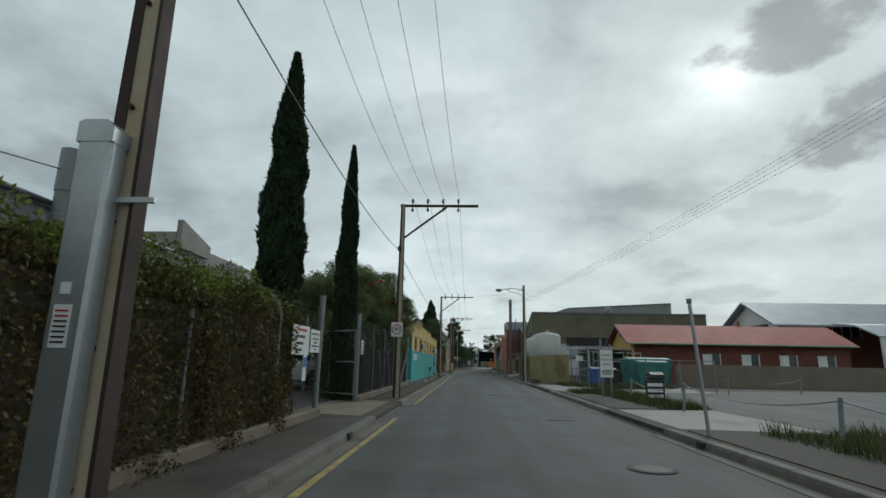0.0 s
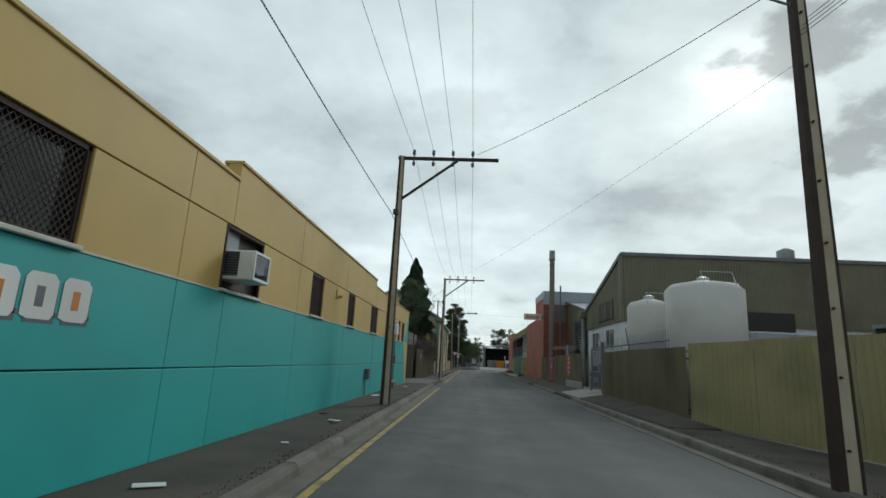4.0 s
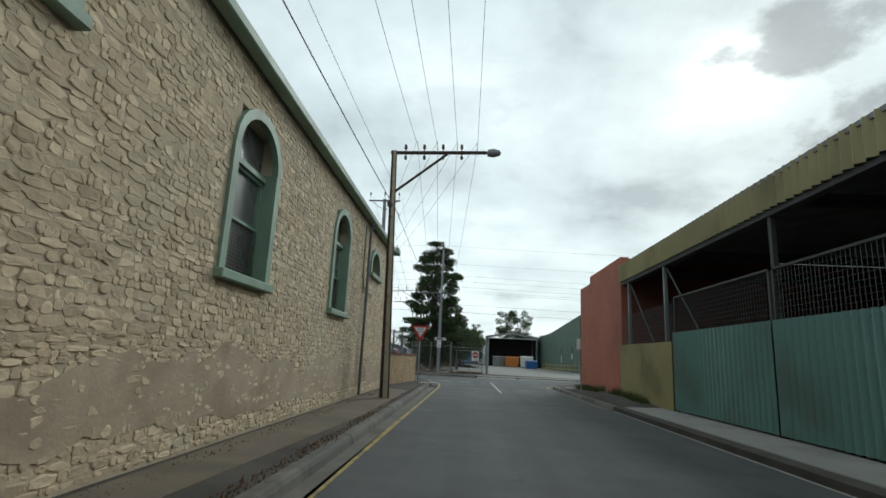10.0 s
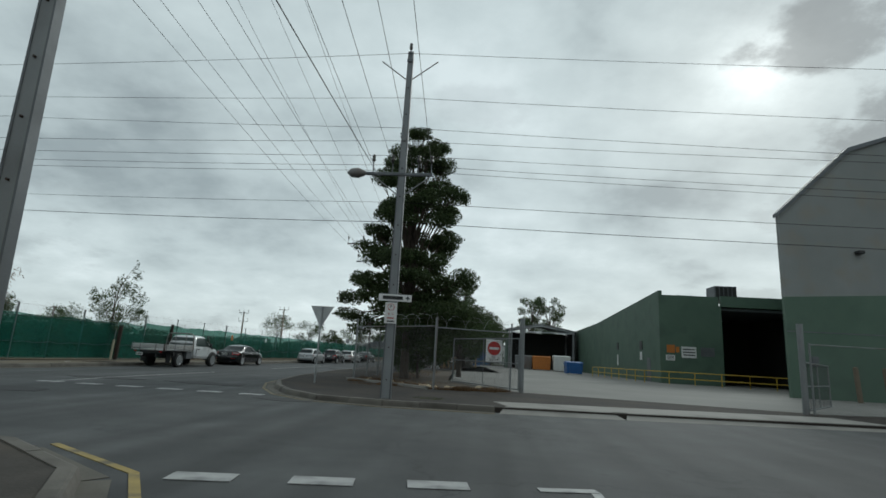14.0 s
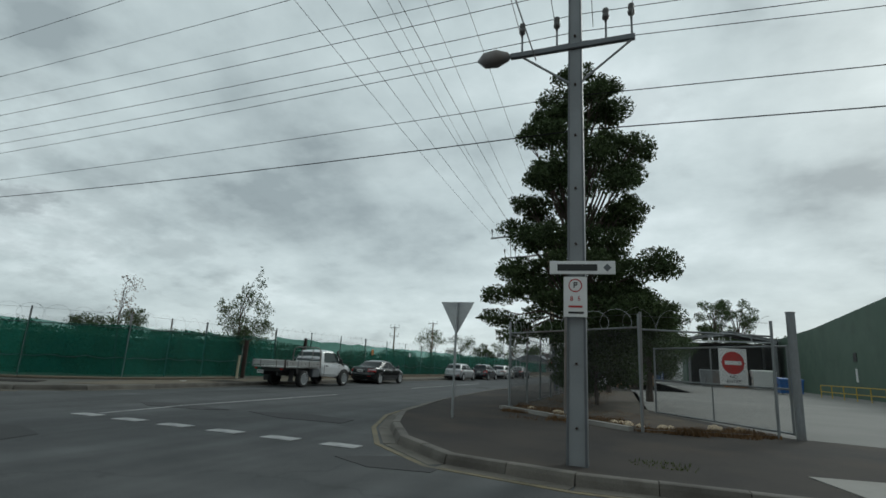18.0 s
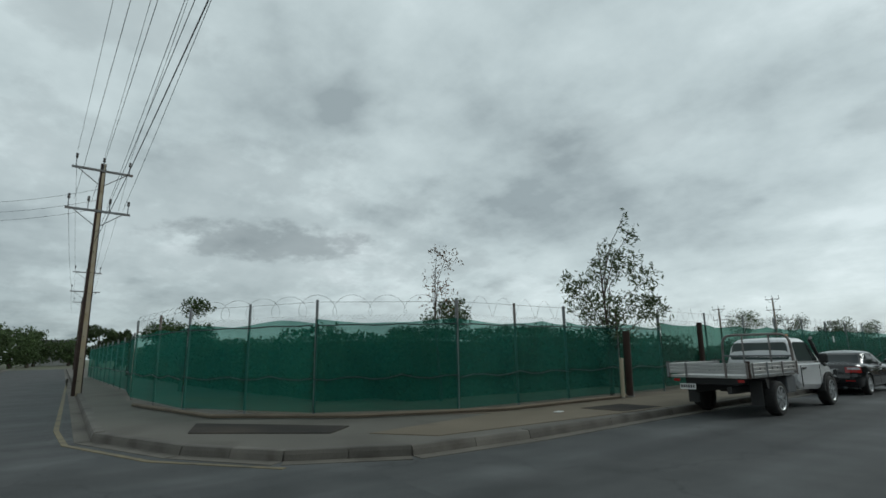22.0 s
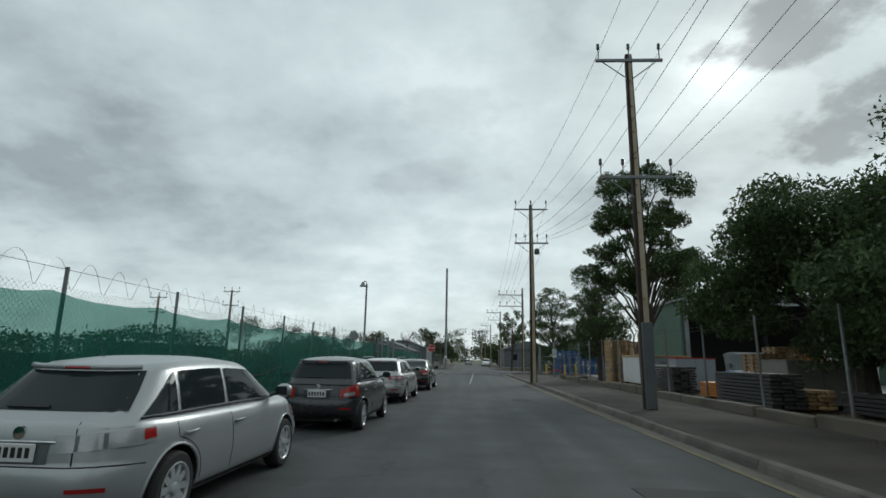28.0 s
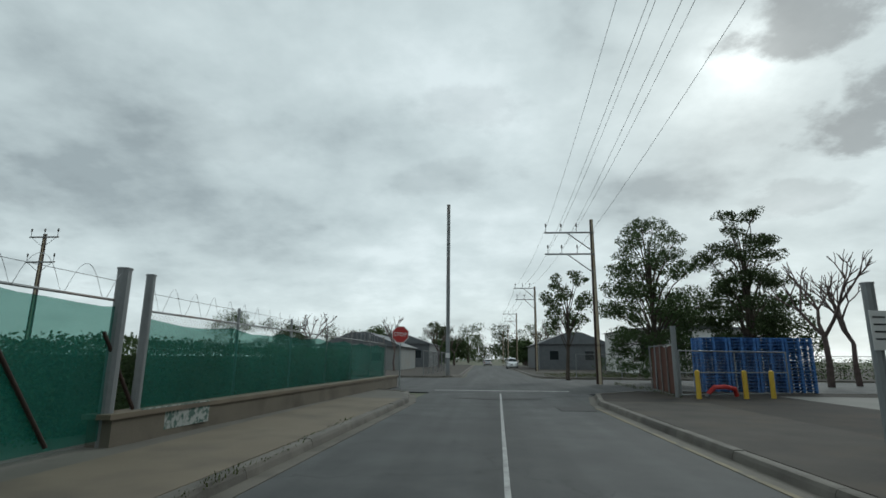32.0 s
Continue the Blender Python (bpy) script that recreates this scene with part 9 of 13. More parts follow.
def cloud(n, rx, ry, z0, z1, r0, r1, seed, flat=0.75):
    """n clumps spread through an oval crown between two heights."""
    rng = random.Random(seed)
    out = []
    for i in range(n):
        a, q = 2.4 * i + rng.random(), math.sqrt((i + 0.6) / n)
        z = z0 + (z1 - z0) * rng.random()
        k = math.sqrt(max(0.1, 1 - ((z - (z0 + z1) / 2) / (0.62 * (z1 - z0))) ** 2))
        r = rng.uniform(r0, r1)
        out.append((rx * q * k * math.cos(a), ry * q * k * math.sin(a), z, r, r, r * flat))
    return out


def brush(name, boxes, leaf, size, count, label, category, seed, drop=0.0, solid_core=False, inside=None):
    """Dense foliage filling a run of boxes (x0, x1, y0, y1, z0, z1)."""
    rng = np.random.default_rng(seed)
    t = thing(name, ((boxes[0][0] + boxes[0][1]) / 2, boxes[0][2], PZ), label, category)
    vol = np.array([(b[1] - b[0]) * (b[3] - b[2]) * (b[5] - b[4]) for b in boxes])
    k = rng.choice(len(boxes), count, p=vol / vol.sum())
    b = np.array(boxes)[k]
    u = rng.random((count, 3))
    e = rng.integers(0, 3, count)
    hit = rng.random(count) < (0.8 if solid_core else 0.35)
    u[np.arange(count), e] = np.where(hit, np.round(u[np.arange(count), e]) + rng.normal(0, 0.03, count), u[np.arange(count), e])
    c = np.stack([b[:, 0] + (b[:, 1] - b[:, 0]) * u[:, 0], b[:, 2] + (b[:, 3] - b[:, 2]) * u[:, 1], b[:, 4] + (b[:, 5] - b[:, 4]) * u[:, 2]], 1)
    c[:, 2] += 0.10 * np.sin(c[:, 1] * 2.3) * u[:, 2] + 0.08 * np.sin(c[:, 1] * 5.1 + 1) * u[:, 2]
    c[:, 0] += 0.08 * np.sin(c[:, 1] * 3.1 + c[:, 2] * 2)
    a = rng.normal(size=(count, 3))
    a[:, 2] -= drop
    a /= np.linalg.norm(a, axis=1)[:, None]
    s = np.cross(a, rng.normal(size=(count, 3)))
    s /= np.linalg.norm(s, axis=1)[:, None]
    z = size * (0.6 + 0.8 * rng.random(count))[:, None]
    v = np.stack([c - a * z, c + s * z * 0.5, c + a * z, c - s * z * 0.5], 1).reshape(-1, 3)
    core = Geo()
    stem = random.Random(seed)
    for q in boxes:
        # the solid block is added as shade deep behind the leaves
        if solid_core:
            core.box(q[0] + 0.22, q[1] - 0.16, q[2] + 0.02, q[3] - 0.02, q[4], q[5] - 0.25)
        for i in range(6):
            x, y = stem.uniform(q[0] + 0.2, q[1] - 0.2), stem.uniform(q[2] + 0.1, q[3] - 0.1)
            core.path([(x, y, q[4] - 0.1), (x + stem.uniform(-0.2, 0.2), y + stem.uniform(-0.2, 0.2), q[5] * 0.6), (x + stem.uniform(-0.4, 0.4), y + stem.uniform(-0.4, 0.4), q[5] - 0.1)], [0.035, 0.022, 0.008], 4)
    part("inner_growth", core, inside or STEM_SHADE, t, "dark stems and any solid core that stands for inner shade")
    leaf_part("foliage", v, np.arange(4 * count).reshape(-1, 4), leaf, t)
    return t


# left side of the lane
HEDGE = [(-5.4, -3.76, -8 + i * 2.6, -5.4 + i * 2.6, PZ, 2.56 - 0.05 * (i % 3)) for i in range(7)]
HEDGE.append((-5.4, -3.8, 10.2, 11.3, PZ, 2.45))
HEDGE.append((-5.4, -4.2, 11.6, 12.6, PZ, 2.0))
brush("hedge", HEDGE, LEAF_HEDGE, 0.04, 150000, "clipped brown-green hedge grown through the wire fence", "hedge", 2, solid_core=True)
brush("hedge_growth", [(-5.4, -3.82, -8, 10.2, 2.32, 2.86)], LEAF_HTOP, 0.04, 40000, "bright new growth along the hedge top", "hedge", 3)
spire((-4.75, 12.5), 9.6, 0.52, "tall dark columnar cypress", 4, 52000, size=0.045)
spire((-4.62, 19.1), 9.8, 0.37, "slim dark columnar cypress beside the gate", 5, 40000, size=0.042)
for i, (x, y, h, s) in enumerate(((-6.3, 23.4, 5.9, 1.8), (-5.8, 26.2, 6.2, 1.8), (-5.8, 29.0, 7.0, 2.0), (-5.5, 31.6, 6.3, 1.7), (-8.6, 31.0, 7.2, 2.2), (-11.3, 31.0, 7.4, 2.4), (-14.0, 30.2, 7.6, 2.4), (-16.6, 28.6, 7.4, 2.4))):
    tree((x, y), h, "bushy bottlebrush tree with a few red flowers behind the fence", cloud(16, s, s, 1.5, h - 0.6, 0.7, 1.1, i + 3), LEAF_BOTTLE if i < 4 else LEAF_DK, 0.036 if i < 4 else 0.05, 44000 if i < 4 else 12000, 40 + i, 0.12, drop=0.5, long=3.2)
tree((-4.95, 31.7), 6.0, "bushy bottlebrush tree leaning over the fence end", cloud(18, 1.25, 1.3, 1.6, 5.6, 0.6, 0.9, 21), LEAF_BOTTLE, 0.034, 46000, 49, 0.10, drop=0.5, long=3.2)
brush("garden_shrub", [(-5.3, -4.15, 19.0, 26.0, PZ, 2.9), (-5.3, -4.15, 26.0, 33.0, PZ, 3.1)], LEAF_DK, 0.05, 40000, "dark undergrowth pressed against the fence", "shrub", 27, solid_core=True)
v, f = leaves([(-4.0, 30.6, 4.9), (-4.2, 28.5, 4.7), (-4.2, 26.5, 4.6), (-4.3, 22.6, 4.9), (-4.35, 25.3, 5.4), (-4.1, 29.6, 5.5), (-4.3, 27.4, 5.3)], [(0.07, 0.07, 0.09)] * 7, 1500, 0.03, 9)
fl = thing("bottlebrush_flowers", (-4.2, 30, 4.2), "red brush flowers among the leaves", "flowers")
leaf_part("petals", v, f, FLOWER, fl)
tagged(fl, kind="stuff")
# conifers, sapling and vine along the lane
spire((-6.75, 92.3), 12.4, 2.0, "broad dark pointed conifer behind the stone wall", 6, 210000, size=0.036, broad=True)
spire((-5.9, 92.0), 8.8, 1.05, "dark pointed conifer beside its taller neighbour", 7, 100000, size=0.034, broad=True)
spire((-15.5, 96.0), 10.2, 0.6, "slim cypress behind the sheds", 8, 6000)
tree((-5.2, 79.8), 8.4, "young gum tree leaning over the fence", cloud(17, 1.5, 0.8, 4.4, 7.9, 0.45, 0.75, 91), LEAF_GUM, 0.05, 6000, 50, 0.055, drop=0.5, long=3.0)
vine = thing("bare_vine", (-4.8, 88, 2.0), "tangle of bare brown vine stems over the fence", "vine")
rng = random.Random(12)
g1 = Geo()
for i in range(3400):
    y = rng.uniform(79.5, 94.6)
    x = rng.uniform(-6.6, -4.25) if i % 2 else rng.uniform(-4.8, -4.15)
    z = rng.uniform(2.0, 2.55 + 1.3 * math.exp(-((y - 91.5) / 4.0) ** 2) + 0.2)
    pts = [Vector((x, y, z))]
    d = Vector((rng.uniform(-0.6, 0.6), rng.uniform(-1, 1), rng.uniform(-0.3, 0.7)))
    for k in range(4):
        d = (d + Vector((rng.uniform(-0.7, 0.7), rng.uniform(-0.7, 0.7), rng.uniform(-0.8, 0.5)))).normalized()
        pts.append(pts[-1] + d * rng.uniform(0.15, 0.4))
    for p in pts:
        p.x = min(p.x, -3.9 - 0.12 * rng.random())
    g1.path(pts, [0.012, 0.010, 0.008, 0.006, 0.003], 3)
tagged(part("stem_tangle", g1, TWIG, vine), kind="stuff")
v, f = leaves([(-4.25, y, 2.6 + 0.9 * math.sin(y)) for y in (83, 86, 88.5, 90.5, 91.8, 93.2, 94.2)], [(0.25, 0.7, 0.4)] * 7, 900, 0.055, 13)
leaf_part("last_leaves", v, f, LEAF_YEL, vine, "a few yellow leaves")
v, f = leaves([(-5.2, y, 2.3) for y in (82, 84, 86, 88, 90, 92, 94)], [(0.9, 1.3, 0.7)] * 7, 5000, 0.035, 14)
leaf_part("dry_leaves", v, f, TWIG, vine, "brown dry leaves")
brush("garden_shrub", [(-5.6, -4.35, 117.9, 119.2, PZ, 2.0), (-7.5, -5.4, 118.2, 124, PZ, 1.7)], LEAF_DK, 0.05, 14000, "dark shrubs between the stone hall and the low wall", "shrub", 15)

# the big tree on the corner and its neighbours
def tiers(rows, seed, rr=0.9, flat=0.6):
    rng = random.Random(seed)
    out = []
    for z, r, n in rows:
        for i in range(n):
            a = 2 * math.pi * (i + rng.random() * 0.6) / n
            q = r * rng.uniform(0.45, 0.95)
            s = rr * rng.uniform(0.75, 1.15) * (0.5 + 0.5 * min(1.0, r / 2.0))
            out.append((q * math.cos(a), q * math.sin(a), z + rng.uniform(-0.6, 0.6), s, s, s * rng.uniform(flat, flat + 0.3)))
    return out


tree((-4.2, 151.0), 14.2, "tall dark silky-oak tree with tiers of feathery foliage", tiers(((2.8, 3.4, 12), (4.0, 3.5, 13), (5.3, 3.3, 13), (6.6, 3.0, 12), (7.8, 2.8, 11), (9.0, 2.6, 10), (10.2, 2.4, 10), (11.3, 2.1, 8), (12.3, 1.6, 7), (13.2, 0.9, 5), (13.8, 0.3, 2)), 3, 0.80, 0.42), LEAF_DK, 0.06, 105000, 60, 0.20, drop=0.3, long=2.4)
tree((-3.6, 152.2), 4.6, "dark shrub under the corner tree", cloud(18, 2.0, 1.7, 0.8, 3.9, 0.55, 0.9, 31), LEAF_DK, 0.055, 18000, 161, 0.07, category="shrub")
tree((-5.0, 156.5), 3.6, "dark shrub by the corner fence", cloud(12, 1.0, 2.4, 0.8, 3.0, 0.5, 0.8, 32), LEAF_DK, 0.055, 10000, 162, 0.06, category="shrub")
brush("scrub", [(-4 + 6 * k, 2.4 + 6 * k, 249.2, 251.0, PZ, 1.7 + 0.4 * (k % 3)) for k in range(7)], LEAF_MID, 0.09, 12000, "dry scrub along the fence past the crossing", "shrub", 33)
tree((-1.6, 158), 5.0, "rounded dark tree inside the yard fence", cloud(14, 1.5, 1.7, 1.6, 4.4, 0.7, 1.0, 5), LEAF_DK, 0.06, 12000, 61, 0.15)
tree((-4.0, 166), 6.2, "rounded dark tree by the fence", cloud(12, 1.9, 1.9, 2.4, 5.6, 0.8, 1.1, 6), LEAF_DK, 0.07, 10000, 62, 0.14)
for i, (x, y, h, s) in enumerate(((9.0, 226.0, 14.5, 2.9), (12.6, 226.6, 14.5, 2.8))):
    tree((x, y), h, "tall grey-green gum tree with an open crown", cloud(18, s, s, h * 0.45, h - 1, 0.8, 1.3, 20 + i), LEAF_MID, 0.11, 9000, 70 + i, 0.25, drop=0.4)

# along the wide street, left
tree((-21.9, 152.4), 5.7, "young wattle tree behind the green fence", [(-0.2, 0, 2.8, 0.8, 0.8, 0.6), (0.8, 0.2, 2.8, 0.7, 0.7, 0.5), (-1.1, 0.3, 3.0, 0.6, 0.6, 0.5), (-1.0, 0.0, 3.7, 0.5, 0.5, 0.4), (0.1, -0.2, 3.8, 0.65, 0.65, 0.5), (0.9, 0, 4.1, 0.55, 0.55, 0.5), (0.3, 0, 4.6, 0.4, 0.4, 0.4), (1.0, 0.1, 5.0, 0.3, 0.3, 0.4), (0.9, 0.1, 5.6, 0.15, 0.15, 0.35), (0.0, 0.3, 2.1, 0.9, 0.9, 0.5), (1.5, 0.2, 2.5, 0.6, 0.6, 0.5), (1.5, 0.1, 3.5, 0.5, 0.5, 0.45), (-1.5, 0.1, 3.6, 0.35, 0.35, 0.5)], LEAF_GUM, 0.042, 4000, 63, 0.06, drop=0.1, long=3.6)
tree((-24.65, 147.7), 4.6, "thin sapling with few leaves behind the fence", [(0.1, 0, 3.0, 0.7, 0.7, 0.5), (-0.4, 0.2, 3.7, 0.5, 0.5, 0.5), (0.4, 0, 4.2, 0.5, 0.5, 0.5), (0, 0, 4.5, 0.3, 0.3, 0.3)], LEAF_BROWN, 0.04, 380, 64, 0.05, drop=0.4, long=2.6)
tree((-26.5, 149.6), 3.4, "low green shrub showing above the fence", [(0, 0, 2.4, 0.9, 0.9, 0.7), (0.4, 0, 2.9, 0.6, 0.6, 0.4)], LEAF_GUM, 0.05, 2200, 65, 0.05)
tree((-36.5, 143.3), 3.9, "rounded shrub at the end of the green fence", cloud(14, 1.6, 1.3, 1.6, 3.7, 0.5, 0.8, 9), LEAF_MID, 0.06, 9000, 66, 0.08)
mound = [(fence_x(y) - 2.6 - (i % 2) * 0.8, fence_x(y) - 1.0, y, y + 4.6, PZ, 1.55 + 0.6 * ((i * 37) % 5) / 4) for i, y in enumerate(range(162, 206, 5))]
# weed banks: a darker leaf colour on the core block stands for inner shade
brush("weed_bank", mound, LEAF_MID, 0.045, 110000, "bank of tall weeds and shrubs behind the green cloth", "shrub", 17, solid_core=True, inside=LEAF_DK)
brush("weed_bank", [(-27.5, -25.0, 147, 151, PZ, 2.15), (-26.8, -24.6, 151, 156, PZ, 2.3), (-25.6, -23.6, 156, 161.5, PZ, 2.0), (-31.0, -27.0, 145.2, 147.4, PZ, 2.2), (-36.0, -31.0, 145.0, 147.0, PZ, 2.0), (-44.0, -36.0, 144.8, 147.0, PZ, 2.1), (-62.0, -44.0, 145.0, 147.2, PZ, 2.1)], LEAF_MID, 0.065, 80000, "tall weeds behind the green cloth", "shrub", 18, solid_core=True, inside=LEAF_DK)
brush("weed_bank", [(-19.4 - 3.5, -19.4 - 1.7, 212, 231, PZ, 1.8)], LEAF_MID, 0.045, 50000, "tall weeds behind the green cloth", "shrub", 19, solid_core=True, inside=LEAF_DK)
# right side
tree((-2.6, 179.6), 7.2, "wide dark fig tree spreading over the yard", cloud(40, 4.2, 4.6, 2.0, 5.9, 0.9, 1.5, 11), LEAF_MID, 0.065, 75000, 67, 0.28, fork=0.25)
tree((-2.5, 185.7), 7.8, "dark pepper tree over the timber yard", cloud(40, 4.1, 3.7, 2.0, 6.2, 1.0, 1.5, 12), LEAF_MID, 0.06, 75000, 68, 0.28, drop=0.8, long=2.8, fork=0.25)
tree((-4.5, 198.6), 12.6, "tall white cedar with an open spreading crown", tiers(((5.6, 2.6, 5), (6.4, 3.5, 7), (7.6, 3.5, 7), (9.0, 3.2, 7), (10.3, 2.6, 6), (11.6, 1.7, 4)), 8, 0.9, 0.5), LEAF_MID, 0.07, 42000, 69, 0.26, fork=0.28, drop=0.3)
tree((-4.4, 208.8), 8.5, "spreading pale-leaved tree beside the gate", tiers(((1.9, 1.5, 6), (2.8, 2.1, 8), (3.7, 2.3, 9), (4.7, 2.4, 9), (5.7, 2.1, 8), (6.7, 1.6, 6), (7.7, 0.8, 4)), 9, 0.75, 0.5), LEAF_MID, 0.055, 24000, 71, 0.2, drop=0.4)
tree((-2.7, 238.4), 11.0, "broad open-crowned tree behind the blue stacks", tiers(((1.6, 3.0, 10), (2.8, 3.6, 12), (4.2, 3.7, 12), (5.6, 3.5, 10), (7.2, 3.1, 9), (8.8, 2.5, 7), (10.2, 1.4, 4)), 10, 0.95, 0.5), LEAF_MID, 0.075, 34000, 72, 0.2)
tree((1.6, 235.0), 11.0, "upright dark tree behind the blue stacks", tiers(((1.8, 2.0, 8), (3.0, 2.2, 9), (4.2, 2.2, 9), (5.6, 2.0, 8), (7.0, 1.9, 7), (8.5, 1.7, 7), (9.8, 1.1, 5)), 14, 0.85, 0.45), LEAF_DK, 0.07, 27000, 74, 0.18)
tree((-7.6, 244), 8.4, "thin gum tree at the crossing", tiers(((4.4, 1.8, 5), (6.0, 2.2, 6), (7.6, 1.4, 4)), 15, 0.75, 0.6), LEAF_MID, 0.09, 5000, 75, 0.14)


def bare(at, h, seed, label="leafless grey street tree"):
    t = thing("bare_tree", (*at, PZ), label, "tree", "trees")
    rng = random.Random(seed)
    g = Geo()
    def grow(p, d, ln, r, k):
        q = p + d * ln
        g.path([p, p.lerp(q, 0.5) + Vector((rng.uniform(-1, 1), rng.uniform(-1, 1), 0)) * ln * 0.06, q], [r, r * 0.85, r * 0.7], 4)
        if k:
            for i in range(3):
                e = (d + Vector((rng.uniform(-0.8, 0.8), rng.uniform(-0.8, 0.8), rng.uniform(0.0, 0.6)))).normalized()
                grow(q, e, ln * rng.uniform(0.55, 0.8), r * 0.6, k - 1)
    grow(Vector((*at, -0.05)), Vector((0, 0, 1)), h * 0.33, h * 0.022, 4)
    part("branchwork", g, TWIG, t)


for i, (x, y, h) in enumerate(((7.5, 238, 9.5), (10.5, 240, 8.5), (-24, 262, 7), (-21, 285, 7.5), (-20, 310, 8), (-3.0, 290, 8), (-30, 250, 6.5), (-2, 330, 9))):
    bare((x, y), h, 30 + i)
tree((-60, 126.6), 9.8, "half-bare brown-leaved plane tree behind the boundary wall", cloud(22, 4.6, 4.6, 4.2, 9.2, 1.0, 1.5, 44), LEAF_BROWN, 0.11, 5200, 144, 0.22, fork=0.25)
bare((-63, 127.2), 10.5, 51)
# distant crowns over the vacant lot and at the street's end
for i, (x, y, h, s) in enumerate(((-24, 318, 6, 3), (-22, 345, 7, 3.5), (-4.5, 322, 6, 3), (-3, 350, 7, 3.5), (-112, 131, 8.5, 5), (-126, 132, 9.5, 5.5), (-150, 137, 9, 6), (-178, 141.5, 8, 6), (-185, 149, 7, 5), (-14, 440, 8, 8), (-26, 440, 9, 8), (0, 440, 9, 8), (-112, 400, 19, 9), (-96, 405, 16, 8), (-75, 420, 14, 8), (-60, 330, 10, 5), (-45, 350, 10, 6), (-27, 380, 14, 6), (-20, 400, 15, 7), (-5, 420, 15, 7), (5, 380, 13, 6), (-95, 148.5, 6, 2.5), (-135, 134, 9, 4), (-150, 152, 9, 4), (-160, 140, 8, 3), (-35, 160 + 260, 13, 7), (20, 300, 12, 6), (32, 290, 12, 6), (-150, 300, 12, 8), (-130, 220, 9, 6))):
    tree((x, y), h, "distant rounded tree on the skyline", cloud(16, s, s * 0.8, h * 0.18, h - 1.2, s * 0.3, s * 0.45, 80 + i, 0.8), LEAF_DK if i % 2 else LEAF_MID, 0.26, 4200, 90 + i, 0.3, sub=True)


def tufts(name, spots, h, count, seed, label, m=None, banked=False):
    """Grass blades over patches (x0, x1, y0, y1)."""
    rng = np.random.default_rng(seed)
    area = np.array([(b[1] - b[0]) * (b[3] - b[2]) for b in spots])
    k = rng.choice(len(spots), count, p=area / area.sum())
    b = np.array(spots)[k]
    x = b[:, 0] + (b[:, 1] - b[:, 0]) * rng.beta(1.5, 1.5, count)
    y = b[:, 2] + (b[:, 3] - b[:, 2]) * rng.random(count)
    lump = 0.35 + 0.65 * (0.5 + 0.5 * np.sin(x * 3.1 + 1) * np.sin(y * 2.3)) ** 1.2
    hh = h * lump * (0.5 + 0.9 * rng.random(count))
    a = rng.random(count) * 2 * np.pi
    w = 0.012
    z = np.array([PZ + (rise(b) - PZ) * (a - 4.84) / 1.28 for a, b in zip(x, y)]) if banked else np.full(count, PZ)
    c = np.stack([x, y, z], 1)
    s = np.stack([np.cos(a) * w, np.sin(a) * w, np.zeros(count)], 1)
    tip = c + np.stack([np.cos(a + 1.3) * hh * 0.5, np.sin(a + 1.3) * hh * 0.5, hh], 1)
    v = np.stack([c - s, c + s, tip], 1).reshape(-1, 3)
    me = bpy.data.meshes.new(name)
    o = Vector((float(x.mean()), float(y.mean()), PZ))
    me.from_pydata((v - np.array(o)).tolist(), [], np.arange(3 * count).reshape(-1, 3).tolist())
    me.materials.append(m or GRASS)
    ob = new(name, me)
    ob.matrix_basis = Matrix.Translation(o)
    tagged(ob, label, "grass", kind="stuff")


tufts("grass", [(6.1, 8.6, -6, 11.8), (6.2, 8.2, 18, 29.6), (6.3, 8.6, 35.4, 39.0), (8.0, 11.5, 33.2, 38.0), (11.5, 13.8, 35.5, 38.0), (5.2, 6.6, 26.5, 29.0), (5.0, 5.5, 40.5, 42.5)], 0.34, 30000, 4, "rough green weeds on the verge")
tufts("grass", [(5.3, 5.95, 96.8, 99.8), (5.6, 6.0, 114, 118.5), (5.5, 6.0, 120, 125)], 0.36, 2200, 5, "weeds at the foot of the iron sheets", banked=True)
tufts("grass", [(-6.4, -5.6, 119.5, 124)], 0.35, 1500, 6, "weeds beside the low wall")
tufts("grass", [(left_kerb(207) - 0.05, left_kerb(207) + 0.16, 200, 216), (-2.2, -1.2, 138.9, 139.5)], 0.07, 700, 7, "grass growing in the gutter")
tufts("grass", [(-6.5, -5.7, 224, 236), (-9, 2, 246.5, 258)], 0.25, 3500, 8, "dry grass behind the gates")
tufts("leaf_litter", [(-5.6, -1.8, 144.2, 149.5), (-6.2, -3.5, 150, 168), (-6.2, -3.0, 176, 196)], 0.06, 9000, 9, "brown fallen leaves on the bed", LEAF_BROWN)
tufts("leaf_litter", [(-2.2, -0.6, 143.7, 144.6), (-1.2, 0.5, 144.1, 145.0), (-0.2, 1.0, 144.6, 145.6), (-4.4, -2.4, 144.6, 146.2), (-6.0, -4.2, 146.0, 148.5)], 0.15, 9000, 29, "heaps of brown fallen leaves along the fence foot", LEAF_BROWN)
tufts("leaf_litter", [(-2.75, -2.42, 98, 108), (-2.75, -2.45, 84, 92), (-4.2, -3.9, 84, 92), (fence_x(175) + 0.1, fence_x(175) + 0.8, 160, 190)], 0.05, 5000, 10, "brown leaf litter along the edges", LEAF_BROWN)

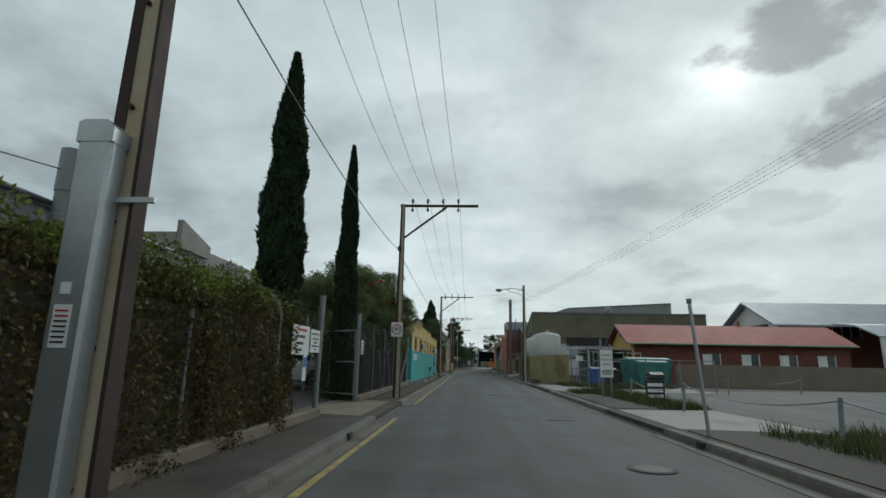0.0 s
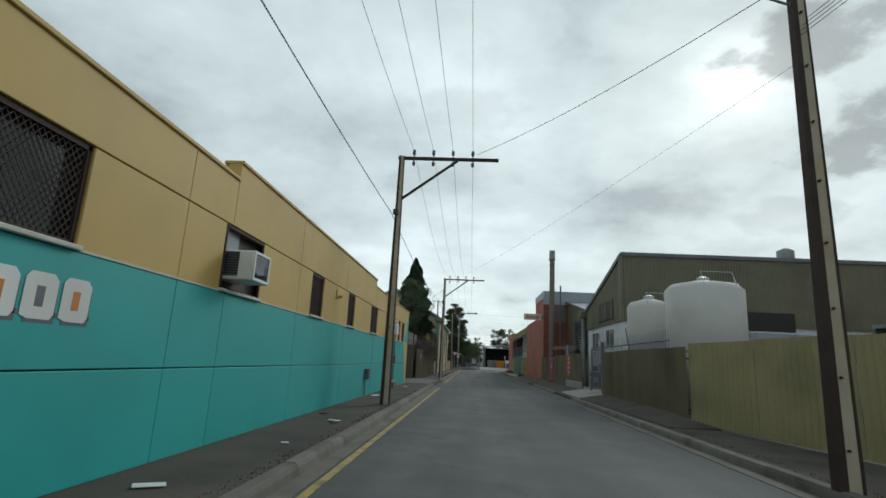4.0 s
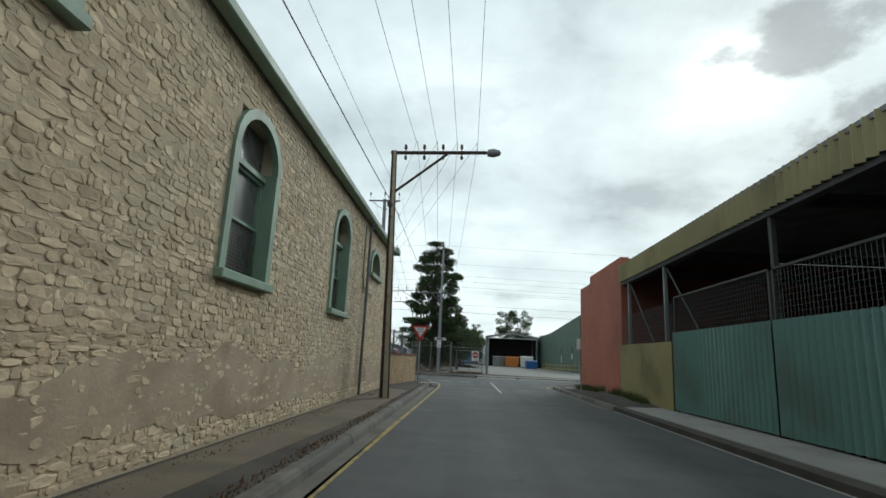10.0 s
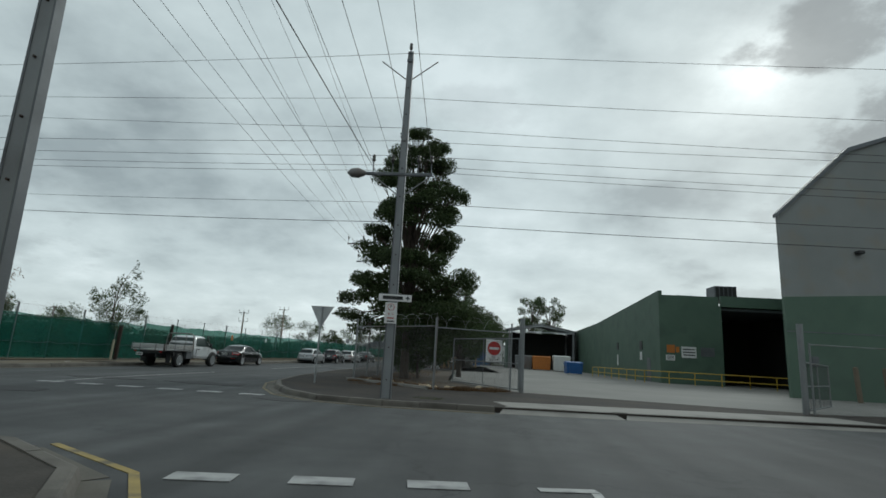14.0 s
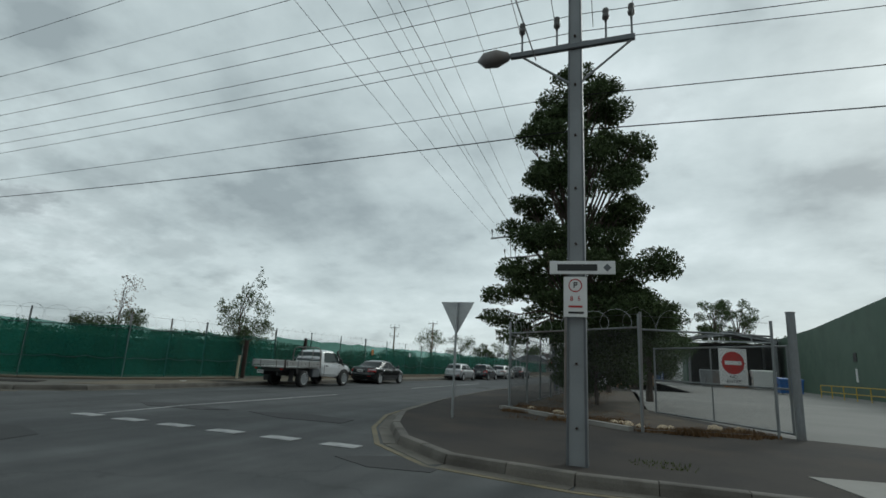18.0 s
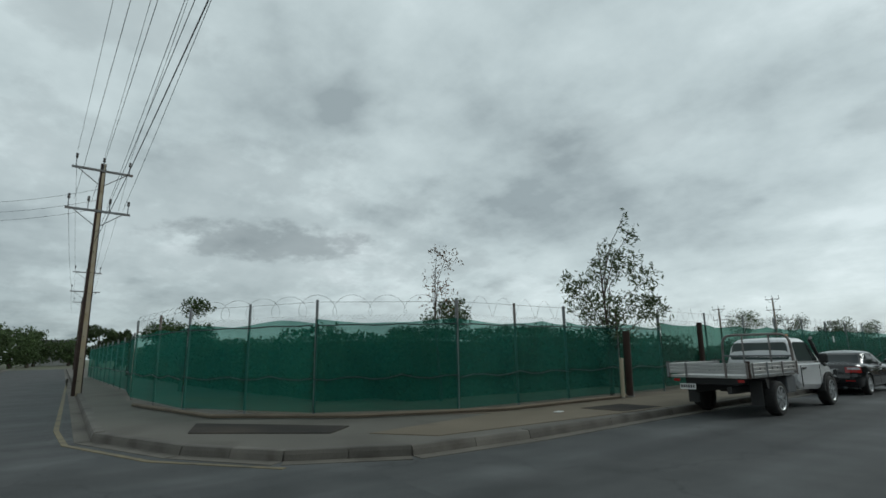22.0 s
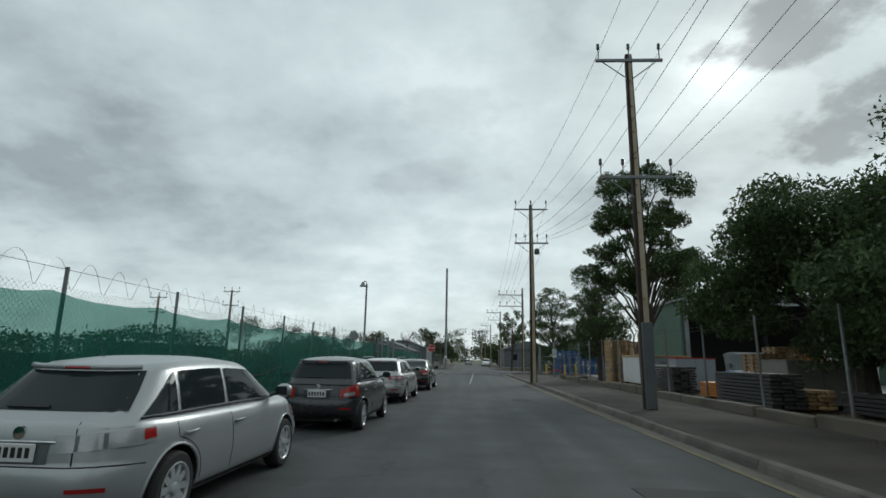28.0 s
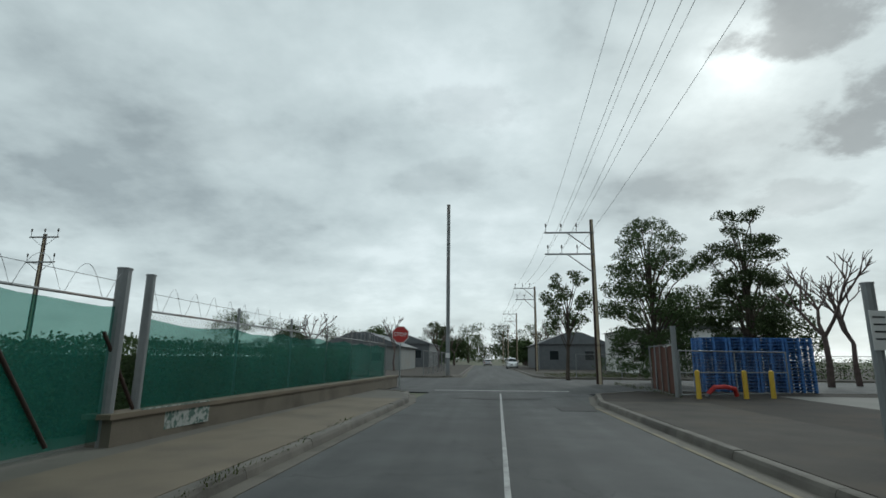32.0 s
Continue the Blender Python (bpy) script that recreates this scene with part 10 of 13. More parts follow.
tufts("leaf_litter", [(-3.75, -3.5, 0, 13), (-3.75, -3.5, 19, 33), (-2.75, -2.5, 20, 60), (-2.75, -2.5, 78, 122), (-4.2, -3.85, 76, 92), (-3.9, -3.5, 95, 117), (4.7, 5.0, 20, 60), (5.5, 5.9, 52, 61), (5.4, 5.8, 66, 82), (5.6, 6.0, 83, 96), (-7.5, -6.6, 176, 210)], 0.035, 12000, 11, "dry leaves and grit along the footpath edges", LEAF_BROWN)

# ---- wire fences ----
def link_wires(p, q, z0, z1, step=0.075, r=0.0024):
    """Chain-link: straight wires crossing both ways between two plan points."""
    p, q = Vector((*p, 0)), Vector((*q, 0))
    ln, h = (q - p).length, z1 - z0
    d = (q - p).normalized()
    g = Geo()
    n = int((ln + h) / step) + 1
    for s in (1, -1):
        for k in range(n):
            u0 = k * step - (h if s > 0 else 0)
            t0, t1 = (max(0, -u0), min(h, ln - u0)) if s > 0 else (max(0, u0 - ln), min(h, u0))
            if t1 - t0 > 0.04:
                a, b = p + d * (u0 + s * t0), p + d * (u0 + s * t1)
                g.tube((a.x, a.y, z0 + t0), (b.x, b.y, z0 + t1), r, n=3, caps=False)
    return g


def razor(f, p, q, z, n, r=0.25):
    """Loose coils of razor wire along a fence top."""
    p, q = Vector((*p, z)), Vector((*q, z))
    d = (q - p).normalized()
    side = Vector((-d.y, d.x, 0))
    g = Geo()
    k = n * 14
    pts = [p.lerp(q, i / k) + Vector((0, 0, r + 0.02)) + r * (math.cos(2 * math.pi * i / 14) * Vector((0, 0, 1)) + math.sin(2 * math.pi * i / 14) * (side * 0.5 + d * 0.8)) for i in range(k + 1)]
    g.path(pts, 0.0045, 3)
    part("razor_wire", g, GALV, f, "coils of razor wire")


def wire_fence(p, q, h, label, posts=3.0, mesh=True, cloth=None, barbs=0, coil=False, cloth_top=None, z0=PZ, step=0.075, post_r=0.035, post_m=None, rail=True, group="wire fences", seed=1, cloth_z=0.1, wire_r=0.0019, wire_m=None):
    f = thing("wire_fence", (*p, z0), label, "fence", group)
    d = Vector((q[0] - p[0], q[1] - p[1]))
    n = max(1, round(d.length / posts))
    rng = random.Random(seed)
    for i in range(n + 1):
        x, y = p[0] + d.x * i / n, p[1] + d.y * i / n
        top = h + (0.35 if barbs or coil else 0.03)
        part("post", Geo().tube((x, y, z0), (x + rng.uniform(-0.03, 0.03), y, top), post_r, n=8), post_m or GALV_DULL, f)
    if rail:
        part("top_rail", Geo().tube((*p, h - 0.02), (*q, h - 0.02), 0.022, n=6), GALV_DULL, f)
    part("bottom_wire", Geo().tube((*p, z0 + 0.06), (*q, z0 + 0.06), 0.006, n=4), GALV_DULL, f)
    if mesh:
        part("chain_link", link_wires(p, q, z0 + 0.05, h, step, wire_r), wire_m or WIRE_DULL, f, "grey chain-link mesh")
    for k in range(barbs):
        part("barbed_wire", Geo().tube((*p, h + 0.12 * (k + 1)), (*q, h + 0.12 * (k + 1)), 0.004, n=3), GALV_DULL, f)
    if coil:
        razor(f, p, q, h - 0.05, max(2, int(d.length / 0.72)))
        part("barbed_wire", Geo().tube((*p, h + 0.3), (*q, h + 0.3), 0.005, n=3), GALV_DULL, f)
    if cloth:
        o = Vector((d.y, -d.x)).normalized() * 0.05
        m = max(2, int(d.length / 0.5))
        vs, fs = [], []
        for i in range(m + 1):
            x, y = p[0] + d.x * i / m, p[1] + d.y * i / m
            w = 0.02 * math.sin(i * 1.7 + seed)
            zt = (cloth_top or h) - 0.10 * abs(math.sin(math.pi * i * 0.5 / 3.0)) + rng.uniform(-0.02, 0.02)
            for k in range(5):
                s = k / 4
                b = 0.02 * math.sin(i * 0.9 + k * 2.1 + seed)
                vs.append((x + o.x * (1 + w * 20 * s) + b * o.x * 8, y + o.y * (1 + w * 20 * s), z0 + cloth_z + (zt - z0 - cloth_z) * s))
            if i:
                a, e = 5 * (i - 1), 5 * i
                fs += [(a + k, e + k, e + k + 1, a + k + 1) for k in range(4)]
        part("shade_cloth", Geo().add(vs, fs), cloth, f, "green shade cloth tied to the mesh")
    return f


def sign(at, w, h, label, face, turn=0.0, border=None, post=None, name="sign"):
    """A flat plate facing -y (before the turn), at the middle of its face."""
    s = thing(name, at, label, "sign", turn=turn)
    part("plate", Geo().box(-w / 2, w / 2, 0, 0.012, -h / 2, h / 2, 0.004), face, s, local=True)
    if post:
        part("post", Geo().tube((0, 0.04, PZ - at[2]), (0, 0.04, h / 2 + 0.05), post, n=8), GALV_DULL, s, local=True)
    return s


def lettering(s, text, size, x, z, m=None, y=-0.003):
    words(text, size, world_of(s) @ pose(x, y, z, 90, 0, 0), m or SIGNBLK, s, depth=0.002)


# fences of the hedge and car park
solid("plinth", Geo().box(-3.96, -3.72, -8, 13.5, 0.05, 0.34, 0.03), PAVE_TAN, "stained concrete plinth under the fence", "plinth")
solid("plinth", Geo().box(-3.98, -3.74, 18.3, 33.2, 0.05, 0.34, 0.03), PAVE_TAN, "stained concrete plinth under the fence", "plinth")
f1 = wire_fence((-3.85, -8), (-3.85, 13.37), 2.55, "old chain-link fence with cranked barbed-wire arms in front of a hedge", 10.7, z0=0.2, rail=False, wire_r=0.0016, wire_m=RUST)
for i in range(6):
    y = 10.5 - i * 3.45
    part("cranked_post", Geo().path([(-3.85, y, 0.2), (-3.85, y, 2.42), (-3.93, y, 2.66), (-4.12, y, 2.86), (-4.38, y, 3.02)], 0.027), GALV_DULL, f1, "galvanised post bent back at the top")
for k, (dx, z) in enumerate(((-3.95, 2.70), (-4.12, 2.87), (-4.36, 3.01))):
    part("barbed_wire", Geo().tube((dx, -8, z), (dx, 13.3, z), 0.004, n=3), STEELGREY, f1)
wire_fence((-3.86, 18.3), (-3.9, 33.1), 2.65, "chain-link fence with dark cloth behind it", 2.7, barbs=3, rail=False, z0=0.3, seed=3, step=0.09, wire_r=0.0014, wire_m=BLACK, post_m=STEELGREY)
wire_fence((-3.96, 18.4), (-3.98, 33.1), 2.0, "black shade cloth hung behind the fence", 9, mesh=False, cloth=CLOTH_BLK, z0=0.3, rail=False, seed=5, cloth_z=0.0)
for y in (22.2, 24.6):
    st = thing("fence_stay", (-3.8, y, 0.3), "slanting galvanised fence stay", "fence stay")
    part("tube", Geo().tube((-3.8, y, 2.0), (-3.8, y + 1.3, 0.32), 0.03), GALV_DULL, st)
st = thing("fence_stay", (-3.8, 31, 0.3), "long slanting galvanised fence stay", "fence stay")
part("tube", Geo().tube((-3.8, 32.9, 2.32), (-3.8, 29.6, 0.30), 0.03), GALV_DULL, st)
part("end_post", Geo().tube((-3.8, 33.0, PZ), (-3.8, 33.0, 2.36), 0.032, n=8), GALV_DULL, st)


def mesh_gate(p, q, h, label, group="yard gates", cloth=None, mid=True, posts=(True, True), r=0.03, z0=PZ + 0.08):
    g = thing("mesh_gate", (*p, PZ), label, "gate", group)
    for w in (p, q):
        part("stile", Geo().tube((*w, z0), (*w, h), r, n=8), GALV_DULL, g)
    for z in (z0 + 0.03, h - 0.03) + (((z0 + h) / 2,) if mid else ()):
        part("rail", Geo().tube((*p, z), (*q, z), r * 0.85, n=8), GALV_DULL, g)
    m = ((p[0] + q[0]) / 2, (p[1] + q[1]) / 2)
    part("middle_stile", Geo().tube((*m, z0), (*m, h), r * 0.7, n=6), GALV_DULL, g)
    part("chain_link", link_wires(p, q, z0, h - 0.03, 0.085, 0.0019), WIRE_DULL, g, "grey chain-link mesh")
    return g


def post(at, h, r=0.06, label="plain galvanised steel gate post", lean=(0, 0)):
    o = thing("gate_post", (*at, PZ), label, "post", "gate posts")
    part("tube", Geo().tube((*at, PZ - 0.05), (at[0] + lean[0], at[1] + lean[1], h), r, n=10), GALV_DULL, o)
    part("cap", Geo().tube((at[0] + lean[0], at[1] + lean[1], h), (at[0] + lean[0], at[1] + lean[1], h + 0.03), r * 1.1, n=10), GALV_DULL, o)
    return o


post((-3.85, 13.37), 3.15, 0.07, "leaning galvanised gate post", (0.03, 0.0))
post((-3.85, 18.25), 3.12, 0.06)
post((-6.15, 19.65), 3.1, 0.045)
mesh_gate((-3.95, 18.3), (-6.1, 19.6), 2.6, "open chain-link gate leaf beside the fence", z0=0.36)
s = sign((-3.80, 12.88, 1.97), 0.78, 0.55, "white private property notice wired to the fence", SIGNW, 90)
for i, (t, z) in enumerate((("PRIVATE PROPERTY", 0.17), ("NO PUBLIC ACCESS", 0.05), ("PERMITTED", -0.04), ("AUTHORISED PERSONNEL", -0.12), ("ONLY", -0.2))):
    lettering(s, t, 0.068 if i == 0 else 0.052, 0, z)
s = sign((-3.79, 11.75, 1.95), 1.2, 0.66, "larger white notice with dark lines wired to the fence", SIGNW, 90)
for i in range(4):
    part("text_bar", Geo().box(-0.36, 0.36 - 0.1 * i, -0.004, 0, 0.2 - i * 0.15, 0.26 - i * 0.15), SIGNRED if i == 0 else SIGNBLK, s, local=True)
s = sign((-3.785, 12.1, 1.35), 0.26, 0.62, "narrow white notice with a blue square low on the fence", SIGNW, 90)
part("square", Geo().box(-0.12, 0.1, -0.004, 0, 0.0, 0.22), BLUEP, s, local=True)
s = sign((-3.80, 18.75, 2.0), 0.42, 0.5, "small white notice on the fence", SIGNW, 90)
for i in range(4):
    part("text_bar", Geo().box(-0.15, 0.15, -0.004, 0, 0.12 - i * 0.1, 0.15 - i * 0.1), SIGNBLK, s, local=True)

# building and flue behind the hedge
b = thing("concrete_building", (-22, 36, 0), "pale concrete building behind the car park", "building")
part("wall", Geo().box(-40, -17.7, 29.6, 29.9, 0, 9.0), CONCRETE, b)
part("gable_fin", Geo().prism([(29.6, 8.0), (29.6, 9.75), (33.2, 8.8), (33.2, 8.0)], -17.75, -17.4, "x"), CONCRETE, b, "pale raking parapet")
part("side_wall", Geo().box(-17.9, -17.6, 29.9, 46, 0, 8.5), CONCRETE, b)
part("roof", Geo().box(-40, -17.7, 29.9, 46, 8.4, 8.5), GALV_DULL, b)
b = thing("ribbed_shed", (-15, 12, 0), "grey ribbed shed with a sloping roof beyond the hedge", "shed")
part("wall", Geo().sheet((-9.5, -6), (-9.5, 15.5), 0, 0, 0.3, 0.02, top=lambda t: 4.95 - 0.2 * t), GREYW, b)
part("end_wall", Geo().sheet((-9.5, 15.5), (-20, 15.5), 0, 4.7, 0.3, 0.02), GREYW, b)
part("roof_edge", Geo().tube((-9.4, -6, 5.0), (-9.4, 15.6, 4.8), 0.07), STEELGREY, b)
part("roof", Geo().prism([(-6, 4.95), (15.6, 4.75), (15.6, 4.85), (-6, 5.05)], -22, -9.4, "x"), GALV_DULL, b)
ch = thing("steel_flue", (-9.1, 10.7, 0), "thick grey steel flue with a collar", "chimney")
part("pipe", Geo().tube((-9.1, 10.7, 0), (-9.1, 10.7, 6.05), 0.22, n=16), GALV_DULL, ch)
part("collar", Geo().tube((-9.1, 10.7, 5.1), (-9.1, 10.7, 6.1), 0.24, n=16), GALV_DULL, ch)
part("stay", Geo().tube((-9.1, 10.7, 5.6), (-9.4, 6.0, 5.0), 0.015), STEELGREY, ch)
wt = solid("yard_wall", Geo().box(-16, -9.0, 36.2, 36.5, 0.1, 1.9), MUSTARD, "mustard painted wall at the back of the car park", "wall")

# ---- verge and car park across the lane ----
prev = None
for i, (x, y) in enumerate(((7.0, -4.0), (6.95, 3.2), (6.9, 10.4), (6.9, 17.56), (7.05, 23.55), (9.7, 27.4), (14, 29.5), (19, 31.5))):
    p = thing("chain_post", (x, y, PZ), "short leaning galvanised post holding a chain", "bollard", "chain posts")
    part("tube", Geo().tube((x, y, PZ - 0.05), (x + 0.05, y - 0.03, 1.02), 0.045, n=8), GALV_DULL, p)
    part("ring", Geo().lathe([(0.04, -0.01), (0.06, 0.0), (0.04, 0.01)], (x + 0.05, y - 0.03, 0.98), 8), STEELGREY, p)
    if prev:
        a, b = Vector((prev[0] + 0.05, prev[1] - 0.03, 0.95)), Vector((x + 0.05, y - 0.03, 0.95))
        pts = [a.lerp(b, k / 12) - Vector((0, 0, 0.28 * 4 * k / 12 * (1 - k / 12))) for k in range(13)]
        solid("chain", Geo().path(pts, 0.014, 4), STEELGREY, "slack chain between the posts", "chain", "chains")
    prev = (x, y)
sp = thing("steel_post", (4.95, 11.4, PZ), "tall plain galvanised post on the verge", "post")
part("tube", Geo().tube((4.95, 11.4, PZ - 0.05), (4.72, 11.3, 2.95), 0.04, n=8), GALV, sp)
part("clip", Geo().box(4.68, 4.76, 11.26, 11.34, 2.85, 2.95), STEELGREY, sp)
s = sign((6.15, 23.85, 1.62), 0.62, 1.2, "white private parking sign on two thin posts", SIGNW, 15)
for i, t in enumerate(("PRIVATE", "PARKING", "AREA")):
    lettering(s, t, 0.13, 0, 0.36 - i * 0.2)
for i in range(4):
    part("text_bar", Geo().box(-0.22, 0.22, -0.004, 0, -0.3 - i * 0.06, -0.27 - i * 0.06), SIGNBLK, s, local=True)
for x in (-0.2, 0.2):
    part("post", Geo().tube((x, 0.04, PZ - 1.62), (x, 0.04, 0.55), 0.025, n=6), GALV_DULL, s, local=True)
s = sign((7.4, 21.5, 0.6), 0.85, 0.8, "low black sign board with white marks", SIGNBLK, 15)
for i in range(3):
    part("text_bar", Geo().box(-0.34, 0.34, -0.004, 0, 0.16 - i * 0.22, 0.28 - i * 0.22), SIGNW, s, local=True)
for x in (-0.3, 0.3):
    part("leg", Geo().tube((x, 0.03, PZ - 0.6), (x, 0.03, 0.35), 0.02, n=6), GALV_DULL, s, local=True)
wire_fence((7.9, 29.8), (13.8, 30.4), 1.9, "sagging low wire fence over the weeds", 1.9, step=0.12, seed=8)
wire_fence((7.9, 29.8), (7.6, 36.6), 2.4, "leaning chain-link fence beside the driveway", 2.4, step=0.10, barbs=2, seed=9)
post((6.4, 25.8), 2.75, 0.05, "galvanised fence post with a cranked arm")
s = sign((7.6, 36.5, 2.0), 0.5, 0.35, "small pale notice on the fence post", SIGNW, 0)
g = mesh_gate((7.9, 40.7), (10.4, 41.4), 1.35, "folded chain-link gate by the iron fence")


def tank_bin(at, w, d, h, m, label, turn=0, lid=True, name="skip_bin"):
    t = thing(name, (*at, PZ), label, "bin", "bins", turn)
    vs = [(-w * 0.46, -d * 0.44, 0.12), (w * 0.46, -d * 0.44, 0.12), (w * 0.46, d * 0.44, 0.12), (-w * 0.46, d * 0.44, 0.12), (-w / 2, -d / 2, h), (w / 2, -d / 2, h), (w / 2, d / 2, h), (-w / 2, d / 2, h)]
    part("body", Geo().add(vs, [(0, 3, 2, 1), (0, 1, 5, 4), (1, 2, 6, 5), (2, 3, 7, 6), (3, 0, 4, 7)]), m, t, local=True)
    part("rim", Geo().box(-w / 2 - 0.04, w / 2 + 0.04, -d / 2 - 0.04, d / 2 + 0.04, h - 0.08, h, 0.02), m, t, local=True)
    if lid:
        part("lid", Geo().prism([(-d / 2, h), (d / 2, h), (d / 2, h + 0.08), (0, h + 0.2), (-d / 2, h + 0.08)], -w / 2, w / 2, "x"), m, t, local=True)
    for s in (-1, 1):
        part("rib", Geo().box(s * w * 0.28 - 0.04, s * w * 0.28 + 0.04, -d / 2 - 0.02, -d / 2 + 0.03, 0.15, h - 0.1), m, t, local=True)
        part("lifting_pocket", Geo().box(*sorted((s * w / 2, s * (w / 2 + 0.1))), -0.2, 0.2, h * 0.55, h * 0.7, 0.02), STEELGREY, t, local=True)
    for x in (-w * 0.38, w * 0.38):
        for y in (-d * 0.36, d * 0.36):
            part("castor", Geo().lathe([(0.07, -0.03), (0.07, 0.03)], (x, y, 0.07), 8, "x"), BLACK, t, local=True)
    return t


tank_bin((12.9, 38.6), 2.2, 1.5, 1.65, TEALBOX, "teal steel skip with a sloping lid", 10)
tank_bin((14.0, 42.6), 3.4, 1.8, 1.9, TEALBOX, "large teal steel skip against the brick house", 4)
tank_bin((8.6, 24.9), 0.6, 0.6, 0.95, BLACK, "small black wheelie bin near the sign", 0, name="wheelie_bin")
tank_bin((9.4, 39.6), 1.1, 0.9, 1.1, BLUEP, "blue plastic bin in the yard", 12, name="wheelie_bin")
tank_bin((10.6, 40.0), 0.7, 0.7, 1.05, BLACK, "black wheelie bin beside the blue one", 0, name="wheelie_bin")
for x in (9.0, 10.4, 11.8, 13.2):
    r = thing("pipe_rack", (x, 44.5, PZ), "galvanised pipe rack standing in the yard", "rack", "racks")
    for dx in (0, 1.1):
        part("upright", Geo().tube((x + dx, 44.5, PZ), (x + dx, 44.5, 2.7), 0.03), GALV, r)
    for z in (1.2, 1.9, 2.6):
        part("rail", Geo().tube((x, 44.5, z), (x + 1.1, 44.5, z), 0.025), GALV, r)
wl = solid("yard_wall", Geo().box(15.5, 40, 40.2, 40.5, PZ, 1.75), mat("brown_board_wall", (0.19, 0.15, 0.115), (0.15, 0.115, 0.09), 0.9, scale=1, fine=20), "long brown wall along the back of the car park", "wall")


def red_house():
    b = thing("brick_house", (24, 49.5, PZ), "single-storey red brick building with a red iron roof and yellow gable", "house")
    x0, x1, y0, y1 = 14.4, 33, 47.2, 53.4
    part("front_wall", Geo().box(x0 + 0.25, x1, y0, y0 + 0.25, PZ, 3.7), RAWBRICK, b, "red brick wall")
    part("gable_wall", Geo().prism([(y0, PZ), (y1, PZ), (y1, 3.6), ((y0 + y1) / 2, 5.2), (y0, 3.6)], x0, x0 + 0.24, "x"), MUSTARD, b, "yellow-painted gable")
    part("rear_wall", Geo().box(x0 + 0.25, x1, y1 - 0.25, y1, PZ, 3.6), RAWBRICK, b)
    part("end_wall", Geo().box(x1 - 0.25, x1 - 0.01, y0 + 0.25, y1 - 0.25, PZ, 3.6), RAWBRICK, b)
    m = (y0 + y1) / 2
    part("roof_slope", Geo().prism([(y0 - 0.55, 3.45), (m, 5.3), (m, 5.42), (y0 - 0.6, 3.58)], x0 - 0.5, x1 + 0.4, "x"), REDROOF, b, "faded red corrugated roof")
    part("roof_slope", Geo().prism([(y1 + 0.55, 3.45), (m, 5.3), (m, 5.42), (y1 + 0.6, 3.58)], x0 - 0.5, x1 + 0.4, "x"), REDROOF, b)
    part("gutter", Geo().box(x0 - 0.5, x1 + 0.4, y0 - 0.72, y0 - 0.58, 3.45, 3.58, 0.02), SAGE, b)
    for s in (-1, 1):
        part("barge_board", Geo().prism([(m, 5.25), (m, 5.42), (m + s * 3.65, 3.6), (m + s * 3.65, 3.42)], x0 - 0.54, x0 - 0.5, "x"), STEELGREY, b)
    part("gable_vent", Geo().box(x0 - 0.02, x0, m - 0.2, m + 0.2, 4.2, 4.7), SHADE_BLACK, b)
    for x in (20.5, 23.8, 27.0, 30.2):
        w = part("window", Geo().box(x, x + 1.5, y0 - 0.03, y0 + 0.02, 1.75, 2.75), GLASS, b, "white framed sash window")
        part("blind", Geo().box(x + 0.05, x + 0.75, y0 - 0.035, y0 - 0.03, 1.8, 2.7), WHITE, w)
        part("sill", Geo().box(x - 0.1, x + 1.6, y0 - 0.1, y0, 1.62, 1.75, 0.01), CONCRETE, w)
        for dx in (0, 0.72, 1.44):
            part("mullion", Geo().box(x + dx, x + dx + 0.07, y0 - 0.05, y0 - 0.02, 1.75, 2.75), WHITE, w)
    part("chimney", Geo().box(25.5, 25.7, m + 0.3, m + 0.5, 5.0, 5.9), REDROOF, b)
    av = part("carport", Geo().box(10.4, x0 - 0.1, 46.5, 50.5, 2.9, 3.0), GALV_DULL, b, "flat carport roof")
    for x in (10.5, 12.4):
        part("carport_post", Geo().tube((x, 46.6, PZ), (x, 46.6, 2.9), 0.04), WHITE, b)
    part("carport_back", Geo().box(10.4, x0, 50.4, 50.5, PZ, 2.9), GREENW, b)
    # taller buildings behind
    c = thing("gabled_hall", (40, 66, 0), "larger brick hall with a pale gabled roof behind the house", "building")
    part("wall", Geo().box(33.5, 60, 61, 61.3, 0, 7.6), RAWBRICK, c)
    part("gable", Geo().prism([(57.5, 0), (68, 0), (68, 6.4), (62.8, 9.0), (57.5, 6.4)], 33.0, 33.3, "x"), WHITE, c, "white half-timbered gable")
    for s in (-1, 1):
        part("roof_slope", Geo().prism([(62.8, 9.0), (62.8, 9.2), (62.8 + s * 6.2, 6.2), (62.8 + s * 6.2, 6.0)], 32.2, 62, "x"), GREYCLAD, c, "pale metal roof slope")
    part("dark_band", Geo().box(32.95, 33.0, 59, 66.5, 6.0, 6.4), RUST, c)
    w = part("window", Geo().box(40, 44, 60.93, 61, 5.2, 6.4), GLASS, c)
    for i in range(5):
        part("mullion", Geo().box(40 + i, 40.08 + i, 60.9, 60.94, 5.2, 6.4), WHITE, w)
    d = thing("white_shed", (46, 52, 0), "white rounded shed at the edge of the car park", "shed")
    part("wall", Geo().box(38, 56, 50, 50.3, 0, 4.6), WHITE, d)
    part("roof", Geo().prism([(50, 4.6), (53, 5.8), (56, 6.2), (56, 6.3), (53, 5.95), (49.9, 4.7)], 37.8, 56, "x"), GREYCLAD, d)


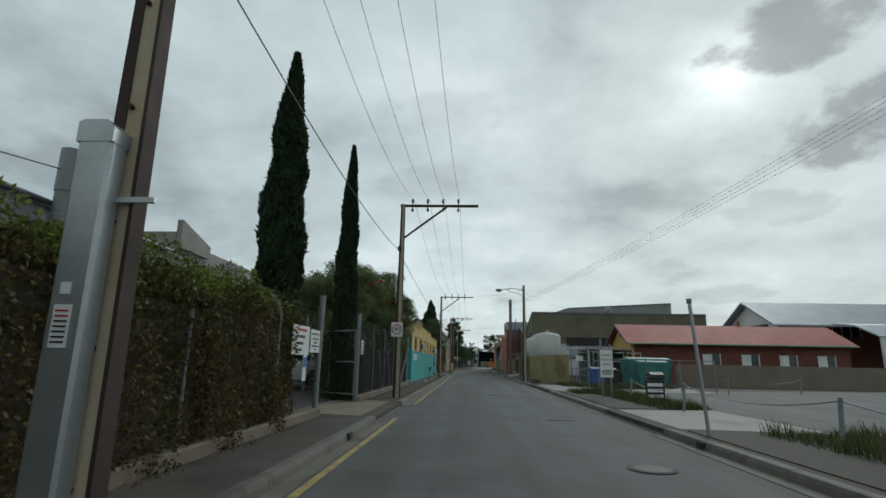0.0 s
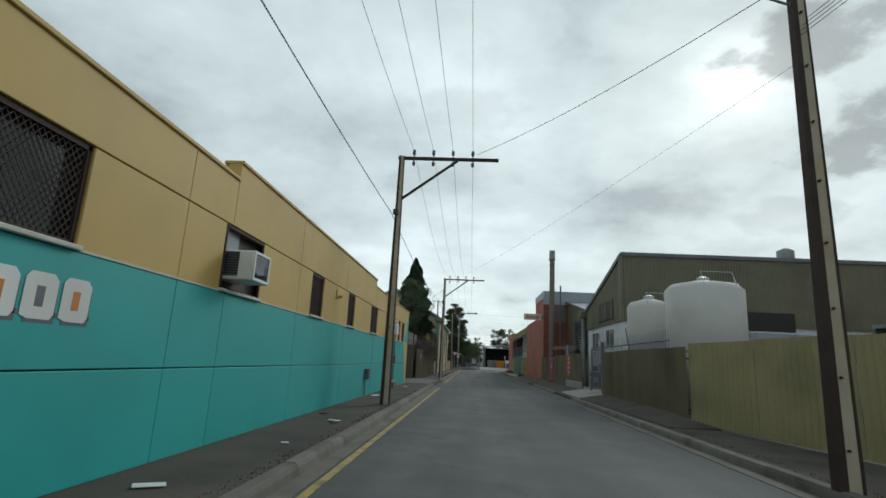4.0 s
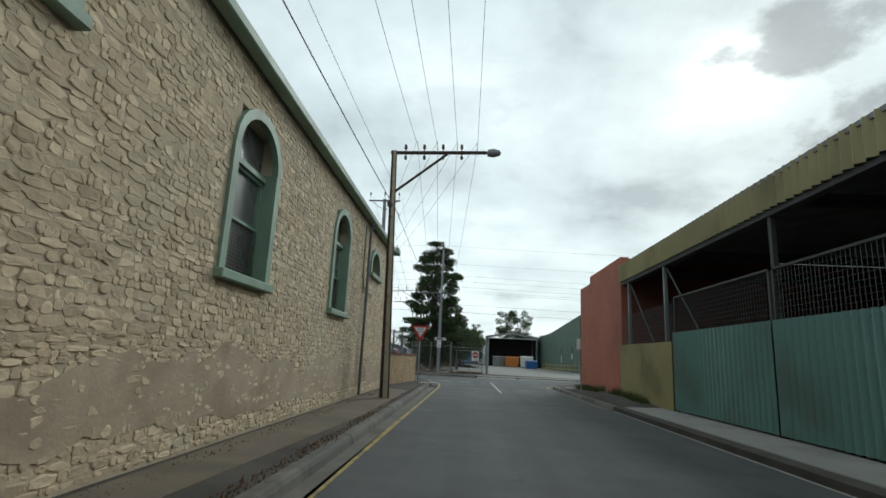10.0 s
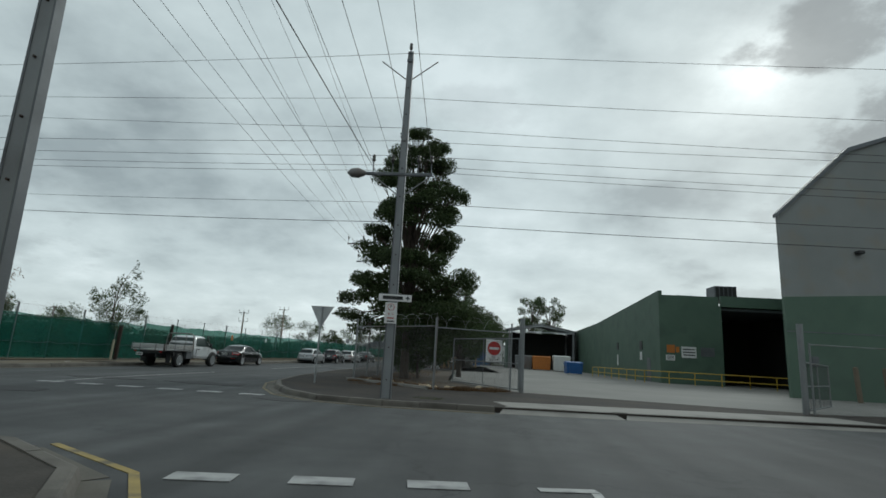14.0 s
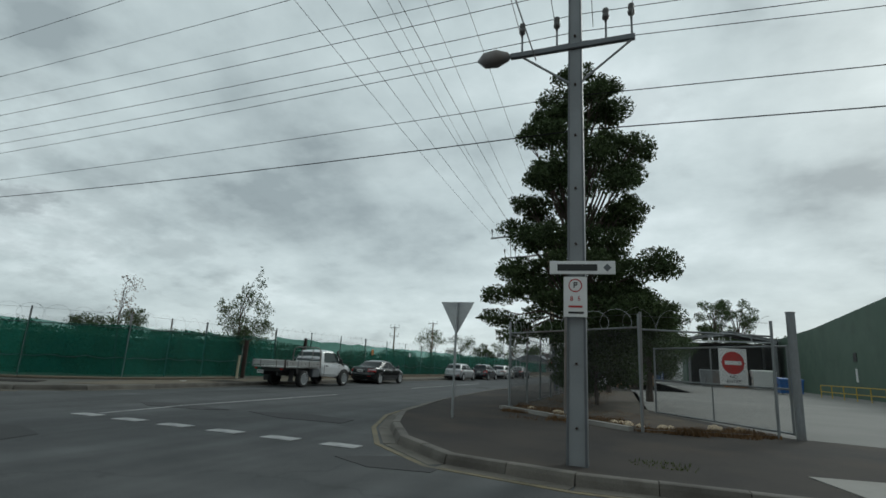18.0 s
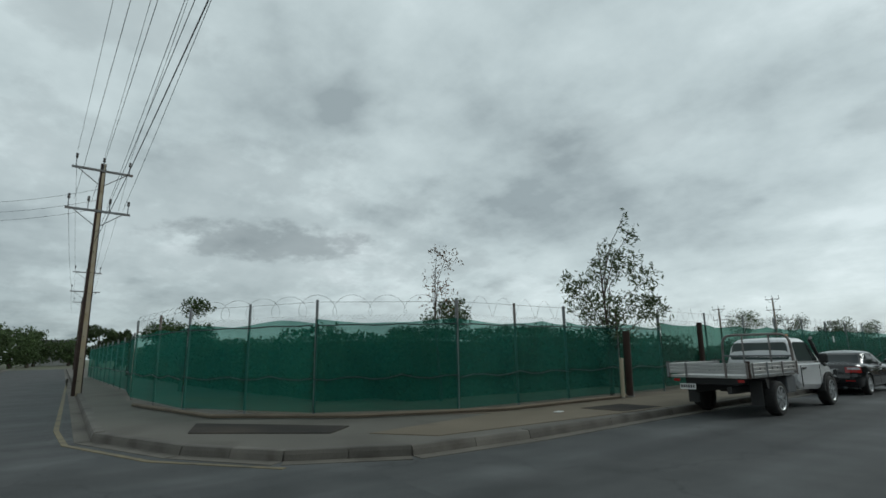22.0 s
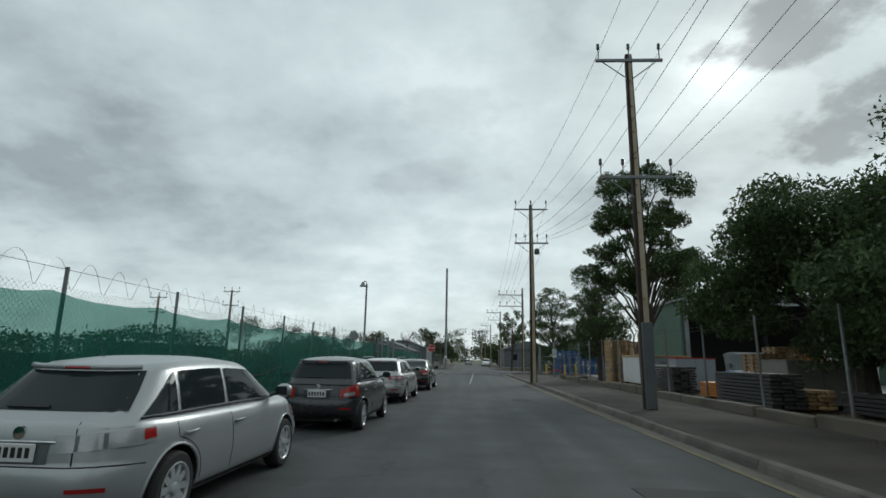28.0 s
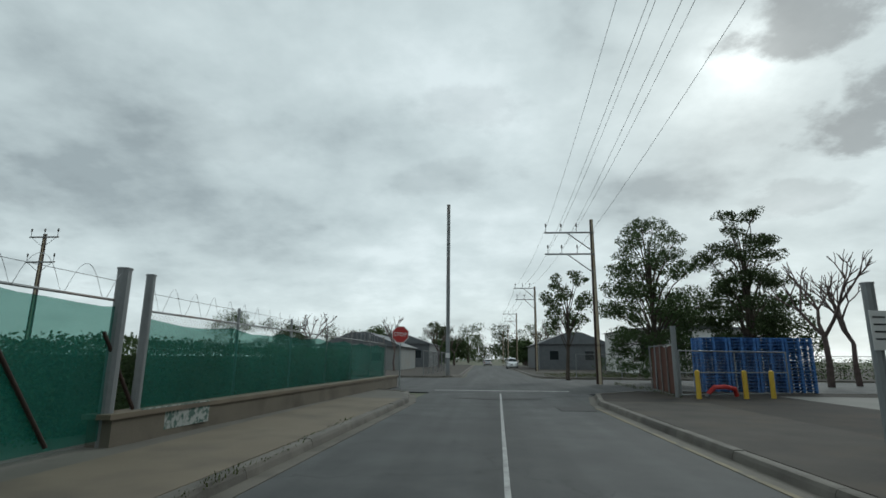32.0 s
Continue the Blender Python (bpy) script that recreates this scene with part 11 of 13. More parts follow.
red_house()
for x, y, r, h in ((8.3, 55.6, 1.35, 4.75), (7.3, 58.6, 0.9, 4.4)):
    t = thing("storage_tank", (x, y, PZ), "pale grey upright storage tank with a domed top", "tank", "tanks")
    part("shell", Geo().lathe([(r, PZ), (r, h - 0.25), (r * 0.85, h - 0.05), (r * 0.3, h + 0.1), (0.05, h + 0.12)], (x, y, 0), 28), mat("tank_grey", (0.47, 0.46, 0.44), (0.40, 0.39, 0.37), 0.6, scale=0.8, fine=20, bump=0.05, stain=(0.32, 0.29, 0.25), stain_amount=0.5), t, smooth=True)
    part("hatch", Geo().lathe([(0.22, h), (0.22, h + 0.25), (0.05, h + 0.3)], (x, y, 0), 12), GALV, t)
    part("ladder_hoop", Geo().path([(x - r * 0.4, y - r, h - 0.2), (x - r * 0.4, y - r * 0.8, h + 0.3), (x + r * 0.4, y - r * 0.8, h + 0.3), (x + r * 0.4, y - r, h - 0.2)], 0.02), GALV, t)
    part("band", Geo().lathe([(r + 0.012, 2.2), (r + 0.012, 2.3)], (x, y, 0), 28), GALV_DULL, t)
ac = thing("rooftop_cooler", (13, 58.5, 2.2), "row of grey rooftop chillers on a frame", "air conditioner")
part("frame", Geo().box(11, 16, 57.6, 59.4, 2.3, 2.45), GALV_DULL, ac)
for i in range(3):
    part("unit", Geo().box(11.2 + i * 1.6, 12.6 + i * 1.6, 57.8, 59.2, 2.45, 3.3, 0.05), GREYCLAD, ac)
for x in (11.1, 15.9):
    part("leg", Geo().box(x - 0.05, x + 0.05, 57.7, 57.8, PZ, 2.3), GALV_DULL, ac)
    part("leg", Geo().box(x - 0.05, x + 0.05, 59.2, 59.3, PZ, 2.3), GALV_DULL, ac)

# spear gate and clutter at the works entrance
g = thing("spear_gate", (6.06, 62.6, 0.40), "grey steel spear-topped gate drawn half across the entrance", "gate")
for k in range(16):
    y = 61.42 + 0.16 * k
    part("bar", Geo().tube((6.06, y, 0.52), (6.06, y, 2.46), 0.014, n=5), STEELGREY, g)
    part("spear_point", Geo().tube((6.06, y, 2.46), (6.06, y, 2.66), 0.018, 0.003, 5), STEELGREY, g)
for z in (0.56, 1.35, 2.32):
    part("rail", Geo().tube((6.06, 61.3, z), (6.06, 63.95, z), 0.028, n=6), STEELGREY, g)
part("stile", Geo().box(6.02, 6.10, 63.92, 64.0, 0.45, 2.5, 0.01), STEELGREY, g)
part("drop_bolt", Geo().tube((6.0, 63.96, 0.36), (6.0, 63.96, 1.0), 0.03, n=6), GALV_DULL, g)
part("post", Geo().box(5.9, 6.02, 61.2, 61.32, 0.3, 2.75, 0.01), STEELGREY, g)
fsp = thing("fence_spikes", (5.95, 56, 2.2), "row of grey spear points along the fence top", "fence spikes")
part("rail", Geo().tube((6.03, 53, 2.5), (6.03, 61.2, 2.5), 0.025, n=6), STEELGREY, fsp)
for k in range(42):
    part("spike", Geo().tube((6.03, 53.1 + k * 0.195, 2.2), (6.03, 53.1 + k * 0.195, 2.85), 0.012, 0.005, 4), STEELGREY, fsp)
for y in (61.3, 57.0, 66.0, 71, 74.6):
    ar = thing("barb_arm", (5.98, y, 2.1), "slanting steel arm for barbed wire", "fence arm", "barb arms")
    part("arm", Geo().tube((6.0, y, 2.0), (5.75, y - 0.25, 3.1), 0.025, n=6), GALV_DULL, ar)
for k in range(3):
    solid("barbed_wire", Geo().tube((5.9 - 0.07 * k, 65.8, 2.45 + 0.22 * k), (5.9 - 0.07 * k, 82.4, 2.45 + 0.22 * k), 0.006, n=3), STEELGREY, "strand of barbed wire above the iron fence", "wire", "barbed wires")
s = sign((5.895, 69.6, 1.58), 1.0, 1.25, "red sign with white warning words fixed to the fence", SIGNRED, -90)
for i, (t, z, h) in enumerate((("EXIT", 0.44, 0.25), ("SLOWLY", 0.17, 0.23), ("BEWARE OF", -0.12, 0.17), ("TRAFFIC", -0.38, 0.2))):
    lettering(s, t, h, 0, z, SIGNW)
gd = thing("cabinet_door", (5.9, 76.6, PZ), "dull crimson steel cabinet door set in the fence", "cabinet")
part("door", Geo().box(5.88, 5.94, 75.9, 77.75, 0.46, 2.18, 0.01), mat("crimson_paint", (0.20, 0.018, 0.035), (0.15, 0.015, 0.028), 0.42, scale=1.2, fine=20, bump=0.05, stain=(0.34, 0.10, 0.10), stain_amount=0.5, stain_scale=0.8), gd)
for z, y0, y1 in ((1.80, 76.55, 76.8), (1.80, 76.95, 77.2), (1.95, 77.3, 77.5)):
    part("paint_scrape", Geo().box(5.876, 5.88, y0, y1, z, z + 0.04), SIGNW, gd)
part("emblem", Geo().lathe([(0.13, -0.012), (0.17, -0.012), (0.17, 0.0), (0.13, 0.0)], (5.875, 76.8, 1.5), 16, "x"), SIGNW, gd, "white ring emblem")
part("handle", Geo().box(5.85, 5.88, 77.6, 77.66, 1.1, 1.3), STEELGREY, gd)
part("sill", Geo().box(5.86, 6.0, 75.85, 77.8, PZ, 0.45, 0.01), RUST, gd)
rngc = random.Random(31)
for i, (x, y) in enumerate(((7.2, 68.3), (7.5, 67.5), (7.4, 66.7), (7.5, 65.9), (7.45, 65.1))):
    t = thing("work_trolley", (x, y, 0.40), "small steel trolley loaded with black machine parts", "trolley", "machine trolleys", rngc.uniform(-20, 20))
    for dx in (-0.25, 0.25):
        for dy in (-0.2, 0.2):
            part("leg", Geo().box(dx - 0.02, dx + 0.02, dy - 0.02, dy + 0.02, 0, 0.55), WHITE if i == 0 else STEELGREY, t, local=True)
    part("top", Geo().box(-0.3, 0.3, -0.25, 0.25, 0.55, 0.60, 0.01), WHITE if i == 0 else STEELGREY, t, local=True)
    part("crate", Geo().box(-0.27, 0.27, -0.2, 0.2, 0.60, 0.92, 0.02), GALV_DULL, t, local=True)
    h = rngc.uniform(0.1, 0.4)
    part("machine", Geo().prism([(-0.2, 0.92), (0.16, 0.92), (0.2, 1.02 + h), (0.12, 1.12 + h), (-0.12, 1.08 + h), (-0.18, 1.0 + h)], -0.13, 0.13, "y"), BLACK if i % 2 == 0 else STEELGREY, t, local=True)
    part("hand_wheel", Geo().lathe([(0.12, -0.02), (0.15, 0.0), (0.12, 0.02)], (0.05, -0.2, 1.05), 12, "y"), RUST, t, local=True)
    part("drum", Geo().lathe([(0.13, 0), (0.15, 0.1), (0.13, 0.25)], (0.05, 0, 0.05), 10), SIGNRED if i == 2 else GALV_DULL, t, local=True)

# gate and post at the garage, fence stub and iron gate by the stone hall
mesh_gate((-4.05, 66.95), (-4.35, 68.6), 2.4, "rusty mesh gate folded against the teal building")
post((-4.15, 66.95), 2.6, 0.05, "rust-brown steel gate post")
s = sign((-4.12, 67.4, 1.95), 0.3, 0.4, "white notice on the mesh gate", SIGNW, -80)
post((-4.75, 75.2), 2.55, 0.05, "rust-brown post at the garage")
iron_fence("iron_gate_leaf", (-5.3, 74.9), (-4.5, 75.15), 2.6, FENCE_BROWN, "narrow dark brown corrugated gate leaf", "iron fences")
s = sign((-4.27, 78.3, 1.75), 0.3, 0.3, "small pale triangular plate on the iron fence", SIGNW, 90)
w = thing("stub_wall", (-4.3, 92.9, PZ), "short cream rendered wall between fence and gate", "wall")
part("masonry", Geo().box(-4.5, -4.12, 92.3, 93.35, PZ, 1.62, 0.03), RENDER, w)
part("cap", Geo().box(-4.53, -4.09, 92.27, 93.38, 1.62, 1.70, 0.02), RENDER, w)
g = thing("iron_gate", (-4.3, 94.4, PZ), "dark rusty iron gate with mesh beside the stone hall", "gate")
for y in (93.45, 95.3):
    part("stile", Geo().box(-4.33, -4.27, y - 0.03, y + 0.03, PZ + 0.05, 2.3), RUST, g)
for z in (0.25, 1.2, 2.25):
    part("rail", Geo().box(-4.32, -4.28, 93.45, 95.3, z - 0.02, z + 0.03), RUST, g)
for k in range(14):
    part("bar", Geo().tube((-4.3, 93.55 + k * 0.13, 0.22), (-4.3, 93.55 + k * 0.13, 2.24), 0.009, n=4), RUST, g)
part("back_sheet", Geo().box(-4.4, -4.39, 93.45, 95.3, 0.25, 1.2), SHADE_BLACK, g)

# ---- corner: low wall, signs, yard entrance ----
def low_wall():
    w = thing("low_wall", (-3.9, 121.4, PZ), "low ochre stone wall with a red brick pier and brick coping", "wall")
    p, q = Vector((-4.15, 119.0)), Vector((-3.36, 124.6))
    d = (q - p).normalized()
    n = Vector((d.y, -d.x))
    def pt(s, o, z):
        v = p + d * s + n * o
        return (v.x, v.y, z)
    ln = (q - p).length
    def slab(s0, s1, o0, o1, z0, z1):
        return Geo().add([pt(s0, o0, z0), pt(s1, o0, z0), pt(s1, o1, z0), pt(s0, o1, z0), pt(s0, o0, z1), pt(s1, o0, z1), pt(s1, o1, z1), pt(s0, o1, z1)], [(0, 1, 2, 3), (4, 7, 6, 5), (0, 4, 5, 1), (1, 5, 6, 2), (2, 6, 7, 3), (3, 7, 4, 0)])
    part("masonry", slab(0.3, ln, -0.35, 0.0, PZ, 1.5), mat("ochre_render", (0.44, 0.31, 0.165), (0.36, 0.25, 0.135), 0.9, scale=1.6, fine=22, bump=0.8, stain=(0.22, 0.13, 0.075), stain_amount=0.75, stain_scale=2.4), w, "ochre rendered stone")
    part("pier_core", slab(0.01, 0.3, -0.36, 0.0, PZ, 1.5), RAWMORTAR, w)
    rng = random.Random(2)
    for i in range(15):
        z = PZ + 0.02 + i * 0.09
        for j, (a, e) in enumerate((((0.0, 0.24), (0.25, 0.36)) if i % 2 else ((0.0, 0.12), (0.13, 0.30)))):
            part("brick", slab(a, e, 0.0, 0.015, z, z + 0.08), RAWBRICK, w)
        for a, e in (((-0.36, -0.13), (-0.12, 0.012)) if i % 2 else ((-0.36, -0.25), (-0.24, 0.012))):
            part("brick", slab(-0.012, 0.01, a, e, z, z + 0.08), RAWBRICK, w)
    k = int(ln / 0.12)
    for i in range(k):
        s = i * ln / k
        part("coping_brick", slab(s + 0.004, s + ln / k - 0.004, -0.38, 0.03, 1.5, 1.585 + rng.uniform(-0.004, 0.004)), RAWBRICK, w)
    for i in range(70):
        s, z = rng.uniform(0.5, ln - 0.1), rng.uniform(0.25, 1.4)
        a, h = rng.uniform(0.05, 0.14), rng.uniform(0.03, 0.08)
        part("stone_face", slab(s, s + a, 0.0, rng.uniform(0.002, 0.007), z, z + h), STONE, w)
    part("return_masonry", Geo().box(-12, -3.76, 124.25, 124.55, PZ, 1.5), STONE, w)


low_wall()
for p, q in (((-4.9, 118.8), (-4.2, 124.75)), ((-4.2, 124.75), (-11, 125.2))):
    fc = wire_fence(p, q, 2.78, "dark steel chain-link fence behind the low wall", 2.2, step=0.09, z0=PZ, post_r=0.045)
    for o in fc.children:
        if o.name.startswith(("post", "top_rail")):
            o.data.materials[0] = STEELGREY


def give_way(at, turn, label, back=False):
    s = thing("give_way_sign", (at[0], at[1], PZ), label, "road sign", "give way signs", turn)
    part("post", Geo().tube((0, 0.05, -0.05), (0, 0.05, 2.89), 0.032, n=8), GALV, s, local=True)
    z, w, h = 2.90, 0.46, 0.80
    part("back_plate", Geo().prism([(-w, z), (w, z), (0.03, z - h), (-0.03, z - h)], 0.0, 0.012, "y"), GALV if back else SIGNRED, s, "triangular plate", local=True)
    part("red_border", Geo().prism([(-w + 0.01, z - 0.01), (w - 0.01, z - 0.01), (0.0, z - h + 0.03)], -0.006, 0.0, "y"), SIGNRED, s, local=True)
    part("white_face", Geo().prism([(-w + 0.14, z - 0.09), (w - 0.14, z - 0.09), (0.0, z - h + 0.22)], -0.012, -0.006, "y"), SIGNW, s, local=True)
    words("GIVE", 0.15, world_of(s) @ pose(0, -0.014, z - 0.18, 90, 0, 0), SIGNBLK, s, depth=0.002)
    words("WAY", 0.15, world_of(s) @ pose(0, -0.014, z - 0.33, 90, 0, 0), SIGNBLK, s, depth=0.002)
    part("sticker", Geo().box(-0.04, 0.04, -0.014, -0.012, z - 0.49, z - 0.42), STEELGREY, s, local=True)
    return s


give_way((-2.97, 122.25), 4, "red and white give way sign on a galvanised post")
give_way((-6.45, 143.2), 180, "give way sign seen from its bare metal back", True)
bs = thing("sign_post", (5.35, 122.4, PZ), "galvanised post with a narrow sign seen edge on", "road sign")
part("post", Geo().tube((5.35, 122.4, PZ - 0.05), (5.2, 122.4, 2.75), 0.035, n=8), GALV, bs)
part("plate", Geo().box(5.12, 5.3, 122.3, 122.42, 2.2, 2.75, 0.02), SIGNW, bs)
bs = thing("sign_post", (5.2, 81.0, PZ), "thin plain post by the iron fence", "post")
part("post", Geo().tube((5.2, 81.0, PZ - 0.05), (5.12, 81.0, 2.75), 0.025, n=6), GALV_DULL, bs)
part("collar", Geo().tube((5.2, 81.0, PZ), (5.2, 81.0, PZ + 0.04), 0.06, n=8), CONCRETE, bs)
solid("drain_cover", Geo().box(5.0, 5.9, 124.6, 125.2, PZ, PZ + 0.03, 0.01), CONCRETE, "pale concrete drain cover in the footpath", "drain cover")
solid("drain_cover", Geo().box(-2.3, -1.95, 121.9, 122.9, PZ, PZ + 0.05, 0.01), CONCRETE, "concrete drain lid at the kerb", "drain cover")
for x, y in ((-2.33, 10.4), (-2.33, 84.6), (4.44, 10.4), (4.44, 96.2)):
    solid("kerb_inlet", Geo().box(x - 0.06, x + 0.06, y, y + 0.3, 0.02, 0.135), DARKGAP, "dark drain outlet in the kerb", "drain")
# street name blade (unlettered bars) and parking plate on the corner pole
s = sign((-2.75, 138.22, 2.96), 0.95, 0.2, "white street name blade with dark bars", SIGNW, 6)
part("text_bar", Geo().box(-0.36, 0.22, -0.004, 0, -0.05, 0.05), SIGNBLK, s, local=True)
part("arrow_mark", Geo().prism([(0.30, 0), (0.36, 0.06), (0.42, 0), (0.36, -0.06)], -0.004, 0, "y"), STEELGREY, s, local=True)
s = sign((-2.85, 138.22, 2.52), 0.34, 0.6, "white no-parking plate with a red ring", SIGNW, 6)
ring = Geo()
for i in range(20):
    a, e = 2 * math.pi * i / 20, 2 * math.pi * (i + 1) / 20
    ring.prism([(q * math.cos(t), 0.17 + q * math.sin(t)) for q, t in ((0.085, a), (0.10, a), (0.10, e), (0.085, e))], -0.004, 0.0, "y")
part("ring", ring, SIGNRED, s, local=True)
words("P", 0.13, world_of(s) @ pose(0, -0.006, 0.17, 90, 0, 0), SIGNBLK, s, depth=0.002)
words("8  5", 0.10, world_of(s) @ pose(0, -0.004, -0.03, 90, 0, 0), SIGNRED, s, depth=0.002)
part("text_bar", Geo().box(-0.1, 0.1, -0.004, 0, -0.16, -0.13), SIGNRED, s, local=True)
part("arrow", Geo().box(-0.1, 0.12, -0.004, 0, -0.25, -0.22), SIGNBLK, s, local=True)
s = sign((-6.9, 129.35, 3.8), 0.75, 0.18, "white street name blade with dark bars", SIGNW, -30)
part("text_bar", Geo().box(-0.28, 0.26, -0.004, 0, -0.04, 0.05), SIGNBLK, s, local=True)

# yard fence, gates and no-entry sign
wire_fence((-6.0, 147.3), (-2.0, 143.7), 2.55, "tall chain-link fence round the corner tree with razor wire", 2.4, coil=True, step=0.085)
wire_fence((-2.0, 143.7), (0.95, 145.0), 2.5, "tall chain-link fence beside the yard gate", 3.0, coil=True, step=0.085)
wire_fence((-6.0, 147.3), (-6.3, 170.5), 2.5, "chain-link fence along the footpath under trees", 2.9, coil=True, step=0.12, seed=4)
post((1.4, 145.05), 3.05, 0.10, "thick galvanised gate post")
post((10.8, 142.6), 3.15, 0.10, "thick galvanised gate post")
mesh_gate((1.3, 145.2), (-1.6, 149.2), 2.3, "open mesh gate swung into the yard")
mesh_gate((10.9, 142.7), (14.2, 146.8), 1.9, "open mesh gate swung towards the green wall")
s = sign((0.3, 146.4, 1.75), 0.75, 0.95, "no entry sign with a red disc on the gate", SIGNW, 20)
part("disc", Geo().lathe([(0.005, -0.006), (0.3, -0.006), (0.3, 0.0)], (0, 0, 0.1), 24, "y"), SIGNRED, s, local=True)
part("bar", Geo().box(-0.22, 0.22, -0.010, -0.006, 0.05, 0.15), SIGNW, s, local=True)
lettering(s, "NO", 0.13, 0, -0.27)
lettering(s, "ENTRY", 0.13, 0, -0.39)
wire_fence((11.0, 142.5), (40, 147), 2.5, "chain-link boundary fence of the factory", 3.2, step=0.12, seed=6)


def green_factory():
    b = thing("green_factory", (30, 165, PZ), "tall factory wall, grey render above and faded green below", "factory")
    x0, y0 = 18.0, 156.4
    prof = [(x0, 11.2), (21.6, 15.0), (40, 19.5)]
    part("lower_wall", Geo().box(x0, 60, y0, y0 + 0.3, PZ, 6.1), GREENW, b, "faded green painted wall")
    part("upper_wall", Geo().prism([(x0, 6.1), (60, 8.5), (60, 20), (30, 18.2), (22.6, 15.6), (x0, 11.2)], y0 + 0.01, y0 + 0.3, "y"), GREYW, b, "grey rendered gable")
    part("paint_edge", Geo().prism([(x0, 6.1), (60, 6.1), (60, 8.5)], y0 - 0.004, y0 + 0.02, "y"), GREENW, b)
    part("rear_block", Geo().prism([(x0 + 0.3, y0 + 0.31), (59.5, y0 + 0.31), (59.5, 190), (40, 190)], PZ, 10.9), GREENW, b, "plain rear block of the factory")
    part("roof_edge", Geo().prism([(x0 - 0.1, 11.15), (22.6, 15.6), (30, 18.2), (60, 20), (60, 20.2), (30, 18.4), (22.5, 15.85), (x0 - 0.1, 11.4)], y0 - 0.15, y0 + 0.4, "y"), STEELGREY, b)
    part("crack_line", Geo().box(x0, 60, y0 - 0.02, y0, 4.0, 4.06), STEELGREY, b, "dark pipe run along the wall")
    v = part("wall_vent", Geo().box(25.5, 28.2, y0 - 0.03, y0, 5.0, 6.2), STEELGREY, b, "louvred wall vent")
    for i in range(8):
        part("slat", Geo().box(25.5, 28.2, y0 - 0.06, y0 - 0.03, 5.05 + i * 0.14, 5.1 + i * 0.14), GREENW, v)
    for x, z in ((22.3, 8.9), (28.5, 7.6)):
        l = part("flood_lamp", Geo().box(x, x + 0.4, y0 - 0.4, y0, z, z + 0.2, 0.04), BLACK, b, "dark wall floodlight")
    part("box", Geo().box(19.2, 19.6, y0 - 0.15, y0, 2.0, 2.6, 0.02), STEELGREY, b)
    c = thing("green_workshop", (17, 195, PZ), "green workshop with a raking parapet and white notices", "factory")
    part("side_wall", Geo().prism([(173.2, PZ), (221, PZ), (221, 7.0), (200, 7.3), (173.2, 8.6)], 16.0, 16.3, "x"), GREENW, c, "faded green side wall")
    part("front_wall", Geo().box(16.3, 21.4, 173.2, 173.5, PZ, 8.2), GREENW, c)
    part("bay_jamb", Geo().box(21.4, 21.6, 173.2, 173.5, PZ, 7.3), GREENW, c)
    part("roof", Geo().box(16.3, 34, 173.5, 221, 7.0, 7.2), STEELGREY, c)
    part("bay_lintel", Geo().box(21.6, 30, 173.2, 173.5, 7.3, 8.3), GREENW, c)
    # bay back, sides and ceiling are coloured near black as shade
    part("bay_inside", Geo().box(21.6, 30, 185, 185.2, PZ, 7.3), SHADE_BLACK, c, "loading bay back, its shade given by near-black colour")
    part("bay_side", Geo().box(29.8, 30, 173.5, 185, PZ, 7.3), SHADE_BLACK, c)
    part("bay_side", Geo().box(21.4, 21.6, 173.5, 185, PZ, 7.3), SHADE_BLACK, c)
    part("bay_ceiling", Geo().box(21.6, 30, 173.5, 185, 7.28, 7.4), SHADE_BLACK, c)
    pt = part("rooftop_unit", Geo().box(22.3, 24.4, 176, 178, 8.2, 9.7, 0.05), STEELGREY, c, "louvred rooftop cooler")
    for i in range(5):
        part("louvre", Geo().box(22.4 + i * 0.4, 22.7 + i * 0.4, 175.97, 176, 8.3, 9.6), BLACK, pt)
    part("rooftop_unit", Geo().box(18.5, 20, 175.5, 177, 8.2, 8.55, 0.03), GREYCLAD, c)
    part("door", Geo().box(15.97, 16.0, 176.0, 177.1, PZ, 2.4), STEELGREY, c, "grey side door")
    for y, z, w, h, m in ((178.5, 3.2, 0.9, 0.9, SIGNBLK), (178.7, 2.2, 0.6, 0.8, SIGNW), (188, 3.4, 0.8, 0.8, SIGNBLK), (188.2, 1.6, 0.4, 1.2, SIGNW)):
        part("notice", Geo().box(15.95, 16.0, y, y + w, z, z + h), m, c, "wall notice")
    for x, z, w, h, m in ((16.6, 2.9, 0.7, 0.7, ORANGEP), (17.4, 2.95, 0.3, 0.5, ORANGEP), (16.5, 2.2, 0.8, 0.5, SIGNW), (17.9, 2.5, 1.3, 1.0, SIGNW), (19.6, 2.7, 1.2, 0.8, STEELGREY)):
        n = part("notice", Geo().box(x, x + w, 173.15, 173.2, z, z + h), m, c, "wall notice")
        if m == SIGNW:
            for i in range(3):
                part("text_bar", Geo().box(x + 0.12, x + w - 0.12, 173.14, 173.15, z + h * 0.2 + i * h * 0.25, z + h * 0.3 + i * h * 0.25), SIGNBLK, n)
    # yellow safety rails
    for i, (p, q) in enumerate((((12.5, 186), (14.2, 172)), ((14.2, 172), (21.5, 168.5)), ((21.5, 168.5), (29, 167)))):
        r = thing("safety_rail", (*p, PZ), "yellow tubular safety rail in the yard", "rail", "safety rails")
        d = Vector((q[0] - p[0], q[1] - p[1]))
        n = int(d.length / 1.8)
        for k in range(n + 1):
            x, y = p[0] + d.x * k / n, p[1] + d.y * k / n
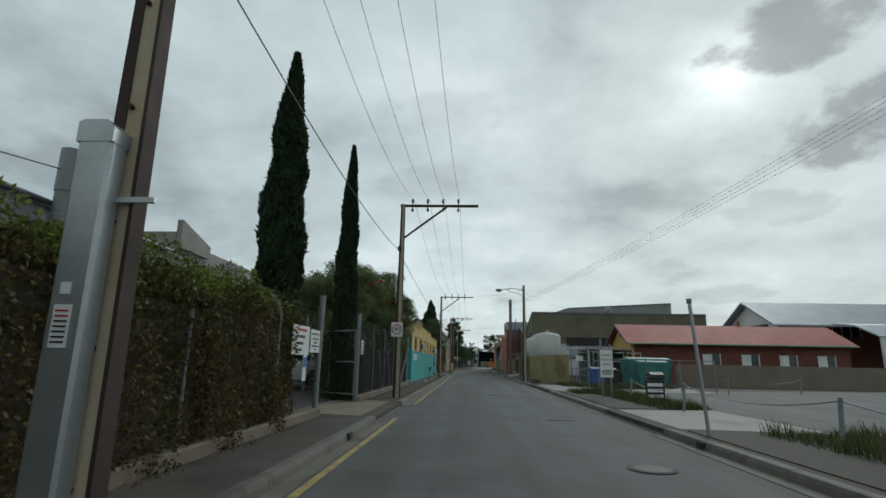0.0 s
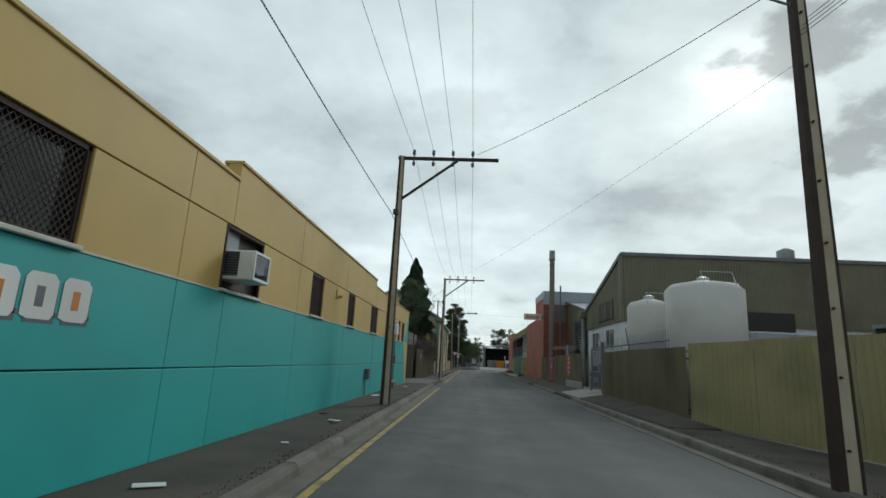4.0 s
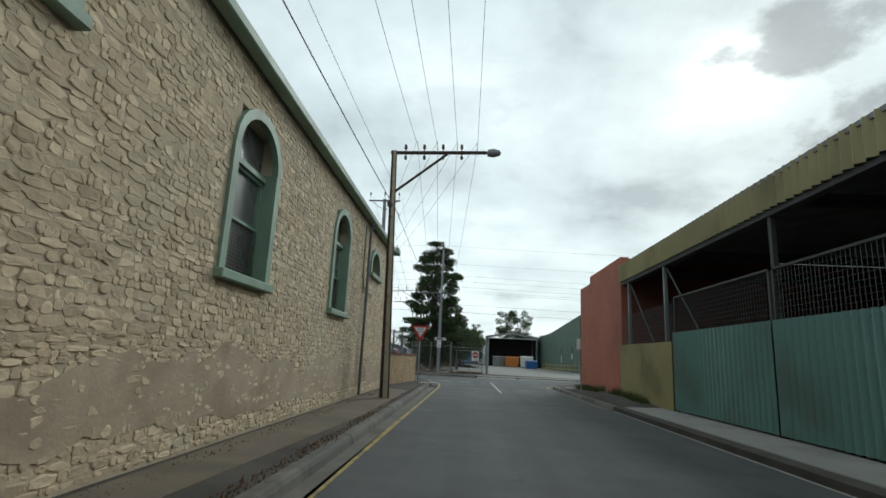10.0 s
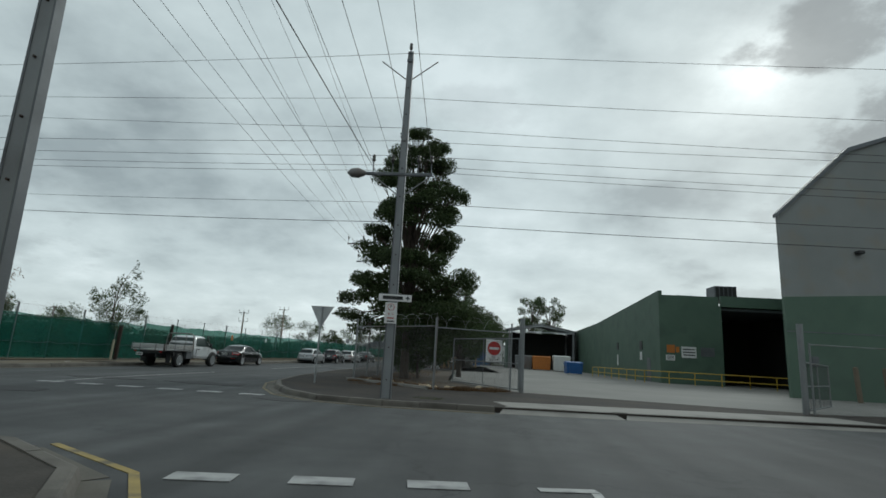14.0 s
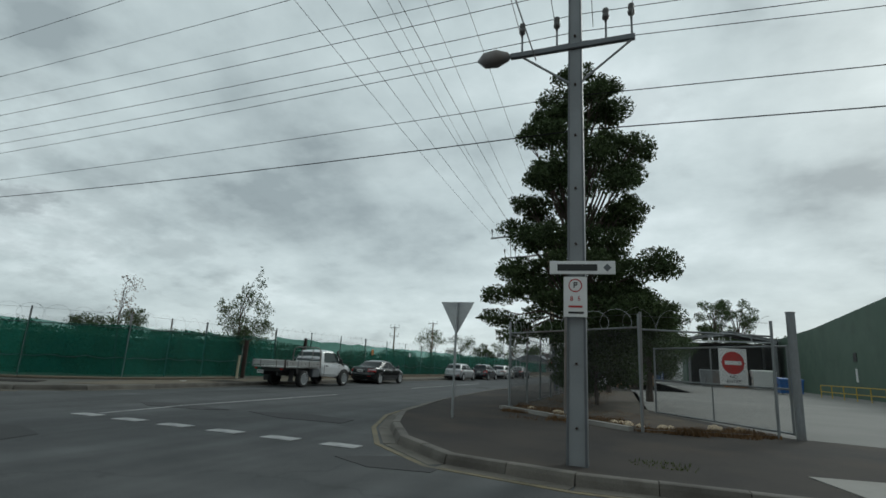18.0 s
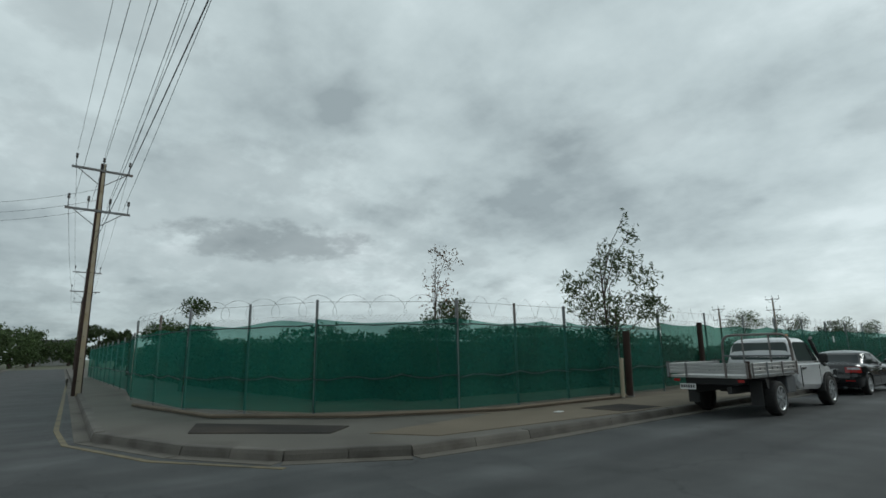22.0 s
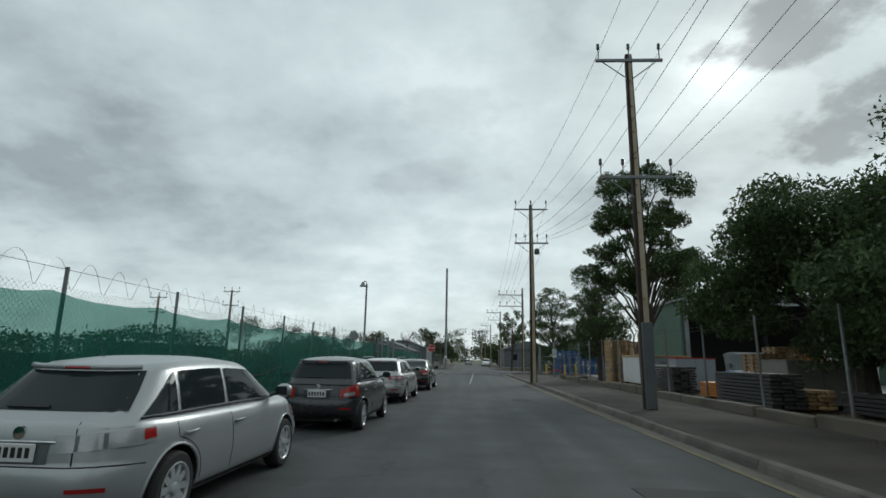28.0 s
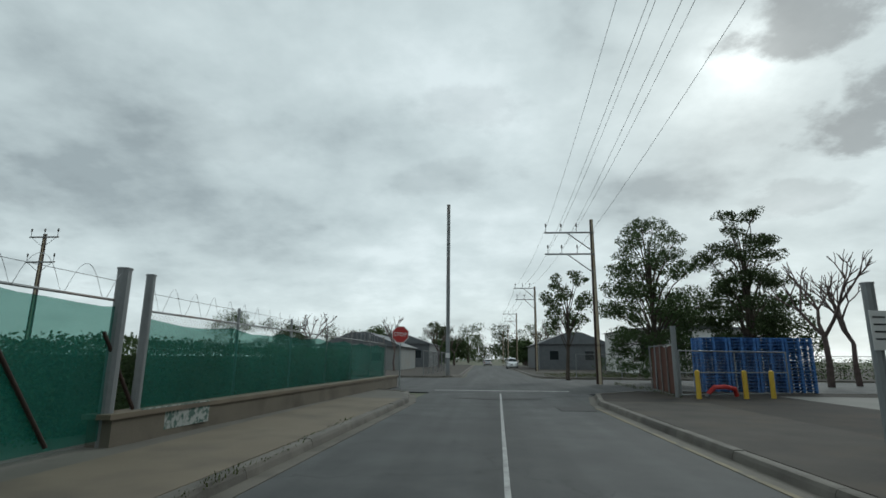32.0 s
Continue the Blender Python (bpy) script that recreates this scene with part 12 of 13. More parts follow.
            part("post", Geo().tube((x, y, PZ), (x, y, 1.2), 0.035, n=6), YELLOWP, r)
        for z in (0.65, 1.18):
            part("rail", Geo().tube((*p, z), (*q, z), 0.035, n=6), YELLOWP, r)
    # open-sided shed at the far end of the yard
    s = thing("portal_shed", (10, 218, PZ), "open steel portal shed with a low gabled roof", "shed")
    for x in (4.2, 15.0):
        part("column", Geo().box(x - 0.15, x + 0.15, 213.9, 214.2, PZ, 6.4), GALV_DULL, s)
        part("column", Geo().box(x - 0.15, x + 0.15, 221.9, 222.2, PZ, 6.4), GALV_DULL, s)
    part("truss", Geo().prism([(4.0, 6.3), (15.2, 6.3), (15.2, 6.7), (9.6, 7.6), (4.0, 6.7), (4.0, 6.55), (9.6, 7.35), (15.0, 6.5), (4.3, 6.45)], 213.9, 214.1, "y"), GALV, s, "pale gable truss")
    for x in (7.0, 9.6, 12.2):
        part("truss_post", Geo().box(x - 0.06, x + 0.06, 213.92, 214.08, 6.4, 7.1), GALV, s)
    part("roof", Geo().prism([(3.6, 6.6), (9.6, 7.7), (15.6, 6.6), (15.6, 6.75), (9.6, 7.85), (3.6, 6.75)], 213.6, 222.7, "y"), GALV_DULL, s)
    # near-black rear and right walls stand for the shade under the roof
    part("rear_wall", Geo().box(3.8, 15.4, 222.4, 222.6, PZ, 6.6), SHADE_BLACK, s)
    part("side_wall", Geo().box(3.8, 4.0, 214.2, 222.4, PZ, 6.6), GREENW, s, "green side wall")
    part("side_wall", Geo().box(15.2, 15.4, 214.2, 222.4, PZ, 6.6), SHADE_BLACK, s)


green_factory()
tank_bin((10.9, 189.5), 2.0, 1.5, 1.35, BLUEP, "blue steel skip bin in the yard", 5)
tank_bin((6.3, 209), 2.6, 1.7, 2.0, GALV_DULL, "grey steel skip near the portal shed", 0)
tank_bin((9.0, 208), 2.8, 1.7, 2.0, ORANGEP, "orange steel skip near the portal shed", 0)
tank_bin((12.0, 207), 2.6, 1.7, 2.2, WHITE, "white steel skip near the portal shed", 0)
for x, y, h in ((20.5, 154.5, 2.0), (21.9, 154.3, 2.0), (23.0, 154.1, 2.1)):
    p = thing("bollard", (x, y, PZ), "yellowed concrete-filled bollard by the green wall", "bollard", "bollards")
    part("tube", Geo().tube((x, y, PZ), (x - 0.1, y, h), 0.13, n=10), PAVE_TAN, p)
    part("cap", Geo().lathe([(0.13, h), (0.08, h + 0.06), (0.01, h + 0.08)], (x - 0.1, y, 0), 10), PAVE_TAN, p)

solid("bed_edging", Geo().prism([(-6.25, 147.0), (-2.3, 143.62), (-2.2, 143.78), (-6.1, 147.16)], 0.05, 0.24), CONCRETE, "low concrete edging round the garden bed", "edging")
rngr = random.Random(71)
for k in range(16):
    x, y, r = rngr.uniform(-5.4, 0.3), 0.0, rngr.uniform(0.08, 0.17)
    y = 144.4 + max(0.0, -x - 2.0) * 0.85 + max(0.0, x + 2.0) * 0.45 + rngr.uniform(0.1, 0.9)
    ring = [(1.0, 0.0), (1.1, 0.35), (0.8, 0.75), (0.3, 0.95), (0.02, 1.0)]
    g = Geo().lathe([(r * a, r * 0.75 * e) for a, e in ring], (x, y, PZ), 7)
    g.v = [(p[0] + rngr.uniform(-0.02, 0.02), p[1] + rngr.uniform(-0.02, 0.02), p[2] + (rngr.uniform(-0.015, 0.015) if p[2] > PZ + 0.01 else 0)) for p in g.v]
    solid("rock", g, STONE, "rough brown rock in the garden bed", "rock", "garden rocks")

# ---- green-clothed fence of the vacant lot ----
C0, C1 = CLOTH, CLOTH_DK
line = [(-62, 142.4), (-38, 141.6), (-33.0, 141.0), (-27.2, 141.3), (-23.6, 143.2), (fence_x(146) , 146.0), (fence_x(150), 150.0), (fence_x(155), 155.0)]
for i, (p, q) in enumerate(zip(line, line[1:])):
    wire_fence(p, q, 2.45, "chain-link fence hung with green shade cloth and topped with razor wire", 2.6, mesh=i > 2, cloth=C0, coil=i > 1, step=0.1, seed=i + 2, cloth_top=2.35, rail=False)
for i, y in enumerate(range(155, 205, 10)):
    wire_fence((fence_x(y), y), (fence_x(y + 10), min(y + 10, 205)), 2.55, "chain-link fence hung with green shade cloth and topped with razor wire", 3.3, mesh=True, cloth=C0 if i else C1, coil=True, step=0.1, seed=20 + i, cloth_top=2.45, z0=0.2, rail=False)
    sol = Geo()
    for k in range(3):
        a = y + k * 3.3
        pts = [(fence_x(a + s) + 0.09, a + s, 1.0 + 0.14 * math.sin(s * 1.4 + i + k)) for s in (0, 0.8, 1.6, 2.4, 3.2)]
        sol.path(pts, 0.018, 4)
    solid("slack_rope", sol, BLACK, "slack black rope tied along the cloth", "rope", "ropes")
for i, (p, q) in enumerate(zip(line, line[1:])):
    a, b = Vector(p), Vector(q)
    nrm = Vector((b.y - a.y, a.x - b.x)).normalized() * 0.12
    for z, sag in ((1.05, 0.10), (2.22, 0.03)):
        pts = [(*(a.lerp(b, t / 10) + nrm), z - sag * abs(math.sin(t * 0.9 + i))) for t in range(11)]
        solid("slack_rope", Geo().path(pts, 0.018, 4), BLACK, "slack black rope tied along the cloth", "rope", "ropes")
solid("fence_kerb", Geo().prism([(fence_x(157) + 0.75, 157), (fence_x(205) + 0.85, 205), (fence_x(205) + 0.72, 205), (fence_x(157) + 0.6, 157)], 0.05, 0.34), PAVE_TAN, "broken concrete edging along the fence foot", "edging")
solid("edging_pipe", Geo().path([(-30, 140.6, 0.2), (-25, 141.4, 0.2), (-22.6, 143.8, 0.2), (fence_x(147) + 0.5, 147.0, 0.2), (fence_x(152) + 0.5, 152, 0.2)], 0.05, 6), PAVE_TAN, "pale pipe lying along the foot of the fence", "pipe")
for x, y, h, r, lab in ((-21.15, 152.2, 2.1, 0.11, "old thick wooden and steel fence post"), (-21.1, 151.75, 1.3, 0.06, "short leaning pale post"), (fence_x(157.6) + 0.1, 157.6, 2.5, 0.10, "old thick rusted fence post")):
    p = thing("fence_post", (x, y, PZ), lab, "post")
    part("tube", Geo().tube((x, y, PZ - 0.05), (x + 0.04, y, h), r, n=8), POLECON if r < 0.1 else RUST, p)
    part("collar", Geo().tube((x, y, PZ), (x, y, PZ + 0.05), r * 1.3, n=8), CONCRETE, p)
for x, y, w, h, m in ((fence_x(166) + 0.08, 166.0, 0.32, 0.42, ORANGEP), (fence_x(172.5) + 0.08, 172.5, 0.22, 0.32, SIGNW)):
    s = sign((x, y, 1.95), w, h, "small faded notice tied to the cloth", m, 90)
# the double gates at the street's end
gx = fence_x(208) + 0.2
mesh_gate((gx, 205.4), (gx, 208.6), 2.5, "tall lot gate with green cloth")
for y0, y1 in ((205.0, 208.6), (208.9, 211.4)):
    wire_fence((gx - 0.02, y0), (gx, y1), 2.45, "gate bay hung with green shade cloth", 3.6, mesh=False, cloth=C0, coil=True, seed=40, cloth_top=2.4)
for y, r in ((206.0, 0.09), (208.8, 0.10), (211.3, 0.11), (212.0, 0.08)):
    post((gx + 0.05, y), 2.95, r, "thick galvanised gate post")
wire_fence((gx, 212.1), (-19.6, 232.5), 2.35, "chain-link fence with green shade cloth on a low wall", 3.2, cloth=C0, coil=True, step=0.1, seed=41, z0=0.45, cloth_top=2.2)
lw = thing("low_wall", (-19.4, 219, PZ), "low tan concrete wall with a graffiti mark", "wall")
part("masonry", Geo().prism([(gx + 0.25, 211.2), (-18.6, 231.5), (-19.0, 231.5), (gx - 0.15, 211.2)], 0.05, 0.56), LOWWALL, lw)
part("coping", Geo().prism([(gx + 0.29, 211.1), (-18.56, 231.55), (-19.04, 231.55), (gx - 0.19, 211.1)], 0.56, 0.64), PAVE_TAN, lw)
part("graffiti_patch", Geo().prism([(gx + 0.275, 211.9), (gx + 0.43, 213.8), (gx + 0.39, 213.8), (gx + 0.235, 211.9)], 0.25, 0.66), mat("graffiti_green", (0.05, 0.10, 0.085), (0.3, 0.32, 0.3), 0.8, scale=6, fine=12, spread=0.15), lw, "dark green painted patch with pale scrawl")
for k in (0.0, 2.0):
    st = thing("gate_brace", (gx + 0.2, 209.5 + k, PZ), "rusty diagonal gate brace", "brace")
    part("tube", Geo().tube((gx + 0.06, 209.0 + k, 1.9), (gx + 0.06, 210.2 + k, 0.3), 0.03), RUST, st)
ss = thing("stop_sign", (-17.85, 227.5, PZ), "red octagonal stop sign on a grey post", "road sign")
part("post", Geo().tube((-17.85, 227.55, PZ), (-17.85, 227.55, 2.9), 0.035, n=8), GALV, ss)
part("plate", Geo().prism([(-17.85 + 0.42 * math.cos(math.pi / 8 + i * math.pi / 4), 2.62 + 0.42 * math.sin(math.pi / 8 + i * math.pi / 4)) for i in range(8)], 227.48, 227.5, "y"), SIGNW, ss)
part("face", Geo().prism([(-17.85 + 0.39 * math.cos(math.pi / 8 + i * math.pi / 4), 2.62 + 0.39 * math.sin(math.pi / 8 + i * math.pi / 4)) for i in range(8)], 227.474, 227.48, "y"), SIGNRED, ss)
words("STOP", 0.26, pose(-17.85, 227.47, 2.62, 90, 0, 0), SIGNW, ss, depth=0.002)
sb = thing("stop_sign", (-22.1, 207.0, PZ), "octagonal road sign seen from behind", "road sign")
part("post", Geo().tube((-22.1, 207.0, PZ), (-22.1, 207.0, 3.4), 0.04, n=8), GALV_DULL, sb)
part("plate", Geo().prism([(-22.1 + 0.36 * math.cos(math.pi / 8 + i * math.pi / 4), 2.98 + 0.36 * math.sin(math.pi / 8 + i * math.pi / 4)) for i in range(8)], 206.92, 206.955, "y"), GALV_DULL, sb)
wire_fence((-19.5, 232.6), (-40, 233.5), 2.3, "wire fence along the side street", 3.0, step=0.12, seed=42)
wire_fence((-19.0, 247.2), (-18.3, 262), 2.2, "grey wire fence past the crossing", 3.0, step=0.12, seed=43)

# ---- timber yard on the other side ----
lw = thing("low_wall", (-6.4, 193, PZ), "low worn concrete wall in long blocks", "wall")
rngw = random.Random(17)
for i in range(15):
    y = 174.8 + i * 2.4
    part("block", Geo().box(-6.55 + rngw.uniform(-0.03, 0.03), -6.25, y + 0.02, y + 2.37, PZ - 0.05, 0.42 + rngw.uniform(-0.06, 0.06), 0.03), LOWWALL, lw)
wire_fence((-6.2, 174.8), (-6.2, 210.5), 2.45, "leaning fence posts with sagging wires along the timber yard", 3.3, mesh=False, barbs=2, seed=44, z0=0.3, rail=False)
post((-6.4, 171.0), 2.55, 0.09)
mesh_gate((-6.35, 171.1), (-3.2, 172.4), 2.1, "open mesh gate of the timber yard")
mesh_gate((-6.3, 174.6), (-4.0, 173.4), 2.2, "second mesh gate leaf standing ajar")


def pallet(name, at, n, m, label, turn=0.0, w=1.15, d=1.0, group="pallet stacks"):
    t = thing(name, (at[0], at[1], at[2] if len(at) > 2 else PZ + 0.006), label, "pallets", group, turn)
    for k in range(n):
        z = k * 0.145
        for i in range(5):
            part("board", Geo().box(-w / 2, w / 2, -d / 2 + i * d / 5, -d / 2 + i * d / 5 + d / 6.5, z + 0.1, z + 0.137), m, t, local=True)
        for x in (-w / 2, -0.05, w / 2 - 0.1):
            row = Geo().box(x, x + 0.1, -d / 2, d / 2, z, z + 0.018)
            for y in (-d / 2, -0.06, d / 2 - 0.12):
                row.box(x, x + 0.1, y - 0.03 * (y > -d / 2), y + 0.18 - 0.06 * (y > 0), z + 0.018, z + 0.099)
            part("bearer", row, m, t, local=True)
    return t


BLUEPAL = mat("blue_pallet", (0.045, 0.16, 0.42), (0.035, 0.115, 0.30), 0.75, scale=2, fine=20, bump=0.2, island=0.2)
pallet("pallet_stack", (-4.25, 205.0), 19, PALEWOOD, "tall stack of pale wooden pallets", 4)
pallet("pallet_stack", (-2.9, 204.6), 18, PALEWOOD, "stack of pale wooden pallets", -6)
pallet("pallet_stack", (-2.9, 190.2), 12, WOOD, "stack of weathered wooden pallets under the tree", 8)
pallet("pallet_stack", (-1.6, 191.2), 14, WOOD, "stack of weathered wooden pallets under the tree", -4)
pallet("pallet_stack", (-3.2, 180.6), 9, WOOD, "stack of weathered wooden pallets under the fig", 3)
pallet("pallet_stack", (-4.6, 177.2), 6, WOOD, "low stack of wooden pallets", 12)
for i in range(4):
    pallet("blue_pallet_stack", (-3.4 + i * 1.3, 228.8 + 0.1 * i), 17, BLUEPAL, "tall stack of blue pallets behind the gate", 0, 1.2, 1.1, "blue pallet stacks")
for i in range(2):
    pallet("blue_pallet_stack", (-2.6 + i * 1.3, 211.8), 9, BLUEPAL, "stack of blue pallets by the fence", 0, 1.2, 1.1, "blue pallet stacks")


def lumber(at, L, w, h, m, label, turn=90.0):
    t = thing("timber_stack", (*at, PZ + 0.006), label, "timber", "timber stacks", turn)
    rows = max(1, int(h / 0.11))
    for x in (-L * 0.35, L * 0.35):
        part("bearer", Geo().box(x - 0.05, x + 0.05, -w / 2, w / 2, 0, 0.1), WOOD, t, local=True)
    for k in range(rows):
        for i in range(3):
            part("beam", Geo().box(-L / 2 + 0.05 * ((k + i) % 3), L / 2, -w / 2 + i * w / 3, -w / 2 + i * w / 3 + w / 3.4, 0.1 + k * 0.11, 0.1 + k * 0.11 + 0.09, 0.008), m, t, local=True)


GREYWOOD = mat("grey_weathered_rack", (0.06, 0.058, 0.056), (0.04, 0.039, 0.038), 0.8, scale=2, fine=20)
lumber((-4.9, 187.3), 3.4, 1.0, 1.0, GREYWOOD, "stack of grey steel racking")
lumber((-4.2, 190.6), 2.6, 1.0, 0.6, ORANGEP, "stack of orange racking beams")
lumber((-3.9, 187.2), 3.0, 0.8, 0.6, PALEWOOD, "stack of orange-brown timber")
lumber((-3.4, 183.6), 2.8, 1.0, 0.6, GREYWOOD, "low stack of dark racking beams")
lumber((-3.0, 190.9), 2.8, 0.9, 1.0, BLUEP, "stack of blue racking beams")
lumber((-5.0, 193.6), 2.2, 1.0, 1.2, GREYWOOD, "stack of dark grey racking frames")
lumber((-3.3, 208.0), 2.4, 0.9, 0.5, mat("dull_red_paint", (0.13, 0.022, 0.022), (0.09, 0.018, 0.018), 0.6), "low stack of dull red racking beams")
for x, y, w, d, h, m, lab in ((-4.8, 195.6, 1.1, 0.7, 1.35, WHITE, "white perforated steel panel unit"), (-3.0, 196.6, 1.9, 1.2, 1.7, GREYCLAD, "pale grey machine crate on feet"), (-2.6, 188.3, 2.2, 1.5, 1.6, CONCRETE, "pale crate filled with rubble"), (-4.9, 175.9, 0.9, 0.7, 1.25, WHITE, "white metal cabinet standing by the fence")):
    c = thing("steel_cabinet", (x, y, PZ + 0.006), lab, "cabinet", "yard cabinets")
    part("body", Geo().box(x - w / 2, x + w / 2, y - d / 2, y + d / 2, PZ + 0.08, h, 0.02), m, c)
    for sx in (-1, 1):
        part("foot", Geo().box(x + sx * w * 0.4 - 0.05, x + sx * w * 0.4 + 0.05, y - d * 0.4, y + d * 0.4, PZ, PZ + 0.08), STEELGREY, c)
    part("lid", Geo().box(x - w / 2 - 0.02, x + w / 2 + 0.02, y - d / 2 - 0.02, y + d / 2 + 0.02, h, h + 0.05, 0.01), SIGNRED if (y > 196 and y < 197) else m, c)
    part("door_seam", Geo().box(x - 0.006, x + 0.006, y - d / 2 - 0.003, y - d / 2, PZ + 0.15, h - 0.1), BLACK, c)
wc = thing("site_container", (-3.0, 201.4, PZ), "grey steel container on feet with a white side panel", "container")
part("body", Geo().box(-4.36, -1.7, 199.8, 203.1, 0.32, 1.80, 0.02), GALV_DULL, wc)
part("side_panel", Geo().box(-4.40, -4.36, 199.83, 203.07, 0.34, 1.78, 0.01), WHITE, wc, "white sheet panel")
for a, e in (((-4.44, -4.34), (199.75, 203.15)), ((-1.72, -1.62), (199.75, 203.15))):
    part("top_rail", Geo().box(*a, *e, 1.80, 1.90, 0.01), PALEWOOD, wc, "pale timber rail")
part("top_rail", Geo().box(-4.34, -1.72, 199.75, 199.85, 1.80, 1.90, 0.01), PALEWOOD, wc, "pale timber rail")
part("patch_plate", Geo().box(-3.3, -2.2, 199.785, 199.8, 1.0, 1.55), STEELGREY, wc, "darker steel patch")
for x in (-4.3, -1.85):
    for y in (199.9, 202.9):
        part("foot", Geo().box(x, x + 0.12, y, y + 0.12, PZ, 0.32), RUST, wc)
post((-6.9, 213.2), 2.95, 0.10, "thick galvanised gate post")
post((-6.45, 224.6), 2.85, 0.10, "thick galvanised gate post")
mesh_gate((-6.35, 224.5), (-1.2, 226.6), 1.95, "open tubular yard gate before the blue stacks")
mesh_gate((-6.4, 213.4), (-3.0, 214.6), 2.1, "open mesh gate by the street")
for x, y in ((-5.9, 224.0), (-4.0, 224.4), (-2.8, 224.8)):
    p = thing("bollard", (x, y, PZ), "short yellow steel bollard at the gate", "bollard", "bollards")
    part("tube", Geo().tube((x, y, PZ), (x, y, 1.15), 0.09, n=10), YELLOWP, p)
    part("cap", Geo().lathe([(0.09, 1.15), (0.05, 1.19), (0.01, 1.2)], (x, y, 0), 10), YELLOWP, p)
rh = thing("hose_roll", (-4.9, 224.5, PZ), "red hose rolled on the ground by the gate", "hose")
part("coil", Geo().path([(-5.4, 224.4, 0.3), (-5.2, 224.3, 0.55), (-4.8, 224.3, 0.58), (-4.4, 224.4, 0.5), (-4.3, 224.5, 0.25)], 0.09, 8), SIGNRED, rh)
part("end", Geo().tube((-5.4, 224.4, 0.3), (-5.45, 224.4, 0.2), 0.1, n=8), STEELGREY, rh)
lw = thing("low_wall", (-6.3, 212, PZ), "low worn concrete wall in long blocks", "wall")
for i in range(1):
    part("block", Geo().box(-6.5, -6.2, 210.8, 213.0, PZ - 0.05, 0.42, 0.03), LITTER, lw)
    part("block", Geo().box(-6.0, -5.4, 208.2, 210.6, PZ - 0.05, 0.45, 0.03), LITTER, lw)
wire_fence((-6.45, 224.8), (-5.9, 229.5), 2.2, "rust-brown fence panel beside the blue stacks", 1.2, cloth=mat("brown_cloth", (0.10, 0.035, 0.02), rough=0.9), mesh=False, seed=45)
wire_fence((-6.5, 247), (30, 248), 2.0, "wire fence past the crossing", 3.5, step=0.15, seed=46)
s = sign((-6.9, 213.05, 2.1), 0.35, 0.7, "tall white notice on the gate post", SIGNW, 10)
for i in range(4):
    part("text_bar", Geo().box(-0.12, 0.12, -0.004, 0, 0.22 - i * 0.13, 0.25 - i * 0.13), SIGNBLK, s, local=True)

# far buildings
ROOFBROWN = mat("dull_brown_roof", (0.10, 0.075, 0.065), (0.08, 0.06, 0.055), 0.8)
for x0, x1, y0, y1, h, m, lab in ((2, 16, 262, 274, 5.0, WHITE, "pale flat-roofed building past the crossing"), (-6, 4, 280, 300, 3.8, STEELGREY, "dark low house far down the street"), (-34, -24, 266, 280, 3.0, GREYW, "grey low house far down the street"), (-34, -23, 290, 310, 4.0, STEELGREY, "dark low house far down the street"), (-120, -74, 108, 129, 8.2, GREENW, "green-grey warehouse on the side street"), (-215, -195, 140, 152, 7, GREYW, "grey block at the end of the side street"), (-75, -55, 420, 430, 5, RAWBRICK, "low brick house beyond the vacant lot"), (-110, -88, 440, 452, 5, RAWBRICK, "low brick house beyond the vacant lot")):
    b = thing("distant_building", ((x0 + x1) / 2, (y0 + y1) / 2, 0), lab, "building", "far buildings")
    part("shell", Geo().box(x0, x1, y0, y1, 0, h), m, b)
    xm = (x0 + x1) / 2
    part("roof", Geo().prism([(x0 - 0.4, h - 0.1), (x1 + 0.4, h - 0.1), (xm + 1, h + (1.6 if h < 5 else 0.4)), (xm - 1, h + (1.6 if h < 5 else 0.4))], y0 - 0.4, y1 + 0.4, "y"), ROOFBROWN if m == RAWBRICK else STEELGREY, b)
    n = max(2, int((x1 - x0) / 3.5))
    for i in range(n):
        x = x0 + (i + 0.3) * (x1 - x0) / n
        w = part("window", Geo().box(x, x + 1.2, y0 - 0.04, y0, h * 0.4, h * 0.72), GLASS, b)
wl = thing("yard_wall", (-51.3, 130.4, 0), "long faded grey-green boundary wall on the side street", "wall")
PALEGREEN = mat("faded_grey_green_wall", (0.21, 0.225, 0.175), (0.17, 0.185, 0.142), 0.85, scale=0.8, fine=18, bump=0.25, stain=(0.12, 0.12, 0.095), stain_amount=0.6)
part("masonry", Geo().prism([(-51.3, 130.4), (-92, 133.3), (-92, 133.0), (-51.3, 130.1)], -0.05, 4.2), PALEGREEN, wl)
part("pier", Geo().box(-51.5, -51.1, 130.0, 130.45, -0.05, 4.3), CONCRETE, wl)
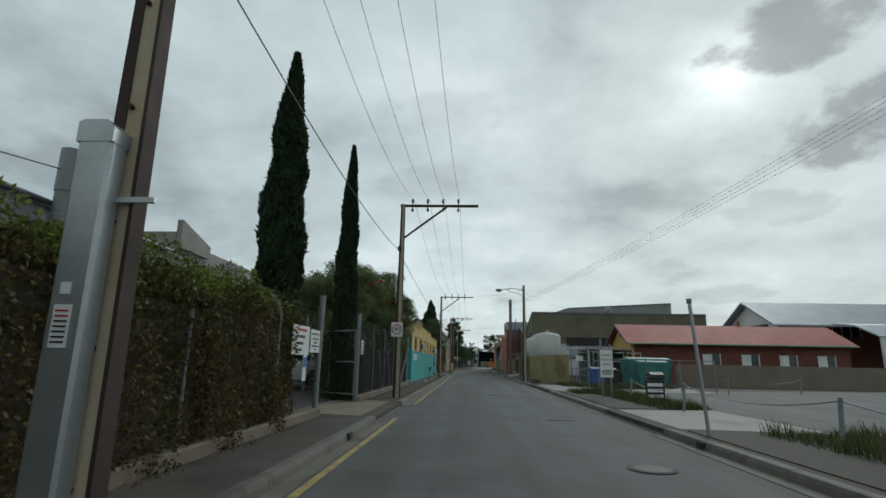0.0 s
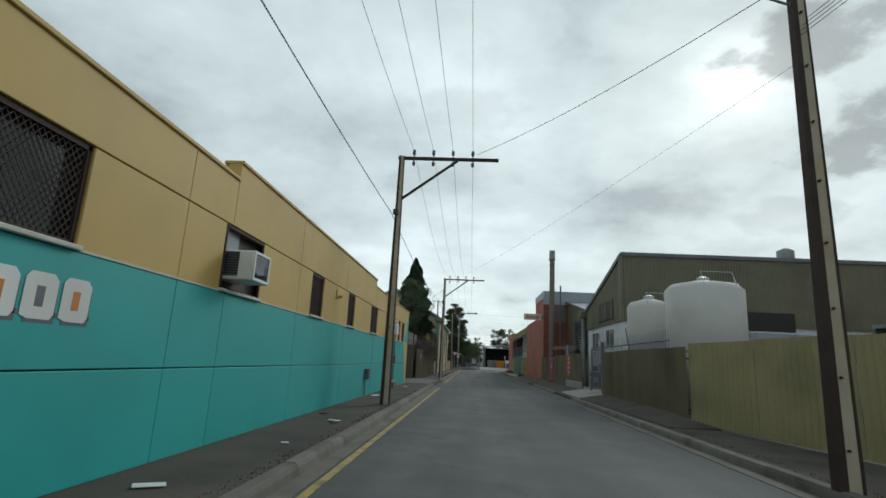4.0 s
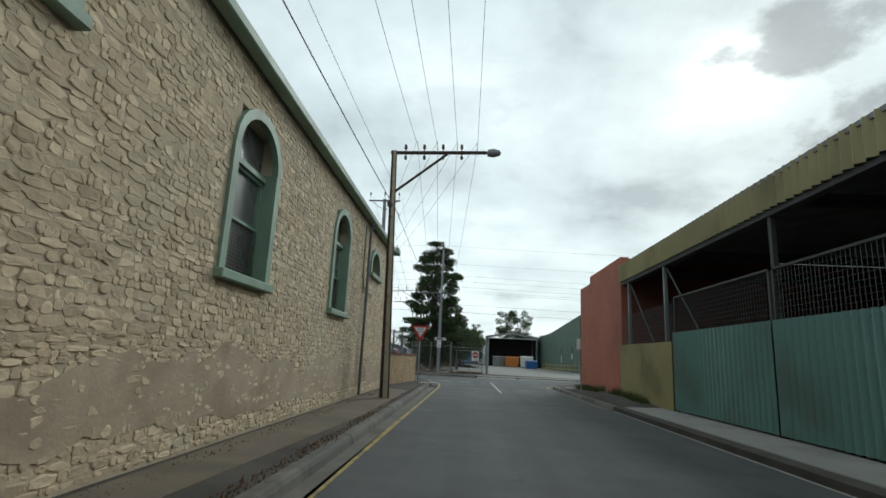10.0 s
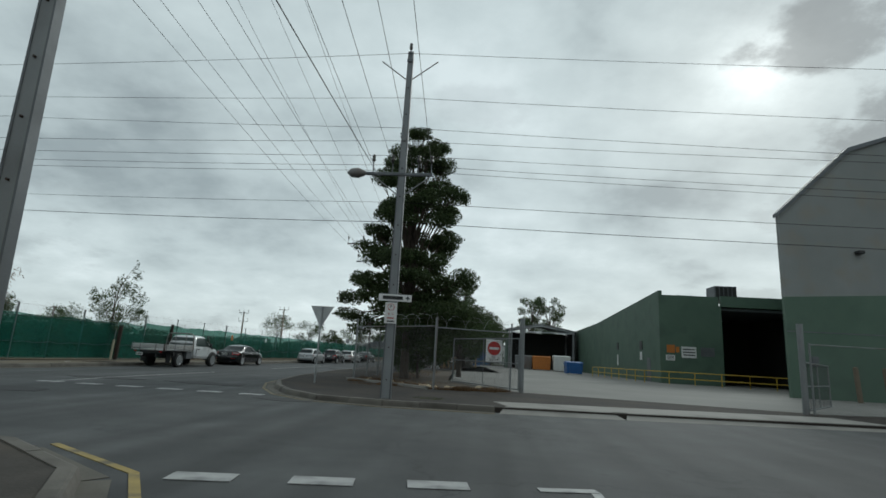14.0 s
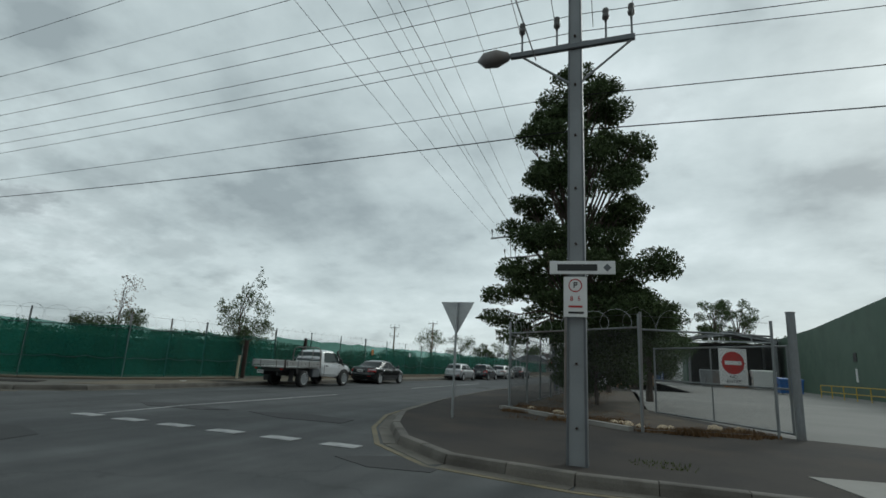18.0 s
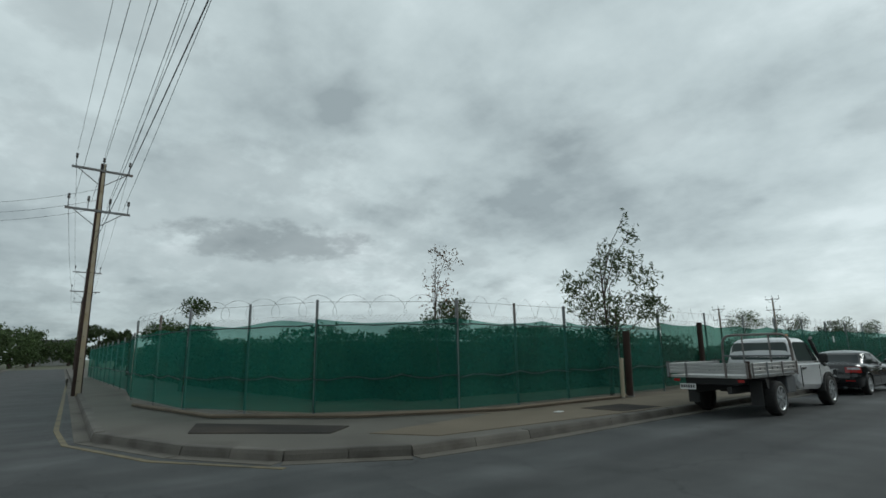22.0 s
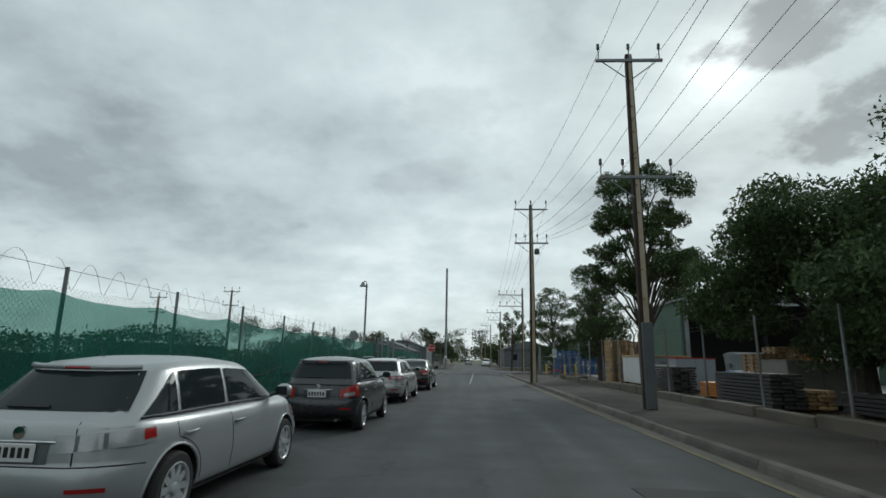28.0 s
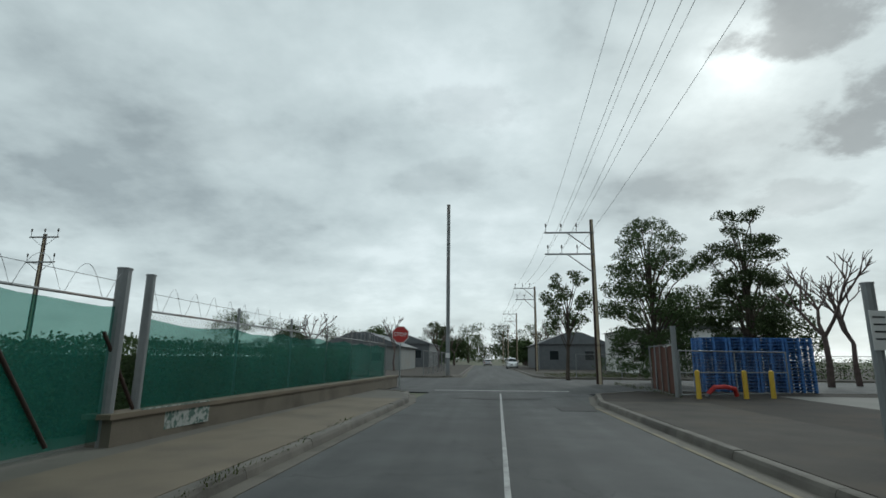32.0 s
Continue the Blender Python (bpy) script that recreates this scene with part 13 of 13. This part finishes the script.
for x in range(-56, -92, -6):
    part("joint", Geo().box(x, x + 0.04, 130.4 - 0.0713 * (x + 51.3), 130.43 - 0.0713 * (x + 51.3), 0.0, 4.2), GREYW, wl)
wire_fence((-51.0, 130.3), (-42.5, 129.8), 3.2, "dark steel mesh gates beside the green wall", 2.8, cloth=CLOTH_BLK, z0=0.1, step=0.12, seed=51)
sb = thing("speed_sign", (-49.5, 131.0, 5.2), "white area speed sign fixed on the lamp pole", "road sign")
part("plate", Geo().box(-49.38, -49.36, 130.75, 131.45, 3.55, 4.75), SIGNW, sb)
part("bracket", Geo().box(-49.6, -49.38, 131.0, 131.2, 4.0, 4.3), GALV_DULL, sb)
ring = Geo()
for i in range(24):
    a, e = 2 * math.pi * i / 24, 2 * math.pi * (i + 1) / 24
    ring.prism([(131.1 + q * math.cos(t), 4.32 + q * math.sin(t)) for q, t in ((0.25, a), (0.31, a), (0.31, e), (0.25, e))], -49.36, -49.35, "x")
part("ring", ring, SIGNRED, sb)
words("40", 0.36, pose(-49.352, 131.1, 4.32, 90, 0, 90), SIGNBLK, sb)
words("AREA", 0.24, pose(-49.352, 131.1, 3.78, 90, 0, 90), SIGNBLK, sb)
# litter
rngl = random.Random(41)
for i in range(26):
    if i < 14:
        x, y = rngl.uniform(-3.8, -2.6), rngl.uniform(34, 66)
    else:
        x, y = rngl.uniform(fence_x(170) + 0.2, fence_x(170) + 1.2), rngl.uniform(146, 200)
    a, w, h = rngl.uniform(0, 180), rngl.uniform(0.05, 0.16), rngl.uniform(0.03, 0.1)
    g = Geo().box(-w, w, -h, h, 0, 0.012, 0.004, pose(x, y, PZ + 0.016, rngl.uniform(-4, 4), rngl.uniform(-4, 4), a))
    solid("litter", g, (SIGNW, PAVE_TAN, SIGNW, BLACK)[i % 4], "scrap of litter lying on the footpath", "litter", "litter")
solid("litter", Geo().box(-0.16, 0.16, -0.07, 0.07, 0, 0.06, 0.03, pose(-3.4, 83.4, PZ, 0, 0, 30)), BLUEP, "crumpled blue plastic bag on the footpath", "litter", "litter")
